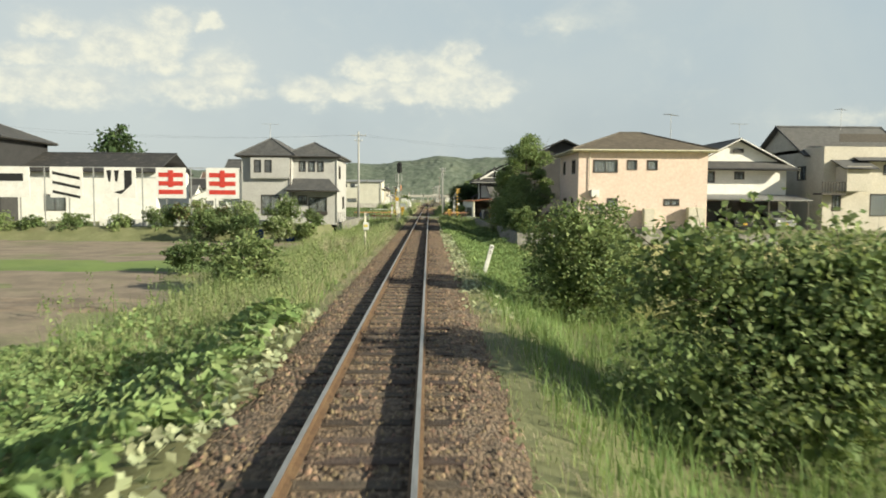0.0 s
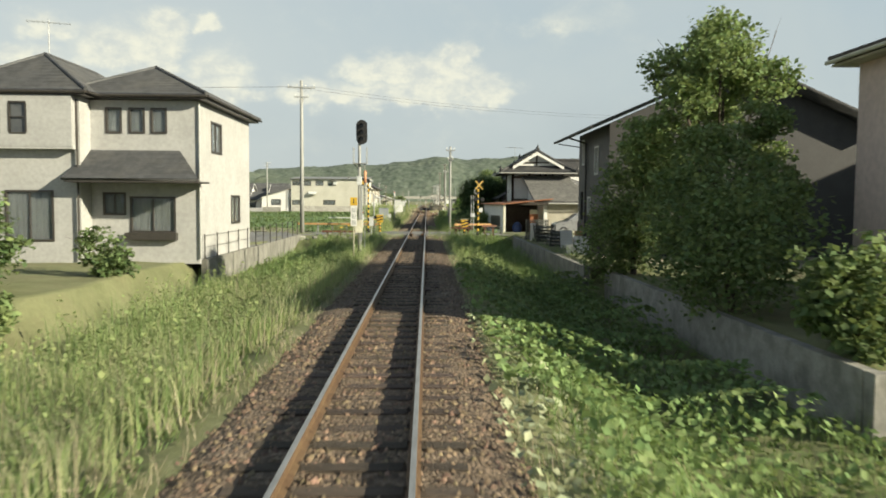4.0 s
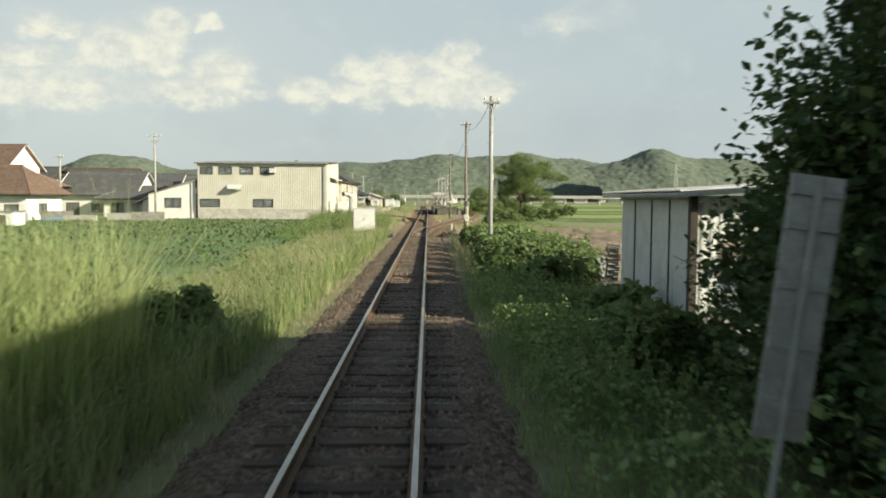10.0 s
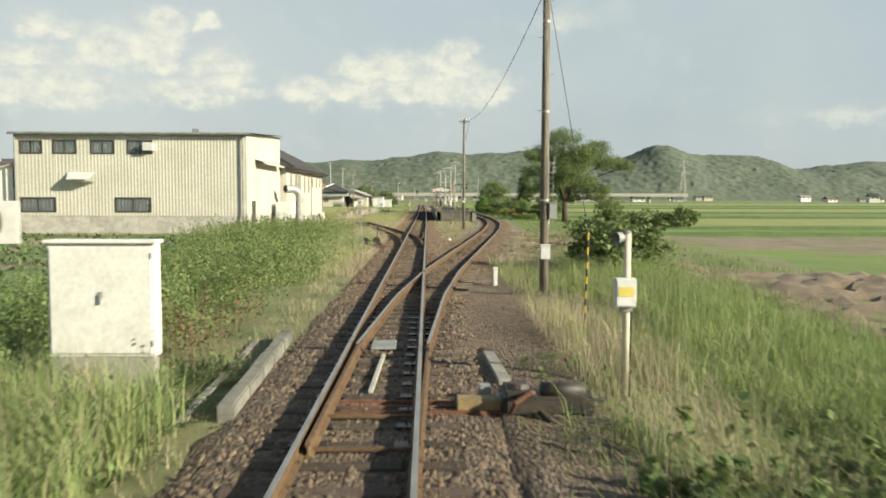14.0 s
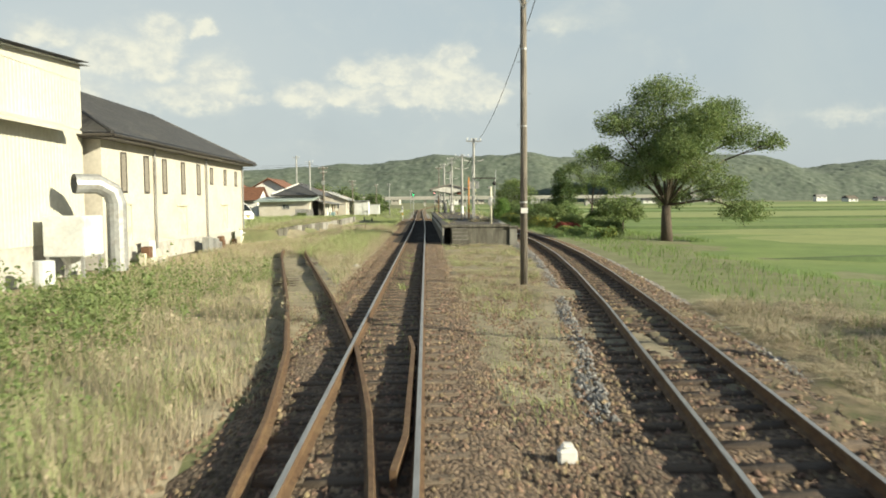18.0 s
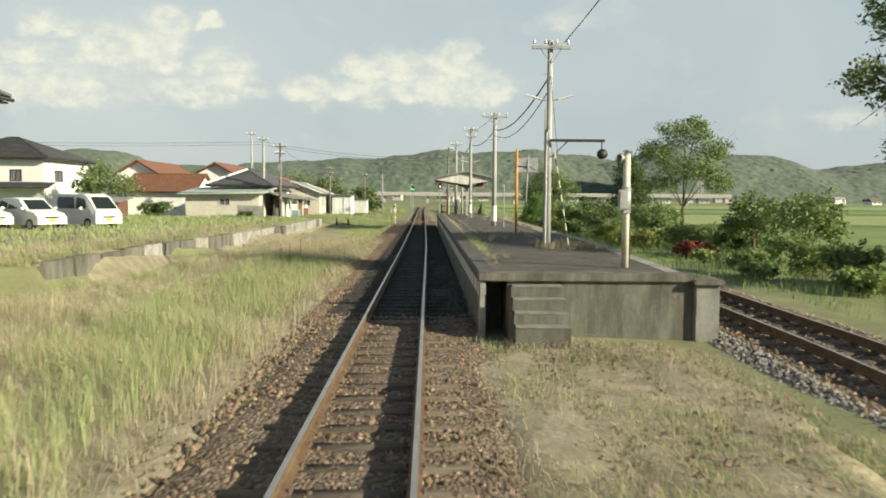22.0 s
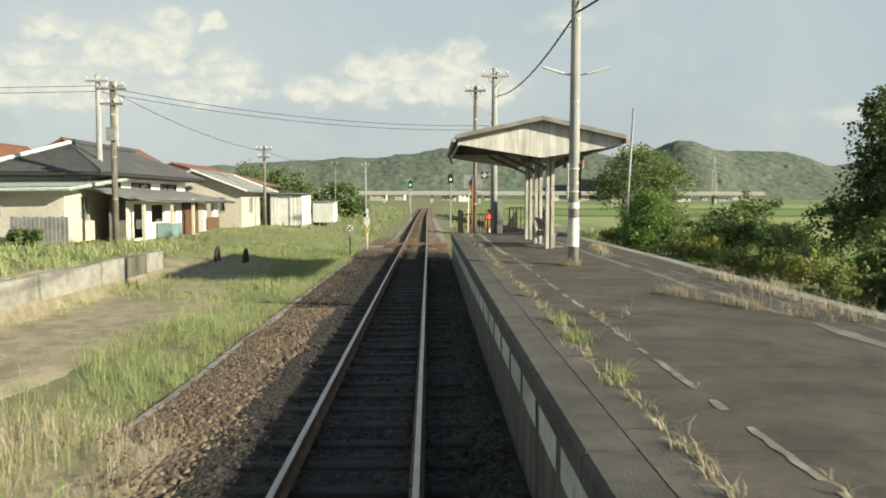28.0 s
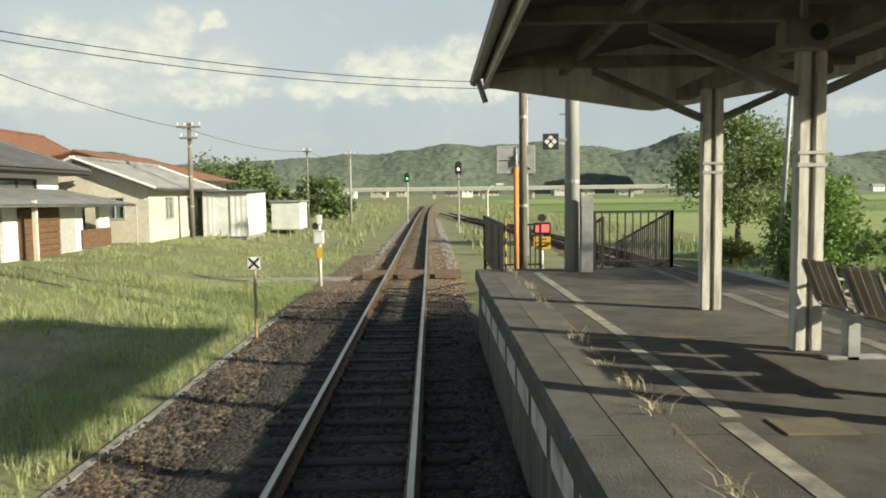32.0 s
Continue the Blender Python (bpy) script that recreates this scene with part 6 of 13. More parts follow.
# shack, pallets
s = thing("shack", (0, 0, -0.45), "corrugated iron shack on a concrete yard", "shack")
wall(s, (5.4, 127.3), (5.4, 122.3), 0, 2.85, [], M_TIN_W)
for y in (123.6, 124.8, 126.1):
    part("batten", Mesh().box(5.375, 5.4, y - 0.018, y + 0.018, 0, 2.82), M_WOOD_D, s, "dark upright batten")
part("wall_plate", Mesh().box(5.35, 5.4, 122.3, 127.3, 2.72, 2.8), M_TIN, s)
wall(s, (5.4, 122.3), (9.5, 122.3), 0, 2.8, [(0.5, 1.4, 0, 2.0)], M_TIN_W, ribs=0.16)
slope(s, (5.0, 127.8, 2.85), (5.0, 121.8, 2.85), (10, 121.8, 3.2), (10, 127.8, 3.2), M_TIN_W, 0.14, 0.045, 7.0)
part("corner_post", Mesh().box(5.33, 5.46, 122.2, 122.35, 0, 2.8), M_WOOD_D, s)
crate_stack((6.75, 131.3, -0.42), 9, "tall stack of weathered wooden pallets", 8, (1.2, 1.0, 0.16), mat("grey_pallet_wood", (0.30, 0.27, 0.23), (0.2, 0.18, 0.15), 4, 0.9))
crate_stack((5.9, 130.6, -0.42), 3, "low stack of weathered wooden pallets", -6, (1.2, 1.0, 0.16), MATS["grey_pallet_wood"])

# ---- warehouse and old storehouse by the yard ----
h = thing("warehouse", (0, 0, -0.3), "cream ribbed-steel warehouse with a row of small windows", "warehouse")
wh = [(-27.45, -25.95, 5.55, 6.42), (-25.2, -23.6, 5.55, 6.45), (-22.6, -21.0, 5.55, 6.45), (-20.1, -18.4, 5.55, 6.45), (-27.5, -25.1, 1.52, 2.5), (-21.0, -18.55, 1.52, 2.5)]
house_walls(h, -27.8, -11.9, 204.1, 216.2, 1.25, 7.0, {"S": wh, "E": []}, M_RIB, M_FRAME_D, ribs=0.22)
house_walls(h, -27.76, -11.94, 204.14, 216.16, 0, 1.25, {"E": [(205.6, 206.6, 0, 1.25, "open")]}, M_CONC_L)
part("roof", Mesh().poly((-28.1, 203.8, 7.0), (-11.6, 203.8, 7.0), (-11.6, 216.4, 7.75), (-28.1, 216.4, 7.75)).poly((-28.1, 203.8, 6.9), (-28.1, 216.4, 7.62), (-11.6, 216.4, 7.62), (-11.6, 203.8, 6.9)).poly((-28.1, 203.8, 6.86), (-11.6, 203.8, 6.86), (-11.6, 203.8, 7.02), (-28.1, 203.8, 7.02)), M_TIN, h)
part("side_gable", Mesh().poly((-11.895, 204.1, 7.0), (-11.895, 216.2, 7.0), (-11.895, 216.2, 7.6), (-11.895, 204.1, 6.98)), M_RIB, h)
part("side_canopy", Mesh().poly((-11.9, 206.6, 5.35), (-11.9, 214.6, 5.35), (-11.2, 214.6, 5.1), (-11.2, 206.6, 5.1)).poly((-11.2, 206.6, 4.98), (-11.2, 214.6, 4.98), (-11.2, 214.6, 5.1), (-11.2, 206.6, 5.1)), M_RIB, h)
part("gutter", Mesh().tube((-28.1, 203.72, 6.92), (-11.55, 203.72, 6.92), 0.08), M_TIN, h)
part("downpipe", Mesh().tube((-12.15, 203.95, 0.2), (-12.15, 203.95, 6.9), 0.06), M_TIN, h)
part("downpipe", Mesh().tube((-27.75, 203.95, 0.2), (-27.75, 203.95, 6.9), 0.06), M_TIN, h)
part("window_hood", Mesh().poly((-24.2, 204.08, 4.25), (-22.3, 204.08, 4.25), (-22.5, 203.3, 3.75), (-24.0, 203.3, 3.75)).poly((-24.0, 203.3, 3.65), (-22.5, 203.3, 3.65), (-22.3, 204.08, 3.6), (-24.2, 204.08, 3.6)), M_TIN_W, h, "pale extractor hood")
part("vent_box", Mesh().box(-18.9, -18.2, 203.6, 204.08, 5.75, 6.3), M_TIN_W, h, bevel=0.02)
part("door", Mesh().box(-11.93, -11.86, 205.6, 206.6, 0.05, 2.3), M_FRAME_D, h)
part("roof_vent", Mesh().box(-16.2, -15.7, 206, 206.6, 7.1, 7.45), M_TIN, h, bevel=0.03)
d = thing("dust_extractor", (-10.6, 212.8, -0.3), "grey sheet-metal dust extractor with a bent duct beside the warehouse", "extractor")
part("housing", Mesh().box(-0.9, 0.4, -0.6, 0.9, 0.9, 2.2), M_GREYBOX, d, bevel=0.03)
for x in (-0.8, 0.3):
    for y in (-0.5, 0.8):
        part("leg", Mesh().box(x - 0.05, x + 0.05, y - 0.05, y + 0.05, 0, 0.9), M_STEEL, d)
pts = [(0.7, 1.3, 0.3), (0.7, 1.3, 2.6), (0.6, 1.2, 3.0), (0.25, 0.9, 3.25), (-0.3, 0.4, 3.25)]
part("duct", Mesh().path(pts, 0.33, 14), M_STEEL, d)
part("hopper", Mesh().tube((-0.3, 0.1, 0.9), (-0.3, 0.1, 0.4), 0.4, 0.12, 12), M_GREYBOX, d)
solid("drum", Mesh().tube((0, 0, 0), (0, 0, 0.9), 0.3, n=16), M_GREYBOX, (-10.6, 210.4, -0.28), "pale grey drum by the warehouse", "drum", bevel=0.02)
h = thing("shed", (0, 0, -0.3), "white lean-to building beside the warehouse", "shed")
house_walls(h, -34, -28.2, 204.5, 213, 0, 3.2, {"S": [(-32, -30, 1.4, 2.6)]}, M_PLASTER)
slope(h, (-34.4, 204.1, 3.1), (-27.9, 204.1, 4.9), (-27.9, 213.4, 4.9), (-34.4, 213.4, 3.1), M_TIN, 0.3, 0.0, 2.0)
part("upper_wall", Mesh().poly((-34, 204.5, 3.2), (-28.2, 204.5, 3.2), (-28.2, 204.5, 4.85)), M_PLASTER, h)

h = thing("storehouse", (0, 0, -0.2), "long old cream storehouse with a dark tiled roof and narrow windows", "storehouse")
ew = [(a, a + 0.55, 2.95, 4.5) for a in (218.4, 220.9, 223.2, 225.9, 228.5)] + [(a, a + 0.5, 3.55, 4.45) for a in (231.0, 233.9, 236.5)]
ed = [(225.2, 226.7, 0.9, 2.35, "open"), (233.2, 234.6, 0.95, 2.35, "open"), (217.7, 219.4, 1.0, 2.45, "open")]
house_walls(h, -20, -11.4, 216.6, 238.4, 0, 4.95, {"E": ew + ed, "N": [(-18, -17, 3.2, 4.2), (-14, -13, 3.2, 4.2)]}, M_CREAM, M_FRAME_D, curtain=False, panes=1)
# plain panel added over each window to give its pane a lighter tone
for a, b, e, f2 in ew:
    part("shutter", Mesh().box(-11.415, -11.385, a + 0.04, b - 0.04, e + 0.04, f2 - 0.04), mat("tan_grey_window_panel", (0.27, 0.25, 0.215), (0.18, 0.165, 0.14), 6, 0.85, stretch=(1, 1, 6)), h, "tan-grey panel added to lighten the window")
for a, b, e, f2, _ in ed:
    part("board_door", Mesh().box(-11.52, -11.44, a, b, e, f2), M_OFFW, h, "weathered board loading door")
    part("door_head", Mesh().box(-11.42, -11.36, a - 0.1, b + 0.1, f2, f2 + 0.1), M_OFFW, h)
hip_roof(h, -20, -11.4, 216.6, 238.4, 5.05, 7.75, 0.75, M_TILE, 0.03, 0.3, inset=4.6)
part("plinth", Mesh().box(-20.05, -11.35, 216.55, 238.45, 0, 0.75), M_CONC_L, h)
for y in (222.0, 230.0, 238.2):
    part("downpipe", Mesh().tube((-11.3, y, 0.5), (-11.3, y, 4.9), 0.05), M_TIN, h)
for y, n, lab in ((219.5, 1.1, "white condensers and boxes heaped by the storehouse"), (228.5, 0.8, "planks and scrap stacked by the storehouse wall"), (235.6, 0.9, "grey boards leaning on the storehouse")):
    t = thing("scrap_heap", (-10.7, y, -0.26), lab, "clutter", "clutter along the storehouse")
    rr = random.Random(int(y))
    for k in range(6):
        x, yy, w, dd, hh = rr.uniform(-0.3, 0.3), rr.uniform(-0.9, 0.9), rr.uniform(0.2, 0.45), rr.uniform(0.2, 0.5), rr.uniform(0.25, n)
        part("piece", Mesh().box(x - w / 2, x + w / 2, yy - dd, yy + dd, 0, hh), rr.choice([M_GREYBOX, M_TIN, M_OFFW, M_WOOD, M_STEEL]), t, bevel=0.012)

# ---- the island platform ----
PT = 0.93


def edge_l(y):
    return float(np.interp(y, [231.8, 282.6, 285], [1.55, 1.30, 1.42]))


def edge_r(y):
    return float(np.interp(y, [231.8, 242, 270, 285], [5.30, 5.85, 5.85, 5.6]))


pf = thing("platform", (0, 0, 0), "weathered asphalt island platform with concrete edges", "platform", kind="structure")
ys = [231.8 + k * 2.0 for k in range(26)] + [283.0]
for i, (a, b) in enumerate(zip(ys, ys[1:])):
    m = Mesh()
    xa, xb, ra, rb = edge_l(a) + 0.304, edge_l(b) + 0.304, edge_r(a) - 0.3, edge_r(b) - 0.3
    g = 0.006
    m.poly((xa, a + g, PT), (ra, a + g, PT), (rb, b - g, PT), (xb, b - g, PT))
    m.poly((xa, a + g, PT - 0.1), (xa, a + g, PT), (xb, b - g, PT), (xb, b - g, PT - 0.1))
    m.poly((ra, a + g, PT), (ra, a + g, PT - 0.1), (rb, b - g, PT - 0.1), (rb, b - g, PT))
    m.poly((xa, a + g, PT - 0.1), (ra, a + g, PT - 0.1), (ra, a + g, PT), (xa, a + g, PT))
    part("surface_slab", m, M_ASPHALT, pf)
    for fn, s, mm in ((edge_l, 1, M_CONC), (edge_r, -1, M_CONC)):
        p, q = fn(a), fn(b)
        c = Mesh()
        pr = [(0, PT - 0.17), (0, PT - 0.03), (0.03 * s, PT + 0.004), (0.30 * s, PT + 0.004), (0.30 * s, PT - 0.17)]
        for (u, z), (w, v) in zip(pr, pr[1:] + pr[:1]):
            c.poly((p + u, a + 0.01, z), (q + u, b - 0.01, z), (q + w, b - 0.01, v), (p + w, a + 0.01, v))
        c.poly(*[(p + u, a + 0.01, z) for u, z in pr])
        c.poly(*[(q + u, b - 0.01, z) for u, z in reversed(pr)])
        part("coping_stone", c, mat("dark_coping", (0.092, 0.089, 0.082), (0.06, 0.058, 0.054), 3, 0.9, bump=0.4, bscale=60, stain=(0.15, 0.145, 0.125), sscale=1.6, samount=0.5) if s > 0 else M_CONC, pf)
        f = Mesh().poly((p + 0.06 * s, a + 0.012, -0.55), (q + 0.06 * s, b - 0.012, -0.55), (q + 0.06 * s, b - 0.012, PT - 0.17), (p + 0.06 * s, a + 0.012, PT - 0.17))
        f.poly((p + 0.16 * s, a + 0.012, -0.55), (p + 0.06 * s, a + 0.012, -0.55), (p + 0.06 * s, a + 0.012, PT - 0.17), (p + 0.16 * s, a + 0.012, PT - 0.17))
        part("face_panel", f, M_STAINED, pf)
    if i < 25:
        p, q = edge_l(a) + 0.054, edge_l(b) + 0.054
        for k in (0, 1):
            u0, u1 = 0.04 + k * 0.5, 0.46 + k * 0.5
            part("white_band", Mesh().box(-0.004, 0.0, 0, (u1 - u0) * 2.0, PT - 0.50, PT - 0.185).data("white_band", mat("flaking_white_paint", (0.62, 0.62, 0.58), (0.5, 0.5, 0.46), 3, 0.8, stain=(0.16, 0.155, 0.14), sscale=2.2, samount=0.9)), None, pf).location = (p + (q - p) * u0, a + u0 * 2.0, 0)
m = Mesh()
m.box(2.06, 5.42, 231.6, 231.8, -0.5, PT - 0.14)
part("pier", Mesh().box(1.57, 1.68, 231.58, 231.85, -0.5, PT - 0.15), M_CONC, pf, "pale concrete corner pier", 0.01)
part("recess", Mesh().box(1.62, 2.2, 232.7, 232.8, -0.5, PT - 0.1).box(2.06, 2.16, 231.8, 232.7, -0.5, PT - 0.11), M_STAINED, pf, "dark hollow beside the steps")
part("end_pier", Mesh().box(5.42, 5.86, 231.5, 231.95, -0.5, PT - 0.2), M_CONC_D, pf, "stepped concrete corner block", 0.02)
part("end_pier_cap", Mesh().box(5.36, 5.92, 231.42, 232.0, PT - 0.2, PT - 0.09), M_STAINED, pf, bevel=0.02)
part("end_wall", m, M_STAINED, pf)
part("end_coping", Mesh().box(1.53, 5.4, 231.52, 231.95, PT - 0.15, PT + 0.006), M_STAINED, pf, bevel=0.02)
part("end_wall", Mesh().box(1.4, 5.6, 282.9, 283.1, -0.5, PT - 0.02), M_CONC, pf)
st = thing("steps", (2.09, 231.6, 0), "worn mossy concrete steps up to the platform", "stairs", kind="structure")
for k in range(4):
    part("step", Mesh().box(0, 0.95, -0.25 * (k + 1), -0.25 * k, -0.45, PT - 0.2 - 0.2 * k), M_STAINED, st, bevel=0.02)
# treads coloured paler than the risers so the steps stand apart
for k in range(4):
    part("tread", Mesh().box(0.02, 0.93, -0.25 * (k + 1) + 0.0 - 0.012, -0.25 * k - 0.02, PT - 0.2 - 0.2 * k - 0.03, PT - 0.196 - 0.2 * k), M_CONC_D, st, "paler concrete tread", 0.008)
# old joints, the worn yellow-white line and pale dusty bands in the surface
M_LINE = mat("worn_white_line", (0.33, 0.31, 0.255), (0.17, 0.16, 0.135), 5, 0.85, stain=(0.12, 0.118, 0.11), sscale=2.5, samount=0.9)
M_JOINT = mat("mossy_joint_fill", (0.20, 0.175, 0.11), (0.12, 0.108, 0.075), 8, 0.95, bump=0.6, bscale=60)
M_DUSTY = mat("dusty_pale_concrete_band", (0.23, 0.215, 0.18), (0.15, 0.14, 0.12), 5, 0.95, bump=0.5, bscale=60, stain=(0.11, 0.10, 0.088), sscale=1.6, samount=0.8)
M_EDGE = mat("smooth_edge_concrete", (0.115, 0.107, 0.094), (0.082, 0.076, 0.068), 2.4, 0.92, bump=0.4, bscale=80, stain=(0.19, 0.175, 0.15), sscale=0.9, samount=0.6)
for a, b in ((271.5, 274.0), (274.1, 276.4), (276.5, 278.6), (278.7, 282.3)):
    part("white_line", Mesh().poly((2.3, a, PT + 0.004), (2.42, a, PT + 0.004), (2.36, b, PT + 0.004), (2.24, b, PT + 0.004)), M_LINE, pf)
r = random.Random(9)


def ragged(x, y0, y1, w, wob, step=0.3):
    """A flat strip along the platform whose two rims waver."""
    m = Mesh()
    ys = np.arange(y0, y1 + 0.01, step)
    rim = [(x - w / 2 + r.uniform(-wob, wob), x + w / 2 + r.uniform(-wob, wob)) for _ in ys]
    for (p, q), (p1, q1), a, b in zip(rim, rim[1:], ys, ys[1:]):
        m.poly((p, a, PT + 0.004), (q, a, PT + 0.004), (q1, b, PT + 0.004), (p1, b, PT + 0.004))
    return m


for k in range(25):
    a = 232.2 + 2 * k
    xe = edge_l(a) + 0.31
    xf = edge_l(a + 1.98) + 0.31
    part("edge_slab", Mesh().poly((xe, a, PT + 0.003), (1.955, a, PT + 0.003), (1.955, a + 1.98, PT + 0.003), (xf, a + 1.98, PT + 0.003)), M_EDGE, pf)
    part("joint_strip", ragged(1.972, a, a + 1.9, 0.022, 0.008), M_JOINT, pf)
y = 247.0
while y < 271.3:
    e = y + r.uniform(0.25, 1.1)
    part("worn_line_patch", ragged(2.455 - 0.004 * (y - 262), y, min(e, 271.4), 0.05, 0.016, 0.12), M_LINE, pf)
    y = e + r.uniform(0.1, 0.5) * (1.6 if r.random() < 0.25 else 0.6)
y = 242.0
while y < 281:
    e = y + r.uniform(1.2, 3.2)
    x = float(np.interp((y + e) / 2, [242, 262, 270, 281], [4.75, 4.68, 4.38, 4.3]))
    part("dusty_band", ragged(x, y, e, 0.15, 0.035), M_DUSTY, pf)
    part("dusty_band", ragged(x + 0.46, y + 0.3, e + 0.1, 0.05, 0.015), M_DUSTY, pf)
    y = e + r.uniform(0.05, 0.4)
for yy, x0, x1 in ((247.4, 2.0, 5.4), (255.1, 2.0, 5.4), (262.8, 2.0, 5.4), (269.4, 2.0, 5.4), (276.6, 2.0, 5.3)):
    m = Mesh()
    xs = np.arange(x0, x1, 0.25)
    zig = [yy + r.uniform(-0.03, 0.03) for _ in xs]
    for a, b, p, q in zip(xs, xs[1:], zig, zig[1:]):
        m.poly((a, p - 0.014, PT + 0.004), (b, q - 0.014, PT + 0.004), (b, q + 0.014, PT + 0.004), (a, p + 0.014, PT + 0.004))
    part("cross_joint", m, M_JOINT, pf)
solid("manhole_cover", Mesh().box(-0.2, 0.2, -0.15, 0.15, 0, 0.012), mat("ochre_plate", (0.16, 0.13, 0.07), (0.1, 0.095, 0.085), 6, 0.8), (2.72, 273.9, PT), "rusty ochre cover plate in the platform", "cover", bevel=0.004)

# ---- shelter ----
sh = thing("platform_shelter", (0, 0, PT), "small weathered white wooden platform shelter on timber posts", "shelter")
M_AGEDW = mat("weathered_white_boards", (0.66, 0.655, 0.62), (0.54, 0.535, 0.50), 2.5, 0.85, bump=0.25, bscale=50, stain=(0.22, 0.20, 0.17), sscale=1.8, samount=0.6, stretch=(3, 3, 0.6), rand=0.08)
XL, XR, XM, YA, YB = 1.29, 5.2, 3.28, 272.6, 279.2
zl, zm = 2.86, 3.28          # eave and ridge over the platform
zb, zc = 2.60, 2.29          # fascia foot at the eaves and in the middle
for yy, s in ((YA, -1), (YB, 1)):
    n = 25
    for k in range(n):
        x0, x1 = XL + (XR - XL) * k / n, XL + (XR - XL) * (k + 1) / n - (0.005 if s < 0 else 0.0)
        def top(x):
            return zl + (zm - zl) * (1 - abs(x - XM) / (XM - XL)) - 0.07
        def foot(x):
            return zb + (zc - zb) * (1 - abs(x - XM) / (XM - XL))
        m = Mesh().poly((x0, yy, foot(x0)), (x1, yy, foot(x1)), (x1, yy, top(x1)), (x0, yy, top(x0)))
        m.poly((x0, yy - 0.02 * s, foot(x0)), (x0, yy - 0.02 * s, top(x0)), (x1, yy - 0.02 * s, top(x1)), (x1, yy - 0.02 * s, foot(x1)))
        m.poly((x0, yy, foot(x0)), (x0, yy - 0.02 * s, foot(x0)), (x1, yy - 0.02 * s, foot(x1)), (x1, yy, foot(x1)))
        part("fascia_board", m, M_AGEDW, sh)
M_RFELT = mat("aged_roof_edge", (0.30, 0.29, 0.265), (0.2, 0.195, 0.18), 3, 0.9, bump=0.3, stain=(0.12, 0.12, 0.1), sscale=2)
for a, b in (((XL - 0.09, zl - 0.03), (XM, zm)), ((XM, zm), (XR + 0.09, zl - 0.03))):
    m = Mesh()
    for y0, y1 in ((YA - 0.22, YB + 0.22),):
        m.poly((a[0], y0, a[1]), (b[0], y0, b[1]), (b[0], y1, b[1]), (a[0], y1, a[1]))
        m.poly((a[0], y1, a[1] - 0.1), (b[0], y1, b[1] - 0.1), (b[0], y0, b[1] - 0.1), (a[0], y0, a[1] - 0.1))
        m.poly((a[0], y0, a[1] - 0.1), (b[0], y0, b[1] - 0.1), (b[0], y0, b[1]), (a[0], y0, a[1]))
        m.poly((b[0], y1, b[1] - 0.1), (a[0], y1, a[1] - 0.1), (a[0], y1, a[1]), (b[0], y1, b[1]))
        e = a if a[0] < XM - 1 else b
        m.poly((e[0], y0, e[1] - 0.1), (e[0], y0, e[1]), (e[0], y1, e[1]), (e[0], y1, e[1] - 0.1))
    part("roof_sheet", m, M_RFELT, sh)
for x in (XL - 0.02, XR + 0.02):
    part("side_fascia", Mesh().box(x - 0.02, x + 0.02, YA, YB, zb - 0.02, zl - 0.1), M_AGEDW, sh)
    part("gutter", Mesh().tube((x + (-0.12 if x < XM else 0.12), YA - 0.2, zl - 0.16), (x + (-0.12 if x < XM else 0.12), YB + 0.2, zl - 0.16), 0.06), mat("grey_gutter", (0.35, 0.35, 0.33), (0.27, 0.27, 0.255), 3, 0.7), sh)
    part("gutter_spout", Mesh().tube((x + (-0.1 if x < XM else 0.1), YB - 0.1, zl - 0.16), (x, YB - 0.1, zl - 0.45), 0.035), MATS["grey_gutter"], sh)
M_AGEDP = mat("weathered_white_post", (0.62, 0.605, 0.56), (0.48, 0.465, 0.42), 5, 0.85, bump=0.3, bscale=40, stain=(0.17, 0.13, 0.10), sscale=3, samount=0.7, stretch=(4, 4, 0.5))
PX = 3.67
# roof timbers darkened in colour to carry the shade under the roof
M_SHADED = mat("shade_toned_timber", (0.22, 0.215, 0.195), (0.15, 0.145, 0.13), 4, 0.9, bump=0.3, bscale=40, stain=(0.08, 0.075, 0.068), sscale=2, samount=0.6)
for y in (273.75, 275.95, 278.15):
    m = Mesh()
    for dx in (-0.065, 0.065):
        m.box(PX + dx - 0.045, PX + dx + 0.045, y - 0.06, y + 0.06, 0, 2.42)
    c = part("post", m, M_AGEDP, sh, bevel=0.01)
    part("web", Mesh().box(PX - 0.021, PX + 0.021, y - 0.035, y + 0.035, 0.02, 2.4), M_SHADED, c, "dark strip in the gap between the halves")
    part("post_band", Mesh().box(PX - 0.118, PX + 0.118, y - 0.068, y + 0.068, 1.5, 1.53), M_STEEL, c)
    part("post_band", Mesh().box(PX - 0.118, PX + 0.118, y - 0.068, y + 0.068, 1.6, 1.625), M_STEEL, c)
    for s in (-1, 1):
        part("brace", Mesh().sweep([(-0.04, -0.04), (0.04, -0.04), (0.04, 0.04), (-0.04, 0.04)], [(PX + s * 0.1, y, 2.1), (PX + s * 1.3, y, 2.62)], True), M_SHADED, sh)
    part("cross_beam", Mesh().box(XL, XR, y - 0.05, y + 0.05, 2.66, 2.78), M_SHADED, sh)
part("ridge_beam", Mesh().box(PX - 0.08, PX + 0.08, YA + 0.06, YB - 0.06, 2.42, 2.56), M_SHADED, sh)
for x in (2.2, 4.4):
    part("purlin", Mesh().box(x - 0.04, x + 0.04, YA + 0.06, YB - 0.06, 2.72, 2.80), M_SHADED, sh)
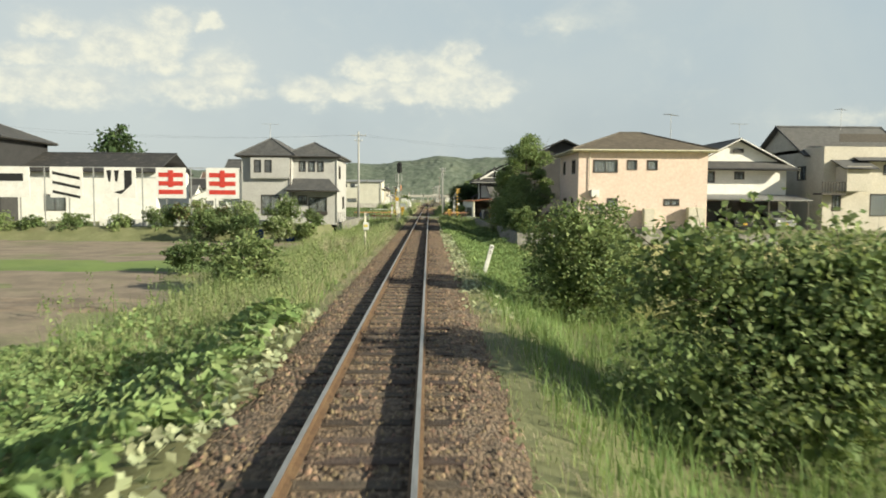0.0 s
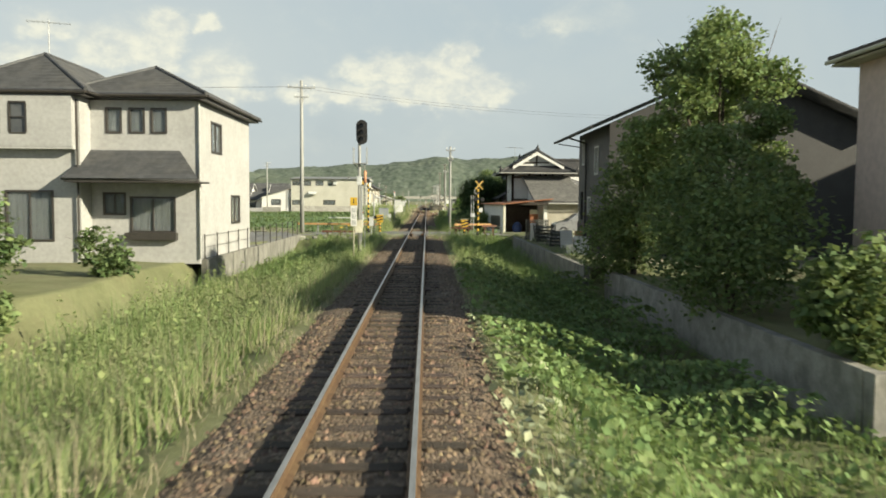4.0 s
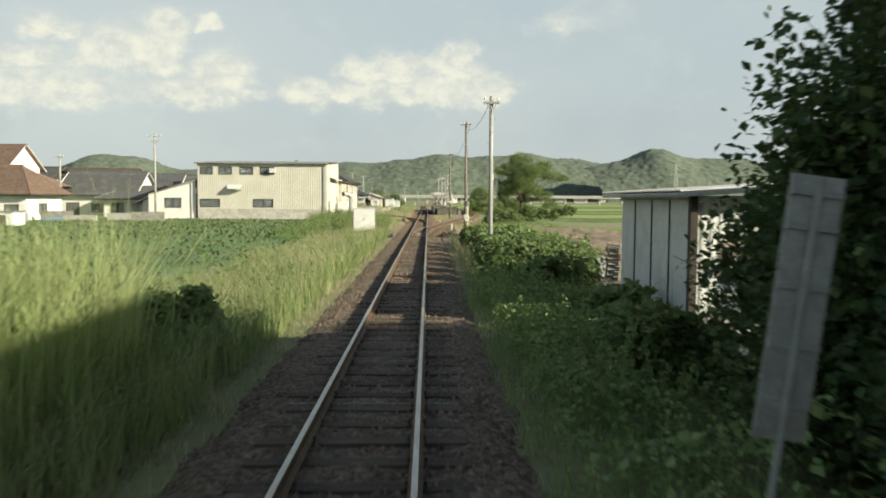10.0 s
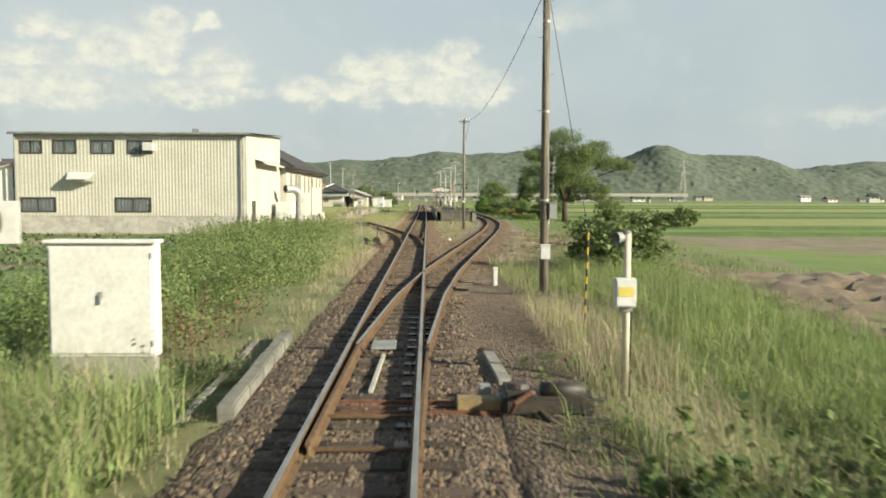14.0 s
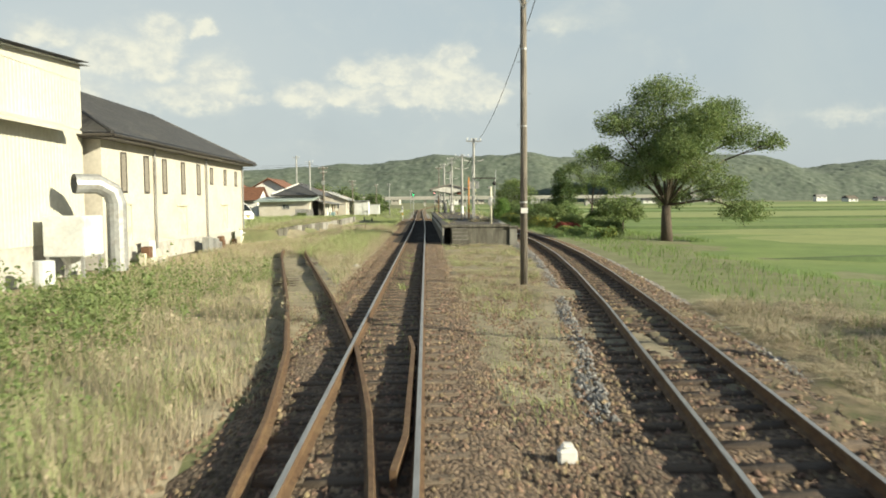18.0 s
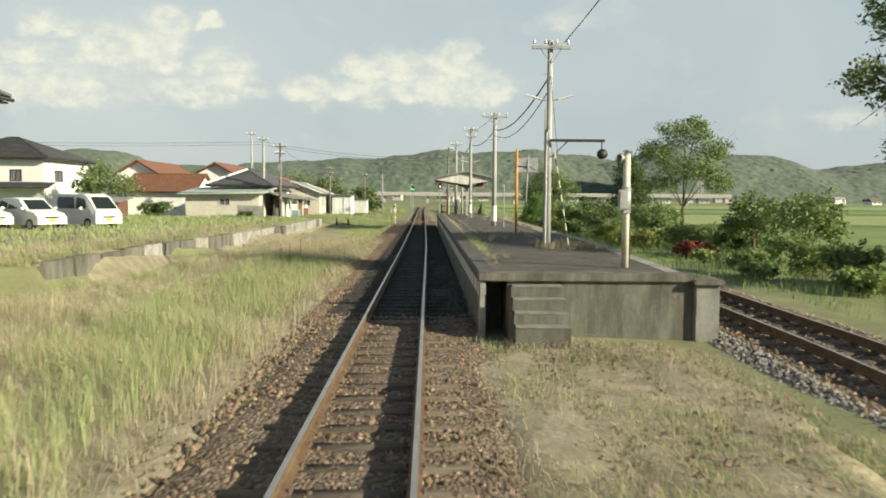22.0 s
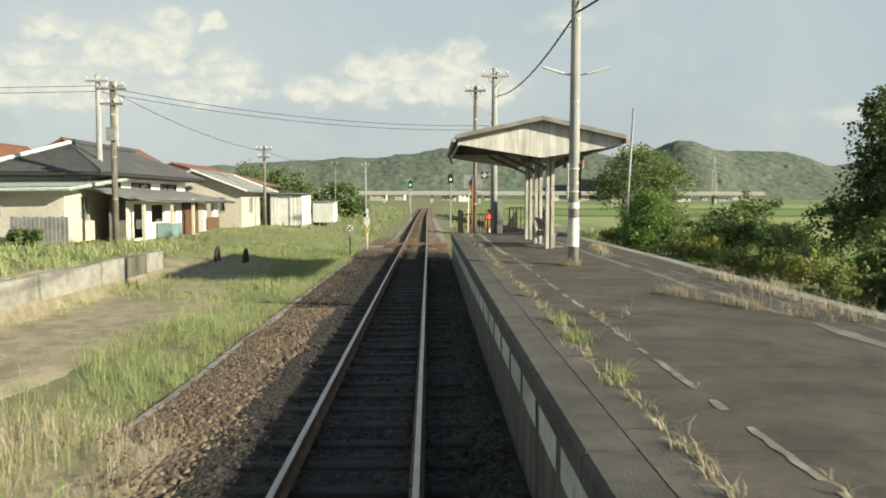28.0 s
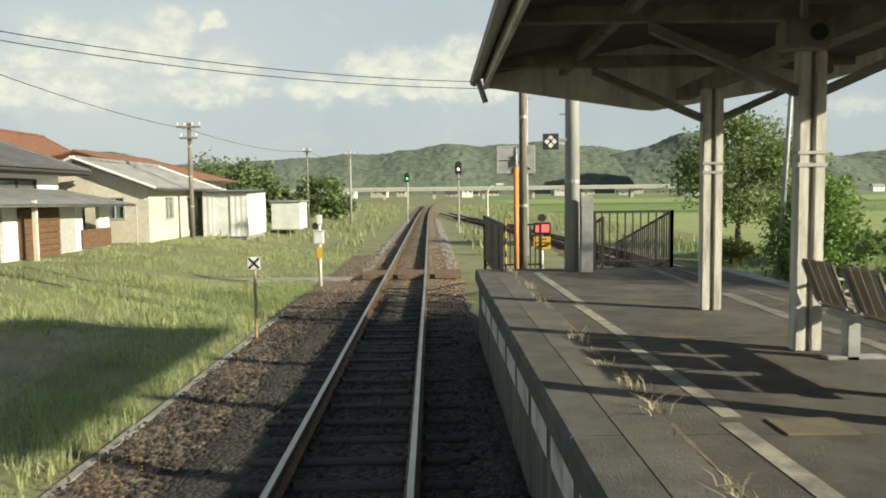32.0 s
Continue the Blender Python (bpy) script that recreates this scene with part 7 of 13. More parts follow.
# ceiling colour lowered for the shade beneath the roof
part("ceiling", Mesh().poly((XL, YA, 2.74), (XM, YA, 3.1), (XM, YB, 3.1), (XL, YB, 2.74)).poly((XM, YA, 3.1), (XR, YA, 2.74), (XR, YB, 2.74), (XM, YB, 3.1)), mat("shade_toned_ceiling_boards", (0.10, 0.097, 0.088), (0.065, 0.063, 0.058), 3, 0.9, stain=(0.18, 0.175, 0.155), sscale=1.5), sh)
sg = thing("hanging_sign", (4.42, 274.6, PT + 2.10), "brown hanging departure sign in a pale frame", "sign")
part("frame", Mesh().box(-0.28, 0.28, -0.05, 0.05, 0, 0.34), M_AGEDP, sg, bevel=0.01)
part("face", Mesh().box(-0.25, 0.25, -0.056, -0.05, 0.03, 0.31), mat("faded_red_panel", (0.26, 0.07, 0.04), (0.18, 0.055, 0.035), 4, 0.6), sg)
for x in (-0.2, 0.2):
    part("hanger", Mesh().tube((x, 0, 0.34), (x, 0, 0.62), 0.012), M_STEEL, sg)
bn = thing("bench", (3.86, 275.0, PT), "three worn tan slatted seats on a steel beam", "bench")
M_SEAT = mat("tan_wood_seat", (0.34, 0.275, 0.20), (0.25, 0.20, 0.15), 4, 0.6, stain=(0.17, 0.125, 0.09), sscale=4, rand=0.15)
for y in (-0.62, 0.0, 0.6):
    for q in range(4):
        part("seat_slat", Mesh().box(-0.12 + q * 0.1, -0.03 + q * 0.1, y - 0.24, y + 0.24, 0.40, 0.425), M_SEAT, bn, bevel=0.006)
    for q in range(4):
        part("back_slat", Mesh().sweep([(-0.057, -0.011), (0.057, -0.011), (0.057, 0.011), (-0.057, 0.011)], [(-0.15, y - 0.18 + q * 0.12, 0.44), (-0.28, y - 0.18 + q * 0.12, 0.76)], True), M_SEAT, bn)
    for e in (-0.25, 0.25):
        part("armrest", Mesh().path([(0.25, y + e, 0.41), (0.25, y + e, 0.58), (-0.05, y + e, 0.6), (-0.2, y + e, 0.56)], 0.014, 6), M_STEEL, bn)
        part("seat_bracket", Mesh().path([(0.22, y + e * 0.8, 0.385), (-0.12, y + e * 0.8, 0.385), (-0.17, y + e * 0.8, 0.44), (-0.295, y + e * 0.8, 0.74)], 0.013, 6), M_STEEL, bn)
part("beam", Mesh().box(-0.05, 0.05, -0.9, 0.9, 0.31, 0.375), M_STEEL, bn, bevel=0.005)
for y in (-0.65, 0.6):
    part("leg", Mesh().box(-0.05, 0.05, y - 0.05, y + 0.05, 0, 0.32), M_STEEL, bn, bevel=0.006)
    part("foot", Mesh().box(-0.2, 0.26, y - 0.05, y + 0.05, 0, 0.03), M_STEEL, bn, bevel=0.006)
pb = thing("speaker_box", (3.25, 275.2, PT + 2.3), "small dim loudspeaker box under the shelter roof", "loudspeaker")
part("box", Mesh().box(-0.16, 0.16, -0.1, 0.1, 0, 0.2), M_SHADED, pb, bevel=0.02)
part("cone", Mesh().tube((0.06, -0.1, 0.1), (0.06, -0.115, 0.1), 0.06, n=12), M_BLK, pb)
part("bracket", Mesh().box(-0.02, 0.02, -0.02, 0.02, 0.2, 0.5), M_STEEL, pb)

# ---- station houses on the west side ----
M_TILE_ST = mat("blue_grey_tiles", (0.085, 0.088, 0.095), (0.06, 0.062, 0.068), 4, 0.5, bump=0.2, bscale=60, stain=(0.13, 0.128, 0.12), sscale=1.2, samount=0.4)
h = thing("house", (0, 0, 0.34), "old station house with dark tiles, white plaster and a boarded lean-to", "house")
house_walls(h, -18.2, -14.2, 287.5, 300.2, 0, 2.9, {"E": [(289, 290.6, 2.05, 2.6), (292, 294.5, 2.05, 2.6), (296, 298.5, 2.05, 2.6)], "S": [(-16.5, -15, 0.7, 2.0)]}, M_PLASTER, M_WOOD_D, curtain=False)
hip_roof(h, -18.2, -14.2, 287.5, 300.2, 2.95, 4.35, 0.9, M_TILE_ST, 0.035, 0.28, inset=3.4)
ridge(h, (-19.1, 286.6, 3.08), (-16.2, 290.0, 4.46), M_WHITE, 0.10, "hip_tiles")
ridge(h, (-16.2, 290.0, 4.48), (-16.2, 297.6, 4.48), M_TILE_ST, 0.14)
slope(h, (-11.3, 286.4, 1.78), (-11.3, 300.6, 1.62), (-14.2, 300.6, 2.25), (-14.2, 286.4, 2.4), M_TIN, 0.3, 0.012, 4.0, name="lean_to_roof", thick=0.06)
slope(h, (-11.9, 285.9, 1.9), (-11.9, 286.4, 1.9), (-14.2, 286.4, 2.45), (-14.2, 285.9, 2.45), M_TIN, 0.3, 0.0, 4.0, name="lean_to_edge")
wall(h, (-12.3, 286.8), (-12.3, 300.3), 0, 1.75, [(0.5, 1.9, 0.1, 1.6), (2.6, 4.4, 0.75, 1.55), (5.2, 6.0, 0, 1.65), (9.3, 10.5, 0.1, 1.65), (11.2, 12.6, 0.55, 1.55)], M_PLASTER)
part("board_wall", Mesh().box(-12.28, -12.2, 293.6, 296.0, 0, 1.65), M_WOOD, h, "brown clapboard panel")
for k in range(8):
    part("clapboard", Mesh().box(-12.2, -12.16, 293.6, 296.0, k * 0.2, k * 0.2 + 0.17), M_WOOD, h)
part("sliding_door", Mesh().box(-12.3, -12.24, 296.2, 297.3, 0.05, 1.65), M_FRAME_L, h, "pale aluminium sliding door")
part("board_wall", Mesh().box(-12.28, -12.2, 297.8, 300.2, 0.05, 0.75), M_WOOD, h)
part("dim_room", Mesh().poly((-13.2, 286.9, 0), (-13.2, 300.2, 0), (-13.2, 300.2, 1.8), (-13.2, 286.9, 1.8)), M_INSIDE, h)
for y in (286.7, 290.2, 293.4):
    part("lean_to_post", Mesh().box(-11.7, -11.58, y - 0.06, y + 0.06, 0, 1.85), M_OFFW, h)
part("downpipe", Mesh().tube((-11.25, 300.4, 0), (-11.25, 300.4, 1.6), 0.03), M_FRAME_L, h)
tk = thing("water_tank", (-11.9, 290.6, 0.34), "faded teal box tank under the lean-to", "tank")
part("body", Mesh().box(-0.35, 0.35, -0.7, 0.7, 0, 0.68), mat("faded_teal", (0.20, 0.30, 0.31), (0.16, 0.24, 0.25), 3, 0.6), tk, bevel=0.02)
part("lid", Mesh().box(-0.37, 0.37, -0.72, 0.72, 0.68, 0.72), M_GREYBOX, tk, bevel=0.01)

h = thing("house", (0, 0, 0.36), "cream single-storey house with a shallow grey roof", "house")
house_walls(h, -17.0, -11.2, 301.6, 310.5, 0, 2.35, {"E": [(303.5, 304.6, 0.9, 1.9), (306.5, 308.6, 0.3, 1.9)], "S": [(-13, -12.2, 1.0, 1.9)]}, M_CREAM, M_FRAME_L)
gable_roof(h, -17.0, -11.2, 301.6, 310.5, 2.4, 3.5, 0.45, M_TIN, "y", 0.0, verge=0.4, verge_mat=M_WHITE)
gable_end(h, "y", 301.6, -17.0, -11.2, 2.35, 3.4, M_CREAM)
for x0, x1, y0, y1, ze, zr in ((-27, -19, 304, 316, 3.4, 5.6), (-24, -13.5, 312, 322, 3.0, 4.4), (-34, -26, 300, 312, 3.2, 5.6)):
    h = thing("house", (0, 0, 0.34), "house with red-brown glazed tile roof behind the station", "house", "red-roofed houses")
    house_walls(h, x0, x1, y0, y1, 0, ze, {"E": [(y0 + 2, y0 + 4, 1, 2.2)]}, M_PLASTER)
    gable_roof(h, x0, x1, y0, y1, ze, zr, 0.7, M_TILE_RED, "y", 0.03, 0.3, verge=0.6)
    gable_end(h, "y", y0, x0, x1, ze, zr - 0.1, M_PLASTER)
sd = thing("shed", (0, 0, 0.34), "white prefabricated shed beside the track", "shed")
house_walls(sd, -10.4, -8.3, 306.3, 310.3, 0, 2.15, {"S": [(-9.9, -9.1, 0.1, 1.9, "open")]}, M_TIN_W, ribs=0.25)
part("roof", Mesh().poly((-10.6, 306.1, 2.15), (-8.1, 306.1, 2.15), (-8.1, 310.5, 2.25), (-10.6, 310.5, 2.25)).poly((-10.6, 306.1, 2.08), (-10.6, 310.5, 2.18), (-8.1, 310.5, 2.18), (-8.1, 306.1, 2.08)), M_TIN, sd)
part("door", Mesh().box(-9.9, -9.1, 306.36, 306.4, 0.1, 1.9), M_GREYBOX, sd)
part("footing", Mesh().box(-10.3, -8.4, 306.4, 310.2, -0.4, 0.0), M_CONC, sd)
sd = thing("shed", (0, 0, 0.34), "small white equipment hut", "shed")
part("body", Mesh().box(-8.6, -7.0, 313, 315.5, 0, 1.55), M_TIN_W, sd, bevel=0.02)
part("roof", Mesh().box(-8.7, -6.9, 312.9, 315.6, 1.55, 1.64), M_TIN, sd)
h = thing("hut", (0, 0, 0.4), "low cream hut with a pale green sheet roof", "hut")
house_walls(h, -20.3, -14.0, 284.6, 289.0, 0, 2.2, {"S": [(-17.4, -16.5, 1.1, 1.7)], "E": [(286, 286.8, 0.9, 1.9)]}, M_CREAM, M_FRAME_L)
slope(h, (-20.8, 284.0, 2.15), (-13.4, 284.0, 2.25), (-13.4, 289.6, 2.75), (-20.8, 289.6, 2.65), M_TIN_G, 0.35, 0.02, 6.0, thick=0.14)
part("gutter", Mesh().tube((-20.8, 283.92, 2.05), (-13.4, 283.92, 2.15), 0.06), M_TIN_G, h)
fz = thing("fence", (-15.6, 283.6, 0.36), "ribbed grey sheet fence by the hut", "fence")
for k in range(14):
    part("slat", Mesh().box(k * 0.16, k * 0.16 + 0.13, 0, 0.03, 0, 1.15 - 0.02 * (k % 3)), M_TIN, fz)
h = thing("house", (0, 0, 0.3), "white two-storey house with a dark hipped roof", "house")
house_walls(h, -44, -34, 288, 297, 0, 5.2, {"S": [(-41, -39.5, 3.2, 4.2), (-37, -36, 3.2, 4.2)], "E": [(290, 291.5, 3.2, 4.2)]}, M_PLASTER)
hip_roof(h, -44, -34, 288, 297, 5.3, 7.4, 0.7, M_TILE, 0.03)
slope(h, (-45, 286.6, 2.6), (-33, 286.6, 2.6), (-33, 288, 3.1), (-45, 288, 3.1), M_TILE, 0.3, 0.03)
h = thing("hut", (0, 0, 0.34), "small brown timber hut in the grass", "hut")
house_walls(h, -26.6, -24.6, 281, 283, 0, 1.5, {}, M_WOOD)
slope(h, (-26.9, 280.7, 1.45), (-24.3, 280.7, 1.45), (-24.3, 283.3, 1.75), (-26.9, 283.3, 1.75), M_TIN, 0.3, 0.0)
h = thing("house", (0, 0, 0.3), "white storehouse with a tiled gable in the trees", "house")
house_walls(h, -30, -23, 296, 303, 0, 2.6, {}, M_PLASTER)
gable_roof(h, -30, -23, 296, 303, 2.6, 4.2, 0.5, M_TILE_RED, "x", 0.03)
gable_end(h, "x", -23.14, 296, 303, 2.6, 4.1, M_PLASTER)
for k, (x, y, v) in enumerate(((-18.6, 255.4, False), (-16.7, 257.2, True), (-20.6, 254.4, False))):
    car((x, y, 0.57), 150, "white car parked on the grass by the goods bank", M_WCAR, 3.5, 1.5, 1.75 if v else 1.55, v)

# goods bank wall
wl = thing("wall_bank", (0, 0, 0), "crumbling stone edge of the old goods platform", "wall", kind="structure")
r = random.Random(12)
y = 237.0
while y < 277.2:
    a, b = y, min(y + 1.5, 277.4)
    xa, xb = (-7.6 - 1.2 * float(ramp(v, 262, 235)) for v in (a, b))
    for z0, z1 in ((-0.45, 0.05), (0.05, 0.62)):
        o, t = r.uniform(-0.03, 0.03), r.uniform(-0.03, 0.02)
        m = Mesh()
        m.v += [(xa - 0.35, a + 0.01, z0), (xa + o, a + 0.01, z0), (xb + o, b - 0.01, z0), (xb - 0.35, b - 0.01, z0), (xa - 0.35, a + 0.01, z1 + t), (xa + o, a + 0.01, z1 + t), (xb + o, b - 0.01, z1 + t), (xb - 0.35, b - 0.01, z1 + t)]
        m.f += [(3, 2, 1, 0), (4, 5, 6, 7), (0, 1, 5, 4), (1, 2, 6, 5), (2, 3, 7, 6), (3, 0, 4, 7)]
        part("stone", m, M_STAINED if r.random() < (0.9 if y < 252 else 0.15) else M_CONC, wl, bevel=0.02)
    y = b
kb = thing("kerb", (0, 0, 0), "narrow concrete cable trough beside the ballast", "kerb", kind="structure")
for a, b, x in ((256, 288, -2.62), (18, 34, -2.9), (103, 112, -2.26)):
    y = a
    while y < b:
        part("trough_lid", Mesh().box(x - 0.06, x + 0.06, y + 0.006, y + 0.99, -0.5, float(land(x, y)) + 0.03), M_CONC, kb, bevel=0.01)
        y += 1.0
for k, (x, y) in enumerate(((-6.8, 280.5), (-5.9, 280.8))):
    t = thing("buffer_stop", (x, y, float(land(x, y)) - 0.03), "bent old rail standing as a buffer stop", "buffer stop", "bent rail stops")
    pts = [(0, -0.35, -0.2), (0, -0.3, 0.25), (0, -0.15, 0.5), (0, 0.0, 0.55), (0, 0.12, 0.42), (0, 0.18, -0.2)]
    part("bent_rail", Mesh().path(pts, 0.06, 8), M_BLK, t)
cr = thing("foot_crossing", (0, 0, 0), "timber foot crossing between the rails", "crossing", kind="structure")
for y in np.arange(291.5, 292.4, 0.28):
    part("plank", Mesh().box(-RX + 0.1, RX - 0.1, y, y + 0.25, -0.16, -0.01), mat("orange_brown_planks", (0.165, 0.11, 0.07), (0.115, 0.08, 0.052), 4, 0.85, bump=0.3), cr)
    part("plank", Mesh().box(-RX - 0.9, -RX - 0.06, y, y + 0.25, -0.16, -0.01), MATS["orange_brown_planks"], cr)
    part("plank", Mesh().box(RX + 0.06, RX + 0.8, y, y + 0.25, -0.16, -0.01), MATS["orange_brown_planks"], cr)
part("path", Mesh().box(-13, -RX - 0.95, 291.7, 292.3, -0.45, -0.16), M_CONC, cr)

# ---- far distance ----
def hill(name, x0, x1, y, peaks, deep, label, seed):
    """A wooded ridge: peaks of (x, height, half-width), with the crowns of its trees as relief."""
    xs = np.arange(x0, x1, 3.6 if y < 2000 else 9.0)
    vs = np.linspace(0, 1, 70)
    U, V = np.meshgrid(xs, vs, indexing="ij")
    H = np.zeros(len(xs))
    for px, ph, pw in peaks:
        H = np.maximum(H, ph * np.exp(-((xs - px) / pw) ** 2))
    rg = np.random.default_rng(seed)
    H = np.convolve(np.pad(H, 12, "edge"), np.ones(25) / 25, "valid") + 3 * np.sin(xs * 0.021 + seed) + 2 * np.sin(xs * 0.057)
    spur = 7 * np.sin(xs * 0.017 + 2 * seed)[:, None] * np.sin(V * 5 + xs[:, None] * 0.004)
    D = deep * V
    crowns = 0
    for size, amount in ((8.0, 0.75), (18.0, 0.6), (60.0, 1.2)):
        a, b = (U - x0) / size, D / size
        g = rg.normal(0, 1, (int(a.max()) + 3, int(b.max()) + 3))
        ia, ib = a.astype(int), b.astype(int)
        fa, fb = (v * v * (3 - 2 * v) for v in (a - ia, b - ib))
        crowns = crowns + amount * ((g[ia, ib] * (1 - fa) + g[ia + 1, ib] * fa) * (1 - fb) + (g[ia, ib + 1] * (1 - fa) + g[ia + 1, ib + 1] * fa) * fb)
    Z = H[:, None] * np.sin(V * np.pi / 2) ** 1.15 + spur * V * (1 - V) * 2 + crowns * np.minimum(1, V * 4) - 3
    P = np.stack([U + rg.normal(0, 0.8, U.shape), y + deep * V + rg.normal(0, 0.8, U.shape), Z], -1)
    k = np.arange(U.size).reshape(U.shape)
    q = np.stack([k[:-1, :-1], k[1:, :-1], k[1:, 1:], k[:-1, 1:]], -1).reshape(-1, 4)
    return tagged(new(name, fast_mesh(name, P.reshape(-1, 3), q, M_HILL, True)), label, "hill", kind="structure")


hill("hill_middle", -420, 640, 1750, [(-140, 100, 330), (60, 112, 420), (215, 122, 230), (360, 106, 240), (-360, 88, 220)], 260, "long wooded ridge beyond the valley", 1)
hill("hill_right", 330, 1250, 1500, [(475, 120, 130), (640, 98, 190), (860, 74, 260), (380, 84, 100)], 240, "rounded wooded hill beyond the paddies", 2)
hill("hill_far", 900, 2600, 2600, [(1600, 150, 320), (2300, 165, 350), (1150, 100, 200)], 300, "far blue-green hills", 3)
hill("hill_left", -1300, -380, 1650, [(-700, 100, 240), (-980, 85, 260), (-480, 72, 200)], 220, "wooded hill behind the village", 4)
fly = thing("road_bridge", (0, 0, 0), "long pale concrete road viaduct across the valley", "bridge")
for k in range(24):
    x0 = -120 + k * 12
    part("deck_span", Mesh().box(x0 + 0.05, x0 + 11.95, 640, 648, 3.6, 4.7).box(x0, x0 + 12, 639.8, 640.0, 4.5, 5.5), M_CONC_L, fly)
    if k % 2 == 0:
        part("pier", Mesh().box(x0 - 0.7, x0 + 0.7, 642, 646, -1, 3.6), M_CONC_L, fly)
rr = random.Random(21)
for k in range(46):
    far = k < 30
    x = rr.uniform(-60, 560) if far else rr.uniform(-130, -45)
    yy = rr.uniform(760, 1250) if far else rr.uniform(150, 330)
    if not far and (x > -50 and yy > 280):
        continue
    w, d, ze = rr.uniform(7, 13), rr.uniform(6, 10), rr.choice([3.0, 5.4])
    hh = thing("house", (x, yy, -0.7), "distant village house with white walls and tiled roof", "house", "distant village houses", turn=rr.choice([0, 0, 8, -10]))
    house_walls(hh, -w / 2, w / 2, -d / 2, d / 2, 0, ze, {"S": [(-w / 4, -w / 4 + 1.5, ze - 2, ze - 0.9), (w / 5, w / 5 + 1.5, ze - 2, ze - 0.9)]}, rr.choice([M_PLASTER, M_CREAM, M_GREYSIDE]), curtain=False)
    gable_roof(hh, -w / 2, w / 2, -d / 2, d / 2, ze, ze + rr.uniform(1.6, 2.4), 0.6, rr.choice([M_TILE, M_TILE, M_SLATE_B, M_SLATE]), "x", 0.0, verge=0.4)
# nearer village houses across the soybean field
M_TILE_BR = mat("brown_ceramic_tiles", (0.17, 0.115, 0.09), (0.12, 0.08, 0.064), 3, 0.65, bump=0.2, bscale=60, stain=(0.22, 0.17, 0.14), sscale=0.8, samount=0.4)
M_TILE_V = mat("faded_grey_village_tiles", (0.115, 0.117, 0.122), (0.08, 0.082, 0.086), 3, 0.6, bump=0.2, bscale=60, stain=(0.17, 0.168, 0.16), sscale=0.8, samount=0.5)


def village_house(x, y, w, d, ze, zr, roof, label, walls=None, skirt=None, hip=False, turn=0.0, along="x"):
    """A low house with windows, a heavy roof and, for some, a tiled skirt under the upper floor."""
    hh = thing("house", (x, y, -0.5), label, "house", "village houses", turn=turn)
    win = [(-w / 2 + 0.9, -w / 2 + 2.6, 0.5, 2.1), (-0.8, 0.9, 0.9, 2.0), (w / 2 - 2.4, w / 2 - 0.9, 0.9, 2.0)]
    if ze > 4.5:
        win += [(-w / 4, -w / 4 + 1.6, ze - 1.7, ze - 0.6)]
    house_walls(hh, -w / 2, w / 2, -d / 2, d / 2, 0, ze, {"S": win, "E": [(-1.4, 0.4, 0.9, 2.1)]}, walls or M_PLASTER, M_WOOD_D)
    if hip:
        hip_roof(hh, -w / 2, w / 2, -d / 2, d / 2, ze, zr, 0.9, roof, 0.04, 0.7, inset=d * 0.42, course=0.6)
    else:
        gable_roof(hh, -w / 2, w / 2, -d / 2, d / 2, ze, zr, 0.7, roof, along, 0.04, 0.7, verge=0.5, course=0.6, verge_mat=M_WHITE)
        if along == "x":
            gable_end(hh, "x", w / 2 - 0.14, -d / 2, d / 2, ze, zr - 0.1, M_PLASTER)
        else:
            gable_end(hh, "y", -d / 2, -w / 2, w / 2, ze, zr - 0.1, M_PLASTER)
    if skirt:
        zt, zb, out = skirt
        for a, b, c, e in (((-w / 2 - out, -d / 2 - out), (w / 2 + out, -d / 2 - out), (w / 2, -d / 2), (-w / 2, -d / 2)), ((w / 2 + out, -d / 2 - out), (w / 2 + out, d / 2 + out), (w / 2, d / 2), (w / 2, -d / 2))):
            slope(hh, (*a, zb), (*b, zb), (*c, zt), (*e, zt), roof, 0.7, 0.04, 0.6, name="skirt_roof")
    return hh


village_house(-54.5, 206, 9, 8, 6.6, 9.3, M_TILE_BR, "tall farmhouse with a brown tiled gable and dark skirt roof", skirt=(5.9, 4.2, 3.0))
village_house(-48.0, 197, 10, 8, 3.1, 6.4, M_TILE_BR, "farmhouse with a broad brown hipped roof", hip=True)
village_house(-43.5, 216, 10, 8, 3.6, 6.3, M_TILE_V, "village house with a grey tiled roof")
village_house(-37.5, 214, 9, 7, 2.7, 4.4, M_TILE_V, "low village house with a grey hipped roof", hip=True)
village_house(-38.5, 232, 10, 8, 3.9, 6.6, M_TILE_V, "village house with a grey tiled roof")
village_house(-32.5, 229, 8, 7, 3.7, 6.3, M_TILE_V, "village house with a grey tiled roof and white gable")
village_house(-33.2, 209, 4.5, 5, 2.5, 3.6, M_TILE_BR, "small white outhouse with a brown roof", along="y")
village_house(-47.5, 173, 9, 7, 2.4, 4.6, M_TILE_V, "low white house with a grey gable roof", along="y")
village_house(-56.5, 176, 9, 8, 3.0, 5.4, M_TILE_V, "village house with a grey tiled roof")
village_house(-64, 200, 12, 9, 3.4, 6.0, M_TILE_V, "village house with a grey tiled roof")
village_house(-76, 186, 12, 9, 3.2, 5.6, M_TILE_BR, "village house with a brown tiled roof")
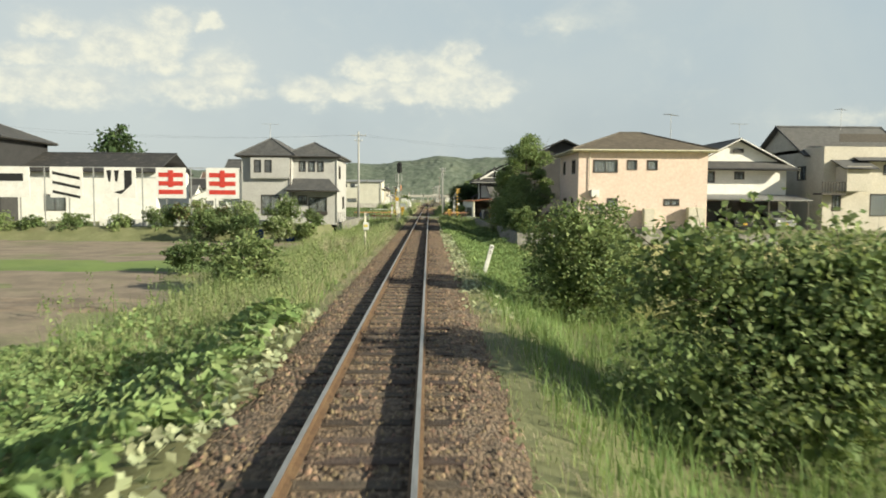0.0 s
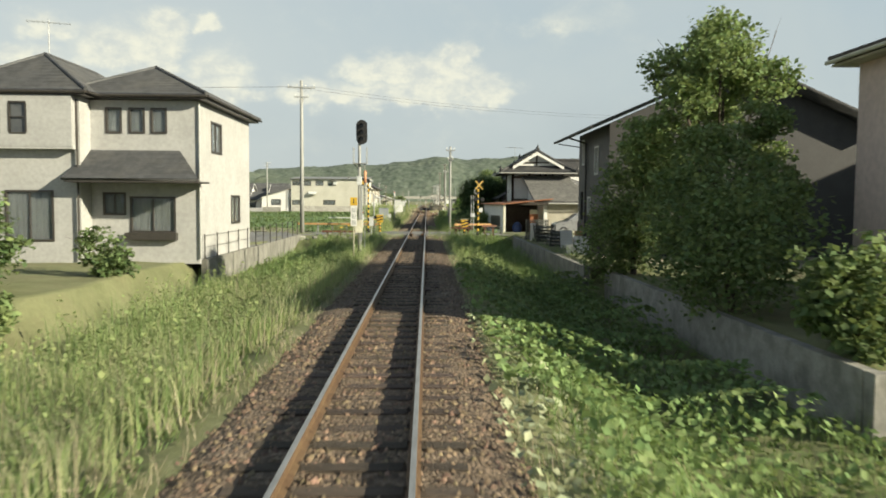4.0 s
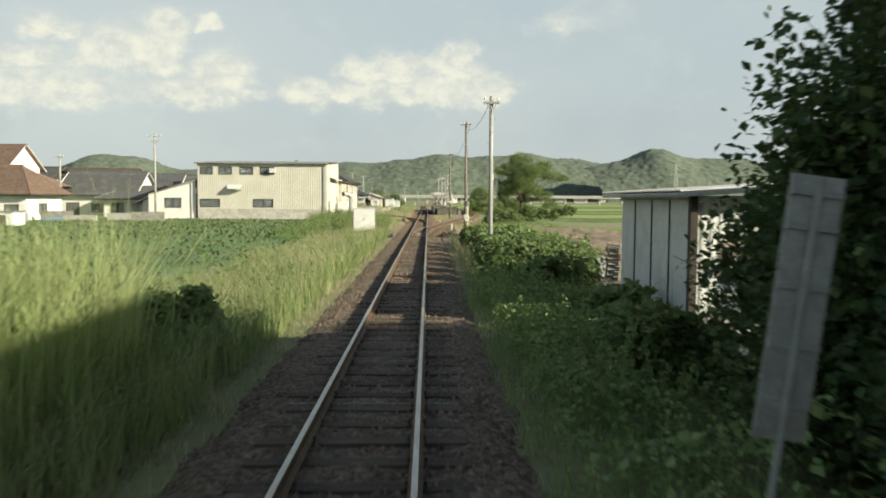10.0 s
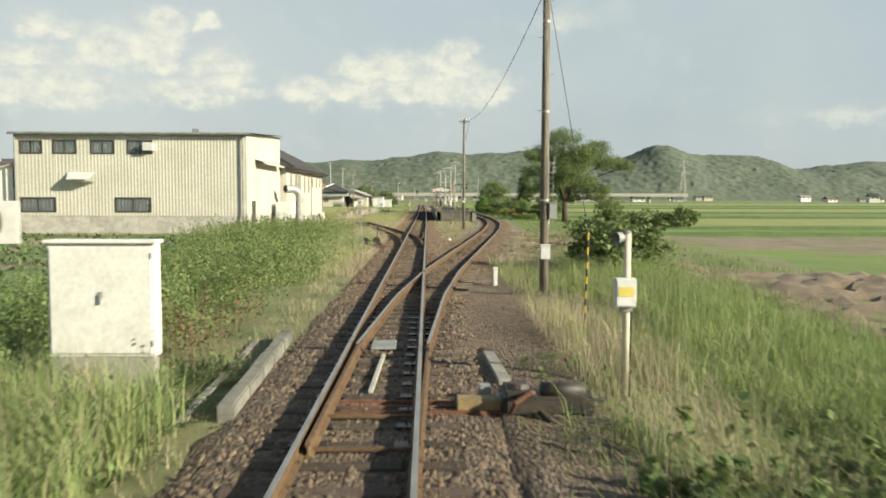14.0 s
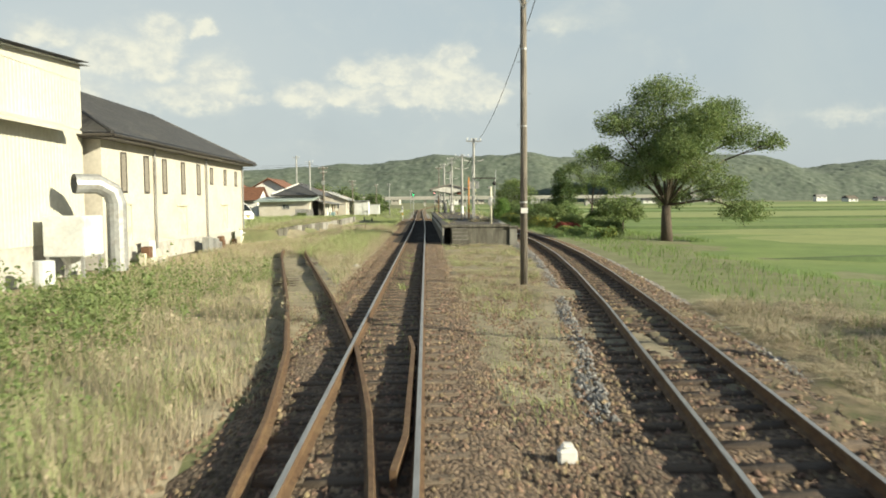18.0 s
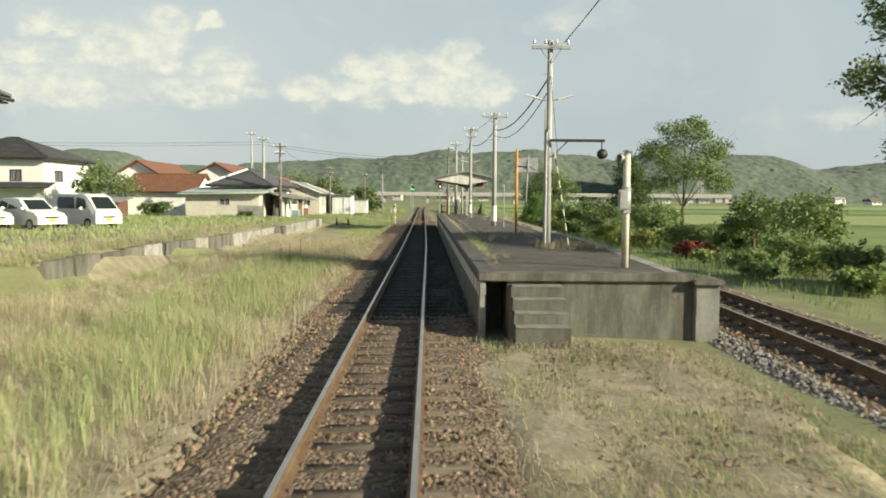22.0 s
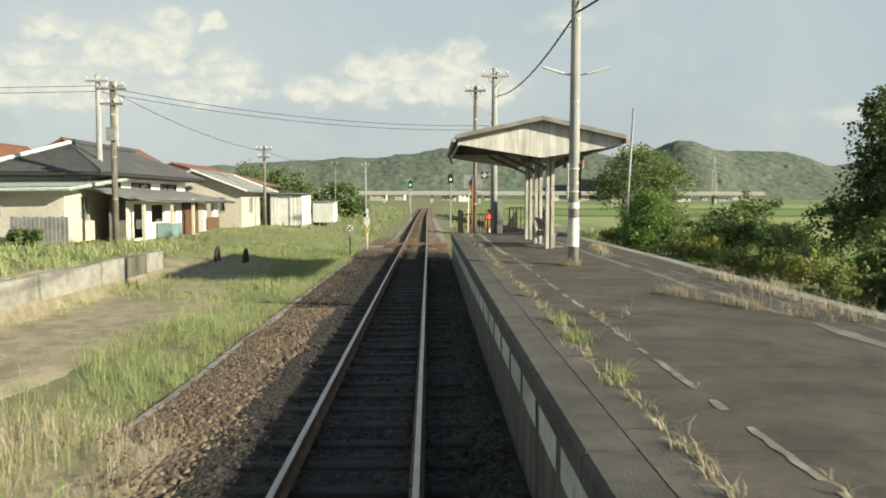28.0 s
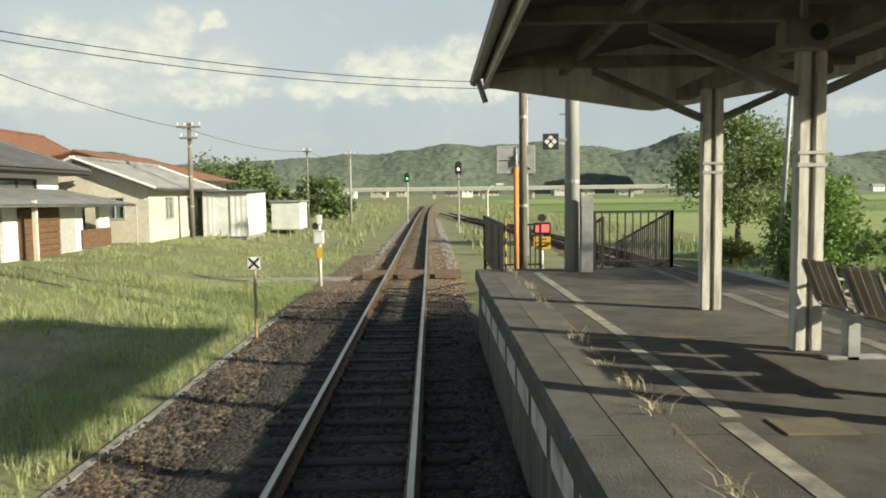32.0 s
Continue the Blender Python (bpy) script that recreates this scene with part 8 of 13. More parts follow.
for x, y, w, hgt, mm in ((-41.8, 172, 2.6, 2.2, M_GREYSIDE), (-38.2, 174, 2.2, 1.9, M_WHITE), (-35.8, 176, 1.8, 1.5, M_PLASTER)):
    t = thing("shed", (x, y, -0.5), "small pale shed at the edge of the field", "shed", "field sheds")
    part("body", Mesh().box(-w / 2, w / 2, -1, 1, 0, hgt), mm, t, bevel=0.02)
    part("roof", Mesh().box(-w / 2 - 0.15, w / 2 + 0.15, -1.15, 1.15, hgt, hgt + 0.09), M_TIN, t, bevel=0.01)
    part("door", Mesh().box(-w / 6, w / 6, -1.03, -1.0, 0.05, hgt - 0.25), M_FRAME_D, t)
for x, y, w in ((-39.5, 192.5, 2.4), (-36.6, 192.8, 1.6)):
    t = thing("tarpaulin", (x, y, -0.5), "blue tarpaulin spread over a heap at the field edge", "tarpaulin")
    part("sheet", Mesh().ball((0, 0, 0.1), 1.0, 12, 6, (w, 0.8, 0.55)), mat("pale_blue_tarpaulin", (0.20, 0.31, 0.52), (0.15, 0.25, 0.44), 2, 0.6), t, smooth=True)
for k in range(9):
    x = -58 + k * 3.6
    wl = solid("garden_wall", Mesh().box(-1.75, 1.75, -0.1, 0.1, 0, 0.9 + 0.2 * (k % 3)), (M_CONC_L, M_GREYSIDE, M_CONC)[k % 3], (x, 191.0 + (k % 2) * 2.5, -0.5), "low garden wall before the village houses", "wall", "garden walls", bevel=0.02)
# lattice pylons on the far side of the valley
for x, y, hgt in ((395, 1330, 62), (905, 1330, 56)):
    t = thing("pylon", (x, y, -1.0), "far lattice power pylon below the hills", "pylon", "pylons")
    for sx in (-1, 1):
        for sy in (-1, 1):
            part("leg", Mesh().tube((sx * 4.5, sy * 4.5, 0), (sx * 0.6, sy * 0.6, hgt), 0.35, 0.2, 5), M_STEEL, t)
    for k in range(7):
        z0, z1 = hgt * k / 7, hgt * (k + 1) / 7
        r0, r1 = (4.5 - 3.9 * v / hgt for v in (z0, z1))
        part("brace", Mesh().tube((-r0, -r0, z0), (r1, -r1, z1), 0.2, n=4).tube((r0, -r0, z0), (-r1, -r1, z1), 0.2, n=4), M_STEEL, t)
    for z in (0.72, 0.84, 0.96):
        part("crossarm", Mesh().tube((-8, 0, hgt * z), (8, 0, hgt * z), 0.3, n=5), M_STEEL, t)
# bunds and differently ripe plots among the paddies
M_BUND = mat("dark_bund_grass", (0.10, 0.15, 0.05), (0.075, 0.115, 0.04), 0.8, 0.95, bump=1.0, bscale=6)
M_PADDY_Y = mat("yellowing_paddy", (0.27, 0.305, 0.11), (0.22, 0.265, 0.09), 0.2, 0.95, bump=1.0, bscale=7)
for y0, y1, x0, x1, mm, lab in ((232, 262, 22, 260, M_PADDY_Y, "yellowing strip of ripening paddy"), (300, 372, 16, 330, M_PADDY_Y, "yellowing strip of ripening paddy"), (470, 600, 20, 420, M_PADDY_Y, "yellowing strip of ripening paddy")):
    sheet("field", x0, x1, y0, y1, mm, lab, "field", 0.12, 30, 10, 0.5, 0.01, int(y0))
for y in (209, 221, 262, 300, 372, 440):
    sheet("bund", 15, 330, y, y + 1.1, M_BUND, "dark grassy bund between the paddies", "bund", 0.34, 60, 5, 0.3, 0.03, int(y))

# ---- plants ----
def blade_mesh(name, P, H, W, material, lean=0.35, bend=0.5, seed=0):
    """Grass blades: each a bent, tapering strip."""
    rg = np.random.default_rng(seed)
    n = len(P)
    a = rg.uniform(0, 2 * np.pi, n)
    d = np.stack([np.cos(a), np.sin(a), np.zeros(n)], -1)
    s = np.stack([-np.sin(a), np.cos(a), np.zeros(n)], -1) * (W / 2)[:, None]
    L = rg.uniform(0, lean, n) * H
    up = np.array([0, 0, 1.0])
    m = P + up * (H * 0.55)[:, None] + d * (L * 0.35)[:, None]
    t = P + up * (H * (1 - 0.25 * bend * L / np.maximum(H, 1e-3)))[:, None] + d * (L * (1 + bend))[:, None]
    V = np.stack([P - s, P + s, m - s * 0.8, m + s * 0.8, t], 1).reshape(-1, 3)
    k = (np.arange(n) * 5)[:, None, None]
    F = (np.array([(0, 1, 3), (0, 3, 2), (2, 3, 4)])[None] + k).reshape(-1, 3)
    return fast_mesh(name, V, F, material)


def leaf_mesh(name, C, size, material, seed=0, droop=0.4):
    """Leaves: kite-shaped, folded a little, turned at random."""
    rg = np.random.default_rng(seed)
    n = len(C)
    a, e = rg.uniform(0, 2 * np.pi, n), rg.normal(-droop * 0.5, 0.55, n)
    d = np.stack([np.cos(a) * np.cos(e), np.sin(a) * np.cos(e), np.sin(e)], -1)
    u = np.cross(d, np.array([0, 0, 1.0]))
    u /= np.linalg.norm(u, axis=1, keepdims=True) + 1e-6
    r = rg.normal(0, 0.6, n)
    w = np.cross(u, d)
    u = u * np.cos(r)[:, None] + w * np.sin(r)[:, None]
    s = (size * rg.uniform(0.6, 1.35, n))[:, None]
    nrm = np.cross(u, d)
    V = np.stack([C - d * s * 0.5, C + u * s * 0.38 + nrm * s * 0.08, C + d * s * 0.55, C - u * s * 0.38 + nrm * s * 0.08], 1).reshape(-1, 3)
    k = (np.arange(n) * 4)[:, None, None]
    F = (np.array([(0, 1, 2), (0, 2, 3)])[None] + k).reshape(-1, 3)
    return fast_mesh(name, V, F, material)


def strewn(x0, x1, y0, y1, density, seed, clump=0.0, keep=None):
    """Places on the land, with bare gaps where clump is high."""
    rg = np.random.default_rng(seed)
    n = int(abs(x1 - x0) * (y1 - y0) * density)
    x, y = rg.uniform(x0, x1, n), rg.uniform(y0, y1, n)
    if clump:
        f = np.sin(x * 2.1 + 1.3 * np.sin(y * 0.7 + seed)) * np.sin(y * 1.37 + 0.9 * np.sin(x * 1.1)) + 0.5 * np.sin(x * 5.3 + y * 4.1)
        ok = f > (clump * 2 - 1) * 0.9 + rg.normal(0, 0.25, n)
        x, y = x[ok], y[ok]
    if keep is not None:
        ok = keep(x, y)
        x, y = x[ok], y[ok]
    return np.stack([x, y, land(x, y) - 0.02], -1)


def tall(P, lo, hi, seed):
    """Heights that vary in broad patches and from blade to blade."""
    rg = np.random.default_rng(seed + 50)
    f = 0.5 + 0.28 * np.sin(P[:, 1] * 0.55 + seed) * np.cos(P[:, 0] * 0.9 + 0.4 * seed) + 0.22 * np.sin(P[:, 1] * 1.9 + P[:, 0] * 1.3)
    return (lo + (hi - lo) * np.clip(f, 0, 1)) * rg.uniform(0.6, 1.2, len(P))


def grass(x0, x1, y0, y1, density, lo, hi, material, label, width=0.014, lean=0.4, clump=0.0, seed=0, keep=None, bend=0.6):
    if material is M_STRAW:
        density, width = density * 1.45, width * 0.62
    near = x1 - x0 < 6.5 and x0 < 6 and x1 > -6
    P = strewn(x0, x1, y0, y1, density * (1.0 if near else 0.62), seed, clump * 0.7, keep)
    if not len(P):
        return
    H = tall(P, lo, hi, seed)
    W = np.full(len(P), width * (1.0 if near else 1.5)) * np.random.default_rng(seed).uniform(0.6, 1.5, len(P))
    tagged(new("grass", blade_mesh("grass", P, H, W, material, lean * 1.85, bend, seed)), label, "grass", kind="stuff")


def plumes(x0, x1, y0, y1, density, lo, hi, material, label, seed, leaf=0.05, per=16, clump=0.0):
    """Weeds with upright leafy stalks."""
    P = strewn(x0, x1, y0, y1, density, seed, clump)
    rg = np.random.default_rng(seed)
    H = tall(P, lo, hi, seed)
    n = len(P)
    t = rg.uniform(0.25, 1.0, (n, per))
    a = rg.uniform(0, 2 * np.pi, (n, per))
    tilt = rg.normal(0, 0.13, (n, 2))
    r = (1.08 - t) * 0.14 * (0.5 + H[:, None])
    C = np.stack([P[:, :1] + np.cos(a) * r + tilt[:, :1] * t * H[:, None], P[:, 1:2] + np.sin(a) * r + tilt[:, 1:] * t * H[:, None], P[:, 2:] + t * H[:, None]], -1).reshape(-1, 3)
    tagged(new("weeds", leaf_mesh("weeds", C, np.full(len(C), leaf), material, seed, 0.1)), label, "weeds", kind="stuff")
    grass_top = blade_mesh("weed_stalks", P, H * 0.95, np.full(n, 0.009), material, 0.12, 0.3, seed)
    tagged(new("weed_stalks", grass_top), label, "weeds", kind="stuff")


def creeper(x0, x1, y0, y1, density, thick, size, material, label, seed, clump=0.0, keep=None):
    """Kudzu and other broad leaves lying over the ground."""
    P = strewn(x0, x1, y0, y1, density, seed, clump, keep)
    rg = np.random.default_rng(seed)
    hump = 0.5 + 0.3 * np.sin(P[:, 0] * 1.4 + seed) * np.sin(P[:, 1] * 0.9) + 0.2 * np.sin(P[:, 1] * 2.3 + P[:, 0])
    P[:, 2] += 0.05 + thick * np.clip(hump, 0.05, 1) * rg.uniform(0.5, 1.05, len(P))
    tagged(new("creeper", leaf_mesh("creeper", P, np.full(len(P), size), material, seed, 0.25)), label, "creeper", kind="stuff")


def cloud_points(n, blobs, rg, shell=0.55):
    """Points in uneven clusters inside a set of blobs (centre, radii)."""
    out = []
    vol = np.array([b[1][0] * b[1][1] * b[1][2] for b in blobs]) ** 0.75
    for b, share in zip(blobs, vol / vol.sum()):
        k = max(6, int(n * share / 26))
        v = rg.normal(0, 1, (k, 3))
        v /= np.linalg.norm(v, axis=1, keepdims=True)
        c = np.array(b[0]) + v * np.array(b[1]) * (rg.uniform(shell, 1.0, (k, 1)))
        s = np.mean(b[1]) * 0.17
        out.append((c[:, None] + np.clip(rg.normal(0, 1, (k, 26, 3)), -1.7, 1.7) * np.array([s, s, s * 0.7])).reshape(-1, 3))
    return np.concatenate(out)


def tree(name, place, blobs, n, leaf, size, label, category="tree", trunk=0.12, seed=0, group="", second=None, share=0.25, bark=None, fill=0, limbs=1.0, fork_at=None):
    """Trunk, limbs to each part of the crown, and a crown of separate leaves."""
    t = thing(name, place, label, category, group)
    rg = np.random.default_rng(seed + 100)
    m = Mesh()
    base = Vector((0, 0, -0.15))
    cz = min(b[0][2] for b in blobs)
    fork = Vector((blobs[0][0][0] * 0.25, blobs[0][0][1] * 0.25, fork_at or max(0.25, cz * 0.55)))
    if trunk:
        m.tube(base, fork, trunk * 1.25, trunk * 0.8, 9)
        w = trunk * limbs
        for b in blobs:
            c, spread = Vector(b[0]), sum(b[1]) / 3
            q = fork + (c - fork) * 0.55 + Vector((0, 0, 0.10 * (c - fork).length)) + Vector(rg.normal(0, 0.12, 3)) * spread
            m.tube(fork, q, w * 0.42, w * 0.28, 6)
            m.tube(q, c, w * 0.28, w * 0.15, 5)
            for k in range(5):
                e = c + Vector(rg.normal(0, 0.5, 3)) * spread
                f0 = q + (c - q) * rg.uniform(0.2, 0.9)
                m.tube(f0, e, w * 0.13, w * 0.04, 4)
                m.tube(f0 + (e - f0) * 0.5, e + Vector(rg.normal(0, 0.35, 3)) * spread, w * 0.07, w * 0.025, 3)
        part("trunk", m, bark or M_BARK, t, smooth=True)
    n = int(n * 1.0)
    C = np.concatenate([cloud_points(n, blobs, rg), cloud_points(int(n * 0.38), blobs, rg, 0.15)])
    size *= 1.3
    if fill:
        inner = [(b[0], tuple(v * 0.8 for v in b[1])) for b in blobs]
        F = cloud_points(fill, inner, rg, 0.0)
        part("inner_foliage", leaf_mesh("inner_foliage", F, np.full(len(F), size * 2.0), leaf, seed + 7), None, t)
    if second:
        pick = rg.uniform(0, 1, len(C)) < share
        part("crown", leaf_mesh("crown", C[~pick], np.full((~pick).sum(), size), leaf, seed), None, t)
        part("young_leaves" if second in (M_LEAF_L, M_PALE) else "turning_leaves", leaf_mesh("crown_tint", C[pick], np.full(pick.sum(), size), second, seed + 1), None, t)
    else:
        part("crown", leaf_mesh("crown", C, np.full(len(C), size), leaf, seed), None, t)
    return t


def bush_blobs(r, h, seed, k=5):
    rg = random.Random(seed)
    out = [((0, 0, h * 0.5), (r * 0.85, r * 0.85, h * 0.48))]
    for i in range(k):
        a = rg.uniform(0, 6.28)
        out.append(((math.cos(a) * r * 0.55, math.sin(a) * r * 0.55, h * rg.uniform(0.35, 0.78)), (r * rg.uniform(0.4, 0.6),) * 2 + (h * rg.uniform(0.2, 0.33),)))
    return out


def bush(place, r, h, leaf, label, n=2600, size=0.11, seed=0, second=None, name="shrub", share=0.25, trunk=0.05):
    return tree(name, (place[0], place[1], float(land(place[0], place[1])) if len(place) < 3 else place[2]), bush_blobs(r, h, seed), n, leaf, size, label, "shrub", trunk, seed, second=second, share=share)


# stands of tall weeds that the line passes close by
grass(-4.7, -2.4, 101.5, 107, 230, 0.9, 1.7, M_GRASS_S, "tall pale reeds beyond the crossing", 0.008, 0.4, 0.1, 901)
plumes(-4.8, -2.5, 101, 107, 9, 1.2, 2.0, M_GRASS_Y, "tall leafy weeds beyond the crossing", 902, 0.06, 30, 0.1)
grass(-6.2, -2.6, 88.0, 92.6, 110, 0.4, 1.0, M_GRASS_S, "yellow-green weeds before the crossing", 0.009, 0.6, 0.15, 903)
plumes(-6.4, -2.5, 88, 93, 6, 0.4, 0.9, M_LEAF_L, "leafy weeds before the crossing", 904, 0.06, 24, 0.2)
plumes(-7.0, -2.7, 161, 178, 10, 0.8, 1.5, M_LEAF_L, "tall goldenrod behind the cabinet", 905, 0.07, 30, 0.15)
plumes(-4.2, -2.6, 161, 166, 9, 0.6, 1.2, M_BROWNLEAF, "dead brown stalks behind the cabinet", 906, 0.05, 26, 0.15)
plumes(-12.0, -5.4, 186, 206, 9, 0.8, 1.5, M_LEAF_L, "dense tall green weeds by the warehouse", 907, 0.08, 28, 0.1)
plumes(-9.5, -4.2, 196, 214, 6, 0.5, 1.1, M_LEAF_L, "green weeds beside the old siding", 911, 0.06, 24, 0.3)
grass(-9.2, -3.2, 195, 216, 60, 0.25, 0.6, M_GRASS_S, "pale grass beside the old siding", 0.009, 0.6, 0.35, 912, keep=lambda x, y: x < -5.2 - 0.08 * (y - 196))
creeper(-4.4, -2.1, 184, 195, 70, 0.3, 0.12, M_KUDZU, "yellow-green creeper by the ground frame", 908, 0.3)
grass(2.7, 4.3, 150, 167, 110, 0.5, 1.05, M_STRAW, "tall straw-coloured seeding grass beside the points", 0.009, 0.5, 0.15, 909)
creeper(2.2, 6.6, 22, 57, 55, 0.4, 0.13, M_KUDZU, "kudzu spreading over the embankment", 910, 0.15)

# low matted growth that covers the soil of the verges
for x0, x1, y0, y1, k in ((-7.6, -1.9, 13, 94, 0), (2.0, 6.8, 0, 94, 0), (-6.4, -2.0, 99, 162, 0), (1.9, 6.4, 99, 162, 0), (-10, -4.0, 162, 196, 0)):
    grass(x0, x1, y0, y1, 34, 0.10, 0.34, M_GRASS, "low matted green undergrowth on the verge", 0.032, 0.9, 0.0, 700 + int(y0) + int(x0))
    plumes(x0, x1, y0, y1, 0.9, 0.15, 0.45, M_LEAF_L, "low broad-leaved weeds on the verge", 760 + int(y0) + int(x0), 0.075, 12, 0.2)

# first stretch, west side
creeper(-7.6, -1.7, -3, 15.5, 125, 0.8, 0.165, M_KUDZU, "dense broad-leaved kudzu over the bank", 1)
creeper(1.45, 2.6, 22, 60, 26, 0.14, 0.09, M_PALE, "pale low leaves creeping over the ballast shoulder", 11, 0.3)
creeper(-3.4, -1.45, 0, 15, 75, 0.45, 0.15, M_PALE, "pale undersides of kudzu leaves by the ballast", 2, 0.35)
creeper(-6.5, -4.0, 14, 19, 60, 0.9, 0.14, M_KUDZU, "kudzu spreading along the verge", 3, 0.2)
grass(-7.4, -2.2, 13, 70, 26, 0.45, 1.15, M_GRASS, "tall green grass on the verge", 0.016, 0.45, 0.15, 4)
grass(-6.8, -2.1, 13, 70, 52, 0.45, 1.1, M_GRASS_S, "pale feathery grass on the verge", 0.011, 0.6, 0.15, 9)
grass(-6.0, -2.0, 13, 70, 22, 0.5, 1.1, M_STRAW, "tan seed heads over the verge grass", 0.010, 0.55, 0.2, 10)
for k, (x, y) in enumerate(((-4.4, 39.5), (-3.7, 42.0), (-4.9, 43.5), (-4.0, 46.0), (-4.6, 48.5), (-3.4, 36.6))):
    grass(x - 0.5, x + 0.5, y - 0.5, y + 0.5, 320, 0.8, 1.35, M_STRAW, "fan of tall dry grass on the verge", 0.008, 0.5, 0.0, 1000 + k, bend=0.9)
grass(-6.5, -2.0, 14, 70, 16, 0.4, 1.05, M_GRASS_Y, "tall yellow-green grass on the verge", 0.014, 0.4, 0.35, 5)
grass(-2.7, -1.6, 14, 92, 26, 0.15, 0.4, M_STRAW, "short dry grass beside the ballast", 0.01, 0.7, 0.4, 6)
plumes(-6.0, -3.0, 15, 50, 2.6, 0.5, 1.1, M_LEAF_L, "leafy weeds in the grass", 7, 0.06, 16, 0.4)
plumes(-11, -7, 17, 36, 0.9, 0.4, 1.0, M_LEAF_L, "weeds along the field edge", 8, 0.07, 18, 0.4)
bush((-5.7, 26.5), 1.4, 2.1, M_LEAF_L, "rounded green bush on the field edge", 3000, 0.11, 1, M_LEAF)
bush((-9.5, 33), 1.2, 1.5, M_LEAF, "low green bush on the field edge", 1800, 0.11, 2)
for k, (x, r, hh) in enumerate(((-15.5, 1.4, 2.9), (-18.0, 1.5, 3.1), (-20.4, 1.3, 2.7), (-23.5, 1.2, 1.9), (-27.5, 1.6, 1.9), (-33, 1.8, 1.9), (-30.3, 1.0, 1.7))):
    bush((x, 60.4, -0.9), r, hh, (M_LEAF, M_LEAF_L)[k % 2], "clipped garden shrub below the hoarding", 1500, 0.13, 10 + k, M_BROWNLEAF if k in (1, 0) else None, share=0.18)
bush((-11.0, 61.5, -0.6), 1.4, 3.3, M_LEAF, "tall garden shrub by the grey house", 3000, 0.12, 20, M_LEAF_L)
bush((-14.0, 59.5, -0.9), 1.5, 3.2, M_LEAF_L, "pale-flowering shrub by the grey house", 2600, 0.12, 21, M_PALE)
bush((-9.2, 66, -0.6), 0.9, 1.9, M_LEAF, "small round shrub by the grey house", 1400, 0.11, 22)
tree("tree", (-34, 86, -0.6), [((0, 0, 7.2), (2.6, 2.6, 3.0)), ((0.4, 0, 9.0), (1.6, 1.6, 1.7)), ((-0.8, 0, 5.6), (2.6, 2.4, 1.8))], 3000, M_LEAF_D, 0.3, "dark round evergreen behind the roofs", seed=23, trunk=0.25)
for k, (x, y) in enumerate(((-12.0, 57.6), (-9.9, 58.6))):
    t = thing("rain_barrel", (x, y, -1.05), "blue plastic barrel in the weeds", "barrel", "blue barrels")
    part("body", Mesh().tube((0, 0, 0), (0, 0, 0.9), 0.3, n=16), mat("blue_plastic", (0.02, 0.06, 0.26), (0.015, 0.045, 0.2), 3, 0.45), t, bevel=0.03)
    part("lid", Mesh().tube((0, 0, 0.9), (0, 0, 0.95), 0.27, n=16), MATS["blue_plastic"], t)

# first stretch, east side
grass(2.1, 6.6, -3, 53, 60, 0.25, 0.7, M_GRASS, "green grass on the embankment", 0.013, 0.5, 0.12, 30)
grass(3.0, 7.5, 5, 20, 26, 0.5, 1.0, M_GRASS, "long grass below the bushes", 0.014, 0.5, 0.3, 31)
creeper(1.45, 2.6, 16, 60, 34, 0.22, 0.12, M_PALE, "pale creeper leaves on the ballast shoulder", 32, 0.35)
creeper(2.2, 5.0, 24, 60, 40, 0.4, 0.13, M_KUDZU, "kudzu on the embankment", 33, 0.3)
creeper(1.7, 6.2, 52, 70, 62, 0.7, 0.14, M_KUDZU, "kudzu mound beside the track", 34)
creeper(2.0, 6.0, 58, 71, 45, 1.0, 0.14, M_LEAF, "dark kudzu on the lower bank", 35)
grass(6.5, 25, 14, 52, 42, 0.42, 0.6, M_RICE, "ripe golden rice leaning in swathes", 0.03, 1.3, 0.0, 36, bend=1.2)
grass(6.5, 16, 16, 52, 34, 0.36, 0.55, M_RICE, "ripe golden rice leaning in swathes", 0.02, 1.6, 0.15, 37, bend=1.3)
grass(25, 60, 14, 52, 5, 0.45, 0.6, M_RICE, "ripe golden rice farther off", 0.05, 1.2, 0.0, 38)
tree("shrub", (5.5, 10.6, -1.15), bush_blobs(2.35, 3.4, 40, 12) + [((-1.2, -0.8, 0.8), (1.3, 1.2, 0.9)), ((1.3, 0.4, 0.9), (1.4, 1.3, 0.9)), ((0, -1.4, 0.7), (1.5, 1.0, 0.8))], 17000, M_LEAF_L, 0.085, "large broad-leaved bush beside the line", "shrub", 0.1, 40, second=M_LEAF, share=0.4, fill=1500)
tree("shrub", (4.95, 21.0, -1.15), bush_blobs(1.85, 3.4, 41, 10) + [((-0.9, -0.8, 0.8), (1.1, 1.0, 0.8)), ((1.0, 0, 0.8), (1.1, 1.0, 0.8))], 15000, M_LEAF_L, 0.075, "large green bush beside the line", "shrub", 0.09, 41, second=M_LEAF, share=0.35, fill=1200)
rt = random.Random(31)
tiers = []
for k in range(17):
    u, a = k / 16, k * 2.4
    w = 2.1 * math.sin(0.35 + 2.5 * u) ** 0.8
    q = rt.uniform(0.75, 1.15)
    tiers.append(((w * 0.75 * math.cos(a), w * 0.75 * math.sin(a) - 1.2 * (1 - u), 1.3 + 5.6 * u + rt.uniform(-0.3, 0.3)), (q, q, q * 0.72)))
tree("tree", (8.7, 64.0, -0.3), tiers, 21000, M_LEAF_L, 0.105, "tall spreading tree smothered in creeper", seed=43, trunk=0.2, second=M_KUDZU, share=0.3, limbs=0.7, fork_at=1.2)
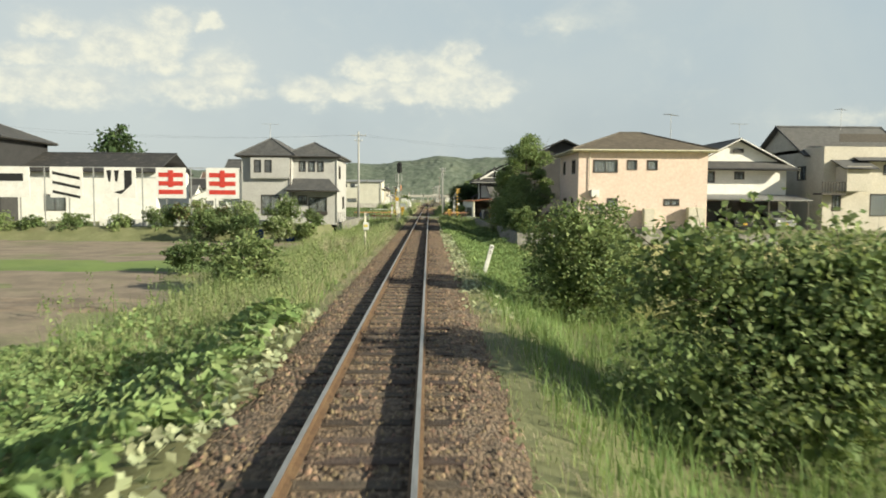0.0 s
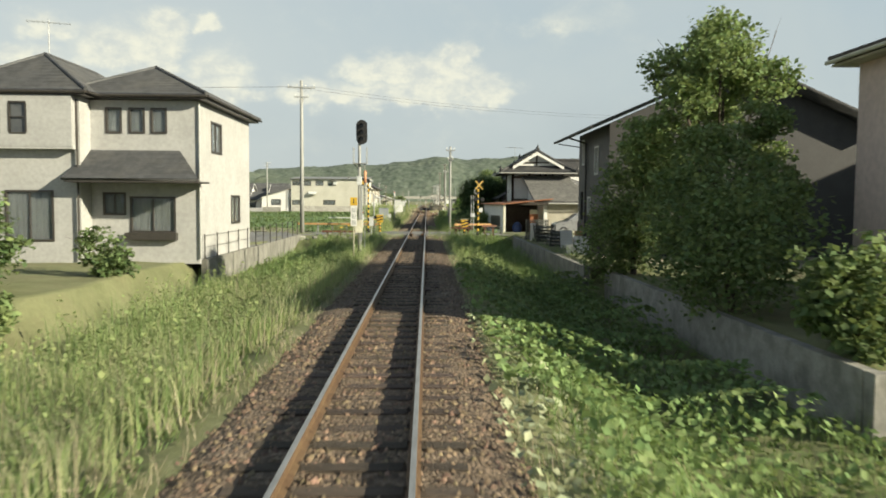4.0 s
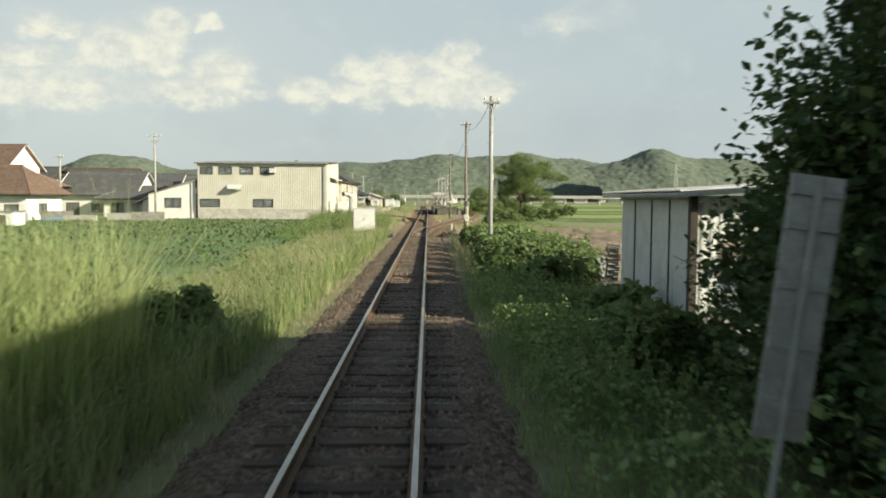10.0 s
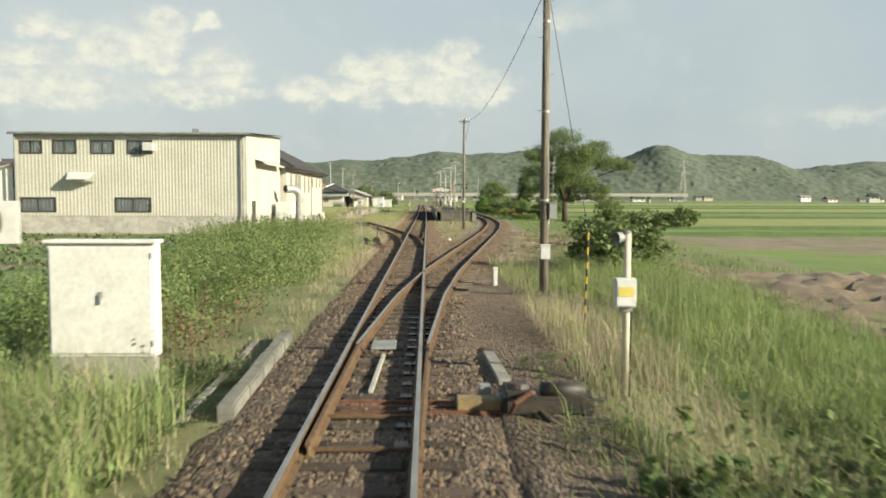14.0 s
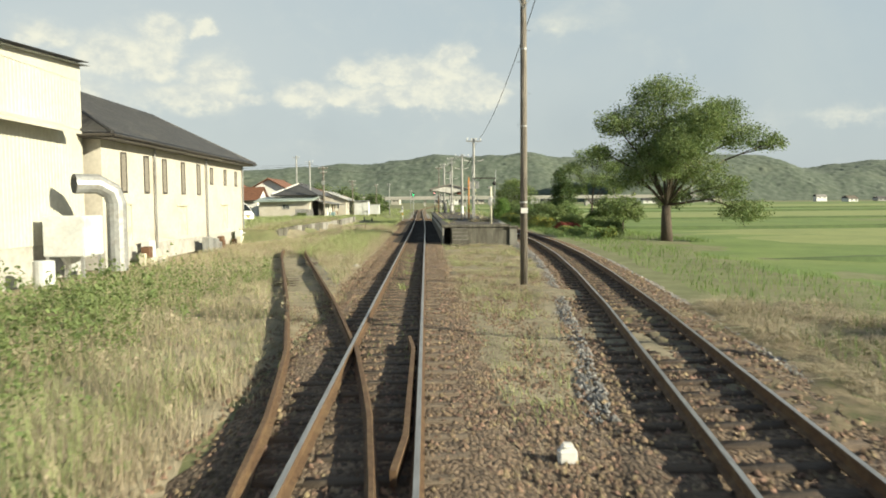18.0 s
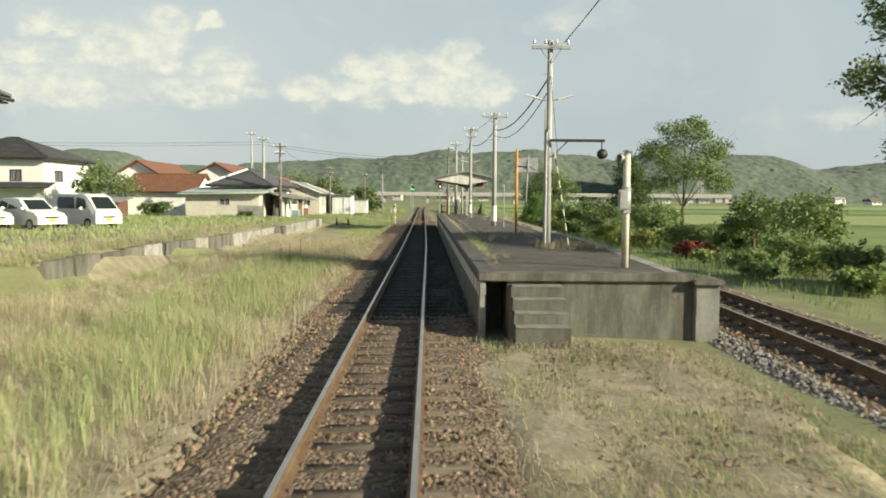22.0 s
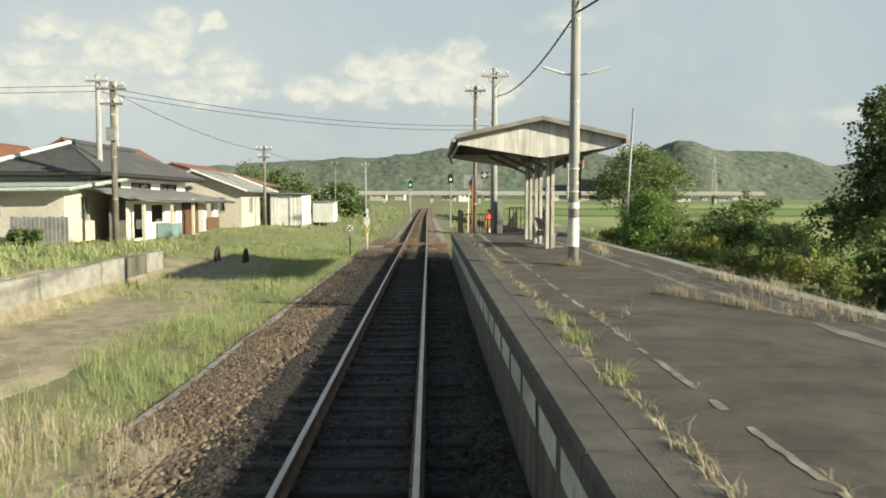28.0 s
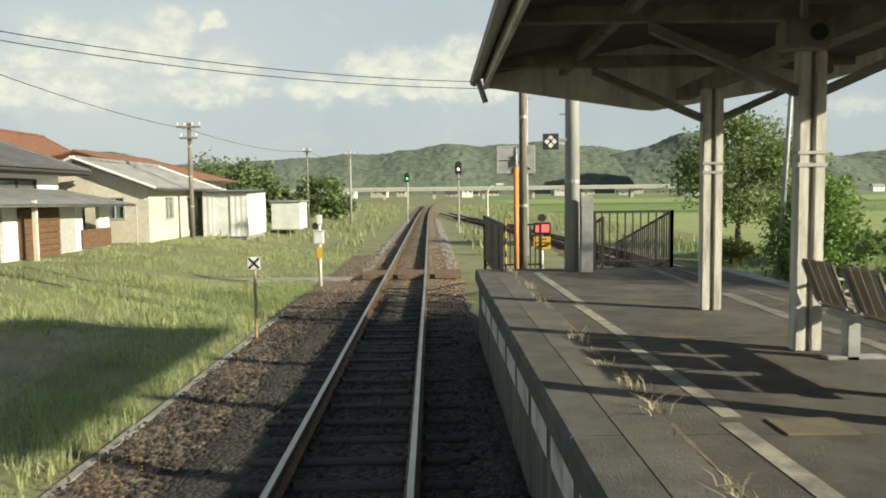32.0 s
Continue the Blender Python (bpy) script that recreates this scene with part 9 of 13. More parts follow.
tree("tree", (7.2, 58.5, -0.6), [((0, 0, 2.0), (1.6, 2.2, 1.6)), ((0.6, 2.5, 2.6), (1.8, 1.8, 1.8))], 8000, M_LEAF, 0.10, "dark overgrown bush below the tree", seed=44, trunk=0.12, second=M_LEAF_L, share=0.3)
bush((8.8, 54.6, -0.1), 1.6, 1.3, M_LEAF_L, "bush with browning leaves on the wall", 2600, 0.12, 45, M_BROWNLEAF, share=0.45)
bush((10.8, 53.0, -0.1), 0.8, 0.8, M_BROWNLEAF, "dead brown creeper at the house corner", 1100, 0.11, 46)
bush((7.3, 53.6, -0.4), 1.0, 2.3, M_LEAF, "dense bush at the end of the wall", 2400, 0.12, 47, M_LEAF_L)
tree("tree", (7.35, 66.8, -0.6), [((0, 0, 3.0), (1.2, 1.4, 1.8)), ((-0.3, 0.8, 1.4), (1.3, 1.5, 1.3)), ((0.3, -0.8, 4.2), (0.9, 1.0, 0.9))], 9000, M_LEAF, 0.10, "tree wrapped in dark creeper by the charcoal house", seed=48, trunk=0.12, second=M_LEAF_L, share=0.4)

for k, (x, y, r, hh) in enumerate(((-12.6, 55.8, 1.3, 2.2), (-10.4, 56.6, 1.2, 2.0), (-15.8, 57.5, 1.5, 2.4), (-8.6, 58.0, 1.0, 1.5))):
    bush((x, y, -1.0), r, hh, (M_LEAF, M_LEAF_L)[k % 2], "garden shrub at the edge of the tilled field", 2200, 0.12, 730 + k, M_PALE if k == 1 else None)
plumes(-7.2, -2.4, 15, 70, 3.4, 0.7, 1.35, M_GRASS_Y, "pale reedy weeds on the verge", 740, 0.075, 22, 0.3)

# ballast shoulders grown over
for x0, x1, y0, y1 in ((-2.5, -1.6, 14, 94), (1.6, 2.5, 0, 94), (-2.5, -1.6, 99, 160), (1.6, 2.4, 99, 160), (-2.6, -1.8, 160, 184)):
    grass(x0, x1, y0, y1, 46, 0.08, 0.3, M_STRAW, "dry grass creeping over the ballast shoulder", 0.012, 0.9, 0.35, 750 + int(y0) + int(x1 * 3))
    grass(x0, x1, y0, y1, 40, 0.08, 0.28, M_GRASS_Y, "thin green grass on the ballast shoulder", 0.012, 0.8, 0.4, 770 + int(y0) + int(x1 * 3))

# round the crossing
grass(-7.6, -2.0, 68, 93.5, 60, 0.2, 0.55, M_GRASS, "lush green grass below the lane wall", 0.013, 0.5, 0.1, 50)
grass(-5.0, -1.9, 72, 94, 30, 0.35, 0.85, M_GRASS_Y, "tall seeding grass by the signal", 0.012, 0.45, 0.45, 51)
plumes(-5.2, -2.1, 66, 93, 6.5, 0.4, 1.05, M_LEAF_L, "pale green weeds by the signal", 52, 0.05, 20, 0.35)
grass(3.0, 6.1, 70, 93.5, 70, 0.25, 0.55, M_GRASS, "dark green grass below the yard wall", 0.013, 0.5, 0.05, 53)
plumes(1.8, 4.4, 67, 93, 9.0, 0.4, 1.05, M_LEAF_L, "pale green weeds along the ballast", 54, 0.05, 24, 0.3)
grass(4.2, 5.4, 74, 80, 50, 0.5, 1.0, M_GRASS_Y, "clump of tall light grass", 0.014, 0.6, 0.3, 55)
for x0, x1, s in ((-6, -0.8, 56), (0.8, 4.4, 57)):
    grass(x0, x1, 89.5, 94.4, 42, 0.15, 0.45, M_STRAW, "dry weeds before the crossing", 0.01, 0.7, 0.2, s)
    plumes(x0, x1, 89.5, 94.4, 11, 0.25, 0.65, M_LEAF_L, "low weeds before the crossing", s + 10, 0.045, 16, 0.2)
grass(-0.45, 0.45, 88, 94, 14, 0.1, 0.3, M_GRASS_Y, "weeds between the rails", 0.01, 0.6, 0.4, 58)
grass(-0.42, 0.42, 99, 108, 16, 0.12, 0.45, M_GRASS_Y, "weeds between the rails", 0.011, 0.6, 0.45, 59)
grass(-0.42, 0.42, 199, 226, 10, 0.1, 0.4, M_GRASS_Y, "weeds between the rails", 0.011, 0.5, 0.6, 60)
grass(-2.2, -0.8, 99, 106, 26, 0.15, 0.4, M_STRAW, "dry grass beyond the crossing", 0.01, 0.6, 0.2, 61)
grass(0.8, 4.6, 99, 112, 36, 0.2, 0.55, M_GRASS_Y, "seeding grass beyond the crossing", 0.011, 0.6, 0.2, 62)
plumes(1.5, 3.6, 100, 127, 3.6, 0.5, 1.15, M_LEAF_L, "tall leafy weeds by the track", 63, 0.055, 22, 0.35)
grass(1.6, 4.2, 104, 130, 44, 0.3, 0.8, M_GRASS, "green grass by the track", 0.013, 0.5, 0.15, 64)
plumes(-6.8, -2.3, 99.5, 107, 14, 0.8, 1.5, M_GRASS_Y, "tall yellow-green weeds beyond the crossing", 65, 0.05, 26, 0.15)
grass(-6.5, -2.2, 99.5, 116, 44, 0.4, 0.95, M_GRASS_Y, "tall yellow-green grass beyond the crossing", 0.013, 0.45, 0.15, 66)
grass(-6.2, -2.0, 116, 159, 105, 0.6, 1.1, M_GRASS_Y, "dense tall yellow-green grass on the verge", 0.014, 0.4, 0.05, 67)
grass(-6.0, -2.1, 116, 159, 60, 0.5, 1.05, M_GRASS, "tall green grass on the verge", 0.015, 0.4, 0.25, 68)
grass(-5.8, -2.2, 112, 159, 26, 0.9, 1.3, M_STRAW, "pinkish seed heads over the tall grass", 0.012, 0.5, 0.1, 781)
plumes(-5.5, -2.3, 116, 158, 4.5, 0.6, 1.2, M_LEAF_L, "leafy weeds in the tall grass", 69, 0.06, 22, 0.3)
grass(-2.5, -1.7, 100, 176, 24, 0.15, 0.4, M_STRAW, "dry grass at the ballast edge", 0.01, 0.7, 0.3, 70)
bush((-3.3, 120.4), 0.8, 1.3, M_LEAF_L, "green bush behind the reeds", 2600, 0.1, 792, M_LEAF)
bush((-5.2, 120.0), 1.5, 2.1, M_LEAF_L, "green bush on the verge", 3600, 0.11, 71, M_LEAF)
grass(-5.8, -2.6, 115.0, 121, 90, 1.2, 1.9, M_GRASS, "arching reed-like grass", 0.018, 0.7, 0.2, 72)
grass(-5.2, -2.75, 113.8, 118.6, 340, 2.0, 2.8, M_GRASS_S, "clump of pale arching reed grass with nodding tips", 0.014, 0.24, 0.05, 791, bend=0.7)
grass(-3.4, -2.0, 113.8, 118.0, 130, 0.6, 1.2, M_GRASS_S, "lower reed grass at the ballast edge", 0.011, 0.5, 0.1, 793)
tree("tree", (5.5, 114.8, -0.4), [((0, 0, 3.0), (1.7, 2.0, 2.0)), ((0.6, -0.8, 4.0), (1.3, 1.3, 1.0)), ((-0.6, 0.9, 1.7), (1.3, 1.8, 1.5)), ((1.0, 1.3, 3.9), (1.5, 1.5, 1.2)), ((0.2, -1.8, 1.5), (1.6, 1.5, 1.4)), ((2.3, -0.4, 3.3), (1.5, 1.8, 1.6)), ((-0.7, 0.6, 3.6), (1.1, 1.4, 1.2)),
                                    ((2.4, 0.5, 1.9), (1.8, 2.0, 1.8)), ((0.0, 1.9, 3.0), (1.2, 1.3, 1.5)), ((0.3, -0.9, 0.9), (1.9, 2.0, 1.2)), ((-0.3, 1.2, 0.9), (1.5, 1.9, 1.2)), ((-0.7, -1.2, 1.2), (1.2, 1.3, 1.3))], 46000, M_LEAF_D, 0.085, "dense dark evergreen beside the track", seed=74, trunk=0.16, second=M_LEAF, share=0.14, fill=9000)
tree("tree", (6.1, 119.2, -0.4), [((-0.5, 0, 1.5), (1.1, 1.3, 1.5)), ((0.9, 0.2, 2.2), (1.5, 1.4, 1.3)), ((0.3, -1.4, 1.3), (1.5, 1.4, 1.4)), ((1.9, -0.6, 1.4), (1.4, 1.4, 1.4)), ((0.5, -0.4, 3.0), (1.0, 1.0, 0.6))], 16000, M_LEAF_D, 0.085, "low dark evergreen spreading before the shack", seed=75, trunk=0.1, second=M_LEAF, share=0.3, fill=3000)
for k, (x, y, r, hh) in enumerate(((4.3, 105.2, 1.0, 1.7), (5.2, 104.0, 1.1, 1.9), (4.0, 107.2, 0.9, 1.5), (4.9, 110.6, 1.2, 2.0), (3.6, 110.0, 0.8, 1.2))):
    bush((x, y), r, hh, (M_LEAF, M_KUDZU)[k % 2], "feathery green shrub crowding the farmhouse wall", 3400, 0.11, 720 + k, M_LEAF_L)
bush((5.0, 108.2), 1.3, 1.9, M_LEAF_D, "dark shrub behind the white shed", 2600, 0.12, 74, M_LEAF)
bush((6.0, 110.6), 1.4, 1.6, M_LEAF, "shrub with feathery leaves", 2600, 0.12, 75)
bush((4.4, 119.8), 1.1, 1.2, M_LEAF_L, "green shrub on the bank", 2400, 0.10, 76, M_LEAF)
bush((4.3, 123.8), 1.0, 1.0, M_LEAF_L, "green shrub on the bank", 2600, 0.11, 77, M_LEAF_L)
creeper(1.95, 3.5, 103, 130, 80, 1.25, 0.10, M_KUDZU, "dense green weeds leaning over the ballast", 782)
plumes(2.5, 4.8, 143, 156, 6, 0.5, 0.95, M_LEAF, "dark leafy weeds beside the track", 783, 0.11, 26, 0.1)
creeper(2.35, 5.3, 118, 143, 60, 0.6, 0.10, M_KUDZU, "dense green creepers along the bank", 78, 0.1)
creeper(2.4, 5.2, 120, 145, 30, 0.8, 0.10, M_LEAF_L, "lighter creepers along the bank", 79, 0.3)
grass(2.0, 4.2, 126, 158, 40, 0.3, 0.75, M_GRASS, "green grass beside the bank", 0.013, 0.5, 0.2, 80)
for k, (x, y) in enumerate(((4.6, 130.5), (4.0, 138.5), (5.6, 141.0))):
    bush((x, y), 1.1, 1.5, M_LEAF, "green bush on the bank", 1800, 0.11, 81 + k, M_LEAF_L)
tree("tree", (16.5, 122.5, -0.3), [((0, 0, 5.2), (2.2, 1.8, 1.6)), ((-1.6, 0, 4.6), (1.6, 1.6, 1.4)), ((1.8, 0, 4.8), (1.6, 1.6, 1.4))], 2600, M_LEAF_L, 0.2, "light green garden tree behind the garage", seed=85, trunk=0.15)
tree("tree", (24, 126, -0.3), [((0, 0, 4.6), (2.6, 2, 1.8)), ((2.4, 0, 4.2), (1.8, 1.6, 1.5))], 2200, M_LEAF, 0.22, "garden tree behind the garage", seed=86, trunk=0.15)
tree("tree", (-14.8, 92.0, -0.1), [((0, 0, 2.9), (1.5, 1.5, 1.7)), ((0.5, 0.3, 1.5), (1.3, 1.2, 1.1))], 2600, M_GRASS_Y, 0.14, "yellow-green willow behind the lane", seed=87, trunk=0.09)
grass(-40, -9, 96, 104, 6, 0.2, 0.4, M_GRASS_Y, "thin grass along the lane", 0.02, 0.6, 0.4, 88)
grass(-40, -6.5, 104, 200, 7, 0.25, 0.42, M_LEAF, "soybean leaves in the field", 0.09, 0.9, 0.1, 89)

for k, (x, y, r0, hh) in enumerate(((3.2, 134.0, 0.95, 1.45), (4.5, 133.2, 1.1, 1.5), (3.1, 136.4, 0.95, 1.4), (4.3, 136.2, 1.1, 1.5), (5.6, 135.4, 1.1, 1.4), (3.2, 139.0, 0.95, 1.35), (4.6, 139.4, 1.1, 1.4), (3.3, 141.8, 0.95, 1.3), (4.7, 142.6, 1.1, 1.4), (3.0, 131.6, 0.9, 1.4))):
    bush((x, y), r0, hh, M_LEAF, "dense dark shrub and bamboo thicket beside the line", 3600, 0.08, 950 + k, M_LEAF_D, share=0.4)

# turnouts and yard
for k, (x, y, r0, hh) in enumerate(((3.3, 144.6, 1.0, 1.35), (3.1, 147.2, 0.9, 1.3), (3.4, 149.8, 1.0, 1.35), (4.9, 146.6, 1.2, 1.5), (5.0, 150.0, 1.2, 1.4))):
    bush((x, y), r0, hh, M_LEAF, "dense clump of dwarf bamboo beside the line", 4200, 0.075, 930 + k, M_LEAF_D, share=0.4)
plumes(2.5, 6.2, 145.5, 157, 9, 0.4, 0.85, M_LEAF, "dense dwarf bamboo beside the track", 90, 0.13, 26, 0.05)
plumes(2.7, 6.0, 146, 156, 4, 0.5, 1.0, M_GRASS, "dwarf bamboo leaf sprays", 91, 0.15, 20, 0.2)
grass(2.9, 6.0, 154, 178, 62, 0.3, 0.8, M_GRASS_Y, "pale seeding grass beside the points", 0.012, 0.5, 0.15, 92)
grass(4.0, 9.5, 150, 172, 30, 0.3, 0.7, M_GRASS, "green grass at the paddy edge", 0.014, 0.5, 0.1, 93, keep=lambda x, y: x > branch(y) + 2.6)
bush((7.2, 176.5), 1.9, 1.7, M_LEAF, "spreading green shrub by the loop track", 3000, 0.12, 94, M_LEAF_L)
grass(-9.5, -4.2, 159, 196, 34, 0.4, 0.9, M_GRASS, "tall green weeds beside the yard", 0.015, 0.4, 0.2, 95)
plumes(-10.0, -4.0, 160, 200, 7.0, 0.6, 1.2, M_LEAF_L, "tall goldenrod stands beside the yard", 96, 0.06, 26, 0.25)
plumes(-5.5, -2.7, 158, 170, 4.0, 0.5, 1.0, M_BROWNLEAF, "brown dried weeds by the cabinet", 97, 0.045, 22, 0.5)
creeper(-7.5, -3.0, 172, 190, 24, 0.35, 0.1, M_KUDZU, "green creeper over the bank by the siding", 784, 0.15)
plumes(-9.0, -2.6, 170, 197, 6, 0.4, 0.9, M_LEAF_L, "green weeds by the siding points", 785, 0.06, 22, 0.3)
plumes(-6.0, -2.2, 176, 206, 5, 0.3, 0.7, M_STRAW, "dry weeds by the siding points", 786, 0.045, 18, 0.2)
creeper(-5.0, -2.0, 184, 200, 9, 0.2, 0.11, M_PALE, "pale creeper leaves near the siding", 98, 0.4)
creeper(-5.2, -2.0, 150, 163, 26, 0.35, 0.1, M_KUDZU, "creeper beside the cable trough", 99, 0.4)
low = lambda x, y: (np.abs(x - siding(y)) > 0.95) | (y > 225)
on_siding = lambda x, y: (np.abs(x - siding(y)) < 1.0) & (y < 226)
grass(-5.7, -2.0, 196, 262, 110, 0.15, 0.42, M_GRASS_S, "pale soft grass over the yard", 0.008, 0.6, 0.12, 100, keep=low)
grass(-5.7, -1.9, 194, 262, 135, 0.22, 0.55, M_STRAW, "straw-coloured grass over the yard", 0.010, 0.6, 0.1, 101, keep=low)
grass(-10.6, -5.5, 196, 262, 140, 0.22, 0.55, M_STRAW, "straw-coloured grass by the storehouse", 0.01, 0.6, 0.05, 102, keep=low)
grass(-10.6, -5.5, 200, 242, 70, 0.15, 0.45, M_GRASS_S, "pale soft grass by the storehouse", 0.009, 0.6, 0.25, 103, keep=low)
grass(-7.0, -0.9, 196, 226, 90, 0.05, 0.2, M_STRAW, "thin dry grass over the old siding", 0.01, 0.7, 0.15, 113, keep=on_siding)
grass(-7.0, -0.9, 198, 226, 40, 0.06, 0.22, M_GRASS_S, "thin green grass over the old siding", 0.009, 0.7, 0.3, 114, keep=on_siding)
grass(-5.4, -2.5, 223, 246, 150, 0.35, 0.85, M_GRASS_S, "tall feathery pale grass beside the track", 0.007, 0.4, 0.1, 115)
grass(-5.4, -2.5, 222, 262, 45, 0.3, 0.7, M_STRAW, "tall straw-coloured stalks beside the track", 0.009, 0.45, 0.15, 116)
grass(-9.4, -7.0, 236, 277, 110, 0.15, 0.5, M_GRASS_S, "grass at the foot of the goods bank", 0.01, 0.6, 0.25, 117)
plumes(-6.4, -2.8, 224, 244, 2.2, 0.4, 0.95, M_GRASS_Y, "bright upright weeds in the yard grass", 787, 0.04, 22, 0.5)
for k, (x, y) in enumerate(((0.0, 218.6), (-0.06, 216.9), (-0.03, 209.0), (0.02, 213.6), (-0.1, 221.7))):
    grass(x - 0.11, x + 0.11, y - 0.22, y + 0.22, 620, 0.14, 0.42, M_GRASS_Y, "tuft of grass growing between the rails", 0.01, 0.6, 0.0, 950 + k)
for k, (x, y, hh) in enumerate(((-4.64, 245.5, 0.8), (-4.7, 247.6, 0.75), (-4.5, 248.9, 0.8), (-4.44, 251.5, 0.7), (-4.5, 252.8, 0.75), (-2.9, 250.4, 0.55))):
    solid("stake", Mesh().tube((0, 0, -0.1), (0.02, 0, hh), 0.016, 0.012, 6), M_BROWNLEAF, (x, y, float(land(x, y))), "thin dark stake standing in the grass", "stake", "stakes in the grass")
grass(-22, -8.4, 237, 285, 34, 0.2, 0.5, M_GRASS_S, "grass on the goods bank", 0.025, 0.5, 0.25, 104)
grass(1.2, 5.0, 186, 231, 22, 0.12, 0.4, M_STRAW, "dry grass between the tracks", 0.01, 0.8, 0.35, 105, keep=lambda x, y: x < branch(y) - 1.6)
grass(1.4, 5.2, 205, 231, 210, 0.08, 0.26, M_STRAW, "cut dry grass before the platform", 0.010, 1.3, 0.12, 106, keep=lambda x, y: x < branch(y) - 1.7)
grass(1.6, 5.0, 196, 231, 130, 0.08, 0.26, M_GRASS_S, "green tufts between the tracks", 0.011, 0.6, 0.5, 107, keep=lambda x, y: x < branch(y) - 1.7)
grass(4.5, 14, 176, 262, 34, 0.15, 0.4, M_GRASS, "short green grass beyond the loop track", 0.014, 0.5, 0.1, 108, keep=lambda x, y: (x > branch(y) + 2.4) & ((y > 205) | (x > 9.0)))
grass(4.3, 10.5, 168, 206, 150, 0.14, 0.42, M_STRAW, "cut hay lying beside the loop track", 0.02, 2.4, 0.5, 109, keep=lambda x, y: x > branch(y) + 2.0)
tree("shrub", (12.8, 199.5, -0.6), [((0, 0, 1.2), (1.6, 1.2, 1.0)), ((2.4, 0.4, 1.4), (1.6, 1.0, 0.8)), ((4.4, 0, 1.6), (1.2, 0.9, 0.7))], 3200, M_LEAF, 0.16, "trailing vine-covered shrub at the paddy edge", "shrub", 0.06, 110, second=M_LEAF_L)
tree("tree", (16.4, 237.5, -0.5), [((-0.3, 0, 9.6), (2.2, 2.0, 1.1)), ((-1.7, 0.4, 8.0), (2.0, 1.8, 1.3)), ((-3.6, -0.2, 7.7), (1.3, 1.3, 0.9)), ((1.2, -0.5, 7.4), (2.4, 2.2, 1.4)), ((3.4, 0.3, 8.3), (1.8, 1.7, 1.1)),
                                   ((4.9, 0, 6.8), (2.0, 1.6, 0.9)), ((6.7, 0.2, 6.4), (1.2, 1.1, 0.6)), ((-1.2, 0.5, 5.6), (2.2, 2.0, 1.2)), ((1.5, -0.6, 4.7), (2.0, 1.8, 1.1)), ((3.4, 0, 3.5), (1.8, 1.6, 0.9)),
                                   ((4.9, -0.3, 2.0), (1.7, 1.4, 0.8)), ((-2.3, 0, 4.2), (1.5, 1.4, 0.8)), ((0.6, 0.8, 2.9), (1.3, 1.3, 0.8)), ((-4.2, 0.3, 5.9), (0.9, 1.0, 0.6)), ((0.2, -3.2, 6.3), (1.9, 1.9, 1.2)), ((1.4, -3.0, 7.6), (1.6, 1.7, 0.9)), ((-1.0, -2.8, 4.9), (1.4, 1.6, 0.9)), ((0.8, 2.9, 6.8), (1.8, 1.6, 1.0)), ((-0.8, -4.6, 5.6), (1.3, 1.3, 0.9))],
     54000, M_LEAF_L, 0.095, "large spreading tree with open limbs by the paddies", seed=111, trunk=0.34, second=M_LEAF, share=0.5, limbs=0.6, fork_at=2.4)

grass(3.2, 6.1, 64, 92, 85, 0.5, 0.95, M_GRASS, "tall lush grass hiding the foot of the yard wall", 0.013, 0.5, 0.1, 960)
plumes(2.2, 4.6, 64, 80, 7.0, 0.45, 0.95, M_GRASS_Y, "sunlit tall weeds beside the ballast", 961, 0.07, 26, 0.25)
plumes(2.2, 5.6, 78, 93, 11.0, 0.45, 0.95, M_KUDZU, "leafy weeds below the yard wall", 962, 0.075, 28, 0.15)
plumes(-6.4, -2.3, 76, 92, 7.0, 0.4, 0.9, M_KUDZU, "lush leafy weeds below the lane", 977, 0.075, 26, 0.2)
grass(2.0, 4.0, 60, 80, 70, 0.35, 0.75, M_GRASS_S, "pale seeding grass beside the ballast", 0.009, 0.6, 0.3, 963)
plumes(-5.2, -2.2, 60, 78, 6.0, 0.5, 1.0, M_GRASS_Y, "feathery light weeds on the verge", 964, 0.06, 26, 0.3)
grass(-4.6, -1.9, 58, 90, 60, 0.4, 0.85, M_GRASS_S, "pale feathery grass beside the ballast", 0.009, 0.6, 0.3, 965)
plumes(2.6, 6.2, 131.5, 146, 9, 0.9, 1.6, M_KUDZU, "bamboo leaf sprays over the thicket", 966, 0.14, 26, 0.1)
plumes(2.0, 5.0, 119, 132, 9, 0.5, 1.1, M_GRASS, "tall soft weeds before the shack yard", 967, 0.07, 28, 0.15)
plumes(1.9, 3.6, 118, 132, 7, 0.5, 1.0, M_GRASS_Y, "sunlit weeds at the ballast edge", 976, 0.06, 26, 0.25)
grass(1.9, 2.9, 126, 150, 40, 0.5, 1.0, M_STRAW, "dry stalks before the thicket", 0.009, 0.5, 0.2, 968)
grass(5.5, 8.6, 150, 180, 62, 0.5, 1.05, M_GRASS, "tall grass on the bank above the paddies", 0.012, 0.5, 0.1, 969, keep=lambda x, y: x > branch(y) + 2.6)
grass(5.0, 8.4, 150, 178, 60, 0.5, 1.0, M_GRASS_S, "pale tall grass on the bank above the paddies", 0.010, 0.5, 0.2, 970, keep=lambda x, y: x > branch(y) + 2.6)
plumes(1.9, 3.6, 101, 127, 8.0, 0.4, 0.95, M_GRASS, "soft green weeds beside the ballast", 990, 0.06, 26, 0.2)
plumes(1.8, 3.2, 98.8, 122, 8.0, 0.45, 0.95, M_GRASS_Y, "sunlit plumes at the ballast edge", 991, 0.05, 24, 0.3)
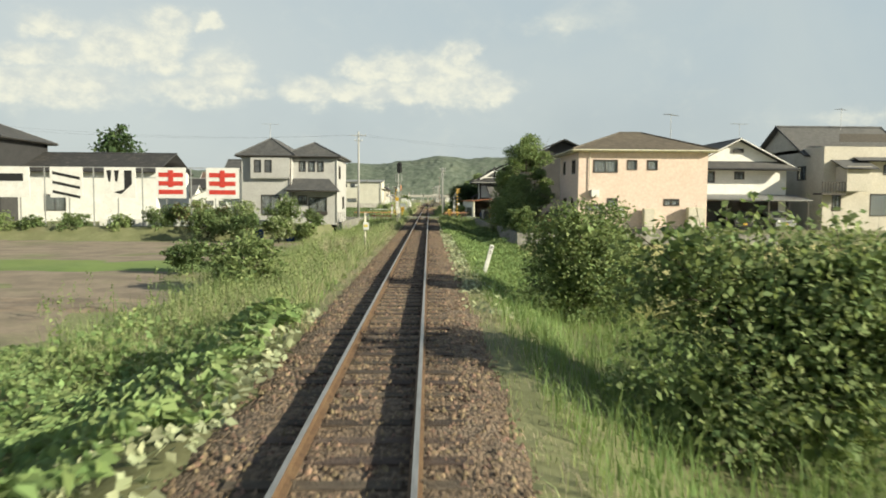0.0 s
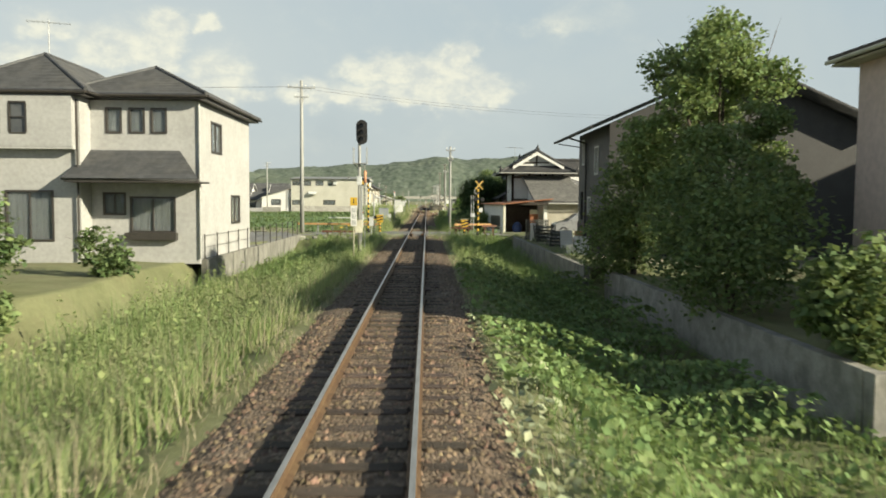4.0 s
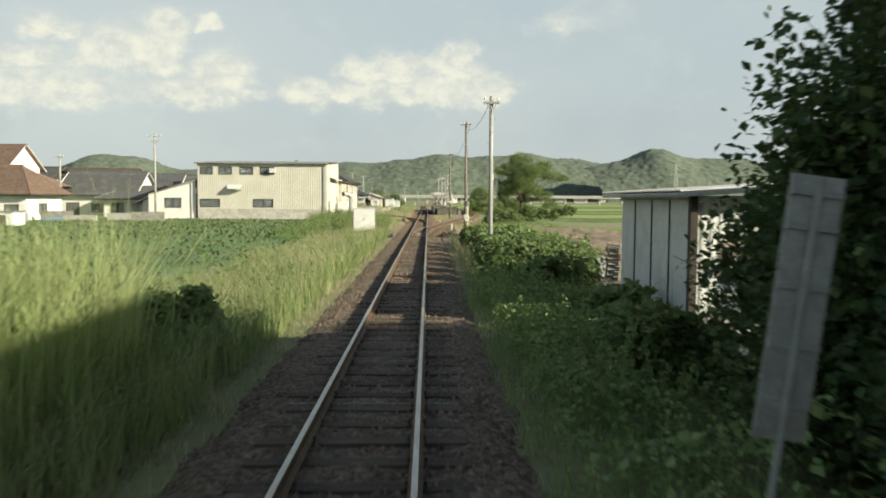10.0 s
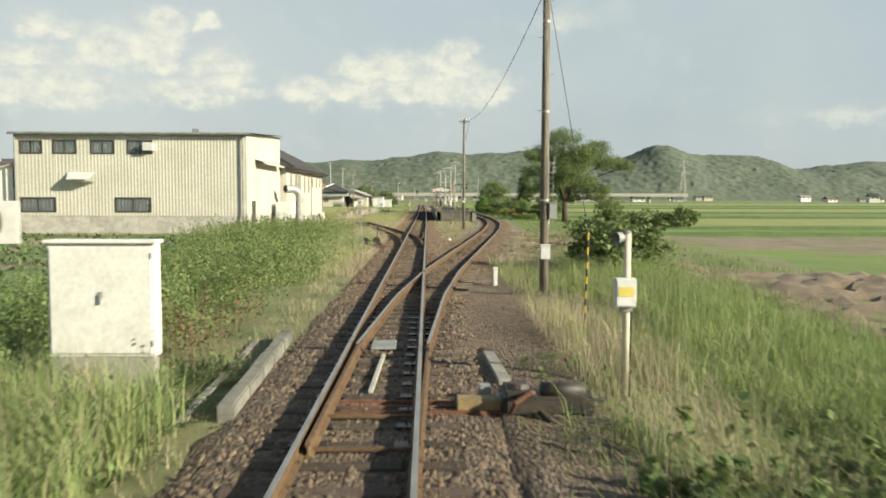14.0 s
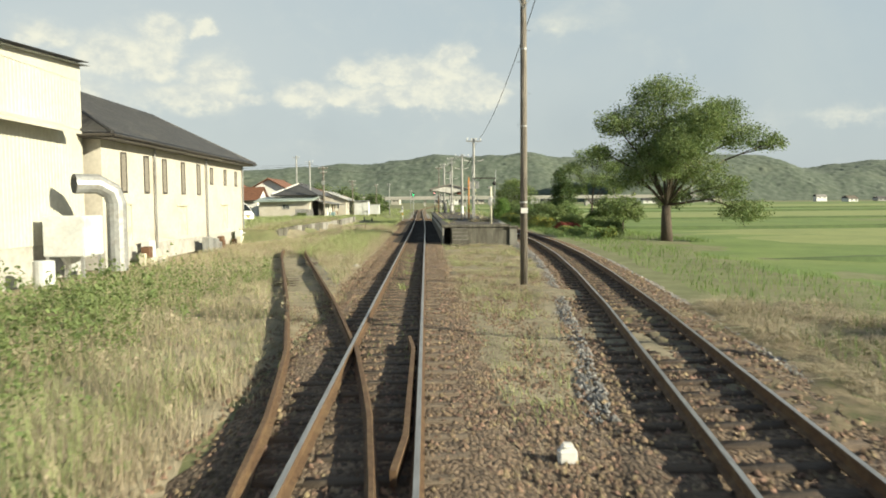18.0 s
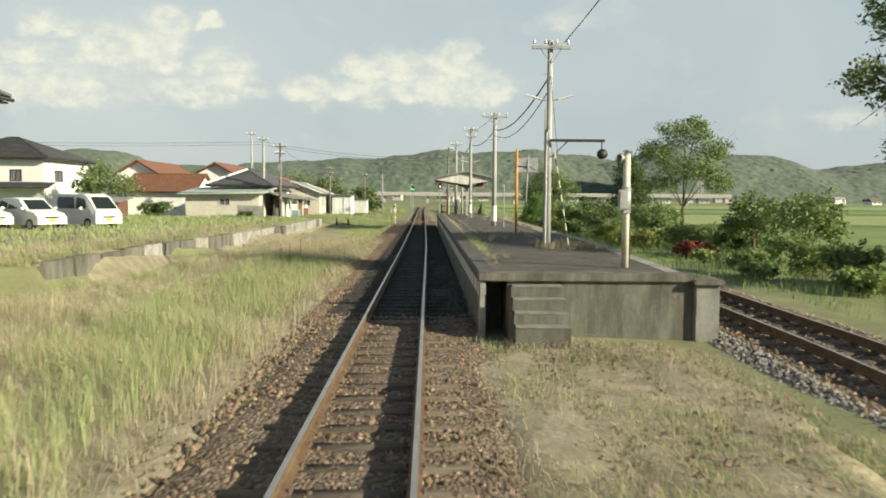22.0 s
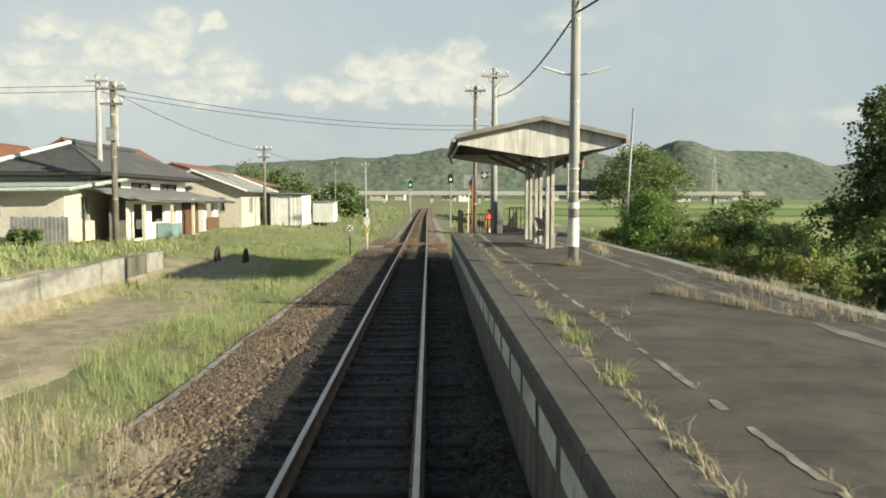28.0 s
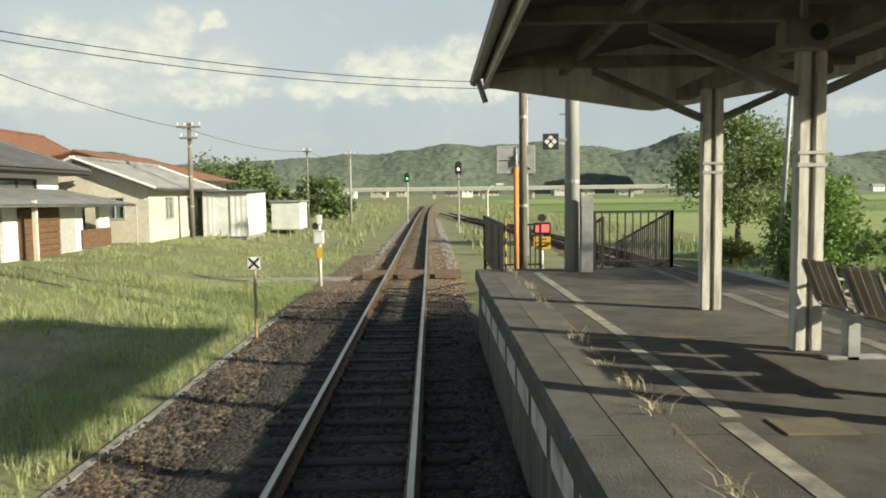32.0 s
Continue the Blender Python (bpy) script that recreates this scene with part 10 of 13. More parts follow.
plumes(3.0, 5.2, 117, 130, 5.0, 0.5, 1.0, M_LEAF_L, "leafy weeds below the shack", 992, 0.07, 24, 0.2)
grass(-6.2, -2.2, 99.5, 120, 50, 0.7, 1.5, M_GRASS_S, "pale arching grass on the shaded verge", 0.010, 0.6, 0.15, 993, bend=0.8)
grass(-4.6, -2.5, 155.5, 160.2, 130, 0.6, 1.15, M_GRASS_S, "tall pale grass before the cabinet", 0.010, 0.5, 0.1, 971)
clear = lambda x, y: ~((x > -3.1) & (x < -1.2) & (y > 186.6) & (y < 191.4))
grass(-5.2, -1.7, 174, 198, 150, 0.2, 0.6, M_STRAW, "straw-coloured weeds round the siding points", 0.011, 0.6, 0.15, 972, keep=clear)
grass(-6.0, -2.2, 172, 198, 100, 0.3, 0.85, M_GRASS_S, "pale tall weeds round the siding points", 0.010, 0.5, 0.2, 973, keep=clear)
for k, (x, y) in enumerate(((6.0, 188.4), (6.6, 190.6), (7.4, 192.6), (6.9, 194.4), (8.6, 195.6), (9.4, 199.0))):
    grass(x - 0.9, x + 0.9, y - 0.7, y + 0.7, 360, 0.12, 0.38, M_STRAW, "swath of cut straw lying in a heap", 0.016, 1.6, 0.0, 980 + k)
grass(4.6, 10.0, 172, 204, 40, 0.15, 0.4, M_GRASS, "green weeds among the cut straw", 0.014, 0.7, 0.35, 986, keep=lambda x, y: x > branch(y) + 2.4)
grass(3.2, 8.2, 172, 206, 130, 0.12, 0.34, M_STRAW, "straw at the rim of the loop's ballast", 0.012, 0.9, 0.1, 987, keep=lambda x, y: (x > branch(y) + 1.75) & (x < branch(y) + 2.5))
grass(-2.5, -1.55, 198, 236, 60, 0.08, 0.3, M_STRAW, "straw grass at the edge of the ballast", 0.010, 0.7, 0.2, 974)

# station
grass(-5.4, -2.7, 252, 291, 340, 0.08, 0.30, M_GRASS_S, "soft light green grass beside the kerb", 0.006, 0.7, 0.08, 119, keep=lambda x, y: x > -4.5 - 0.5 * np.sin(y * 0.9))
grass(-8.0, -4.2, 272, 293, 190, 0.1, 0.32, M_GRASS_S, "soft grass round the buffer stops", 0.007, 0.6, 0.12, 118, keep=lambda x, y: ~((y > 291.4) & (y < 292.6)))
grass(-11.5, -2.75, 274, 305, 90, 0.08, 0.30, M_GRASS_S, "soft light green grass by the station", 0.009, 0.6, 0.05, 120, keep=lambda x, y: ~((y > 291.4) & (y < 292.6)) & ((x > -4.7 - 0.5 * np.sin(y * 0.9)) | (y > 282.5) | (x < -8)))
grass(-11.5, -2.75, 262, 305, 20, 0.1, 0.32, M_GRASS_Y, "greener grass by the station", 0.010, 0.5, 0.3, 121, keep=lambda x, y: ~((y > 291.4) & (y < 292.6)) & ((x > -4.7 - 0.5 * np.sin(y * 0.9)) | (y > 282.5) | (x < -8)))
grass(-5.2, -2.7, 244, 290, 60, 0.2, 0.45, M_GRASS_S, "taller grass along the kerb", 0.006, 0.45, 0.35, 122)
plumes(-2.55, -1.75, 238, 286, 9.0, 0.12, 0.5, M_BROWNLEAF, "dry brown weeds on the ballast shoulder", 123, 0.032, 18, 0.4)
plumes(-2.9, -2.0, 240, 262, 2.0, 0.3, 0.8, M_GRASS_Y, "weeds on the ballast shoulder", 124, 0.04, 18, 0.5)
grass(-30, -3, 305, 420, 3, 0.3, 0.6, M_GRASS_Y, "far grass beside the line", 0.05, 0.5, 0.2, 125)
grass(2.2, 14, 300, 420, 4, 0.3, 0.6, M_GRASS_Y, "far grass beside the line", 0.05, 0.5, 0.2, 126, keep=lambda x, y: np.abs(x - branch(y)) > 2)
grass(9.4, 20, 238, 305, 26, 0.2, 0.55, M_GRASS, "garden grass beyond the loop track", 0.018, 0.5, 0.2, 127)


def platform_tufts(lines, label, material, seed, lo=0.06, hi=0.25, lean=1.3):
    """Tufts in knots of uneven size along joints: (x, y, x, y, knots, blades in a knot, spread)."""
    rg = np.random.default_rng(seed)
    P, H = [], []
    for xa, ya, xb, yb, knots, n, s in lines:
        for k in range(knots):
            t, big = rg.uniform(0, 1), rg.choice([0.25, 0.5, 0.8, 1.3], p=[0.35, 0.3, 0.25, 0.1])
            c = max(3, int(n * big))
            q = s * big * rg.normal(0, 1, (c, 2))
            P.append(np.stack([xa + (xb - xa) * t + rg.normal(0, s * 0.5) + q[:, 0], ya + (yb - ya) * t + q[:, 1] * 1.4, np.full(c, PT - 0.01)], -1))
            H.append((lo + (hi - lo) * min(1, big)) * rg.uniform(0.35, 1.1, c))
    P, H = np.concatenate(P), np.concatenate(H)
    tagged(new("grass", blade_mesh("grass", P, H, np.full(len(P), 0.007), material, lean, 0.9, seed)), label, "grass", kind="stuff")


platform_tufts([(2.05, 233, 2.0, 252, 70, 26, 0.05), (2.0, 252, 1.95, 266, 90, 24, 0.04), (1.96, 266, 1.9, 283, 60, 22, 0.04), (2.5, 255, 2.47, 270, 26, 14, 0.03), (2.1, 247.6, 4.6, 247.2, 26, 22, 0.06)], "dry grass growing in the platform joints", M_STRAW, 130, 0.03, 0.13)
platform_tufts([(2.06, 236.8, 2.04, 245.2, 46, 60, 0.09), (2.1, 240.6, 2.12, 243.6, 26, 60, 0.12), (2.0, 258.5, 1.98, 263, 14, 40, 0.07)], "green grass tufts in the platform joint", M_GRASS_S, 131, 0.04, 0.16)
platform_tufts([(1.93, 235.2, 2.45, 234.9, 4, 26, 0.02), (2.4, 240.5, 2.9, 244.2, 22, 22, 0.03), (2.5, 247.8, 2.6, 248.2, 4, 26, 0.02), (2.4, 262.0, 2.9, 262.4, 4, 24, 0.02), (3.3, 242.6, 3.0, 243.4, 5, 20, 0.02), (4.1, 245, 4.2, 244, 5, 22, 0.03)], "spidery crabgrass sprawling on the asphalt", M_STRAW, 133, 0.12, 0.3, 2.0)
platform_tufts([(3.7, 238.1, 4.0, 238.5, 10, 70, 0.12), (3.8, 238.5, 5.4, 238.4, 22, 60, 0.16), (3.7, 240.5, 5.2, 241.0, 14, 44, 0.13), (3.86, 246.8, 4.3, 247.2, 8, 36, 0.08), (3.2, 268.6, 3.6, 269.0, 12, 60, 0.09), (4.3, 270, 5.4, 276, 20, 30, 0.12), (5.2, 243, 5.4, 268, 60, 30, 0.1), (3.8, 264.5, 4.9, 262, 30, 30, 0.07)], "dry grass round the posts on the platform", M_STRAW, 132, 0.08, 0.32)

tree("tree", (17.4, 282.0, -0.3), [((0, 0, 4.6), (1.25, 1.25, 1.6)), ((0.3, 0, 3.0), (1.6, 1.6, 1.4)), ((-0.1, 0.2, 5.8), (0.8, 0.8, 0.8)), ((-0.5, 0, 1.8), (1.2, 1.2, 0.9))], 8000, M_LEAF_D, 0.12, "dense dark broad-leaved garden tree", seed=133, trunk=0.15, second=M_LEAF, share=0.3)
tree("tree", (19.6, 275, -0.4), [((0, 0, 7.6), (2.2, 2.0, 0.9)), ((-2.1, 0, 6.2), (1.6, 1.6, 0.8)), ((2.1, 0.3, 6.4), (1.7, 1.6, 0.8)), ((0.4, 0, 5.0), (2.6, 2.0, 0.9)), ((-1.6, 0.3, 3.8), (1.4, 1.3, 0.7)), ((2.6, 0, 3.9), (1.3, 1.3, 0.7)), ((0.9, 0, 8.4), (1.0, 1.0, 0.5))], 9000, M_LEAF_L, 0.12, "airy light-leaved garden tree", seed=134, trunk=0.16, second=M_LEAF, limbs=0.7)
tree("tree", (13.8, 303, -0.3), [((0, 0, 4.0), (2.6, 2.2, 1.6)), ((1.8, 0, 3.4), (1.8, 1.6, 1.4)), ((-1.6, 0, 3.2), (1.6, 1.6, 1.2)), ((0, 0, 5.3), (1.4, 1.3, 0.7)), ((0.6, -0.6, 1.9), (2.0, 1.6, 0.9))], 9500, M_LEAF_L, 0.12, "feathery light tree at the platform end", seed=135, trunk=0.13, second=M_LEAF)
tree("shrub", (10.7, 290, -0.3), [((0, 0, 1.4), (1.2, 1.2, 1.5)), ((0.2, 0, 2.3), (0.8, 0.8, 0.7)), ((-0.5, -0.4, 1.0), (0.9, 0.9, 1.0))], 9000, mat("vivid_weeping_leaves", (0.16, 0.29, 0.06), (0.10, 0.2, 0.04), 0.6, 0.6, island=0.35, trans=0.3), 0.08, "rounded weeping conifer clipped into a dome", "shrub", 0.07, 136, second=M_GRASS)
tree("shrub", (16.6, 255.3, -0.4), [((0, 0, 2.0), (1.2, 1.2, 1.0)), ((-0.8, 0, 1.4), (0.8, 0.8, 0.6)), ((0.9, 0.2, 1.6), (0.8, 0.8, 0.7))], 2200, M_LEAF, 0.13, "gnarled small fruit tree in the garden", "shrub", 0.09, 137, second=M_LEAF_L)
tree("shrub", (16.9, 250.7, -0.4), [((0, 0, 2.2), (1.4, 1.2, 1.1)), ((1.0, 0.2, 1.5), (1.0, 0.8, 0.7))], 2000, M_LEAF_L, 0.13, "small garden tree with bare twigs", "shrub", 0.08, 138, second=M_LEAF)
for k, (x, y) in enumerate(((11.9, 251.2), (12.7, 252.0), (13.4, 253.2))):
    bush((x, y), 0.75, 0.75, M_RED, "low red-leaved garden bush", 1100, 0.09, 140 + k)
for k, (x, y, r) in enumerate(((11.6, 257.5, 1.1), (10.9, 262.0, 0.9), (11.3, 276.5, 1.2), (11.0, 284.0, 1.1), (12.4, 268.0, 1.0), (10.8, 296.0, 1.0))):
    bush((x, y), r, 1.05, M_YFLOWER, "low garden bush with yellow blossom", 1500, 0.08, 150 + k, M_LEAF_L, share=0.5)
for k, (x, y, r, hh) in enumerate(((13.0, 260, 1.2, 2.3), (14.8, 265, 1.4, 2.6), (13.2, 272, 1.2, 2.0), (14.4, 276, 1.3, 2.6), (13.0, 286, 1.5, 2.4), (15.5, 290, 1.6, 2.8), (12.4, 294, 1.3, 2.2), (17.5, 258, 1.5, 2.4), (16.8, 284, 1.6, 3.0), (14.2, 297, 1.3, 2.5), (19.5, 264, 1.5, 2.2), (10.6, 270, 0.8, 1.0))):
    bush((x, y), r, hh, (M_LEAF_L, M_KUDZU, M_LEAF)[k % 3], "mixed garden shrub beyond the loop track", 1900, 0.12, 160 + k, (M_LEAF_L, M_LEAF, M_LEAF)[k % 3])
rg = random.Random(77)
for k in range(14):
    y = 258 + k * 3.1
    bush((13.2 + rg.uniform(0, 4.2), y), rg.uniform(0.9, 1.4), rg.uniform(1.0, 2.0), (M_LEAF_L, M_KUDZU)[k % 2], "leafy garden shrub in the overgrown hedge", 2000, 0.10, 800 + k, (M_LEAF_L, M_KUDZU, M_LEAF)[k % 3], share=0.35)
for k, (x, y, r) in enumerate(((10.9, 272.0, 0.9), (11.2, 274.5, 1.0), (10.8, 279.0, 0.9), (10.9, 282.0, 1.0), (11.3, 286.5, 0.9), (11.0, 259.5, 0.8), (11.3, 265.0, 0.9))):
    bush((x, y), r, 0.85, M_YFLOWER, "low garden bush with yellow blossom", 1400, 0.07, 860 + k, M_LEAF_L, share=0.55)
for k, (x, y, r, hh) in enumerate(((12.4, 238.5, 0.9, 0.9), (13.6, 241.0, 1.1, 1.3), (11.6, 243.2, 0.7, 0.6), (14.2, 244.6, 1.0, 1.2), (12.6, 246.4, 0.8, 0.8), (15.0, 248.0, 1.1, 1.5), (11.8, 248.8, 0.6, 0.6), (14.0, 257.4, 1.1, 1.4))):
    bush((x, y), r, hh, (M_KUDZU, M_LEAF_L)[k % 2], "light green garden bush by the loop track", 1800, 0.09, 870 + k, M_YFLOWER if k % 3 == 0 else M_LEAF_L, share=0.25)
for k, (x, y) in enumerate(((11.4, 278.8), (12.1, 279.3), (12.7, 279.9))):
    tree("shrub", (x, y, float(land(x, y))), [((0, 0, 0.32), (0.38, 0.38, 0.36))], 1500, M_GRASS_Y, 0.06, "small clipped yellow-green globe bush", "shrub", 0.0, 180 + k)
tree("tree", (-28.5, 287, 0.3), [((0, 0, 3.4), (2.0, 1.8, 1.4)), ((1.9, 0, 2.8), (1.6, 1.5, 1.2)), ((-1.2, 0, 2.6), (1.5, 1.4, 1.1))], 2600, M_LEAF_L, 0.17, "light green tree behind the goods bank", seed=185, trunk=0.13)
bush((-22.5, 284, 0.3), 1.6, 1.6, M_LEAF, "garden shrub by the hut", 1600, 0.14, 186)
bush((-14.9, 283.2, 0.3), 0.7, 0.8, M_LEAF, "weeds against the hut", 800, 0.11, 187)
for k, (x, y, s) in enumerate(((-14.5, 331, 1.0), (-9.5, 338, 0.8), (-20, 342, 1.2), (-11.5, 326, 0.7))):
    tree("tree", (x, y, -0.3), [((0, 0, 3.2 * s), (2.6 * s, 2.4 * s, 2.3 * s)), ((1.6 * s, 0, 2.2 * s), (2.0 * s, 1.9 * s, 1.7 * s)), ((-1.7 * s, 0, 2.5 * s), (2.0 * s, 1.8 * s, 1.7 * s))], 3000, M_LEAF, 0.24, "rounded green tree beyond the sheds", seed=190 + k, trunk=0.15, second=M_LEAF_L)


def chips(C, size, rg):
    """Crooked little pyramids with no underside, for loose stones."""
    n = len(C)
    a = rg.uniform(0, 2 * np.pi, (n, 1)) + np.arange(4) * np.pi / 2 + rg.normal(0, 0.25, (n, 4))
    r = size[:, None] * rg.uniform(0.75, 1.25, (n, 4))
    base = np.stack([np.cos(a) * r, np.sin(a) * r, -0.45 * r + rg.uniform(-0.1, 0.35, (n, 4)) * r], -1)
    tip = np.stack([rg.normal(0, 0.35, n) * size, rg.normal(0, 0.35, n) * size, size * rg.uniform(0.45, 0.85, n)], -1)
    V = (C[:, None] + np.concatenate([base, tip[:, None]], 1)).reshape(-1, 3)
    f = np.array([(0, 1, 4), (1, 2, 4), (2, 3, 4), (3, 0, 4)])
    return V, (f[None] + (np.arange(n) * 5)[:, None, None]).reshape(-1, 3)


def stones(name, x0, x1, y0, y1, density, size, material, label, seed, mid=None, zoff=-0.186, keep=None):
    """Loose ballast along a track."""
    rg = np.random.default_rng(seed)
    n = int((x1 - x0) * (y1 - y0) * density)
    x, y = rg.uniform(x0, x1, n), rg.uniform(y0, y1, n)
    z = np.interp(x, bx, bz)
    cx = x + (mid(y) if mid else 0)
    if keep is not None:
        ok = keep(cx, y)
        x, y, z, cx = x[ok], y[ok], z[ok], cx[ok]
        n = len(x)
    V, F = chips(np.stack([cx, y, z + rg.uniform(-0.004, 0.016, n)], -1), size * rg.uniform(0.5, 1.3, n), rg)
    tagged(new(name, fast_mesh(name, V, F, material)), label, "ballast", kind="stuff")


def gravel(x0, x1, y0, y1, density, size, material, label, seed, keep=None):
    """Loose stones lying on open ground."""
    P = strewn(x0, x1, y0, y1, density, seed, 0.0, keep)
    rg = np.random.default_rng(seed)
    P[:, 2] += 0.06
    V, F = chips(P, size * rg.uniform(0.5, 1.3, len(P)), rg)
    tagged(new("gravel", fast_mesh("gravel", V, F, material)), label, "ballast", kind="stuff")


gravel(1.5, 2.9, 149, 163, 110, 0.04, M_STONE_OLD, "dark gravel round the point machine", 26)
gravel(1.5, 5.4, 160, 214, 110, 0.036, M_STONE, "brown gravel between the diverging tracks", 21, lambda x, y: x < branch(y) - 1.3)
gravel(-2.6, -1.3, 254, 271, 150, 0.042, M_STONE_OLD, "dark brown ballast slope beside the kerb", 27)
# the shelter's shadow on this stretch is put into the stone colour
gravel(-2.6, -1.3, 271, 286, 150, 0.042, M_STONE_SHADE, "ballast slope beside the kerb, darkened for shelter shade", 28)
gravel(-2.6, -1.3, 286, 300, 150, 0.042, M_STONE_OLD, "dark brown ballast slope by the foot crossing", 29)
gravel(-2.6, -1.3, 233, 254, 150, 0.042, M_STONE, "brown ballast slope beside the kerb", 22)
gravel(-4.6, -2.0, 210, 224, 90, 0.035, M_STONE_GREY, "pale grey gravel beside the siding", 24, lambda x, y: x > siding(y) + 0.7)
gravel(-2.6, -1.6, 205, 234, 110, 0.038, M_STONE, "brown ballast shoulder before the platform", 25)
gravel(1.5, 5.2, 205, 231, 34, 0.036, M_STONE, "scattered stones in the trampled grass", 30, lambda x, y: x < branch(y) - 1.8)
gravel(-4.5, -1.7, 176, 205, 70, 0.034, M_STONE, "brown gravel round the siding points", 23)
off = lambda x, y: ~((y > 94.4) & (y < 98.8))
stones("ballast_stones", -1.75, 1.75, 0, 58, 82, 0.04, M_STONE, "loose brown ballast stones", 1)
stones("ballast_stones", -1.75, 1.75, 58, 120, 82, 0.04, M_STONE_OLD, "loose brown ballast stones", 14, keep=off)
stones("ballast_stones", -1.75, 1.75, 120, 168, 82, 0.04, M_STONE_OLD, "loose brown ballast stones", 12, bend)
stones("ballast_stones", -1.75, 1.75, 168, 234, 90, 0.038, M_STONE, "loose brown ballast stones", 2, bend)
stones("ballast_stones", -1.3, 1.5, 234, 288, 95, 0.038, M_STONE_SHADE, "ballast stones by the platform, darkened for its shade", 8, bend)
stones("ballast_stones", -1.75, 1.75, 288, 300, 80, 0.04, M_STONE, "loose brown ballast stones", 13, bend)
stones("ballast_stones", -2.1, 2.1, 176, 262, 62, 0.04, M_STONE, "loose ballast stones of the loop track", 3, branch)
stones("ballast_stones", 1.5, 2.1, 176, 240, 200, 0.040, M_STONE_GREY, "pale ballast on the loop's shoulder", 4, branch)
stones("ballast_stones", -2.2, -1.3, 196, 240, 220, 0.042, M_STONE_GREY, "pale ballast on the loop's shoulder", 5, branch)
stones("ballast_stones", -2.0, -1.2, 294, 345, 60, 0.05, M_STONE_GREY, "pale fresh ballast beyond the crossing", 6, bend)
stones("ballast_stones", 1.2, 2.0, 294, 345, 60, 0.05, M_STONE_GREY, "pale fresh ballast beyond the crossing", 7, bend)

# ---- lineside fixtures ----
M_CERAMIC = mat("white_ceramic", (0.66, 0.66, 0.63), (0.58, 0.58, 0.55), 8, 0.35)
M_PIPE = mat("grey_pipe", (0.34, 0.36, 0.36), (0.27, 0.285, 0.285), 6, 0.55, metal=0.2, stain=(0.2, 0.15, 0.1), sscale=4)
M_RUSTP = mat("rusty_brown_iron", (0.17, 0.075, 0.045), (0.11, 0.05, 0.032), 7, 0.85, bump=0.4, bscale=60)
M_CABLE = mat("black_cable", (0.03, 0.03, 0.031), (0.022, 0.022, 0.023), 8, 0.6)
M_LENS = mat("dark_lens", (0.02, 0.022, 0.024), (0.015, 0.016, 0.018), 8, 0.12)
M_TANBAR = mat("faded_orange_timber", (0.52, 0.30, 0.13), (0.42, 0.24, 0.10), 4, 0.8, bump=0.3, bscale=50, stain=(0.3, 0.22, 0.14), sscale=2, stretch=(0.4, 3, 3))
M_YELB = mat("pale_yellow_band", (0.66, 0.55, 0.14), (0.58, 0.48, 0.12), 5, 0.6)


def at(x, y, up=-0.04):
    return (x, y, float(land(x, y)) + up)


def digits(body, size, parent, place, material, name="numeral"):
    """A figure standing upright, facing back along the line."""
    cu = bpy.data.curves.new("numeral", "FONT")
    cu.body, cu.size, cu.align_x, cu.align_y, cu.extrude = body, size, "CENTER", "CENTER", 0.002
    tmp = bpy.data.objects.new("numeral_curve", cu)
    me = bpy.data.meshes.new_from_object(tmp)
    bpy.data.objects.remove(tmp)
    me.materials.clear()
    me.materials.append(material)
    me.transform(Matrix.Translation(place) @ Matrix.Rotation(radians(90), 4, "X"))
    return part(name, me, None, parent, "black painted numeral")


def banded(parent, x, y, z0, z1, r, pitch=0.2):
    """A post in yellow and black bands."""
    part("post", Mesh().tube((x, y, z0), (x, y, z1), r, n=12), M_BLK, parent, smooth=True)
    z = z0 + 0.08
    while z < z1 - 0.05:
        part("yellow_band", Mesh().tube((x, y, z), (x, y, min(z + pitch, z1 - 0.01)), r + 0.003, n=12, caps=False), M_YEL, parent, smooth=True)
        z += 2 * pitch


def insulator(parent, x, y, z):
    m = Mesh().tube((x, y, z), (x, y, z + 0.08), 0.012, n=6).tube((x, y, z + 0.06), (x, y, z + 0.10), 0.05, 0.03, 9).tube((x, y, z + 0.10), (x, y, z + 0.16), 0.04, 0.025, 9)
    part("insulator", m, M_CERAMIC, parent, smooth=False)


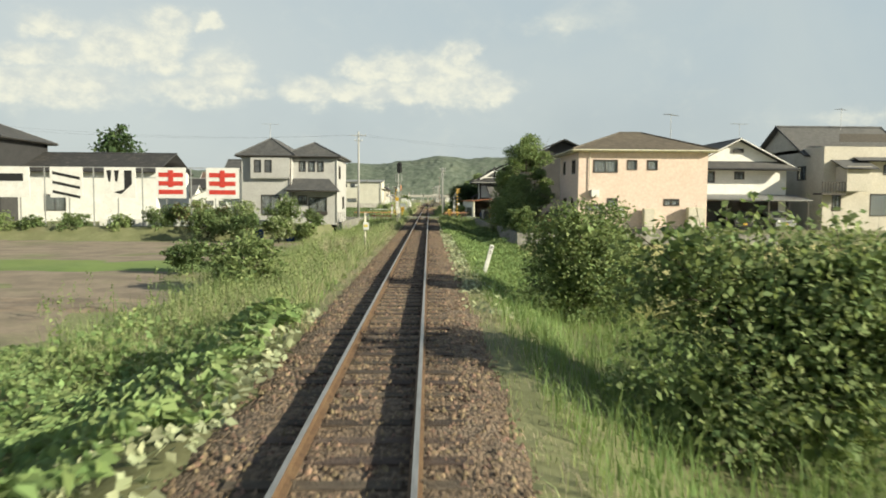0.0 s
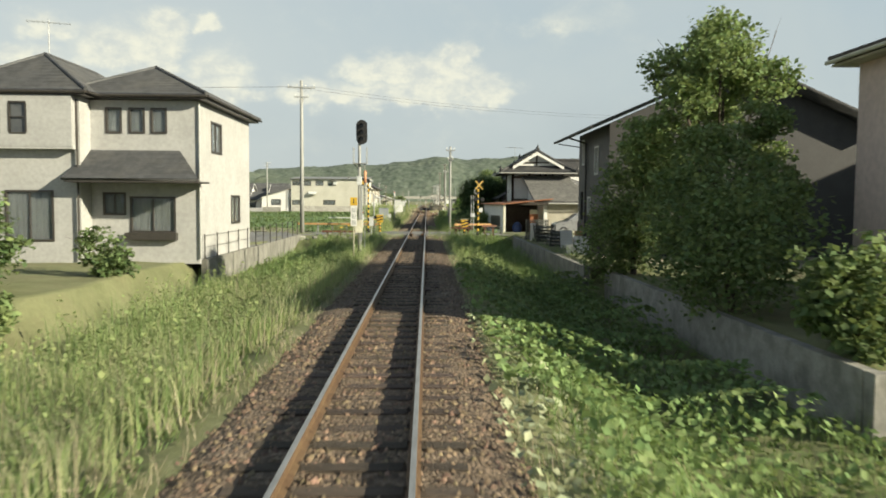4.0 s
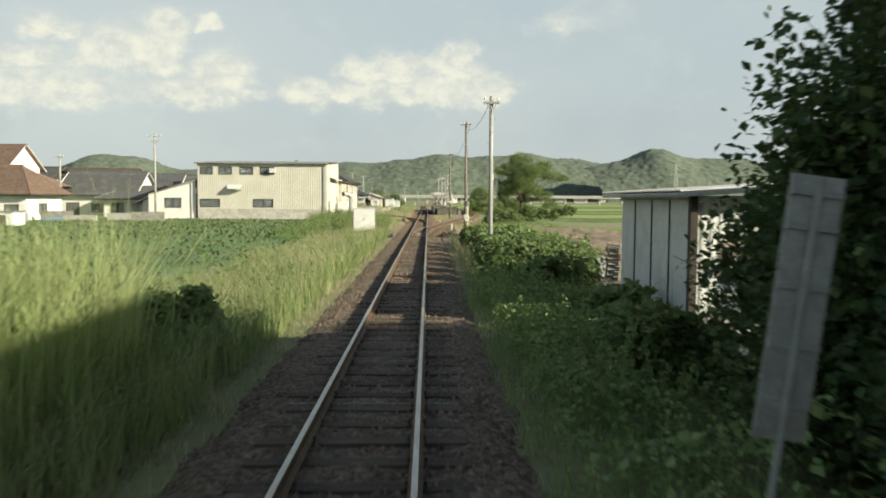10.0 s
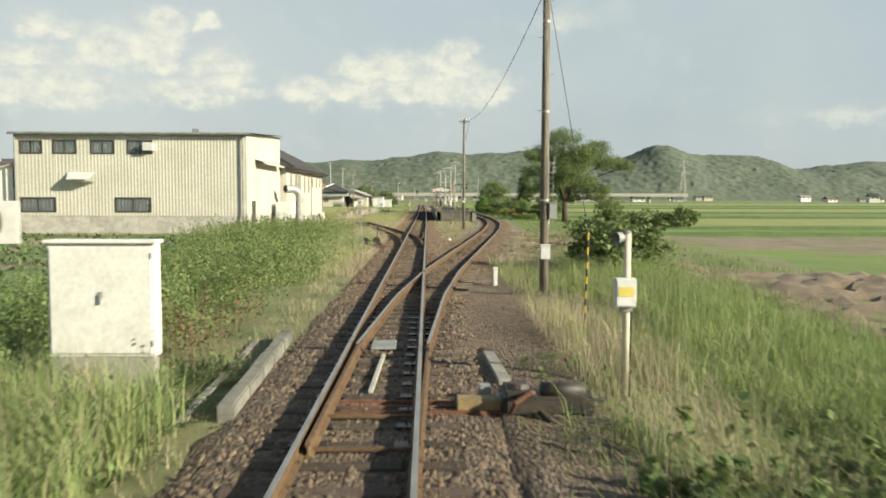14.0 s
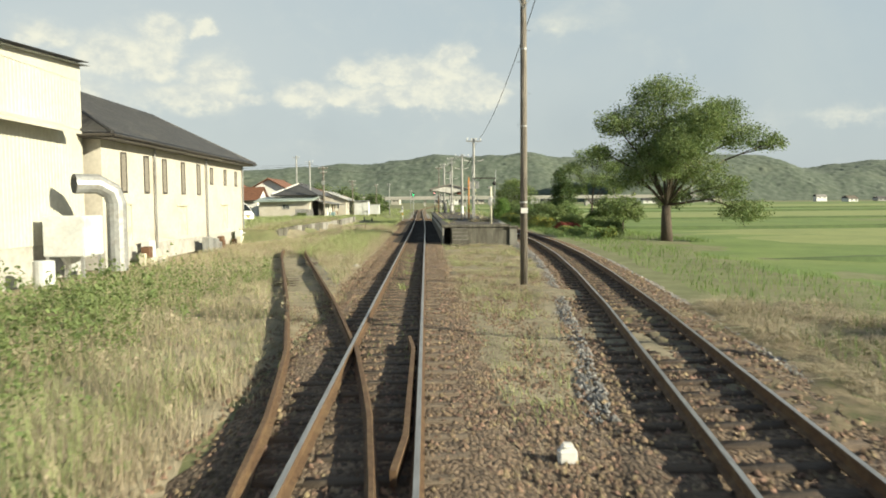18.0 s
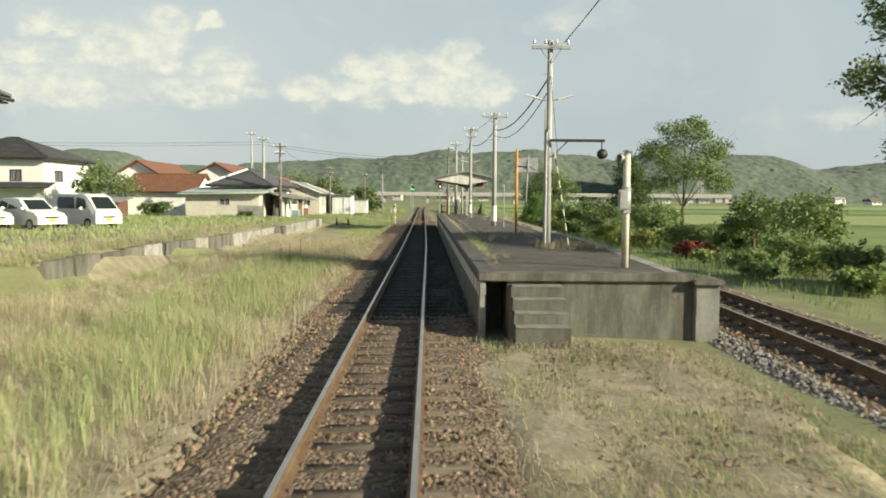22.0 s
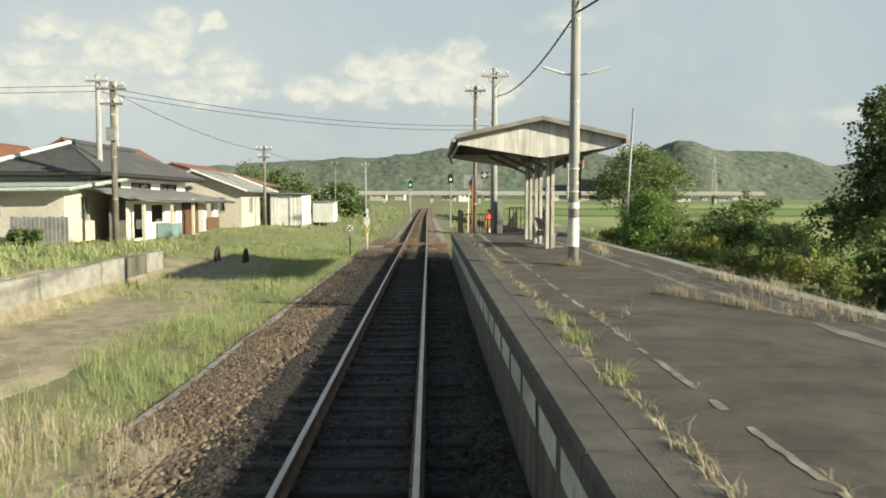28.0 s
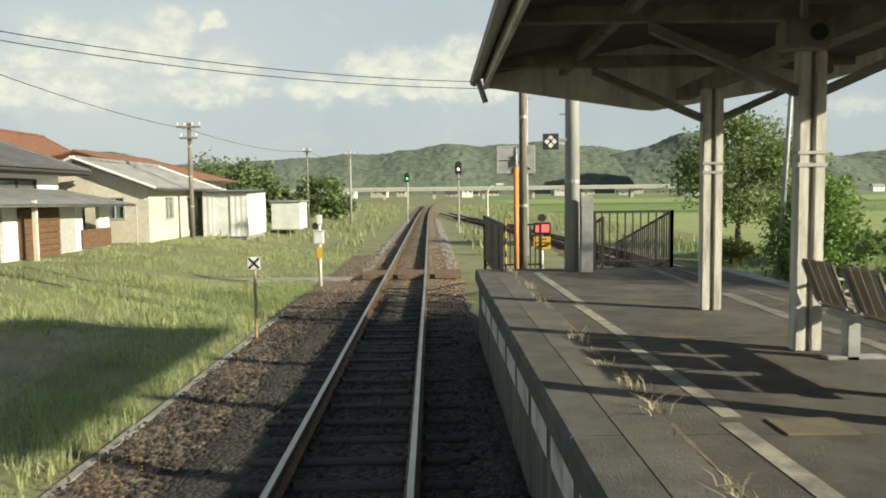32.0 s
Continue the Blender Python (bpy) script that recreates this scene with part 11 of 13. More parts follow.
def utility_pole(x, y, top, material, label, arms=(), r0=0.12, r1=0.085, base=None, lean=(0, 0), band=None, bolts=True, braces=True):
    p = at(x, y, -0.2) if base is None else (x, y, base)
    t = thing("utility_pole", p, label, "pole", "line poles")
    h = top - p[2]
    ax = lambda z: (lean[0] * z / h, lean[1] * z / h)
    part("shaft", Mesh().tube((0, 0, 0), (lean[0], lean[1], h), r0, r1, 14), material, t, smooth=True)
    for z, w, n, deg in arms:
        z -= p[2]
        cx, cy = ax(z)
        d = Vector((math.cos(radians(deg)), math.sin(radians(deg)), 0))
        c = Vector((cx, cy - 0.12, z))
        part("crossarm", Mesh().sweep([(-0.04, -0.04), (0.04, -0.04), (0.04, 0.04), (-0.04, 0.04)], [tuple(c - d * w), tuple(c + d * w)], True), M_STEEL if material is not M_WPOLE else M_WPOLE, t)
        if braces:
            for s in (-1, 1):
                part("brace", Mesh().tube(tuple(c + d * w * 0.6 * s), (cx, cy - 0.1, z - 0.42), 0.012, n=5), M_STEEL, t)
        for k in range(n):
            q = c + d * (w - 0.06) * (2 * k / max(1, n - 1) - 1)
            insulator(t, q.x, q.y, q.z + 0.04)
    for z in (h * 0.3, h * 0.55, h * 0.8):
        cx, cy = ax(z)
        r = r0 + (r1 - r0) * z / h
        part("band", Mesh().tube((cx, cy, z), (cx, cy, z + 0.05), r + 0.006, n=12), M_STEEL, t)
    if bolts:
        z, s = 2.2, 1
        while z < h - 0.5:
            cx, cy = ax(z)
            part("climbing_bolt", Mesh().tube((cx, cy, z), (cx + s * (r0 + 0.08), cy, z), 0.007, n=5), M_STEEL, t)
            z, s = z + 0.9, -s
    if band:
        z0, z1 = band[0] - p[2], band[1] - p[2]
        part("painted_band", Mesh().tube((0, 0, z0), (0, 0, z1), r0 + 0.004, r0 + 0.002, 14, False), M_WHITE, t, "white painted band", smooth=True)
    return t


def wire(a, b, sag, r=0.012, label="thin sagging overhead wire", group="overhead wires"):
    a, b = Vector(a), Vector(b)
    pts = [tuple(a + (b - a) * (k / 14) - Vector((0, 0, sag * 4 * (k / 14) * (1 - k / 14)))) for k in range(15)]
    return solid("overhead_wire", Mesh().path(pts, r, 5), M_CABLE, (0, 0, 0), label, "wire", group)


def lamp_arm(parent, x, z, side, length=0.42):
    """A bare tube lamp on a bracket."""
    part("lamp_bracket", Mesh().tube((x, 0, z), (x + side * 0.14, -0.02, z + 0.03), 0.018, n=6), M_STEEL, parent)
    part("tube_lamp", Mesh().tube((x + side * 0.12, -0.02, z + 0.02), (x + side * (0.12 + length), -0.04, z + 0.14), 0.028, 0.022, 8), M_CERAMIC, parent, "white fluorescent tube lamp")


def horn_post(x, y, z0, top, boxz, label, side=1, r=0.045, lower=None, yellow=True):
    t = thing("detector_post", (x, y, z0), label, "post")
    h = top - z0
    part("post", Mesh().tube((0, 0, 0), (0, 0, h), r, n=14), M_OFFW, t, smooth=True)
    part("cap", Mesh().tube((0, 0, h), (0, 0, h + 0.03), r + 0.012, r * 0.5, 14), M_STEEL, t)
    if lower:
        part("collar", Mesh().tube((0, 0, lower - 0.1), (0, 0, lower + 0.42), r + 0.02, n=14), M_STEEL, t, "dark galvanised collar", smooth=True)
    bz = boxz - z0
    u, v = (0.05 * side, 0.14) if yellow else (0.09 * side, 0.09)
    b = part("terminal_box", Mesh().box(u - v, u + v, -0.17, -r + 0.005, bz - 0.19, bz + 0.19), M_GREYBOX if yellow else M_PIPE, t, "grey terminal box", 0.012)
    part("box_lid", Mesh().box(u - v + 0.02, u + v - 0.02, -0.178, -0.17, bz - 0.17, bz + 0.17), M_GREYBOX if yellow else M_PIPE, b, bevel=0.003)
    if yellow:
        part("yellow_label", Mesh().box(-0.10 + 0.05 * side, 0.10 + 0.05 * side, -0.183, -0.177, bz - 0.05, bz + 0.08), M_YELB, b, "yellow warning label")
    part("bracket", Mesh().box(-0.07, 0.07, -r - 0.02, r + 0.02, bz - 0.26, bz - 0.2), M_STEEL, t)
    hn = part("horn", Mesh().tube((0.0, 0.05, h - 0.05), (0.16 * side, -0.03, h - 0.07), 0.05, 0.08, 12, False).tube((0.16 * side, -0.03, h - 0.07), (0.0, 0.05, h - 0.05), 0.075, 0.04, 12, False), M_PIPE, t, "grey flared horn")
    part("horn_throat", Mesh().tube((0.02 * side, 0.04, h - 0.055), (0.06 * side, 0.02, h - 0.06), 0.035, 0.045, 10), M_BLK, hn)
    part("conduit", Mesh().path([(r + 0.015, 0, bz - 0.2), (r + 0.015, 0, 0.05)], 0.012), M_CABLE, t)
    return t


def small_box(parent, name, x0, x1, y0, y1, z0, z1, material, label="", lid=True):
    b = part(name, Mesh().box(x0, x1, y0, y1, z0, z1), material, parent, label, 0.012)
    if lid:
        part("lid", Mesh().box(x0 - 0.015, x1 + 0.015, y0 - 0.02, y1 + 0.015, z1 - 0.002, z1 + 0.02), material, b)
    return b


# first stretch
horn_post(-2.6, 39.2, float(land(-2.6, 39.2)) - 0.1, 1.5, 0.85, "cream detector post with a small horn and a grey box", 1, 0.06)
t = thing("distance_post", at(2.54, 26.4), "leaning white distance post with black numerals", "marker")
t.rotation_euler = (0, radians(15), 0)
k = 0.72 - at(2.54, 26.4)[2]
part("post", Mesh().box(-0.07, 0.07, -0.06, 0.06, -0.1, k), M_WHITE, t, bevel=0.012)
digits("8", 0.15, t, (0, -0.064, k - 0.1), M_BLK)
digits("5", 0.15, t, (0, -0.064, k - 0.26), M_BLK)
utility_pole(-8.2, 97.0, 10.6, M_POLE, "tall grey concrete pole with an insulated crossarm", ((10.1, 0.95, 4, 8), (9.45, 0.5, 2, 8)), 0.16, 0.10)

t = thing("railway_signal", at(-2.45, 77.7), "black-headed colour-light signal on a grey post", "signal")
b0 = at(-2.45, 77.7)[2]
part("post", Mesh().tube((0, 0, 0), (0, 0, 5.75 - b0), 0.075, 0.065, 14), M_POLE, t, smooth=True)
zc = 5.35 - b0
m = Mesh()
out = [(0.26 * math.cos(a) + 0.12, -0.1, zc + (0.3 if math.sin(a) > 0 else -0.3) + 0.26 * math.sin(a)) for a in [math.pi * k / 9 for k in range(19)]]
m.poly(*[(x, -0.12, z) for x, y, z in out])
m.poly(*[(x, -0.09, z) for x, y, z in reversed(out)])
for (x0, _, z0), (x1, _, z1) in zip(out, out[1:] + out[:1]):
    m.poly((x0, -0.09, z0), (x1, -0.09, z1), (x1, -0.12, z1), (x0, -0.12, z0))
head = part("signal_head", m, M_BLK, t, "black rounded backplate")
part("lamp_case", Mesh().box(-0.04, 0.28, -0.09, 0.12, zc - 0.45, zc + 0.45), M_BLK, head, bevel=0.03)
for dz in (-0.3, 0.0, 0.3):
    hood = Mesh()
    arc = [(0.12 + 0.11 * math.cos(a), zc + dz + 0.11 * math.sin(a)) for a in [math.pi * (k / 8 * 1.3 - 0.15) for k in range(9)]]
    for (xa, za), (xb, zb) in zip(arc, arc[1:]):
        hood.poly((xa, -0.12, za), (xb, -0.12, zb), (xb * 1.0, -0.38, zb - 0.02), (xa, -0.38, za - 0.02))
        hood.poly((xa, -0.38, za - 0.02), (xb, -0.38, zb - 0.02), (xb, -0.12, zb - 0.006), (xa, -0.12, za - 0.006))
    part("hood", hood, M_BLK, head)
    part("lens", Mesh().tube((0.12, -0.12, zc + dz), (0.12, -0.135, zc + dz), 0.09, n=14), M_LENS, head)
pz = 3.9 - b0
part("work_platform", Mesh().box(-0.28, 0.36, -0.3, 0.3, pz, pz + 0.04), M_PIPE, t, "grey service platform")
part("bracket", Mesh().tube((0, 0, pz - 0.3), (0.3, 0, pz), 0.02, n=6).tube((0, 0, pz - 0.3), (-0.24, 0, pz), 0.02, n=6), M_PIPE, t)
for x in (-0.26, 0.34):
    part("guard_bar", Mesh().path([(x, -0.25, pz), (x, -0.25, pz + 0.75), (x, 0.25, pz + 0.75), (x, 0.25, pz)], 0.016), M_PIPE, t)
for z in np.arange(0.6, pz - 0.2, 0.33):
    part("rung", Mesh().tube((-0.06, 0.12, float(z)), (0.24, 0.12, float(z)), 0.011, n=5), M_PIPE, t)
part("ladder_rail", Mesh().tube((-0.06, 0.12, 0.2), (-0.06, 0.12, pz), 0.014, n=6).tube((0.24, 0.12, 0.2), (0.24, 0.12, pz), 0.014, n=6), M_PIPE, t)
lz = 3.05 - b0
part("marker_lamp", Mesh().tube((0.27, -0.05, lz), (0.27, -0.05, lz + 0.5), 0.06, n=12).ball((0.27, -0.05, lz + 0.5), 0.06), mat("faded_orange_lamp", (0.62, 0.30, 0.16), (0.55, 0.26, 0.14), 6, 0.5), t, "faded orange lamp unit", smooth=True)
part("lamp_bracket", Mesh().path([(0.05, 0, lz - 0.15), (0.22, -0.05, lz - 0.15), (0.27, -0.05, lz)], 0.022), M_PIPE, t)
small_box(t, "junction_box", -0.1, 0.12, -0.16, -0.07, lz - 0.1, lz + 0.28, M_GREYBOX, "small grey junction box")
small_box(t, "terminal_box", -0.17, 0.15, -0.28, -0.06, 0.75 - b0, 1.32 - b0, M_OFFW, "cream terminal box")
part("conduit", Mesh().path([(0.09, -0.05, 0), (0.09, -0.05, lz)], 0.018), M_PIPE, t)
part("base", Mesh().box(-0.3, 0.3, -0.3, 0.3, -0.2, 0.12), M_CONC, t, bevel=0.02)

t = thing("signal_board", at(-2.45, 75.0), "narrow yellow and white signal-name board on a thin post", "sign")
b0 = at(-2.45, 75.0)[2]
part("post", Mesh().tube((0, 0, 0), (0, 0, 2.3 - b0), 0.025, n=8), M_OFFW, t)
y = part("number_plate", Mesh().box(-0.15, 0.15, -0.05, -0.03, 2.02 - b0, 2.36 - b0), M_YEL, t, "yellow plate", 0.004)
digits("1", 0.3, y, (0, -0.054, 2.19 - b0), M_BLK)
w = part("name_plate", Mesh().box(-0.13, 0.13, -0.05, -0.03, 1.14 - b0, 2.0 - b0), M_WHITE, t, "white plate with grey characters", 0.004)
for zz in (1.82, 1.55, 1.3):
    part("character_bar", Mesh().box(-0.07, -0.045, -0.055, -0.049, zz - b0 - 0.09, zz - b0 + 0.09), M_PIPE, w)
    part("character_bar", Mesh().box(-0.01, 0.015, -0.055, -0.049, zz - b0 - 0.09, zz - b0 + 0.09), M_PIPE, w)
    part("character_bar", Mesh().box(0.05, 0.075, -0.055, -0.049, zz - b0 - 0.09, zz - b0 + 0.09), M_PIPE, w)

t = thing("whistle_sign", at(-2.79, 83.2), "black square sign with a yellow triangle on a thin post", "sign")
b0 = at(-2.79, 83.2)[2]
part("post", Mesh().tube((0, 0, 0), (0, 0, 3.41 - b0), 0.028, n=8), M_PIPE, t)
pl = part("plate", Mesh().box(-0.19, 0.19, -0.05, -0.03, 3.03 - b0, 3.41 - b0), M_BLK, t, "black square plate", 0.004)
part("triangle", Mesh().poly((-0.14, -0.054, 3.09 - b0), (0.14, -0.054, 3.09 - b0), (0, -0.054, 3.33 - b0)), M_YEL, pl, "yellow triangle")
t = thing("relay_box", at(-2.85, 90.9), "pale relay box on a short post in the weeds", "box")
b0 = at(-2.85, 90.9)[2]
part("post", Mesh().tube((0, 0, 0), (0, 0, 0.9 - b0), 0.04, n=8), M_PIPE, t)
small_box(t, "box", -0.13, 0.13, -0.12, 0.1, 0.62 - b0, 1.18 - b0, M_GREYBOX)

# level crossing gear
def barrier(x, y, z0, top, side, arm):
    t = thing("barrier_machine", (x, y, z0), "yellow and black striped level-crossing barrier machine on a post", "barrier", "crossing barriers")
    h = top - z0
    banded(t, 0, 0, 0, h - 0.45, 0.07, 0.13)
    part("flange", Mesh().box(-0.14, 0.14, -0.14, 0.14, 0, 0.03), M_PIPE, t)
    c = part("casing", Mesh().box(-0.24, 0.24, -0.17, 0.17, h - 0.55, h), M_YEL, t, "yellow casing with black slanting stripes", 0.03)
    for k in (0.0, 0.2):
        part("stripe", Mesh().poly((-0.24, -0.174, h - 0.5 + k), (0.24, -0.174, h - 0.36 + k), (0.24, -0.174, h - 0.26 + k), (-0.24, -0.174, h - 0.4 + k)), M_BLK, c)
        part("stripe", Mesh().poly((0.244, -0.17, h - 0.5 + k), (0.244, 0.17, h - 0.5 + k), (0.244, 0.17, h - 0.4 + k), (0.244, -0.17, h - 0.4 + k)), M_BLK, c)
    part("lid", Mesh().box(-0.26, 0.26, -0.19, 0.19, h, h + 0.03), M_OFFW, c, bevel=0.01)
    part("counterweight", Mesh().tube((side * 0.28, -0.1, h - 0.2), (side * 0.28, 0.1, h - 0.2), 0.13, n=14), M_BLK, t, "black counterweight")
    if arm:
        a = Vector((side * 0.1, 0.1, h - 0.25))
        d = Vector(arm) - Vector((x, y, z0)) - a
        for k in range(10):
            part("bar_section", Mesh().tube(tuple(a + d * k / 10), tuple(a + d * (k + 1) / 10), 0.03 - 0.0012 * k, 0.03 - 0.0012 * (k + 1), 8), M_YEL if k % 2 else M_BLK, t)
    return t


def warning_post(x, y, z0, top, label):
    t = thing("warning_post", (x, y, z0), label, "crossing signal", "crossing signals")
    h = top - z0
    banded(t, 0, 0, 0.25, h, 0.055, 0.19)
    part("foot", Mesh().tube((0, 0, 0.05), (0, 0, 0.34), 0.15, 0.07, 12), M_BLK, t, "black conical foot", smooth=True)
    part("plinth", Mesh().box(-0.3, 0.3, -0.3, 0.3, -0.3, 0.06), M_CONC, t, bevel=0.02)
    return t, h


t, h = warning_post(-3.6, 98.3, -0.12, 3.55, "banded yellow and black warning post with a speaker on top")
part("speaker", Mesh().tube((0.05, 0, h + 0.1), (0.3, 0.1, h + 0.06), 0.07, 0.13, 12), M_PIPE, t, "grey horn speaker")
part("speaker_back", Mesh().box(-0.12, 0.12, -0.08, 0.08, h - 0.02, h + 0.22), M_BLK, t, bevel=0.02)
part("lamp", Mesh().tube((-0.02, -0.02, h - 0.3), (-0.02, 0.14, h - 0.3), 0.1, n=14), M_BLK, t)
part("lamp", Mesh().tube((0.0, 0.02, h - 0.62), (0.0, 0.16, h - 0.62), 0.1, n=14), M_BLK, t)
part("side_arm", Mesh().box(-0.05, 0.3, -0.02, 0.02, 0.95, 0.99), M_PIPE, t)
t = thing("cable_pipe", (-3.2, 98.5, -0.12), "grey bent cable pipe beside the warning post", "pipe")
part("pipe", Mesh().path([(0, 0, 0), (0, 0, 2.7), (-0.04, 0, 2.82), (-0.14, 0, 2.88), (-0.38, -0.15, 2.9)], 0.045, 10), M_PIPE, t, smooth=True)
part("clip", Mesh().box(-0.06, 0.06, -0.05, 0.05, 0.9, 0.95), M_STEEL, t)
t = thing("lamp_box_post", (-4.05, 98.0, -0.12), "white and grey lamp boxes stacked on a post", "box")
part("post", Mesh().tube((0, 0, 0), (0, 0, 1.0), 0.04, n=8), M_PIPE, t)
small_box(t, "white_box", -0.11, 0.11, -0.12, 0.08, 0.45, 0.85, M_WHITE, "white box")
small_box(t, "grey_box", -0.13, 0.13, -0.13, 0.1, 0.95, 1.3, M_GREYBOX, "grey box")
part("lamp_hood", Mesh().tube((0, -0.05, 1.35), (0, -0.05, 1.62), 0.07, 0.15, 12), M_PIPE, t, "flared grey hood")
part("red_lens", Mesh().tube((0.07, -0.16, 1.48), (0.07, -0.2, 1.48), 0.05, n=10), M_REDP, t, "red lens")
barrier(-2.75, 98.2, -0.12, 1.2, -1, (-5.3, 94.6, 0.35))
barrier(3.2, 94.0, -0.15, 1.0, 1, (2.55, 96.3, 0.92))
t, h = warning_post(4.1, 93.8, -0.12, 3.65, "banded warning post with a yellow crossbuck and black lamps")
for s in (-1, 1):
    d = Vector((0.25 * s, 0.11 * s, 0.28))
    n = Vector((-0.36 * s, 0, 0.36)).normalized() * 0.05
    c = Vector((0.06, -0.09 - 0.012 * (s + 1), h - 0.34))
    m = Mesh()
    a = [c - d - n, c + d - n, c + d * 1.0 + n, c - d + n]
    m.poly(*[tuple(v) for v in a]).poly(*[tuple(v + Vector((0, 0.012, 0))) for v in reversed(a)])
    b = part("crossbuck_board", m, mat("dirty_crossbuck_yellow", (0.46, 0.30, 0.06), (0.34, 0.23, 0.06), 5, 0.7, stain=(0.16, 0.12, 0.05), sscale=5, samount=0.7), t, "yellow crossbuck board")
for x in (-0.17, 0.3):
    part("lamp_arm", Mesh().tube((0, 0, h - 1.3), (x, -0.02, h - 1.3), 0.025, n=8), M_BLK, t)
    l = part("flashing_lamp", Mesh().tube((x, -0.1, h - 1.3), (x, 0.1, h - 1.3), 0.085, n=16), M_BLK, t, "black round lamp")
    part("visor", Mesh().tube((x, -0.11, h - 1.3), (x, -0.10, h - 1.3), 0.13, n=18), M_BLK, l, "black round backing disc")
    part("lens", Mesh().tube((x, 0.1, h - 1.3), (x, 0.11, h - 1.3), 0.075, n=14), M_REDP, l, "unlit red lens")
part("hoop", Mesh().path([(-0.1, 0, h - 0.55), (-0.24, 0, h - 0.62), (-0.26, 0, h - 0.8), (-0.2, 0, h - 0.9), (-0.05, 0, h - 0.95)], 0.03, 8), M_PIPE, t, "grey bent pipe")
small_box(t, "control_box", 0.05, 0.3, -0.12, 0.08, 1.62, 1.88, M_WHITE, "white control box")
small_box(t, "control_box", -0.5, -0.22, -0.12, 0.06, 1.3, 1.52, M_GREYBOX, "grey control box")
for x in (-0.46, -0.30):
    part("ladder_rail", Mesh().tube((x, 0.02, 0), (x, 0.02, 2.75), 0.028, n=8), M_PIPE, t)
for k in range(9):
    part("rung", Mesh().tube((-0.46, 0.02, 0.3 + 0.28 * k), (-0.30, 0.02, 0.3 + 0.28 * k), 0.012, n=5), M_PIPE, t)
part("stay", Mesh().tube((-0.3, 0, 1.35), (0, 0, 1.35), 0.02, n=6).tube((-0.3, 0, 0.45), (0, 0, 0.45), 0.02, n=6), M_PIPE, t)


def guard_rail(a, b, z, posts, material, label, post_mat=None, tall=0.13, deep=0.05):
    a, b = Vector((*a, 0)), Vector((*b, 0))
    t = thing("guard_rail", (0, 0, 0), label, "rail", "crossing guard rails")
    part("beam", Mesh().sweep([(-deep, z - tall), (deep, z - tall), (deep, z), (-deep, z)], [tuple(a), tuple(b)], True), material, t, bevel=0.012)
    for k in range(posts):
        p = a + (b - a) * ((k + 0.4) / (posts - 0.2))
        part("post", Mesh().box(p.x - 0.05, p.x + 0.05, p.y + deep, p.y + deep + 0.09, -0.4, z + 0.04), post_mat or material, t, bevel=0.01)
        part("bolt", Mesh().tube((p.x, p.y - deep - 0.015, z - tall / 2), (p.x, p.y, z - tall / 2), 0.02, n=6), M_STEEL, t)


guard_rail((-9.0, 99.9), (-2.75, 99.9), 0.52, 6, M_TANBAR, "faded orange wooden guard rail beyond the lane", M_PIPE)
guard_rail((2.7, 98.75), (5.5, 99.9), 0.56, 3, M_TANBAR, "faded orange wooden guard rail on dark posts", M_WOOD_D)
guard_rail((2.3, 93.7), (3.75, 93.5), 0.5, 2, M_RUSTP, "brown iron guard rail before the lane")
guard_rail((4.35, 93.9), (5.4, 94.3), 0.62, 2, M_RUSTP, "brown iron guard rail beside the lane")
guard_rail((-6.4, 94.0), (-3.9, 94.0), 0.2, 3, M_RUSTP, "low brown iron guard rail in the weeds")
t = thing("handrail", (4.6, 92.4, -0.3), "black pipe handrail beside the lane", "rail")
for k in range(3):
    part("post", Mesh().tube((0.5 * k, 0.3 * k, -0.3), (0.5 * k, 0.3 * k, 0.85), 0.025, n=8), M_BLK, t)
for z in (0.45, 0.85):
    part("rail", Mesh().tube((0, 0, z), (1.0, 0.6, z), 0.022, n=8), M_BLK, t)
utility_pole(2.45, 101.5, 6.4, M_POLE, "slim pale concrete pole beside the crossing", ((6.1, 0.35, 3, 0), (5.4, 0.22, 2, 0)), 0.1, 0.075)
wire((2.45, 101.5, 5.2), (3.25, 101.8, -0.3), 0.0, 0.008, "taut guy wire of the slim pole")

t = thing("lamp_post", at(-2.7, 189.0), "thin post with a small white lamp box by the points", "lamp")
b0 = at(-2.7, 189.0)[2]
part("post", Mesh().tube((0, 0, 0), (0, 0, 1.95 - b0), 0.022, n=8), M_PIPE, t)
small_box(t, "lamp_box", -0.09, 0.09, -0.1, 0.08, 1.92 - b0, 2.15 - b0, M_WHITE, "white lamp box")
part("hood", Mesh().tube((0, -0.1, 2.04 - b0), (0, -0.2, 2.03 - b0), 0.06, 0.07, 12), M_PIPE, t)

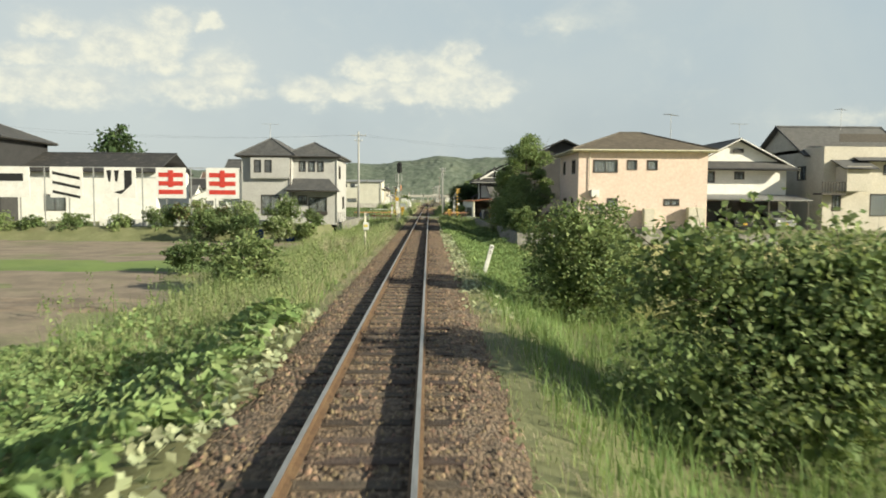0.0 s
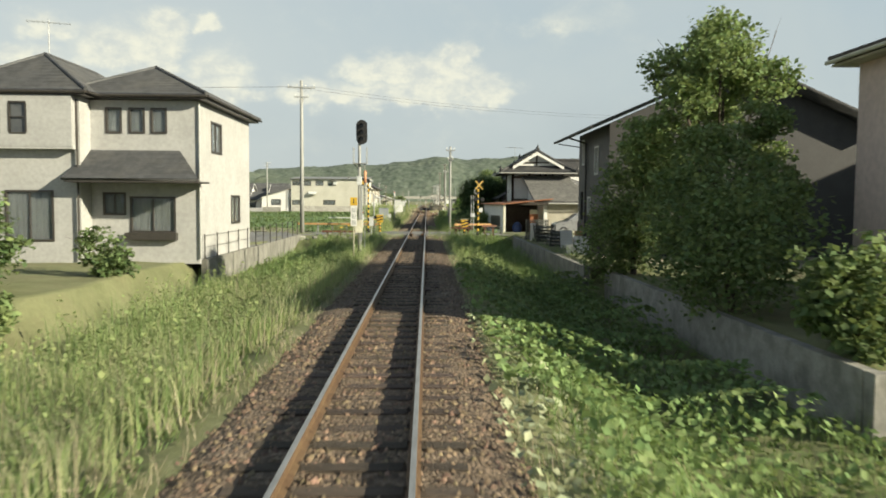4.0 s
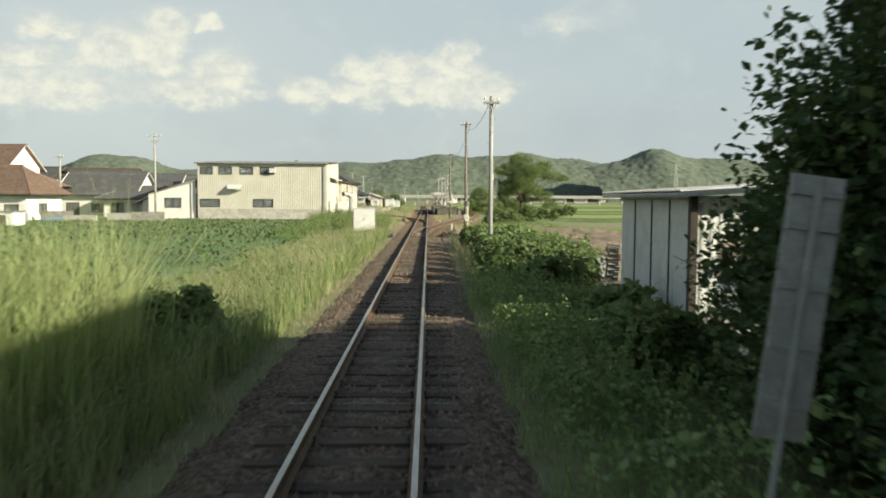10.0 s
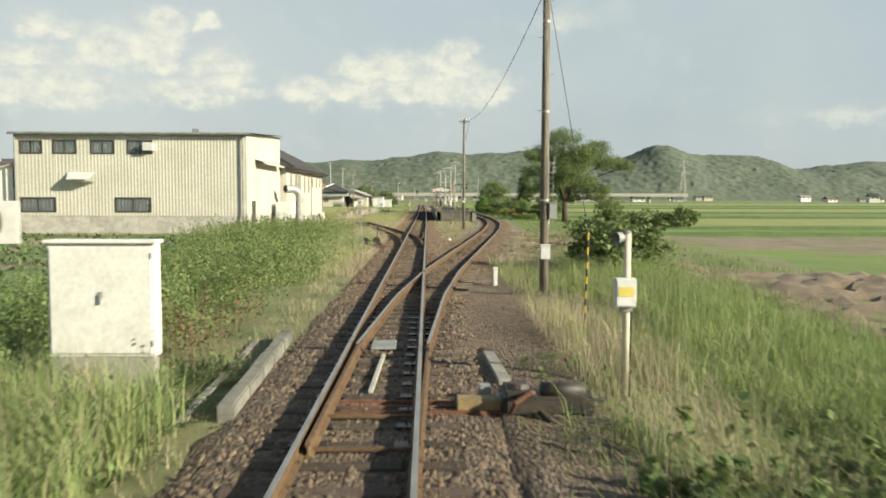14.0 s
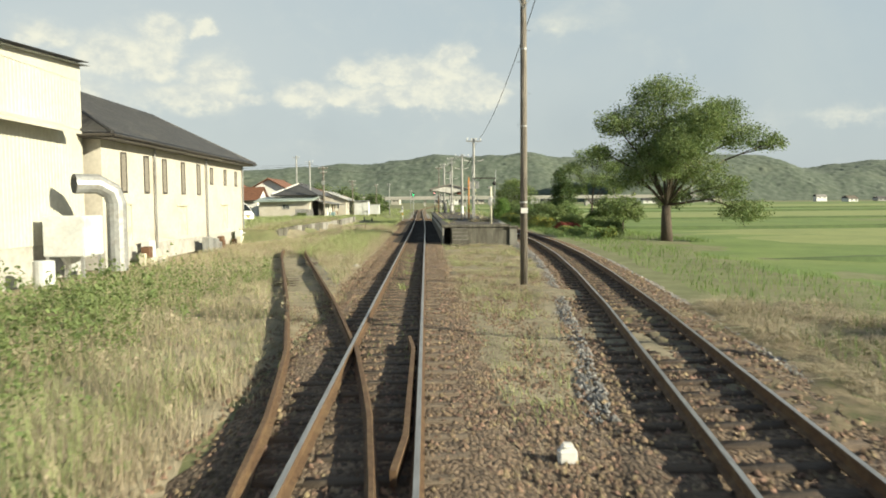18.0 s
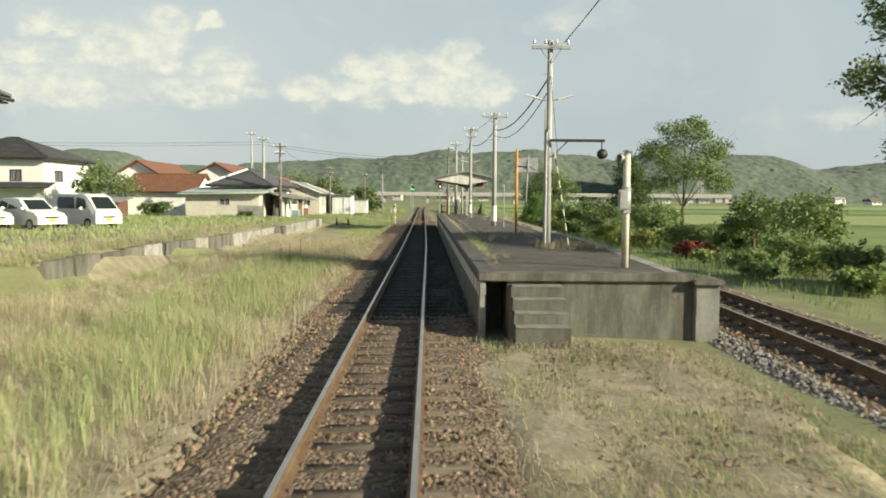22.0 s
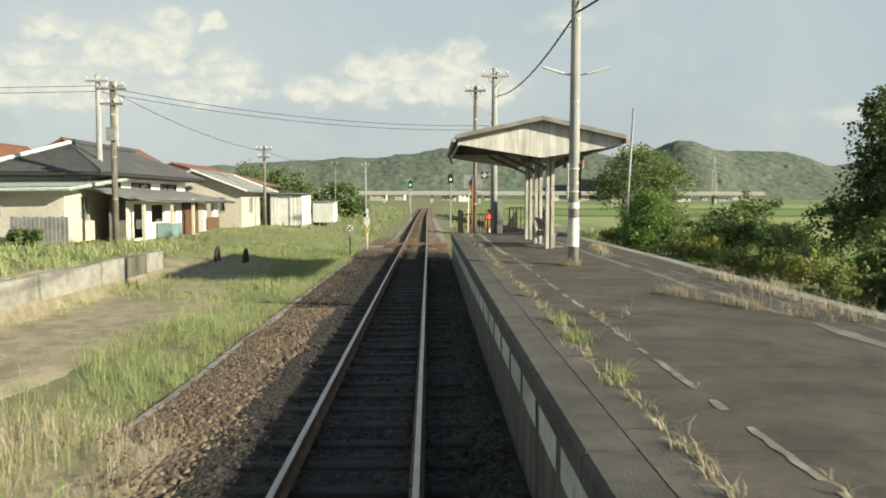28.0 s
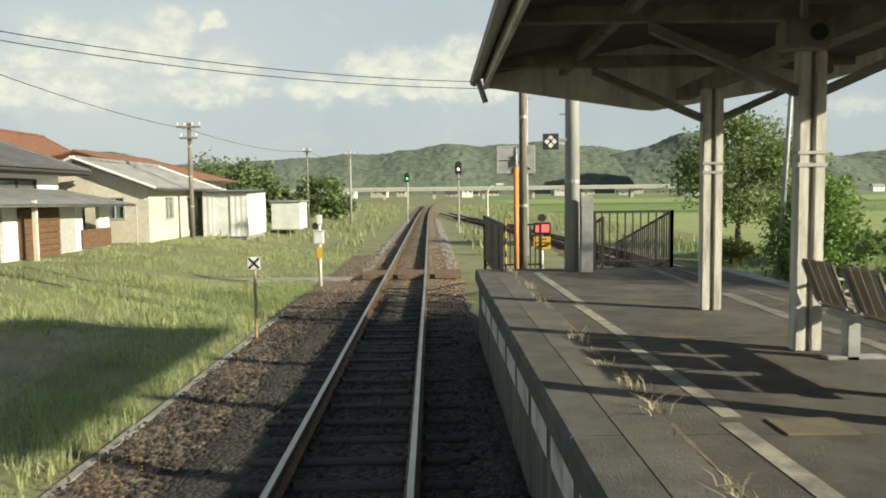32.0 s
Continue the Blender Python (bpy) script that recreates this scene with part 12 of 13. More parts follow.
# cabinets beyond the crossing
def cabinet(x0, x1, y, depth, z0, z1, label, material=None, foot=0.2, handle=0.5, tags=True):
    t = thing("equipment_cabinet", (x0, y, z0), label, "cabinet", "lineside cabinets")
    w, h = x1 - x0, z1 - z0
    material = material or M_GREYBOX
    part("plinth", Mesh().box(0.03, w - 0.03, 0.03, depth - 0.03, -0.6, foot), M_CONC, t, bevel=0.01)
    part("body", Mesh().box(0, w, 0.02, depth, foot, h - 0.05), material, t, bevel=0.012)
    part("roof", Mesh().box(-0.035, w + 0.035, -0.035, depth + 0.035, h - 0.05, h), material, t, bevel=0.012)
    d = part("door", Mesh().box(0.04, w - 0.04, -0.004, 0.022, foot + 0.05, h - 0.1), material, t, "flat steel door", 0.006)
    hx = w * handle
    part("handle", Mesh().box(hx - 0.012, hx + 0.012, -0.04, -0.004, h * 0.48, h * 0.48 + 0.13).box(hx - 0.03, hx + 0.03, -0.015, -0.003, h * 0.48 + 0.08, h * 0.48 + 0.16), M_STEEL, d, "worn steel handle")
    for z in (foot + 0.15, h - 0.25):
        part("hinge", Mesh().tube((w - 0.03, -0.008, z), (w - 0.03, -0.008, z + 0.08), 0.012, n=6), M_STEEL, d)
    if tags:
        part("tag", Mesh().box(hx - 0.16, hx - 0.05, -0.009, -0.003, h * 0.5, h * 0.5 + 0.06), M_YELB, d, "yellow warning tag")
    return t


# large cabinet's grey is darkened and blued to stand for shade on it
cabinet(-3.42, -2.62, 107.7, 0.6, 0.08, 1.6, "grey steel equipment cabinet with a sloping lid", mat("shade_dark_cabinet_grey", (0.36, 0.39, 0.42), (0.31, 0.335, 0.36), 1.5, 0.5, stain=(0.22, 0.21, 0.19), sscale=2.0, samount=0.35), handle=0.86, foot=0.45)
cabinet(-2.72, -2.45, 108.6, 0.5, 0.2, 1.05, "low grey cabinet beside the larger one", handle=0.5, foot=0.12)
t = thing("pipe_frame", (-4.3, 106.4, -0.45), "low grey pipe frame round the cabinet", "frame")
for x in (0, 0.75):
    part("post", Mesh().tube((x, 0, -0.2), (x, 0, 1.25), 0.04, n=8), M_PIPE, t)
part("rail", Mesh().tube((-3.2, 0, 1.22), (0.8, 0, 1.22), 0.05, n=8), M_GREYBOX, t)
part("rail", Mesh().tube((-3.2, 0.2, 0.8), (0.8, 0.2, 0.8), 0.03, n=8), M_PIPE, t)
t = thing("lamp_post", at(-2.25, 111.5), "thin grey post with a white lamp and red cap", "lamp")
b0 = at(-2.25, 111.5)[2]
part("post", Mesh().tube((0, 0, 0), (0, 0, 2.6 - b0), 0.03, n=8), M_PIPE, t)
part("lamp", Mesh().tube((0, 0, 2.55 - b0), (0, 0, 2.95 - b0), 0.06, n=12), M_WHITE, t, "white cylindrical lamp", smooth=True)
part("cap", Mesh().tube((0, 0, 2.95 - b0), (0, 0, 3.03 - b0), 0.06, 0.03, 12), M_REDP, t, "red cap")
small_box(t, "box", -0.07, 0.07, -0.1, 0.02, 0.95 - b0, 1.1 - b0, M_PIPE)
t = thing("sign_board", at(2.58, 113.0), "tall narrow grey signboard seen from its ribbed back", "sign")
t.rotation_euler = (0, radians(7), 0)
b0 = at(2.58, 113.0)[2]
part("post", Mesh().tube((0, 0, 0), (0, 0, 2.4 - b0), 0.025, n=8), M_PIPE, t)
bd = part("board", Mesh().box(-0.16, 0.16, 0.02, 0.04, 0.85 - b0, 2.42 - b0), M_STEEL, t, "grey sheet board", 0.004)
for z in (1.05, 1.4, 1.75, 2.1, 2.3):
    part("rib", Mesh().box(-0.15, 0.15, -0.005, 0.02, z - b0, z - b0 + 0.035), M_PIPE, bd)
utility_pole(2.95, 137.0, 6.05, M_POLE, "slim pale concrete pole above the creepers", ((5.8, 0.3, 2, 0),), 0.085, 0.07)
utility_pole(23.0, 112.0, 6.2, M_POLE, "distant pole with a small lamp above the farmhouse", ((5.9, 0.3, 2, 20),), 0.1, 0.08, bolts=False)

# points and yard throat
cabinet(-4.42, -3.0, 160.5, 0.28, 0.04, 1.68, "large off-white steel cabinet beside the points", M_WHITE, 0.06, 0.5, False)
t = thing("speed_sign", at(-2.63, 156.0), "white speed sign with a black 70 on a thin post", "sign")
b0 = at(-2.63, 156.0)[2]
part("post", Mesh().tube((0, 0, 0), (0, 0, 2.2 - b0), 0.025, n=8), M_PIPE, t)
pl = part("plate", Mesh().box(-0.26, 0.26, -0.04, -0.025, 1.9 - b0, 2.22 - b0), M_WHITE, t, "white plate", 0.004)
digits("70", 0.29, pl, (0, -0.044, 2.05 - b0), M_BLK)
horn_post(3.3, 160.3, float(land(3.3, 160.3)) - 0.1, 1.8, 1.02, "cream detector post with a grey horn and a grey box", -1, 0.05)


def striped_rod(x, y, z0, dx, h, label, pale=M_YEL, dark=M_BLK):
    t = thing("guy_guard", (x, y, z0), label, "rod")
    a, b = Vector((0, 0, 0)), Vector((dx, 0, h))
    n = 14
    for k in range(n):
        part("band", Mesh().tube(tuple(a + (b - a) * k / n), tuple(a + (b - a) * (k + 1) / n), 0.02, n=8), pale if k % 2 else dark, t)
    return t


striped_rod(3.72, 165.0, float(land(3.7, 165)) - 0.05, 0.05, 2.0, "yellow and black guard on a guy wire")
wire((3.77, 165.0, 1.6), (3.6, 169.5, 7.6), 0.0, 0.008, "taut guy wire of the timber pole")
pe = utility_pole(3.6, 169.5, 8.35, M_WPOLE, "old grey timber pole with cable boxes", ((8.15, 0.42, 4, 0),), 0.112, 0.085)
small_box(pe, "cable_box", 0.1, 0.3, -0.14, 0.06, 2.2, 2.6, M_PIPE, "grey cable box")
small_box(pe, "cable_box", -0.12, 0.12, -0.26, -0.1, 1.2, 1.55, M_GREYBOX, "pale cable box")
pg = utility_pole(3.5, 210.0, 8.35, M_WPOLE, "weathered timber pole standing beside the loop track", ((8.15, 0.42, 4, 0),), 0.112, 0.085)
part("plate", Mesh().box(-0.1, 0.1, -0.135, -0.12, 2.35, 2.5), M_WHITE, pg, "small white plate")
M_OCHRE = mat("ochre_steel_case", (0.30, 0.23, 0.115), (0.22, 0.165, 0.08), 5, 0.7, bump=0.2, stain=(0.10, 0.07, 0.045), sscale=4, samount=0.6)
M_OILY = mat("oily_black_iron", (0.045, 0.04, 0.036), (0.028, 0.026, 0.024), 7, 0.55, bump=0.3, stain=(0.12, 0.08, 0.05), sscale=5, samount=0.6)
t = thing("point_machine", (0, 158.95, -0.22), "black and ochre point machine with rods to the rails", "machine")
part("timber", Mesh().box(0.85, 2.75, -0.55, -0.33, -0.12, 0.02), M_SLEEPER, t, bevel=0.01)
part("timber", Mesh().box(0.85, 2.75, 0.2, 0.42, -0.12, 0.02), M_SLEEPER, t, bevel=0.01)
part("detector_case", Mesh().box(0.99, 1.5, -0.16, 0.12, 0.03, 0.18), M_OCHRE, t, "ochre steel detector case", 0.015)
part("casing", Mesh().box(1.86, 2.55, -0.28, 0.2, 0.02, 0.24), M_OILY, t, bevel=0.035)
part("gear_case", Mesh().box(1.5, 1.9, -0.34, 0.28, 0.02, 0.3), M_OILY, t, bevel=0.05)
part("gear_lid", Mesh().tube((1.7, -0.05, 0.3), (1.7, -0.05, 0.36), 0.15, 0.12, 14), M_OILY, t, bevel=0.01)
part("motor", Mesh().tube((1.95, -0.12, 0.28), (2.45, -0.12, 0.28), 0.1, n=14), M_OILY, t, smooth=True)
part("crank", Mesh().path([(1.58, -0.4, 0.1), (1.62, -0.5, 0.24), (1.78, -0.46, 0.34), (1.84, -0.3, 0.3)], 0.03, 8), M_RUSTP, t, "bent rusty hand crank")
part("conduit", Mesh().path([(1.9, -0.38, 0.1), (1.98, -0.6, 0.06), (2.12, -0.72, -0.02)], 0.028, 7), M_BLK, t)
part("conduit", Mesh().path([(2.5, 0.1, 0.1), (2.75, 0.3, 0.06), (2.95, 0.8, -0.02)], 0.025, 7), M_BLK, t)
for y in (-0.2, 0.02, 0.26):
    part("rod", Mesh().box(-0.5, 1.52, y - 0.025, y + 0.025, 0.03, 0.07), M_RUSTP, t, "rusty rod to the blades")
part("bracket", Mesh().box(1.28, 1.42, 0.3, 0.5, 0.02, 0.22), M_STEEL, t, bevel=0.01)
part("flange", Mesh().tube((1.46, -0.02, 0.12), (1.52, -0.02, 0.12), 0.11, n=14), M_STEEL, t)
solid("cover_board", Mesh().box(-0.09, 0.09, -0.95, 0.95, 0, 0.09), M_CONC, (1.64, 161.05, -0.21), "pale worn board laid beside the points", "board", bevel=0.012, turn=2)
solid("lock_bar", Mesh().box(-0.03, 0.03, -1.1, 1.1, 0, 0.05), M_CONC_L, (-0.03, 160.7, -0.17), "pale steel bar lying between the rails", "bar", bevel=0.008, turn=-1)
solid("cover_plate", Mesh().box(-0.2, 0.2, -0.35, 0.35, 0, 0.03), M_PIPE, (-0.05, 162.7, -0.17), "grey steel plate between the rails", "plate", bevel=0.006)
for k in range(5):
    y = 159.15 + k * 0.99
    solid("trough_block", Mesh().box(-0.1, 0.1, -0.485, 0.485, -0.3, 0.0), M_CONC_D, (-1.62 - 0.042 * k, y, -0.06 - 0.015 * (k % 2)), "rough concrete cable-trough block beside the track", "block", "trough blocks", bevel=0.02, turn=2.4)
    solid("trough_block", Mesh().box(-0.06, 0.06, -0.485, 0.485, -0.3, 0.0), M_CONC, (-2.12 - 0.042 * k, y, -0.22), "low mossy side of the cable trough", "block", "trough blocks", bevel=0.015, turn=2.4)
t = thing("ground_frame", (-2.2, 190.3, -0.26), "black hand-lever ground frame among the dry weeds", "lever")
part("base", Mesh().box(-0.5, 0.55, -0.45, 0.4, -0.1, 0.08), M_SLEEPER, t, bevel=0.015)
part("cover_plate", Mesh().box(-0.55, -0.02, -0.4, 0.1, 0.08, 0.2), M_OILY, t, "black cover plate", 0.03)
part("cover_plate", Mesh().box(0.08, 0.5, -0.3, 0.25, 0.08, 0.17), M_OILY, t, "black cover plate", 0.02)
part("quadrant", Mesh().tube((0.2, 0.16, 0.26), (0.2, 0.24, 0.26), 0.2, n=16), M_OILY, t)
part("lever", Mesh().tube((0.22, 0.2, 0.2), (0.28, 0.45, 1.02), 0.035, 0.024, 8), M_OILY, t)
part("lever_handle", Mesh().tube((0.27, 0.42, 0.9), (0.285, 0.47, 1.08), 0.04, n=8), M_OILY, t)
part("weight", Mesh().tube((-0.34, -0.08, 0.3), (-0.34, 0.08, 0.3), 0.13, n=14), M_OILY, t)
part("weight_arm", Mesh().tube((-0.34, 0, 0.3), (0.15, 0.12, 0.26), 0.03, n=7), M_OILY, t)
part("throw_rod", Mesh().box(-0.5, 1.6, -1.5, -1.38, -0.02, 0.1), M_RUSTP, t, "thick rusty throw rod", 0.01)
part("throw_rod", Mesh().box(-0.55, 1.65, -1.74, -1.64, -0.03, 0.05), M_OILY, t, "oily throw rod", 0.01)
part("crank_arm", Mesh().box(0.28, 0.38, -1.45, -0.2, 0.0, 0.06), M_RUSTP, t, bevel=0.008)
part("timber", Mesh().box(-0.75, 1.5, -1.95, -1.78, -0.08, 0.06), M_SLEEPER, t, bevel=0.012)
t = thing("marker_post", at(2.6, 172.0), "short white marker post in the gravel", "marker")
part("post", Mesh().box(-0.06, 0.06, -0.06, 0.06, 0, 0.55), M_WHITE, t, bevel=0.01)
part("cap", Mesh().box(-0.07, 0.07, -0.07, 0.07, 0.55, 0.59), M_WHITE, t)
solid("fouling_marker", Mesh().box(-0.09, 0.09, -0.07, 0.07, -0.05, 0.1).box(-0.06, 0.06, -0.05, 0.05, 0.1, 0.15), M_WHITE, (1.97, 194.8, -0.2), "white concrete fouling-point marker", "marker", bevel=0.02)
solid("boulder", Mesh().ball((0, 0, 0.06), 0.14, squash=(1.1, 0.8, 0.7)), M_CONC_L, at(-2.07, 217.0, 0), "pale rounded stone in the dry grass", "stone", smooth=True)
part("check_rail", Mesh().sweep([(-0.03, -0.15), (0.03, -0.15), (0.03, 0.0), (-0.03, 0.0)], [(RX - 0.2, 194.0, 0), (RX - 0.12, 195.0, 0), (RX - 0.12, 199.5, 0), (RX - 0.2, 200.5, 0)], True), M_RAIL, main, "rusty check rail")

t = thing("railway_signal", at(8.2, 198.5), "loop-line signal seen from its pale round back", "signal")
b0 = at(8.2, 198.5)[2]
part("base", Mesh().box(-0.25, 0.25, -0.25, 0.25, -0.3, 0.1), M_CONC, t, bevel=0.02)
part("post", Mesh().tube((0, 0, 0), (0, 0, 5.3 - b0), 0.07, 0.055, 12), mat("weathered_signal_post", (0.12, 0.11, 0.095), (0.08, 0.072, 0.062), 6, 0.8, bump=0.3), t, smooth=True)
part("cage", Mesh().path([(0.45, -0.2, 3.9 - b0), (0.45, -0.2, 4.9 - b0), (0.45, 0.3, 4.9 - b0), (0.45, 0.3, 3.9 - b0)], 0.016), M_PIPE, t)
part("work_platform", Mesh().box(-0.2, 0.48, -0.3, 0.3, 3.86 - b0, 3.9 - b0), M_PIPE, t)
m = Mesh()
ring = [(0.27 * math.cos(a) - 0.1, 0.12, 4.95 - b0 + (0.18 if math.sin(a) > 0 else -0.18) + 0.27 * math.sin(a)) for a in [math.pi * k / 9 for k in range(19)]]
m.poly(*ring).poly(*[(x, y + 0.03, z) for x, y, z in reversed(ring)])
hd = part("signal_head", m, M_BLK, t, "rounded backplate")
part("lamp_case", Mesh().box(-0.28, 0.06, -0.14, 0.12, 4.6 - b0, 5.32 - b0), M_GREYBOX, hd, "pale lamp case", 0.04)
part("bracket", Mesh().tube((0, 0, 4.2 - b0), (0.35, 0, 4.45 - b0), 0.02, n=6).tube((0.35, 0, 4.45 - b0), (0.0, 0, 4.5 - b0), 0.02, n=6), M_PIPE, t)
for x in (0.12, 0.38):
    part("ladder_rail", Mesh().tube((x, 0.05, 0.2), (x, 0.05, 4.6 - b0), 0.014, n=6), M_PIPE, t)
for k in range(13):
    part("rung", Mesh().tube((0.12, 0.05, 0.5 + 0.33 * k), (0.38, 0.05, 0.5 + 0.33 * k), 0.011, n=5), M_PIPE, t)
small_box(t, "terminal_box", -0.14, 0.14, -0.22, -0.06, 0.9, 1.35, M_GREYBOX, "pale terminal box")

# platform fixtures
horn_post(4.47, 232.8, PT, 3.12, 2.25, "cream post with a horn and a grey box on the platform", -1, 0.07, 1.15, False)
ph = utility_pole(3.82, 238.4, 6.4, M_POLE, "concrete pole with a bell arm on the platform", ((6.2, 0.5, 4, 0),), 0.088, 0.072, PT - 0.3)
q = PT - 0.3
part("bell_arm", Mesh().sweep([(-0.03, -0.035), (0.03, -0.035), (0.03, 0.035), (-0.03, 0.035)], [(0, -0.14, 3.79 - q), (1.4, -0.4, 3.77 - q)], True), M_OILY, ph, "dark steel arm")
part("arm_brace", Mesh().tube((0.05, -0.1, 3.35 - q), (0.45, -0.22, 3.75 - q), 0.016, n=6), M_OILY, ph)
part("hanger", Mesh().tube((1.3, -0.5, 3.77 - q), (1.3, -0.5, 3.52 - q), 0.014, n=6), M_BLK, ph)
part("bell", Mesh().ball((1.3, -0.5, 3.42 - q), 0.13, 14, 8, (1, 0.7, 1)).tube((1.3, -0.62, 3.42 - q), (1.3, -0.58, 3.42 - q), 0.13, n=16), M_BLK, ph, "round black warning bell", smooth=True)
part("conduit", Mesh().tube((-0.11, -0.06, 0.3), (-0.11, -0.06, 4.0), 0.022, n=8), M_PIPE, ph)
part("conduit", Mesh().path([(-0.07, -0.1, 0.3), (-0.07, -0.1, 3.35), (0.02, -0.14, 3.5)], 0.018, 7), M_GREYBOX, ph)
lamp_arm(ph, 0.1, 4.85 - q, 1)
lamp_arm(ph, -0.1, 4.85 - q, -1)
striped_rod(4.2, 237.2, PT, -0.42, 2.5, "pale yellow and dark green guard leaning beside the pole", mat("faded_pale_yellow", (0.62, 0.62, 0.40), (0.5, 0.5, 0.32), 6, 0.7), mat("faded_dark_green", (0.06, 0.085, 0.055), (0.045, 0.06, 0.04), 6, 0.7))
wire((3.94, 237.7, 3.4), (3.82, 238.4, 5.7), 0.0, 0.008, "taut guy wire beside the platform pole")


def mirror_post(x, y, z0, top, mx, mz, label):
    t = thing("mirror_post", (x, y, z0), label, "mirror", "platform mirrors")
    part("post", Mesh().tube((0, 0, 0), (0, 0, top - z0), 0.05, n=14), mat("bright_orange_post", (0.62, 0.27, 0.06), (0.54, 0.23, 0.055), 5, 0.6, stain=(0.36, 0.2, 0.09)), t, smooth=True)
    z = mz - z0
    b = part("mirror_back", Mesh().box(mx - 0.38, mx + 0.38, 0.0, 0.04, z - 0.27, z + 0.27), M_STEEL, t, "grey pressed-steel mirror back", 0.03)
    part("rim", Mesh().path([(mx - 0.37, 0.02, z - 0.26), (mx + 0.37, 0.02, z - 0.26), (mx + 0.37, 0.02, z + 0.26), (mx - 0.37, 0.02, z + 0.26), (mx - 0.37, 0.02, z - 0.26)], 0.025, 8), M_PIPE, b)
    for dx, dz in ((-0.3, 0), (0.3, 0.18), (0.3, -0.18), (0, 0.24), (0, -0.24)):
        part("rib", Mesh().tube((mx, -0.012, z), (mx + dx, -0.012, z + dz), 0.014, n=6), M_PIPE, b)
    part("mount", Mesh().box(-0.02, mx + 0.06, -0.06, -0.01, z - 0.03, z + 0.03).tube((mx, -0.05, z - 0.1), (mx, -0.05, z + 0.1), 0.03, n=8), M_STEEL, t)
    return t


mirror_post(3.96, 247.0, PT, 4.1, 0.42, 3.52, "orange post with a rectangular platform mirror turned away")
t = thing("thin_pole", (4.1, 253.3, PT), "thin grey pole on the platform", "pole")
part("shaft", Mesh().tube((0, 0, 0), (0, 0, 1.95), 0.028, n=8), M_PIPE, t)
part("head", Mesh().box(-0.05, 0.05, -0.05, 0.05, 1.85, 1.98), M_STEEL, t, bevel=0.01)
pi_ = utility_pole(3.85, 255.6, 6.4, M_POLE, "concrete platform pole with crossarm, lamps and white band", ((6.2, 0.62, 4, 0),), 0.125, 0.09, PT - 0.3, band=(1.15, 1.9))
lamp_arm(pi_, 0.1, 5.1 - q, 1)
lamp_arm(pi_, -0.1, 5.1 - q, -1)
pk = utility_pole(3.4, 268.9, 6.9, M_POLE, "concrete pole beside the shelter with crossarm and lamps", ((6.7, 0.5, 4, 0), (6.3, 0.35, 2, 0)), 0.11, 0.085, PT - 0.3, band=(1.3, 1.86))
part("painted_band", Mesh().tube((0, 0, 2.04 - q), (0, 0, 2.16 - q), 0.112, 0.111, 14, False), M_WHITE, pk, "narrow white painted band", smooth=True)
for sx in (-1, 1):
    part("name_board", Mesh().box(sx * 0.122 - 0.01, sx * 0.122 + 0.01, -0.08, 0.08, 2.24 - q, 2.93 - q), M_WHITE if sx < 0 else M_BLK, pk, "upright board strapped to the pole", 0.003)
for zz in (2.36, 2.8):
    part("strap", Mesh().tube((0, 0, zz - q), (0, 0, zz + 0.025 - q), 0.118, n=14), M_CERAMIC, pk)
lamp_arm(pk, 0.1, 4.62 - q, 1)
lamp_arm(pk, -0.1, 4.62 - q, -1)
pl_ = utility_pole(2.92, 282.5, 7.0, M_POLE, "stout concrete pole at the platform end", ((6.7, 0.5, 4, 0),), 0.13, 0.1, PT - 0.5)
part("sign_arm", Mesh().tube((0, -0.05, 3.12 - PT + 0.5), (-0.42, -0.1, 3.12 - PT + 0.5), 0.018, n=6), M_PIPE, pl_)
utility_pole(2.3, 284.2, 6.6, M_WPOLE, "timber pole behind the mirror at the platform end", ((6.4, 0.4, 4, 0),), 0.08, 0.065, 0.0)
t = thing("check_sign", (2.55, 282.4, 2.95), "black square sign with a white lattice of diamonds", "sign")
part("plate", Mesh().box(-0.13, 0.13, 0, 0.015, 0, 0.26), M_BLK, t, "black plate", 0.003)
for x, z in ((-0.06, 0.13), (0.06, 0.13), (0, 0.19), (0, 0.07)):
    part("diamond", Mesh().poly((x - 0.045, -0.004, z), (x, -0.004, z - 0.045), (x + 0.045, -0.004, z), (x, -0.004, z + 0.045)), M_WHITE, t, "white diamond")
part("bracket", Mesh().tube((0, 0.02, 0.13), (0.45, 0.05, 0.15), 0.015, n=6), M_PIPE, t)
t = mirror_post(2.25, 285.0, 0.0, 2.75, 0.0, 2.9, "orange post with a mirror beside the platform ramp")
t = thing("train_detector", (3.13, 287.7, 0.3), "white post with a red display, lamp and yellow plate", "signal")
part("post", Mesh().tube((0, 0, 0), (0, 0, 1.25), 0.045, n=10), M_WHITE, t, smooth=True)
d = part("display", Mesh().box(-0.2, 0.2, -0.12, 0.0, 0.98, 1.25), M_BLK, t, "black display case", 0.015)
part("lit_panel", Mesh().box(-0.15, 0.15, -0.125, -0.12, 1.03, 1.2), lamp("red_display", (1.0, 0.06, 0.05), 1.2), d, "glowing red panel")
part("round_lamp", Mesh().tube((0, -0.1, 1.36), (0, 0.05, 1.36), 0.09, n=14), M_BLK, t, "black round lamp")
part("yellow_plate", Mesh().box(-0.2, 0.2, -0.07, -0.05, 0.62, 0.92), M_YEL, t, "yellow notice plate", 0.004)
for k, w in enumerate((0.13, 0.15, 0.1)):
    part("text_bar", Mesh().box(-w, w, -0.075, -0.069, 0.68 + 0.08 * k, 0.71 + 0.08 * k), M_BLK, t)
t = thing("notice_board", (3.12, 282.3, PT - 0.35), "grey standing notice board beside the pole", "board")
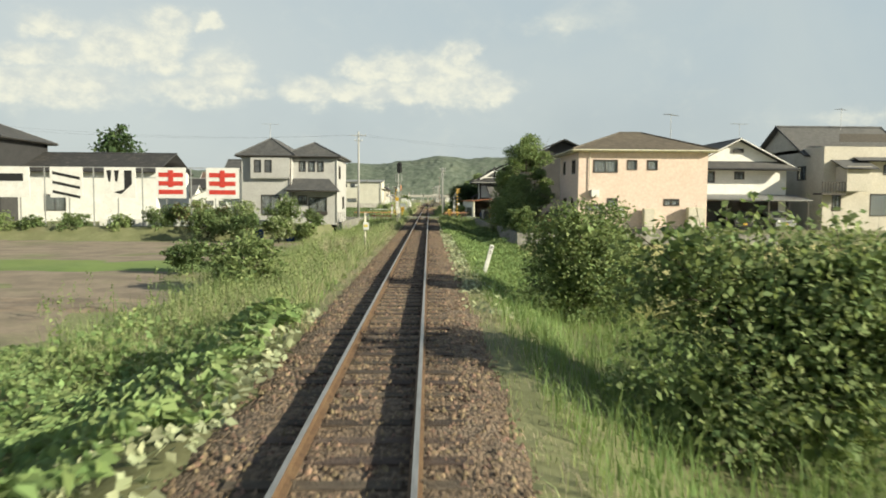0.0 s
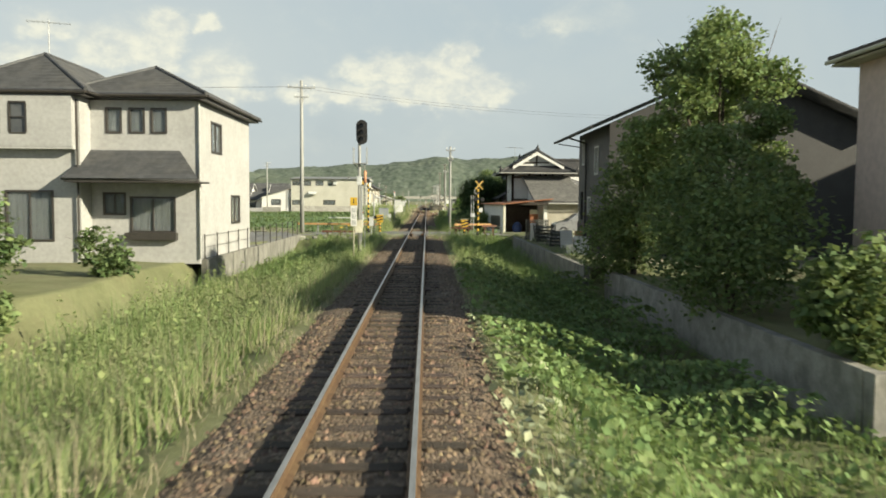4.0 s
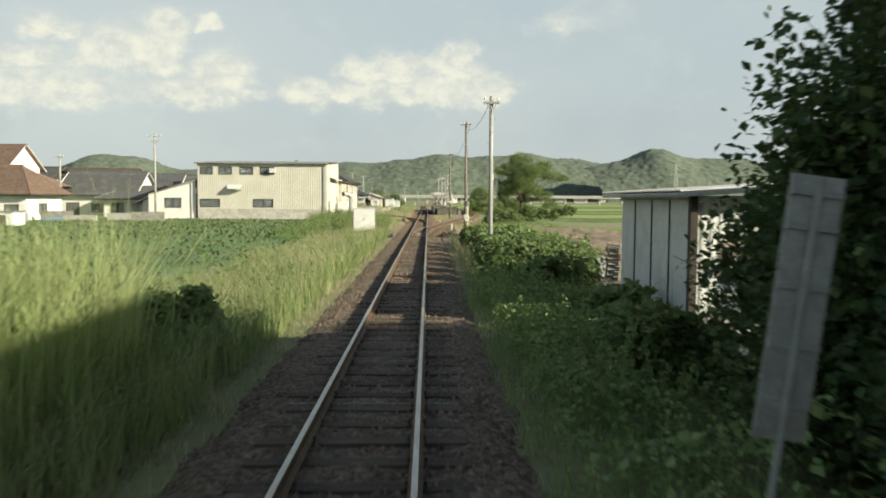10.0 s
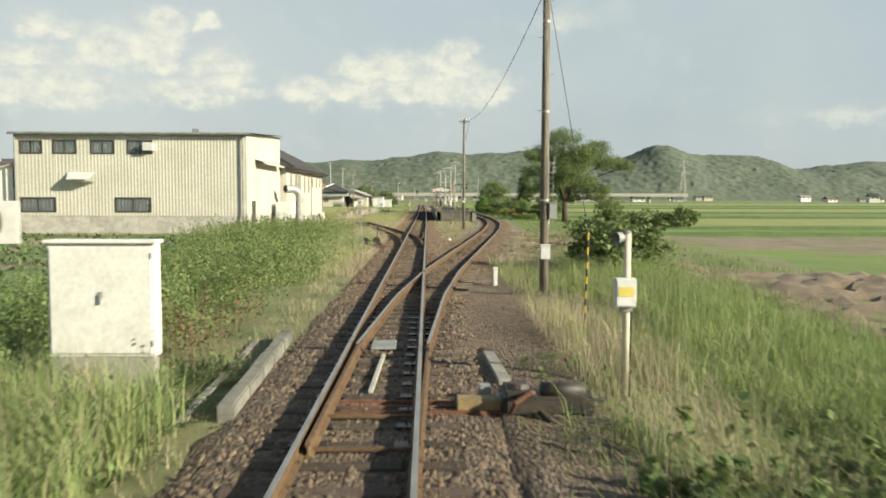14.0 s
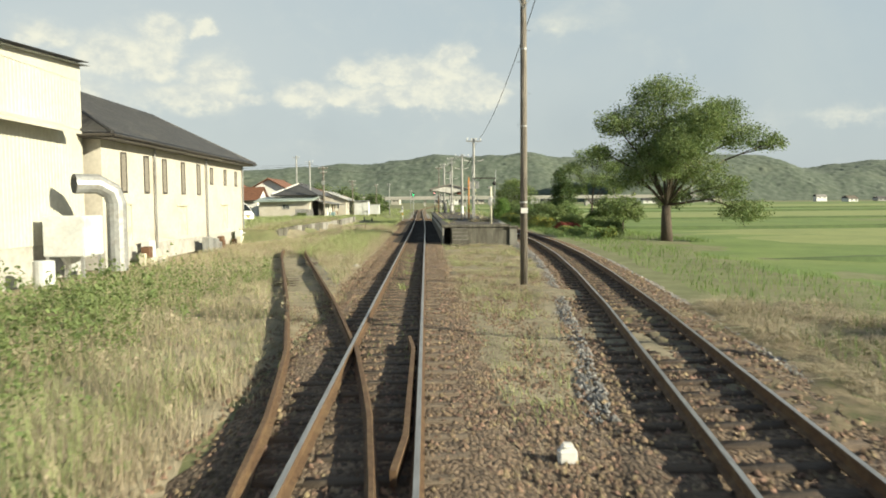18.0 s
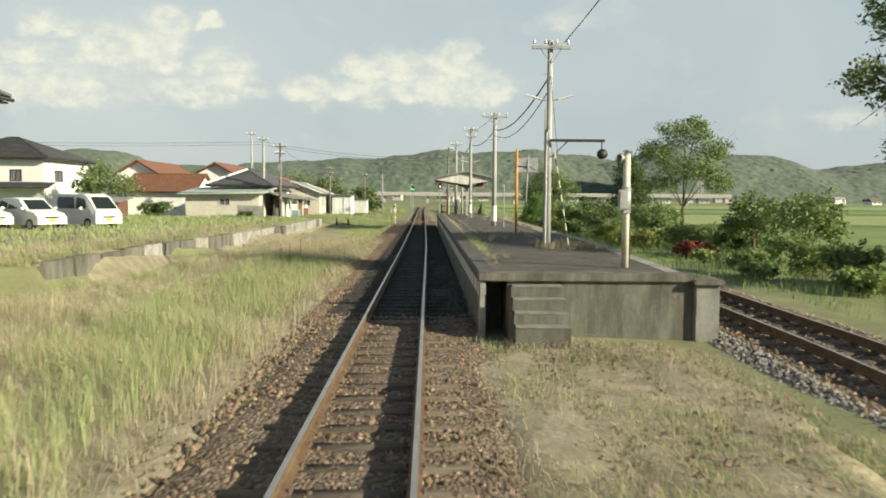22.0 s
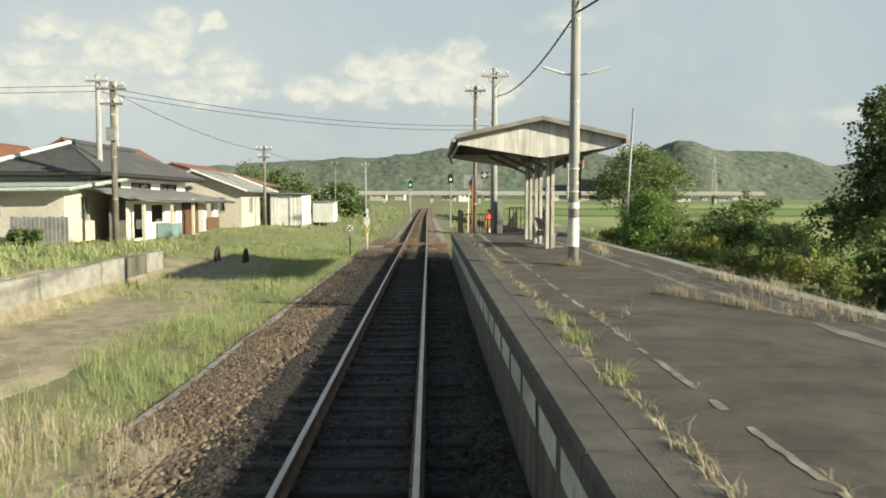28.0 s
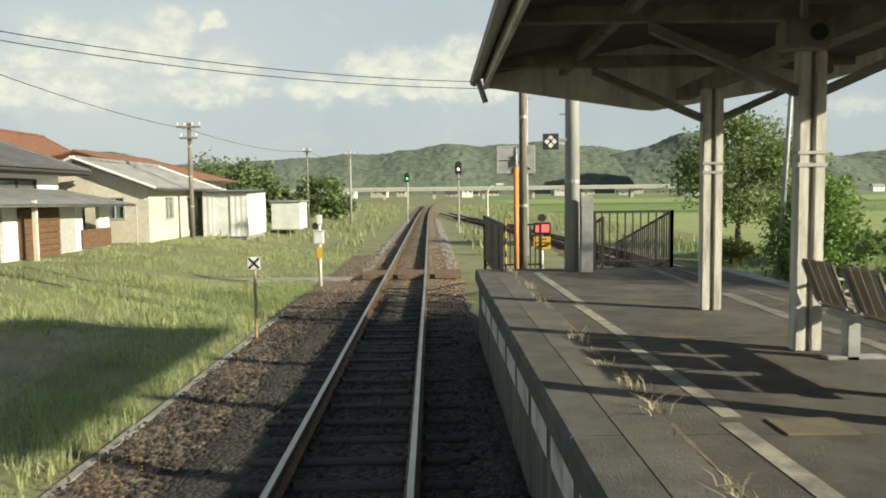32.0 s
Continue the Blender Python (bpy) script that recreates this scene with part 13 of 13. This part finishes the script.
part("panel", Mesh().box(-0.11, 0.11, -0.03, 0.03, 0.2, 1.6), M_STEEL, t, bevel=0.02)
part("sheet", Mesh().box(-0.08, 0.08, -0.036, -0.03, 0.8, 1.45), M_PIPE, t)
part("leg", Mesh().tube((-0.1, 0, 0), (-0.1, 0, 0.3), 0.02, n=6).tube((0.1, 0, 0), (0.1, 0, 0.3), 0.02, n=6), M_PIPE, t)


def slat_fence(a, b, z, h, label, gap=0.11):
    t = thing("fence", (a[0], a[1], z), label, "fence", "black fences")
    d = Vector((b[0] - a[0], b[1] - a[1], b[2] if len(b) > 2 else 0.0))
    n = max(2, int(d.length / gap))
    for k in range(n + 1):
        p = d * (k / n)
        w = 0.03 if k in (0, n) else 0.012
        part("post" if k in (0, n) else "slat", Mesh().box(p.x - w, p.x + w, p.y - w, p.y + w, p.z - (0.5 if k in (0, n) else 0), p.z + h), M_BLK, t)
    for zz in (0.08, h - 0.02):
        part("rail", Mesh().sweep([(-0.02, zz - 0.02), (0.02, zz - 0.02), (0.02, zz + 0.02), (-0.02, zz + 0.02)], [(0, 0, 0), tuple(d)], True), M_BLK, t)
    return t


slat_fence((1.75, 282.6), (1.75, 287.0), 0.75, 1.0, "black slatted fence beside the ramp")
slat_fence((1.75, 287.0), (3.0, 287.0), 0.55, 1.0, "black slatted fence closing the ramp")
slat_fence((3.7, 284.5), (5.2, 284.5), PT - 0.1, 1.05, "black railing at the head of the steps", 0.14)
slat_fence((5.2, 284.5), (5.2, 289.0, -0.9), PT - 0.1, 1.05, "black railing down the ramp to the path", 0.16)
slat_fence((4.1, 285.6), (4.1, 289.8, -0.8), PT - 0.2, 1.0, "black sloping stair railing", 0.3)
striped_rod(2.0, 284.6, 0.0, 0.0, 1.75, "short yellow and black striped post by the fence")

# west side of the line at the station
t = thing("cross_sign", at(-2.5, 283.0), "small white square sign with a black cross", "sign")
b0 = at(-2.5, 283.0)[2]
part("post", Mesh().tube((0, 0, 0), (0, 0, 1.0 - b0), 0.028, n=8), mat("rust_and_white_post", (0.42, 0.34, 0.24), (0.36, 0.2, 0.09), 5, 0.8, bump=0.3), t)
pl = part("plate", Mesh().box(-0.11, 0.11, -0.04, -0.028, 0.98 - b0, 1.2 - b0), M_WHITE, t, "white square plate", 0.004)
for s in (-1, 1):
    d, n = Vector((0.09 * s, 0, 0.09)), Vector((-0.014 * s, 0, 0.014))
    c = Vector((0, -0.044, 1.09 - b0))
    part("cross_bar", Mesh().poly(*[tuple(v) for v in (c - d - n, c + d - n, c + d + n, c - d + n)]), M_BLK, pl)
t = thing("telephone_post", at(-2.5, 290.5), "white post with stacked grey and yellow boxes", "post")
b0 = at(-2.5, 290.5)[2]
part("post", Mesh().tube((0, 0, 0), (0, 0, 1.5 - b0), 0.045, n=10), M_WHITE, t, smooth=True)
small_box(t, "box", -0.14, 0.12, -0.16, 0.04, 0.95 - b0, 1.28 - b0, M_GREYBOX, "grey telephone box")
part("lamp", Mesh().tube((-0.1, -0.08, 1.42 - b0), (-0.1, 0.06, 1.42 - b0), 0.09, n=12), M_BLK, t, "black lamp")
part("cap", Mesh().box(-0.07, 0.07, -0.07, 0.07, 1.45 - b0, 1.72 - b0), M_GREYBOX, t, bevel=0.015)
part("yellow_plate", Mesh().box(-0.07, 0.07, -0.06, -0.046, 0.55 - b0, 0.85 - b0), M_YEL, t, "yellow plate", 0.003)
utility_pole(-14.6, 289.4, 7.8, M_POLE, "concrete pole beside the station houses", ((7.5, 0.5, 3, 0),), 0.15, 0.1)
utility_pole(-32.4, 202.4, 10.0, M_POLE, "tall pole with two crossarms beside the warehouse", ((9.7, 0.8, 4, 10), (9.1, 0.6, 4, 10)), 0.15, 0.1, bolts=False)
utility_pole(-45.0, 205.0, 7.6, M_POLE, "pole among the houses behind the warehouse", ((7.3, 0.6, 3, 0),), 0.13, 0.1, bolts=False)
utility_pole(-18.1, 300.0, 9.1, M_POLE, "tall pole behind the station houses", ((8.8, 0.5, 3, 0),), 0.13, 0.1, bolts=False)
tp = utility_pole(-12.3, 285.4, 6.9, M_WPOLE, "timber pole with crossarms and a cable box", ((6.6, 0.6, 4, 0), (6.0, 0.45, 4, 0)), 0.13, 0.1)
small_box(tp, "cable_box", -0.18, 0.18, -0.3, -0.1, 4.4, 4.9, M_PIPE, "grey cable box")
utility_pole(-10.5, 305.0, 5.6, M_WPOLE, "weathered timber pole with a crossarm by the sheds", ((5.4, 0.55, 4, 0), (4.9, 0.4, 2, 0)), 0.11, 0.085)
utility_pole(-8.0, 322.0, 5.4, M_WPOLE, "thin far pole beside the line", ((5.2, 0.3, 2, 0),), 0.08, 0.06, bolts=False)
utility_pole(-6.2, 332.0, 5.8, M_POLE, "far pole with a transformer", ((5.5, 0.4, 2, 0),), 0.1, 0.08, bolts=False)
utility_pole(-3.0, 372.0, 5.0, M_POLE, "far pole near the viaduct", ((4.8, 0.35, 2, 0),), 0.1, 0.08, bolts=False)
utility_pole(9.6, 289.7, 6.4, M_PIPE, "grey leaning pole beyond the loop track", (), 0.07, 0.05, lean=(0.35, 0))
utility_pole(-27.0, 262.0, 4.8, M_POLE, "short pale pole by the car park", ((4.6, 0.2, 2, 0),), 0.09, 0.08, bolts=False)
utility_pole(4.2, 300.0, 6.8, M_POLE, "far concrete pole carrying the cables over the line", ((6.4, 0.5, 4, 0),), 0.12, 0.09)
for x, y, h, c, nm in ((-1.75, 335.0, 3.6, (0.1, 1.0, 0.35), "green"), (2.1, 318.0, 3.8, (1.0, 0.45, 0.4), "pale red")):
    t = thing("railway_signal", at(x, y), "distant colour-light signal showing %s" % nm, "signal", "distant signals")
    part("post", Mesh().tube((0, 0, 0), (0, 0, h), 0.06, n=8), M_PIPE, t)
    hd = part("signal_head", Mesh().box(-0.2, 0.2, -0.1, 0.1, h - 0.1, h + 0.75), M_BLK, t, "black signal head", 0.08)
    part("lit_lens", Mesh().tube((0, -0.1, h + 0.25), (0, -0.12, h + 0.25), 0.08, n=12), lamp("signal_light_" + nm.replace(" ", "_"), c, 2.5), hd, "lit %s lens" % nm)
    part("platform", Mesh().box(-0.3, 0.3, -0.3, 0.3, h - 0.3, h - 0.25), M_PIPE, t)
t = thing("lamp_post", at(2.9, 303.0), "white bent-arm lamp post beside the path", "lamp")
part("post", Mesh().path([(0, 0, 0), (0, 0, 2.6), (0.1, 0, 2.85), (0.4, 0, 2.95)], 0.04, 8), M_WHITE, t, smooth=True)
part("lamp", Mesh().box(0.35, 0.7, -0.08, 0.08, 2.9, 3.0), M_GREYBOX, t, bevel=0.02)

# overhead wires
wire((3.96, 169.5, 8.3), (3.94, 210.0, 8.3), 0.9)
wire((3.94, 210.0, 8.3), (4.18, 238.4, 6.35), 0.55)
wire((3.62, 169.4, 8.0), (2.95, 137.0, 5.95), 0.6, 0.01)
wire((3.82, 238.4, 5.5), (3.85, 255.6, 5.6), 0.45, 0.022, "thick sagging platform cable", "platform cables")
wire((3.85, 255.6, 5.6), (3.4, 268.9, 5.8), 0.35, 0.022, "thick sagging platform cable", "platform cables")
wire((3.4, 268.9, 5.8), (3.05, 282.5, 6.0), 0.35, 0.02, "thick sagging platform cable", "platform cables")
wire((3.9, 238.4, 5.3), (3.85, 255.6, 5.35), 0.62, 0.014, "thin sagging platform cable", "platform cables")
wire((3.85, 255.6, 6.35), (3.4, 268.9, 6.75), 0.2)
wire((3.05, 282.5, 6.2), (4.2, 300.0, 6.4), 0.3)
for z in (7.3, 7.05):
    wire((-14.6, 289.4, z), (4.2, 300.0, z - 0.75), 0.55, 0.014, "cable spanning the railway line", "cables over the line")
    wire((-14.6, 289.4, z), (-62.0, 286.0, z + 0.3), 0.5, 0.012)
wire((-12.3, 285.4, 6.5), (-10.5, 305.0, 5.3), 0.35)
wire((-10.5, 305.0, 5.3), (-8.0, 322.0, 5.2), 0.3)
wire((-8.0, 322.0, 5.2), (-3.0, 372.0, 4.8), 0.5)
for dx in (-0.8, 0.8):
    wire((-8.2 + dx, 97.0, 10.2), (-48, 80.0, 9.6 + 0.2 * dx), 0.8, 0.006)
    wire((-8.2 + dx, 97.0, 10.2), (30, 104.0, 9.2 + 0.2 * dx), 0.9, 0.006)
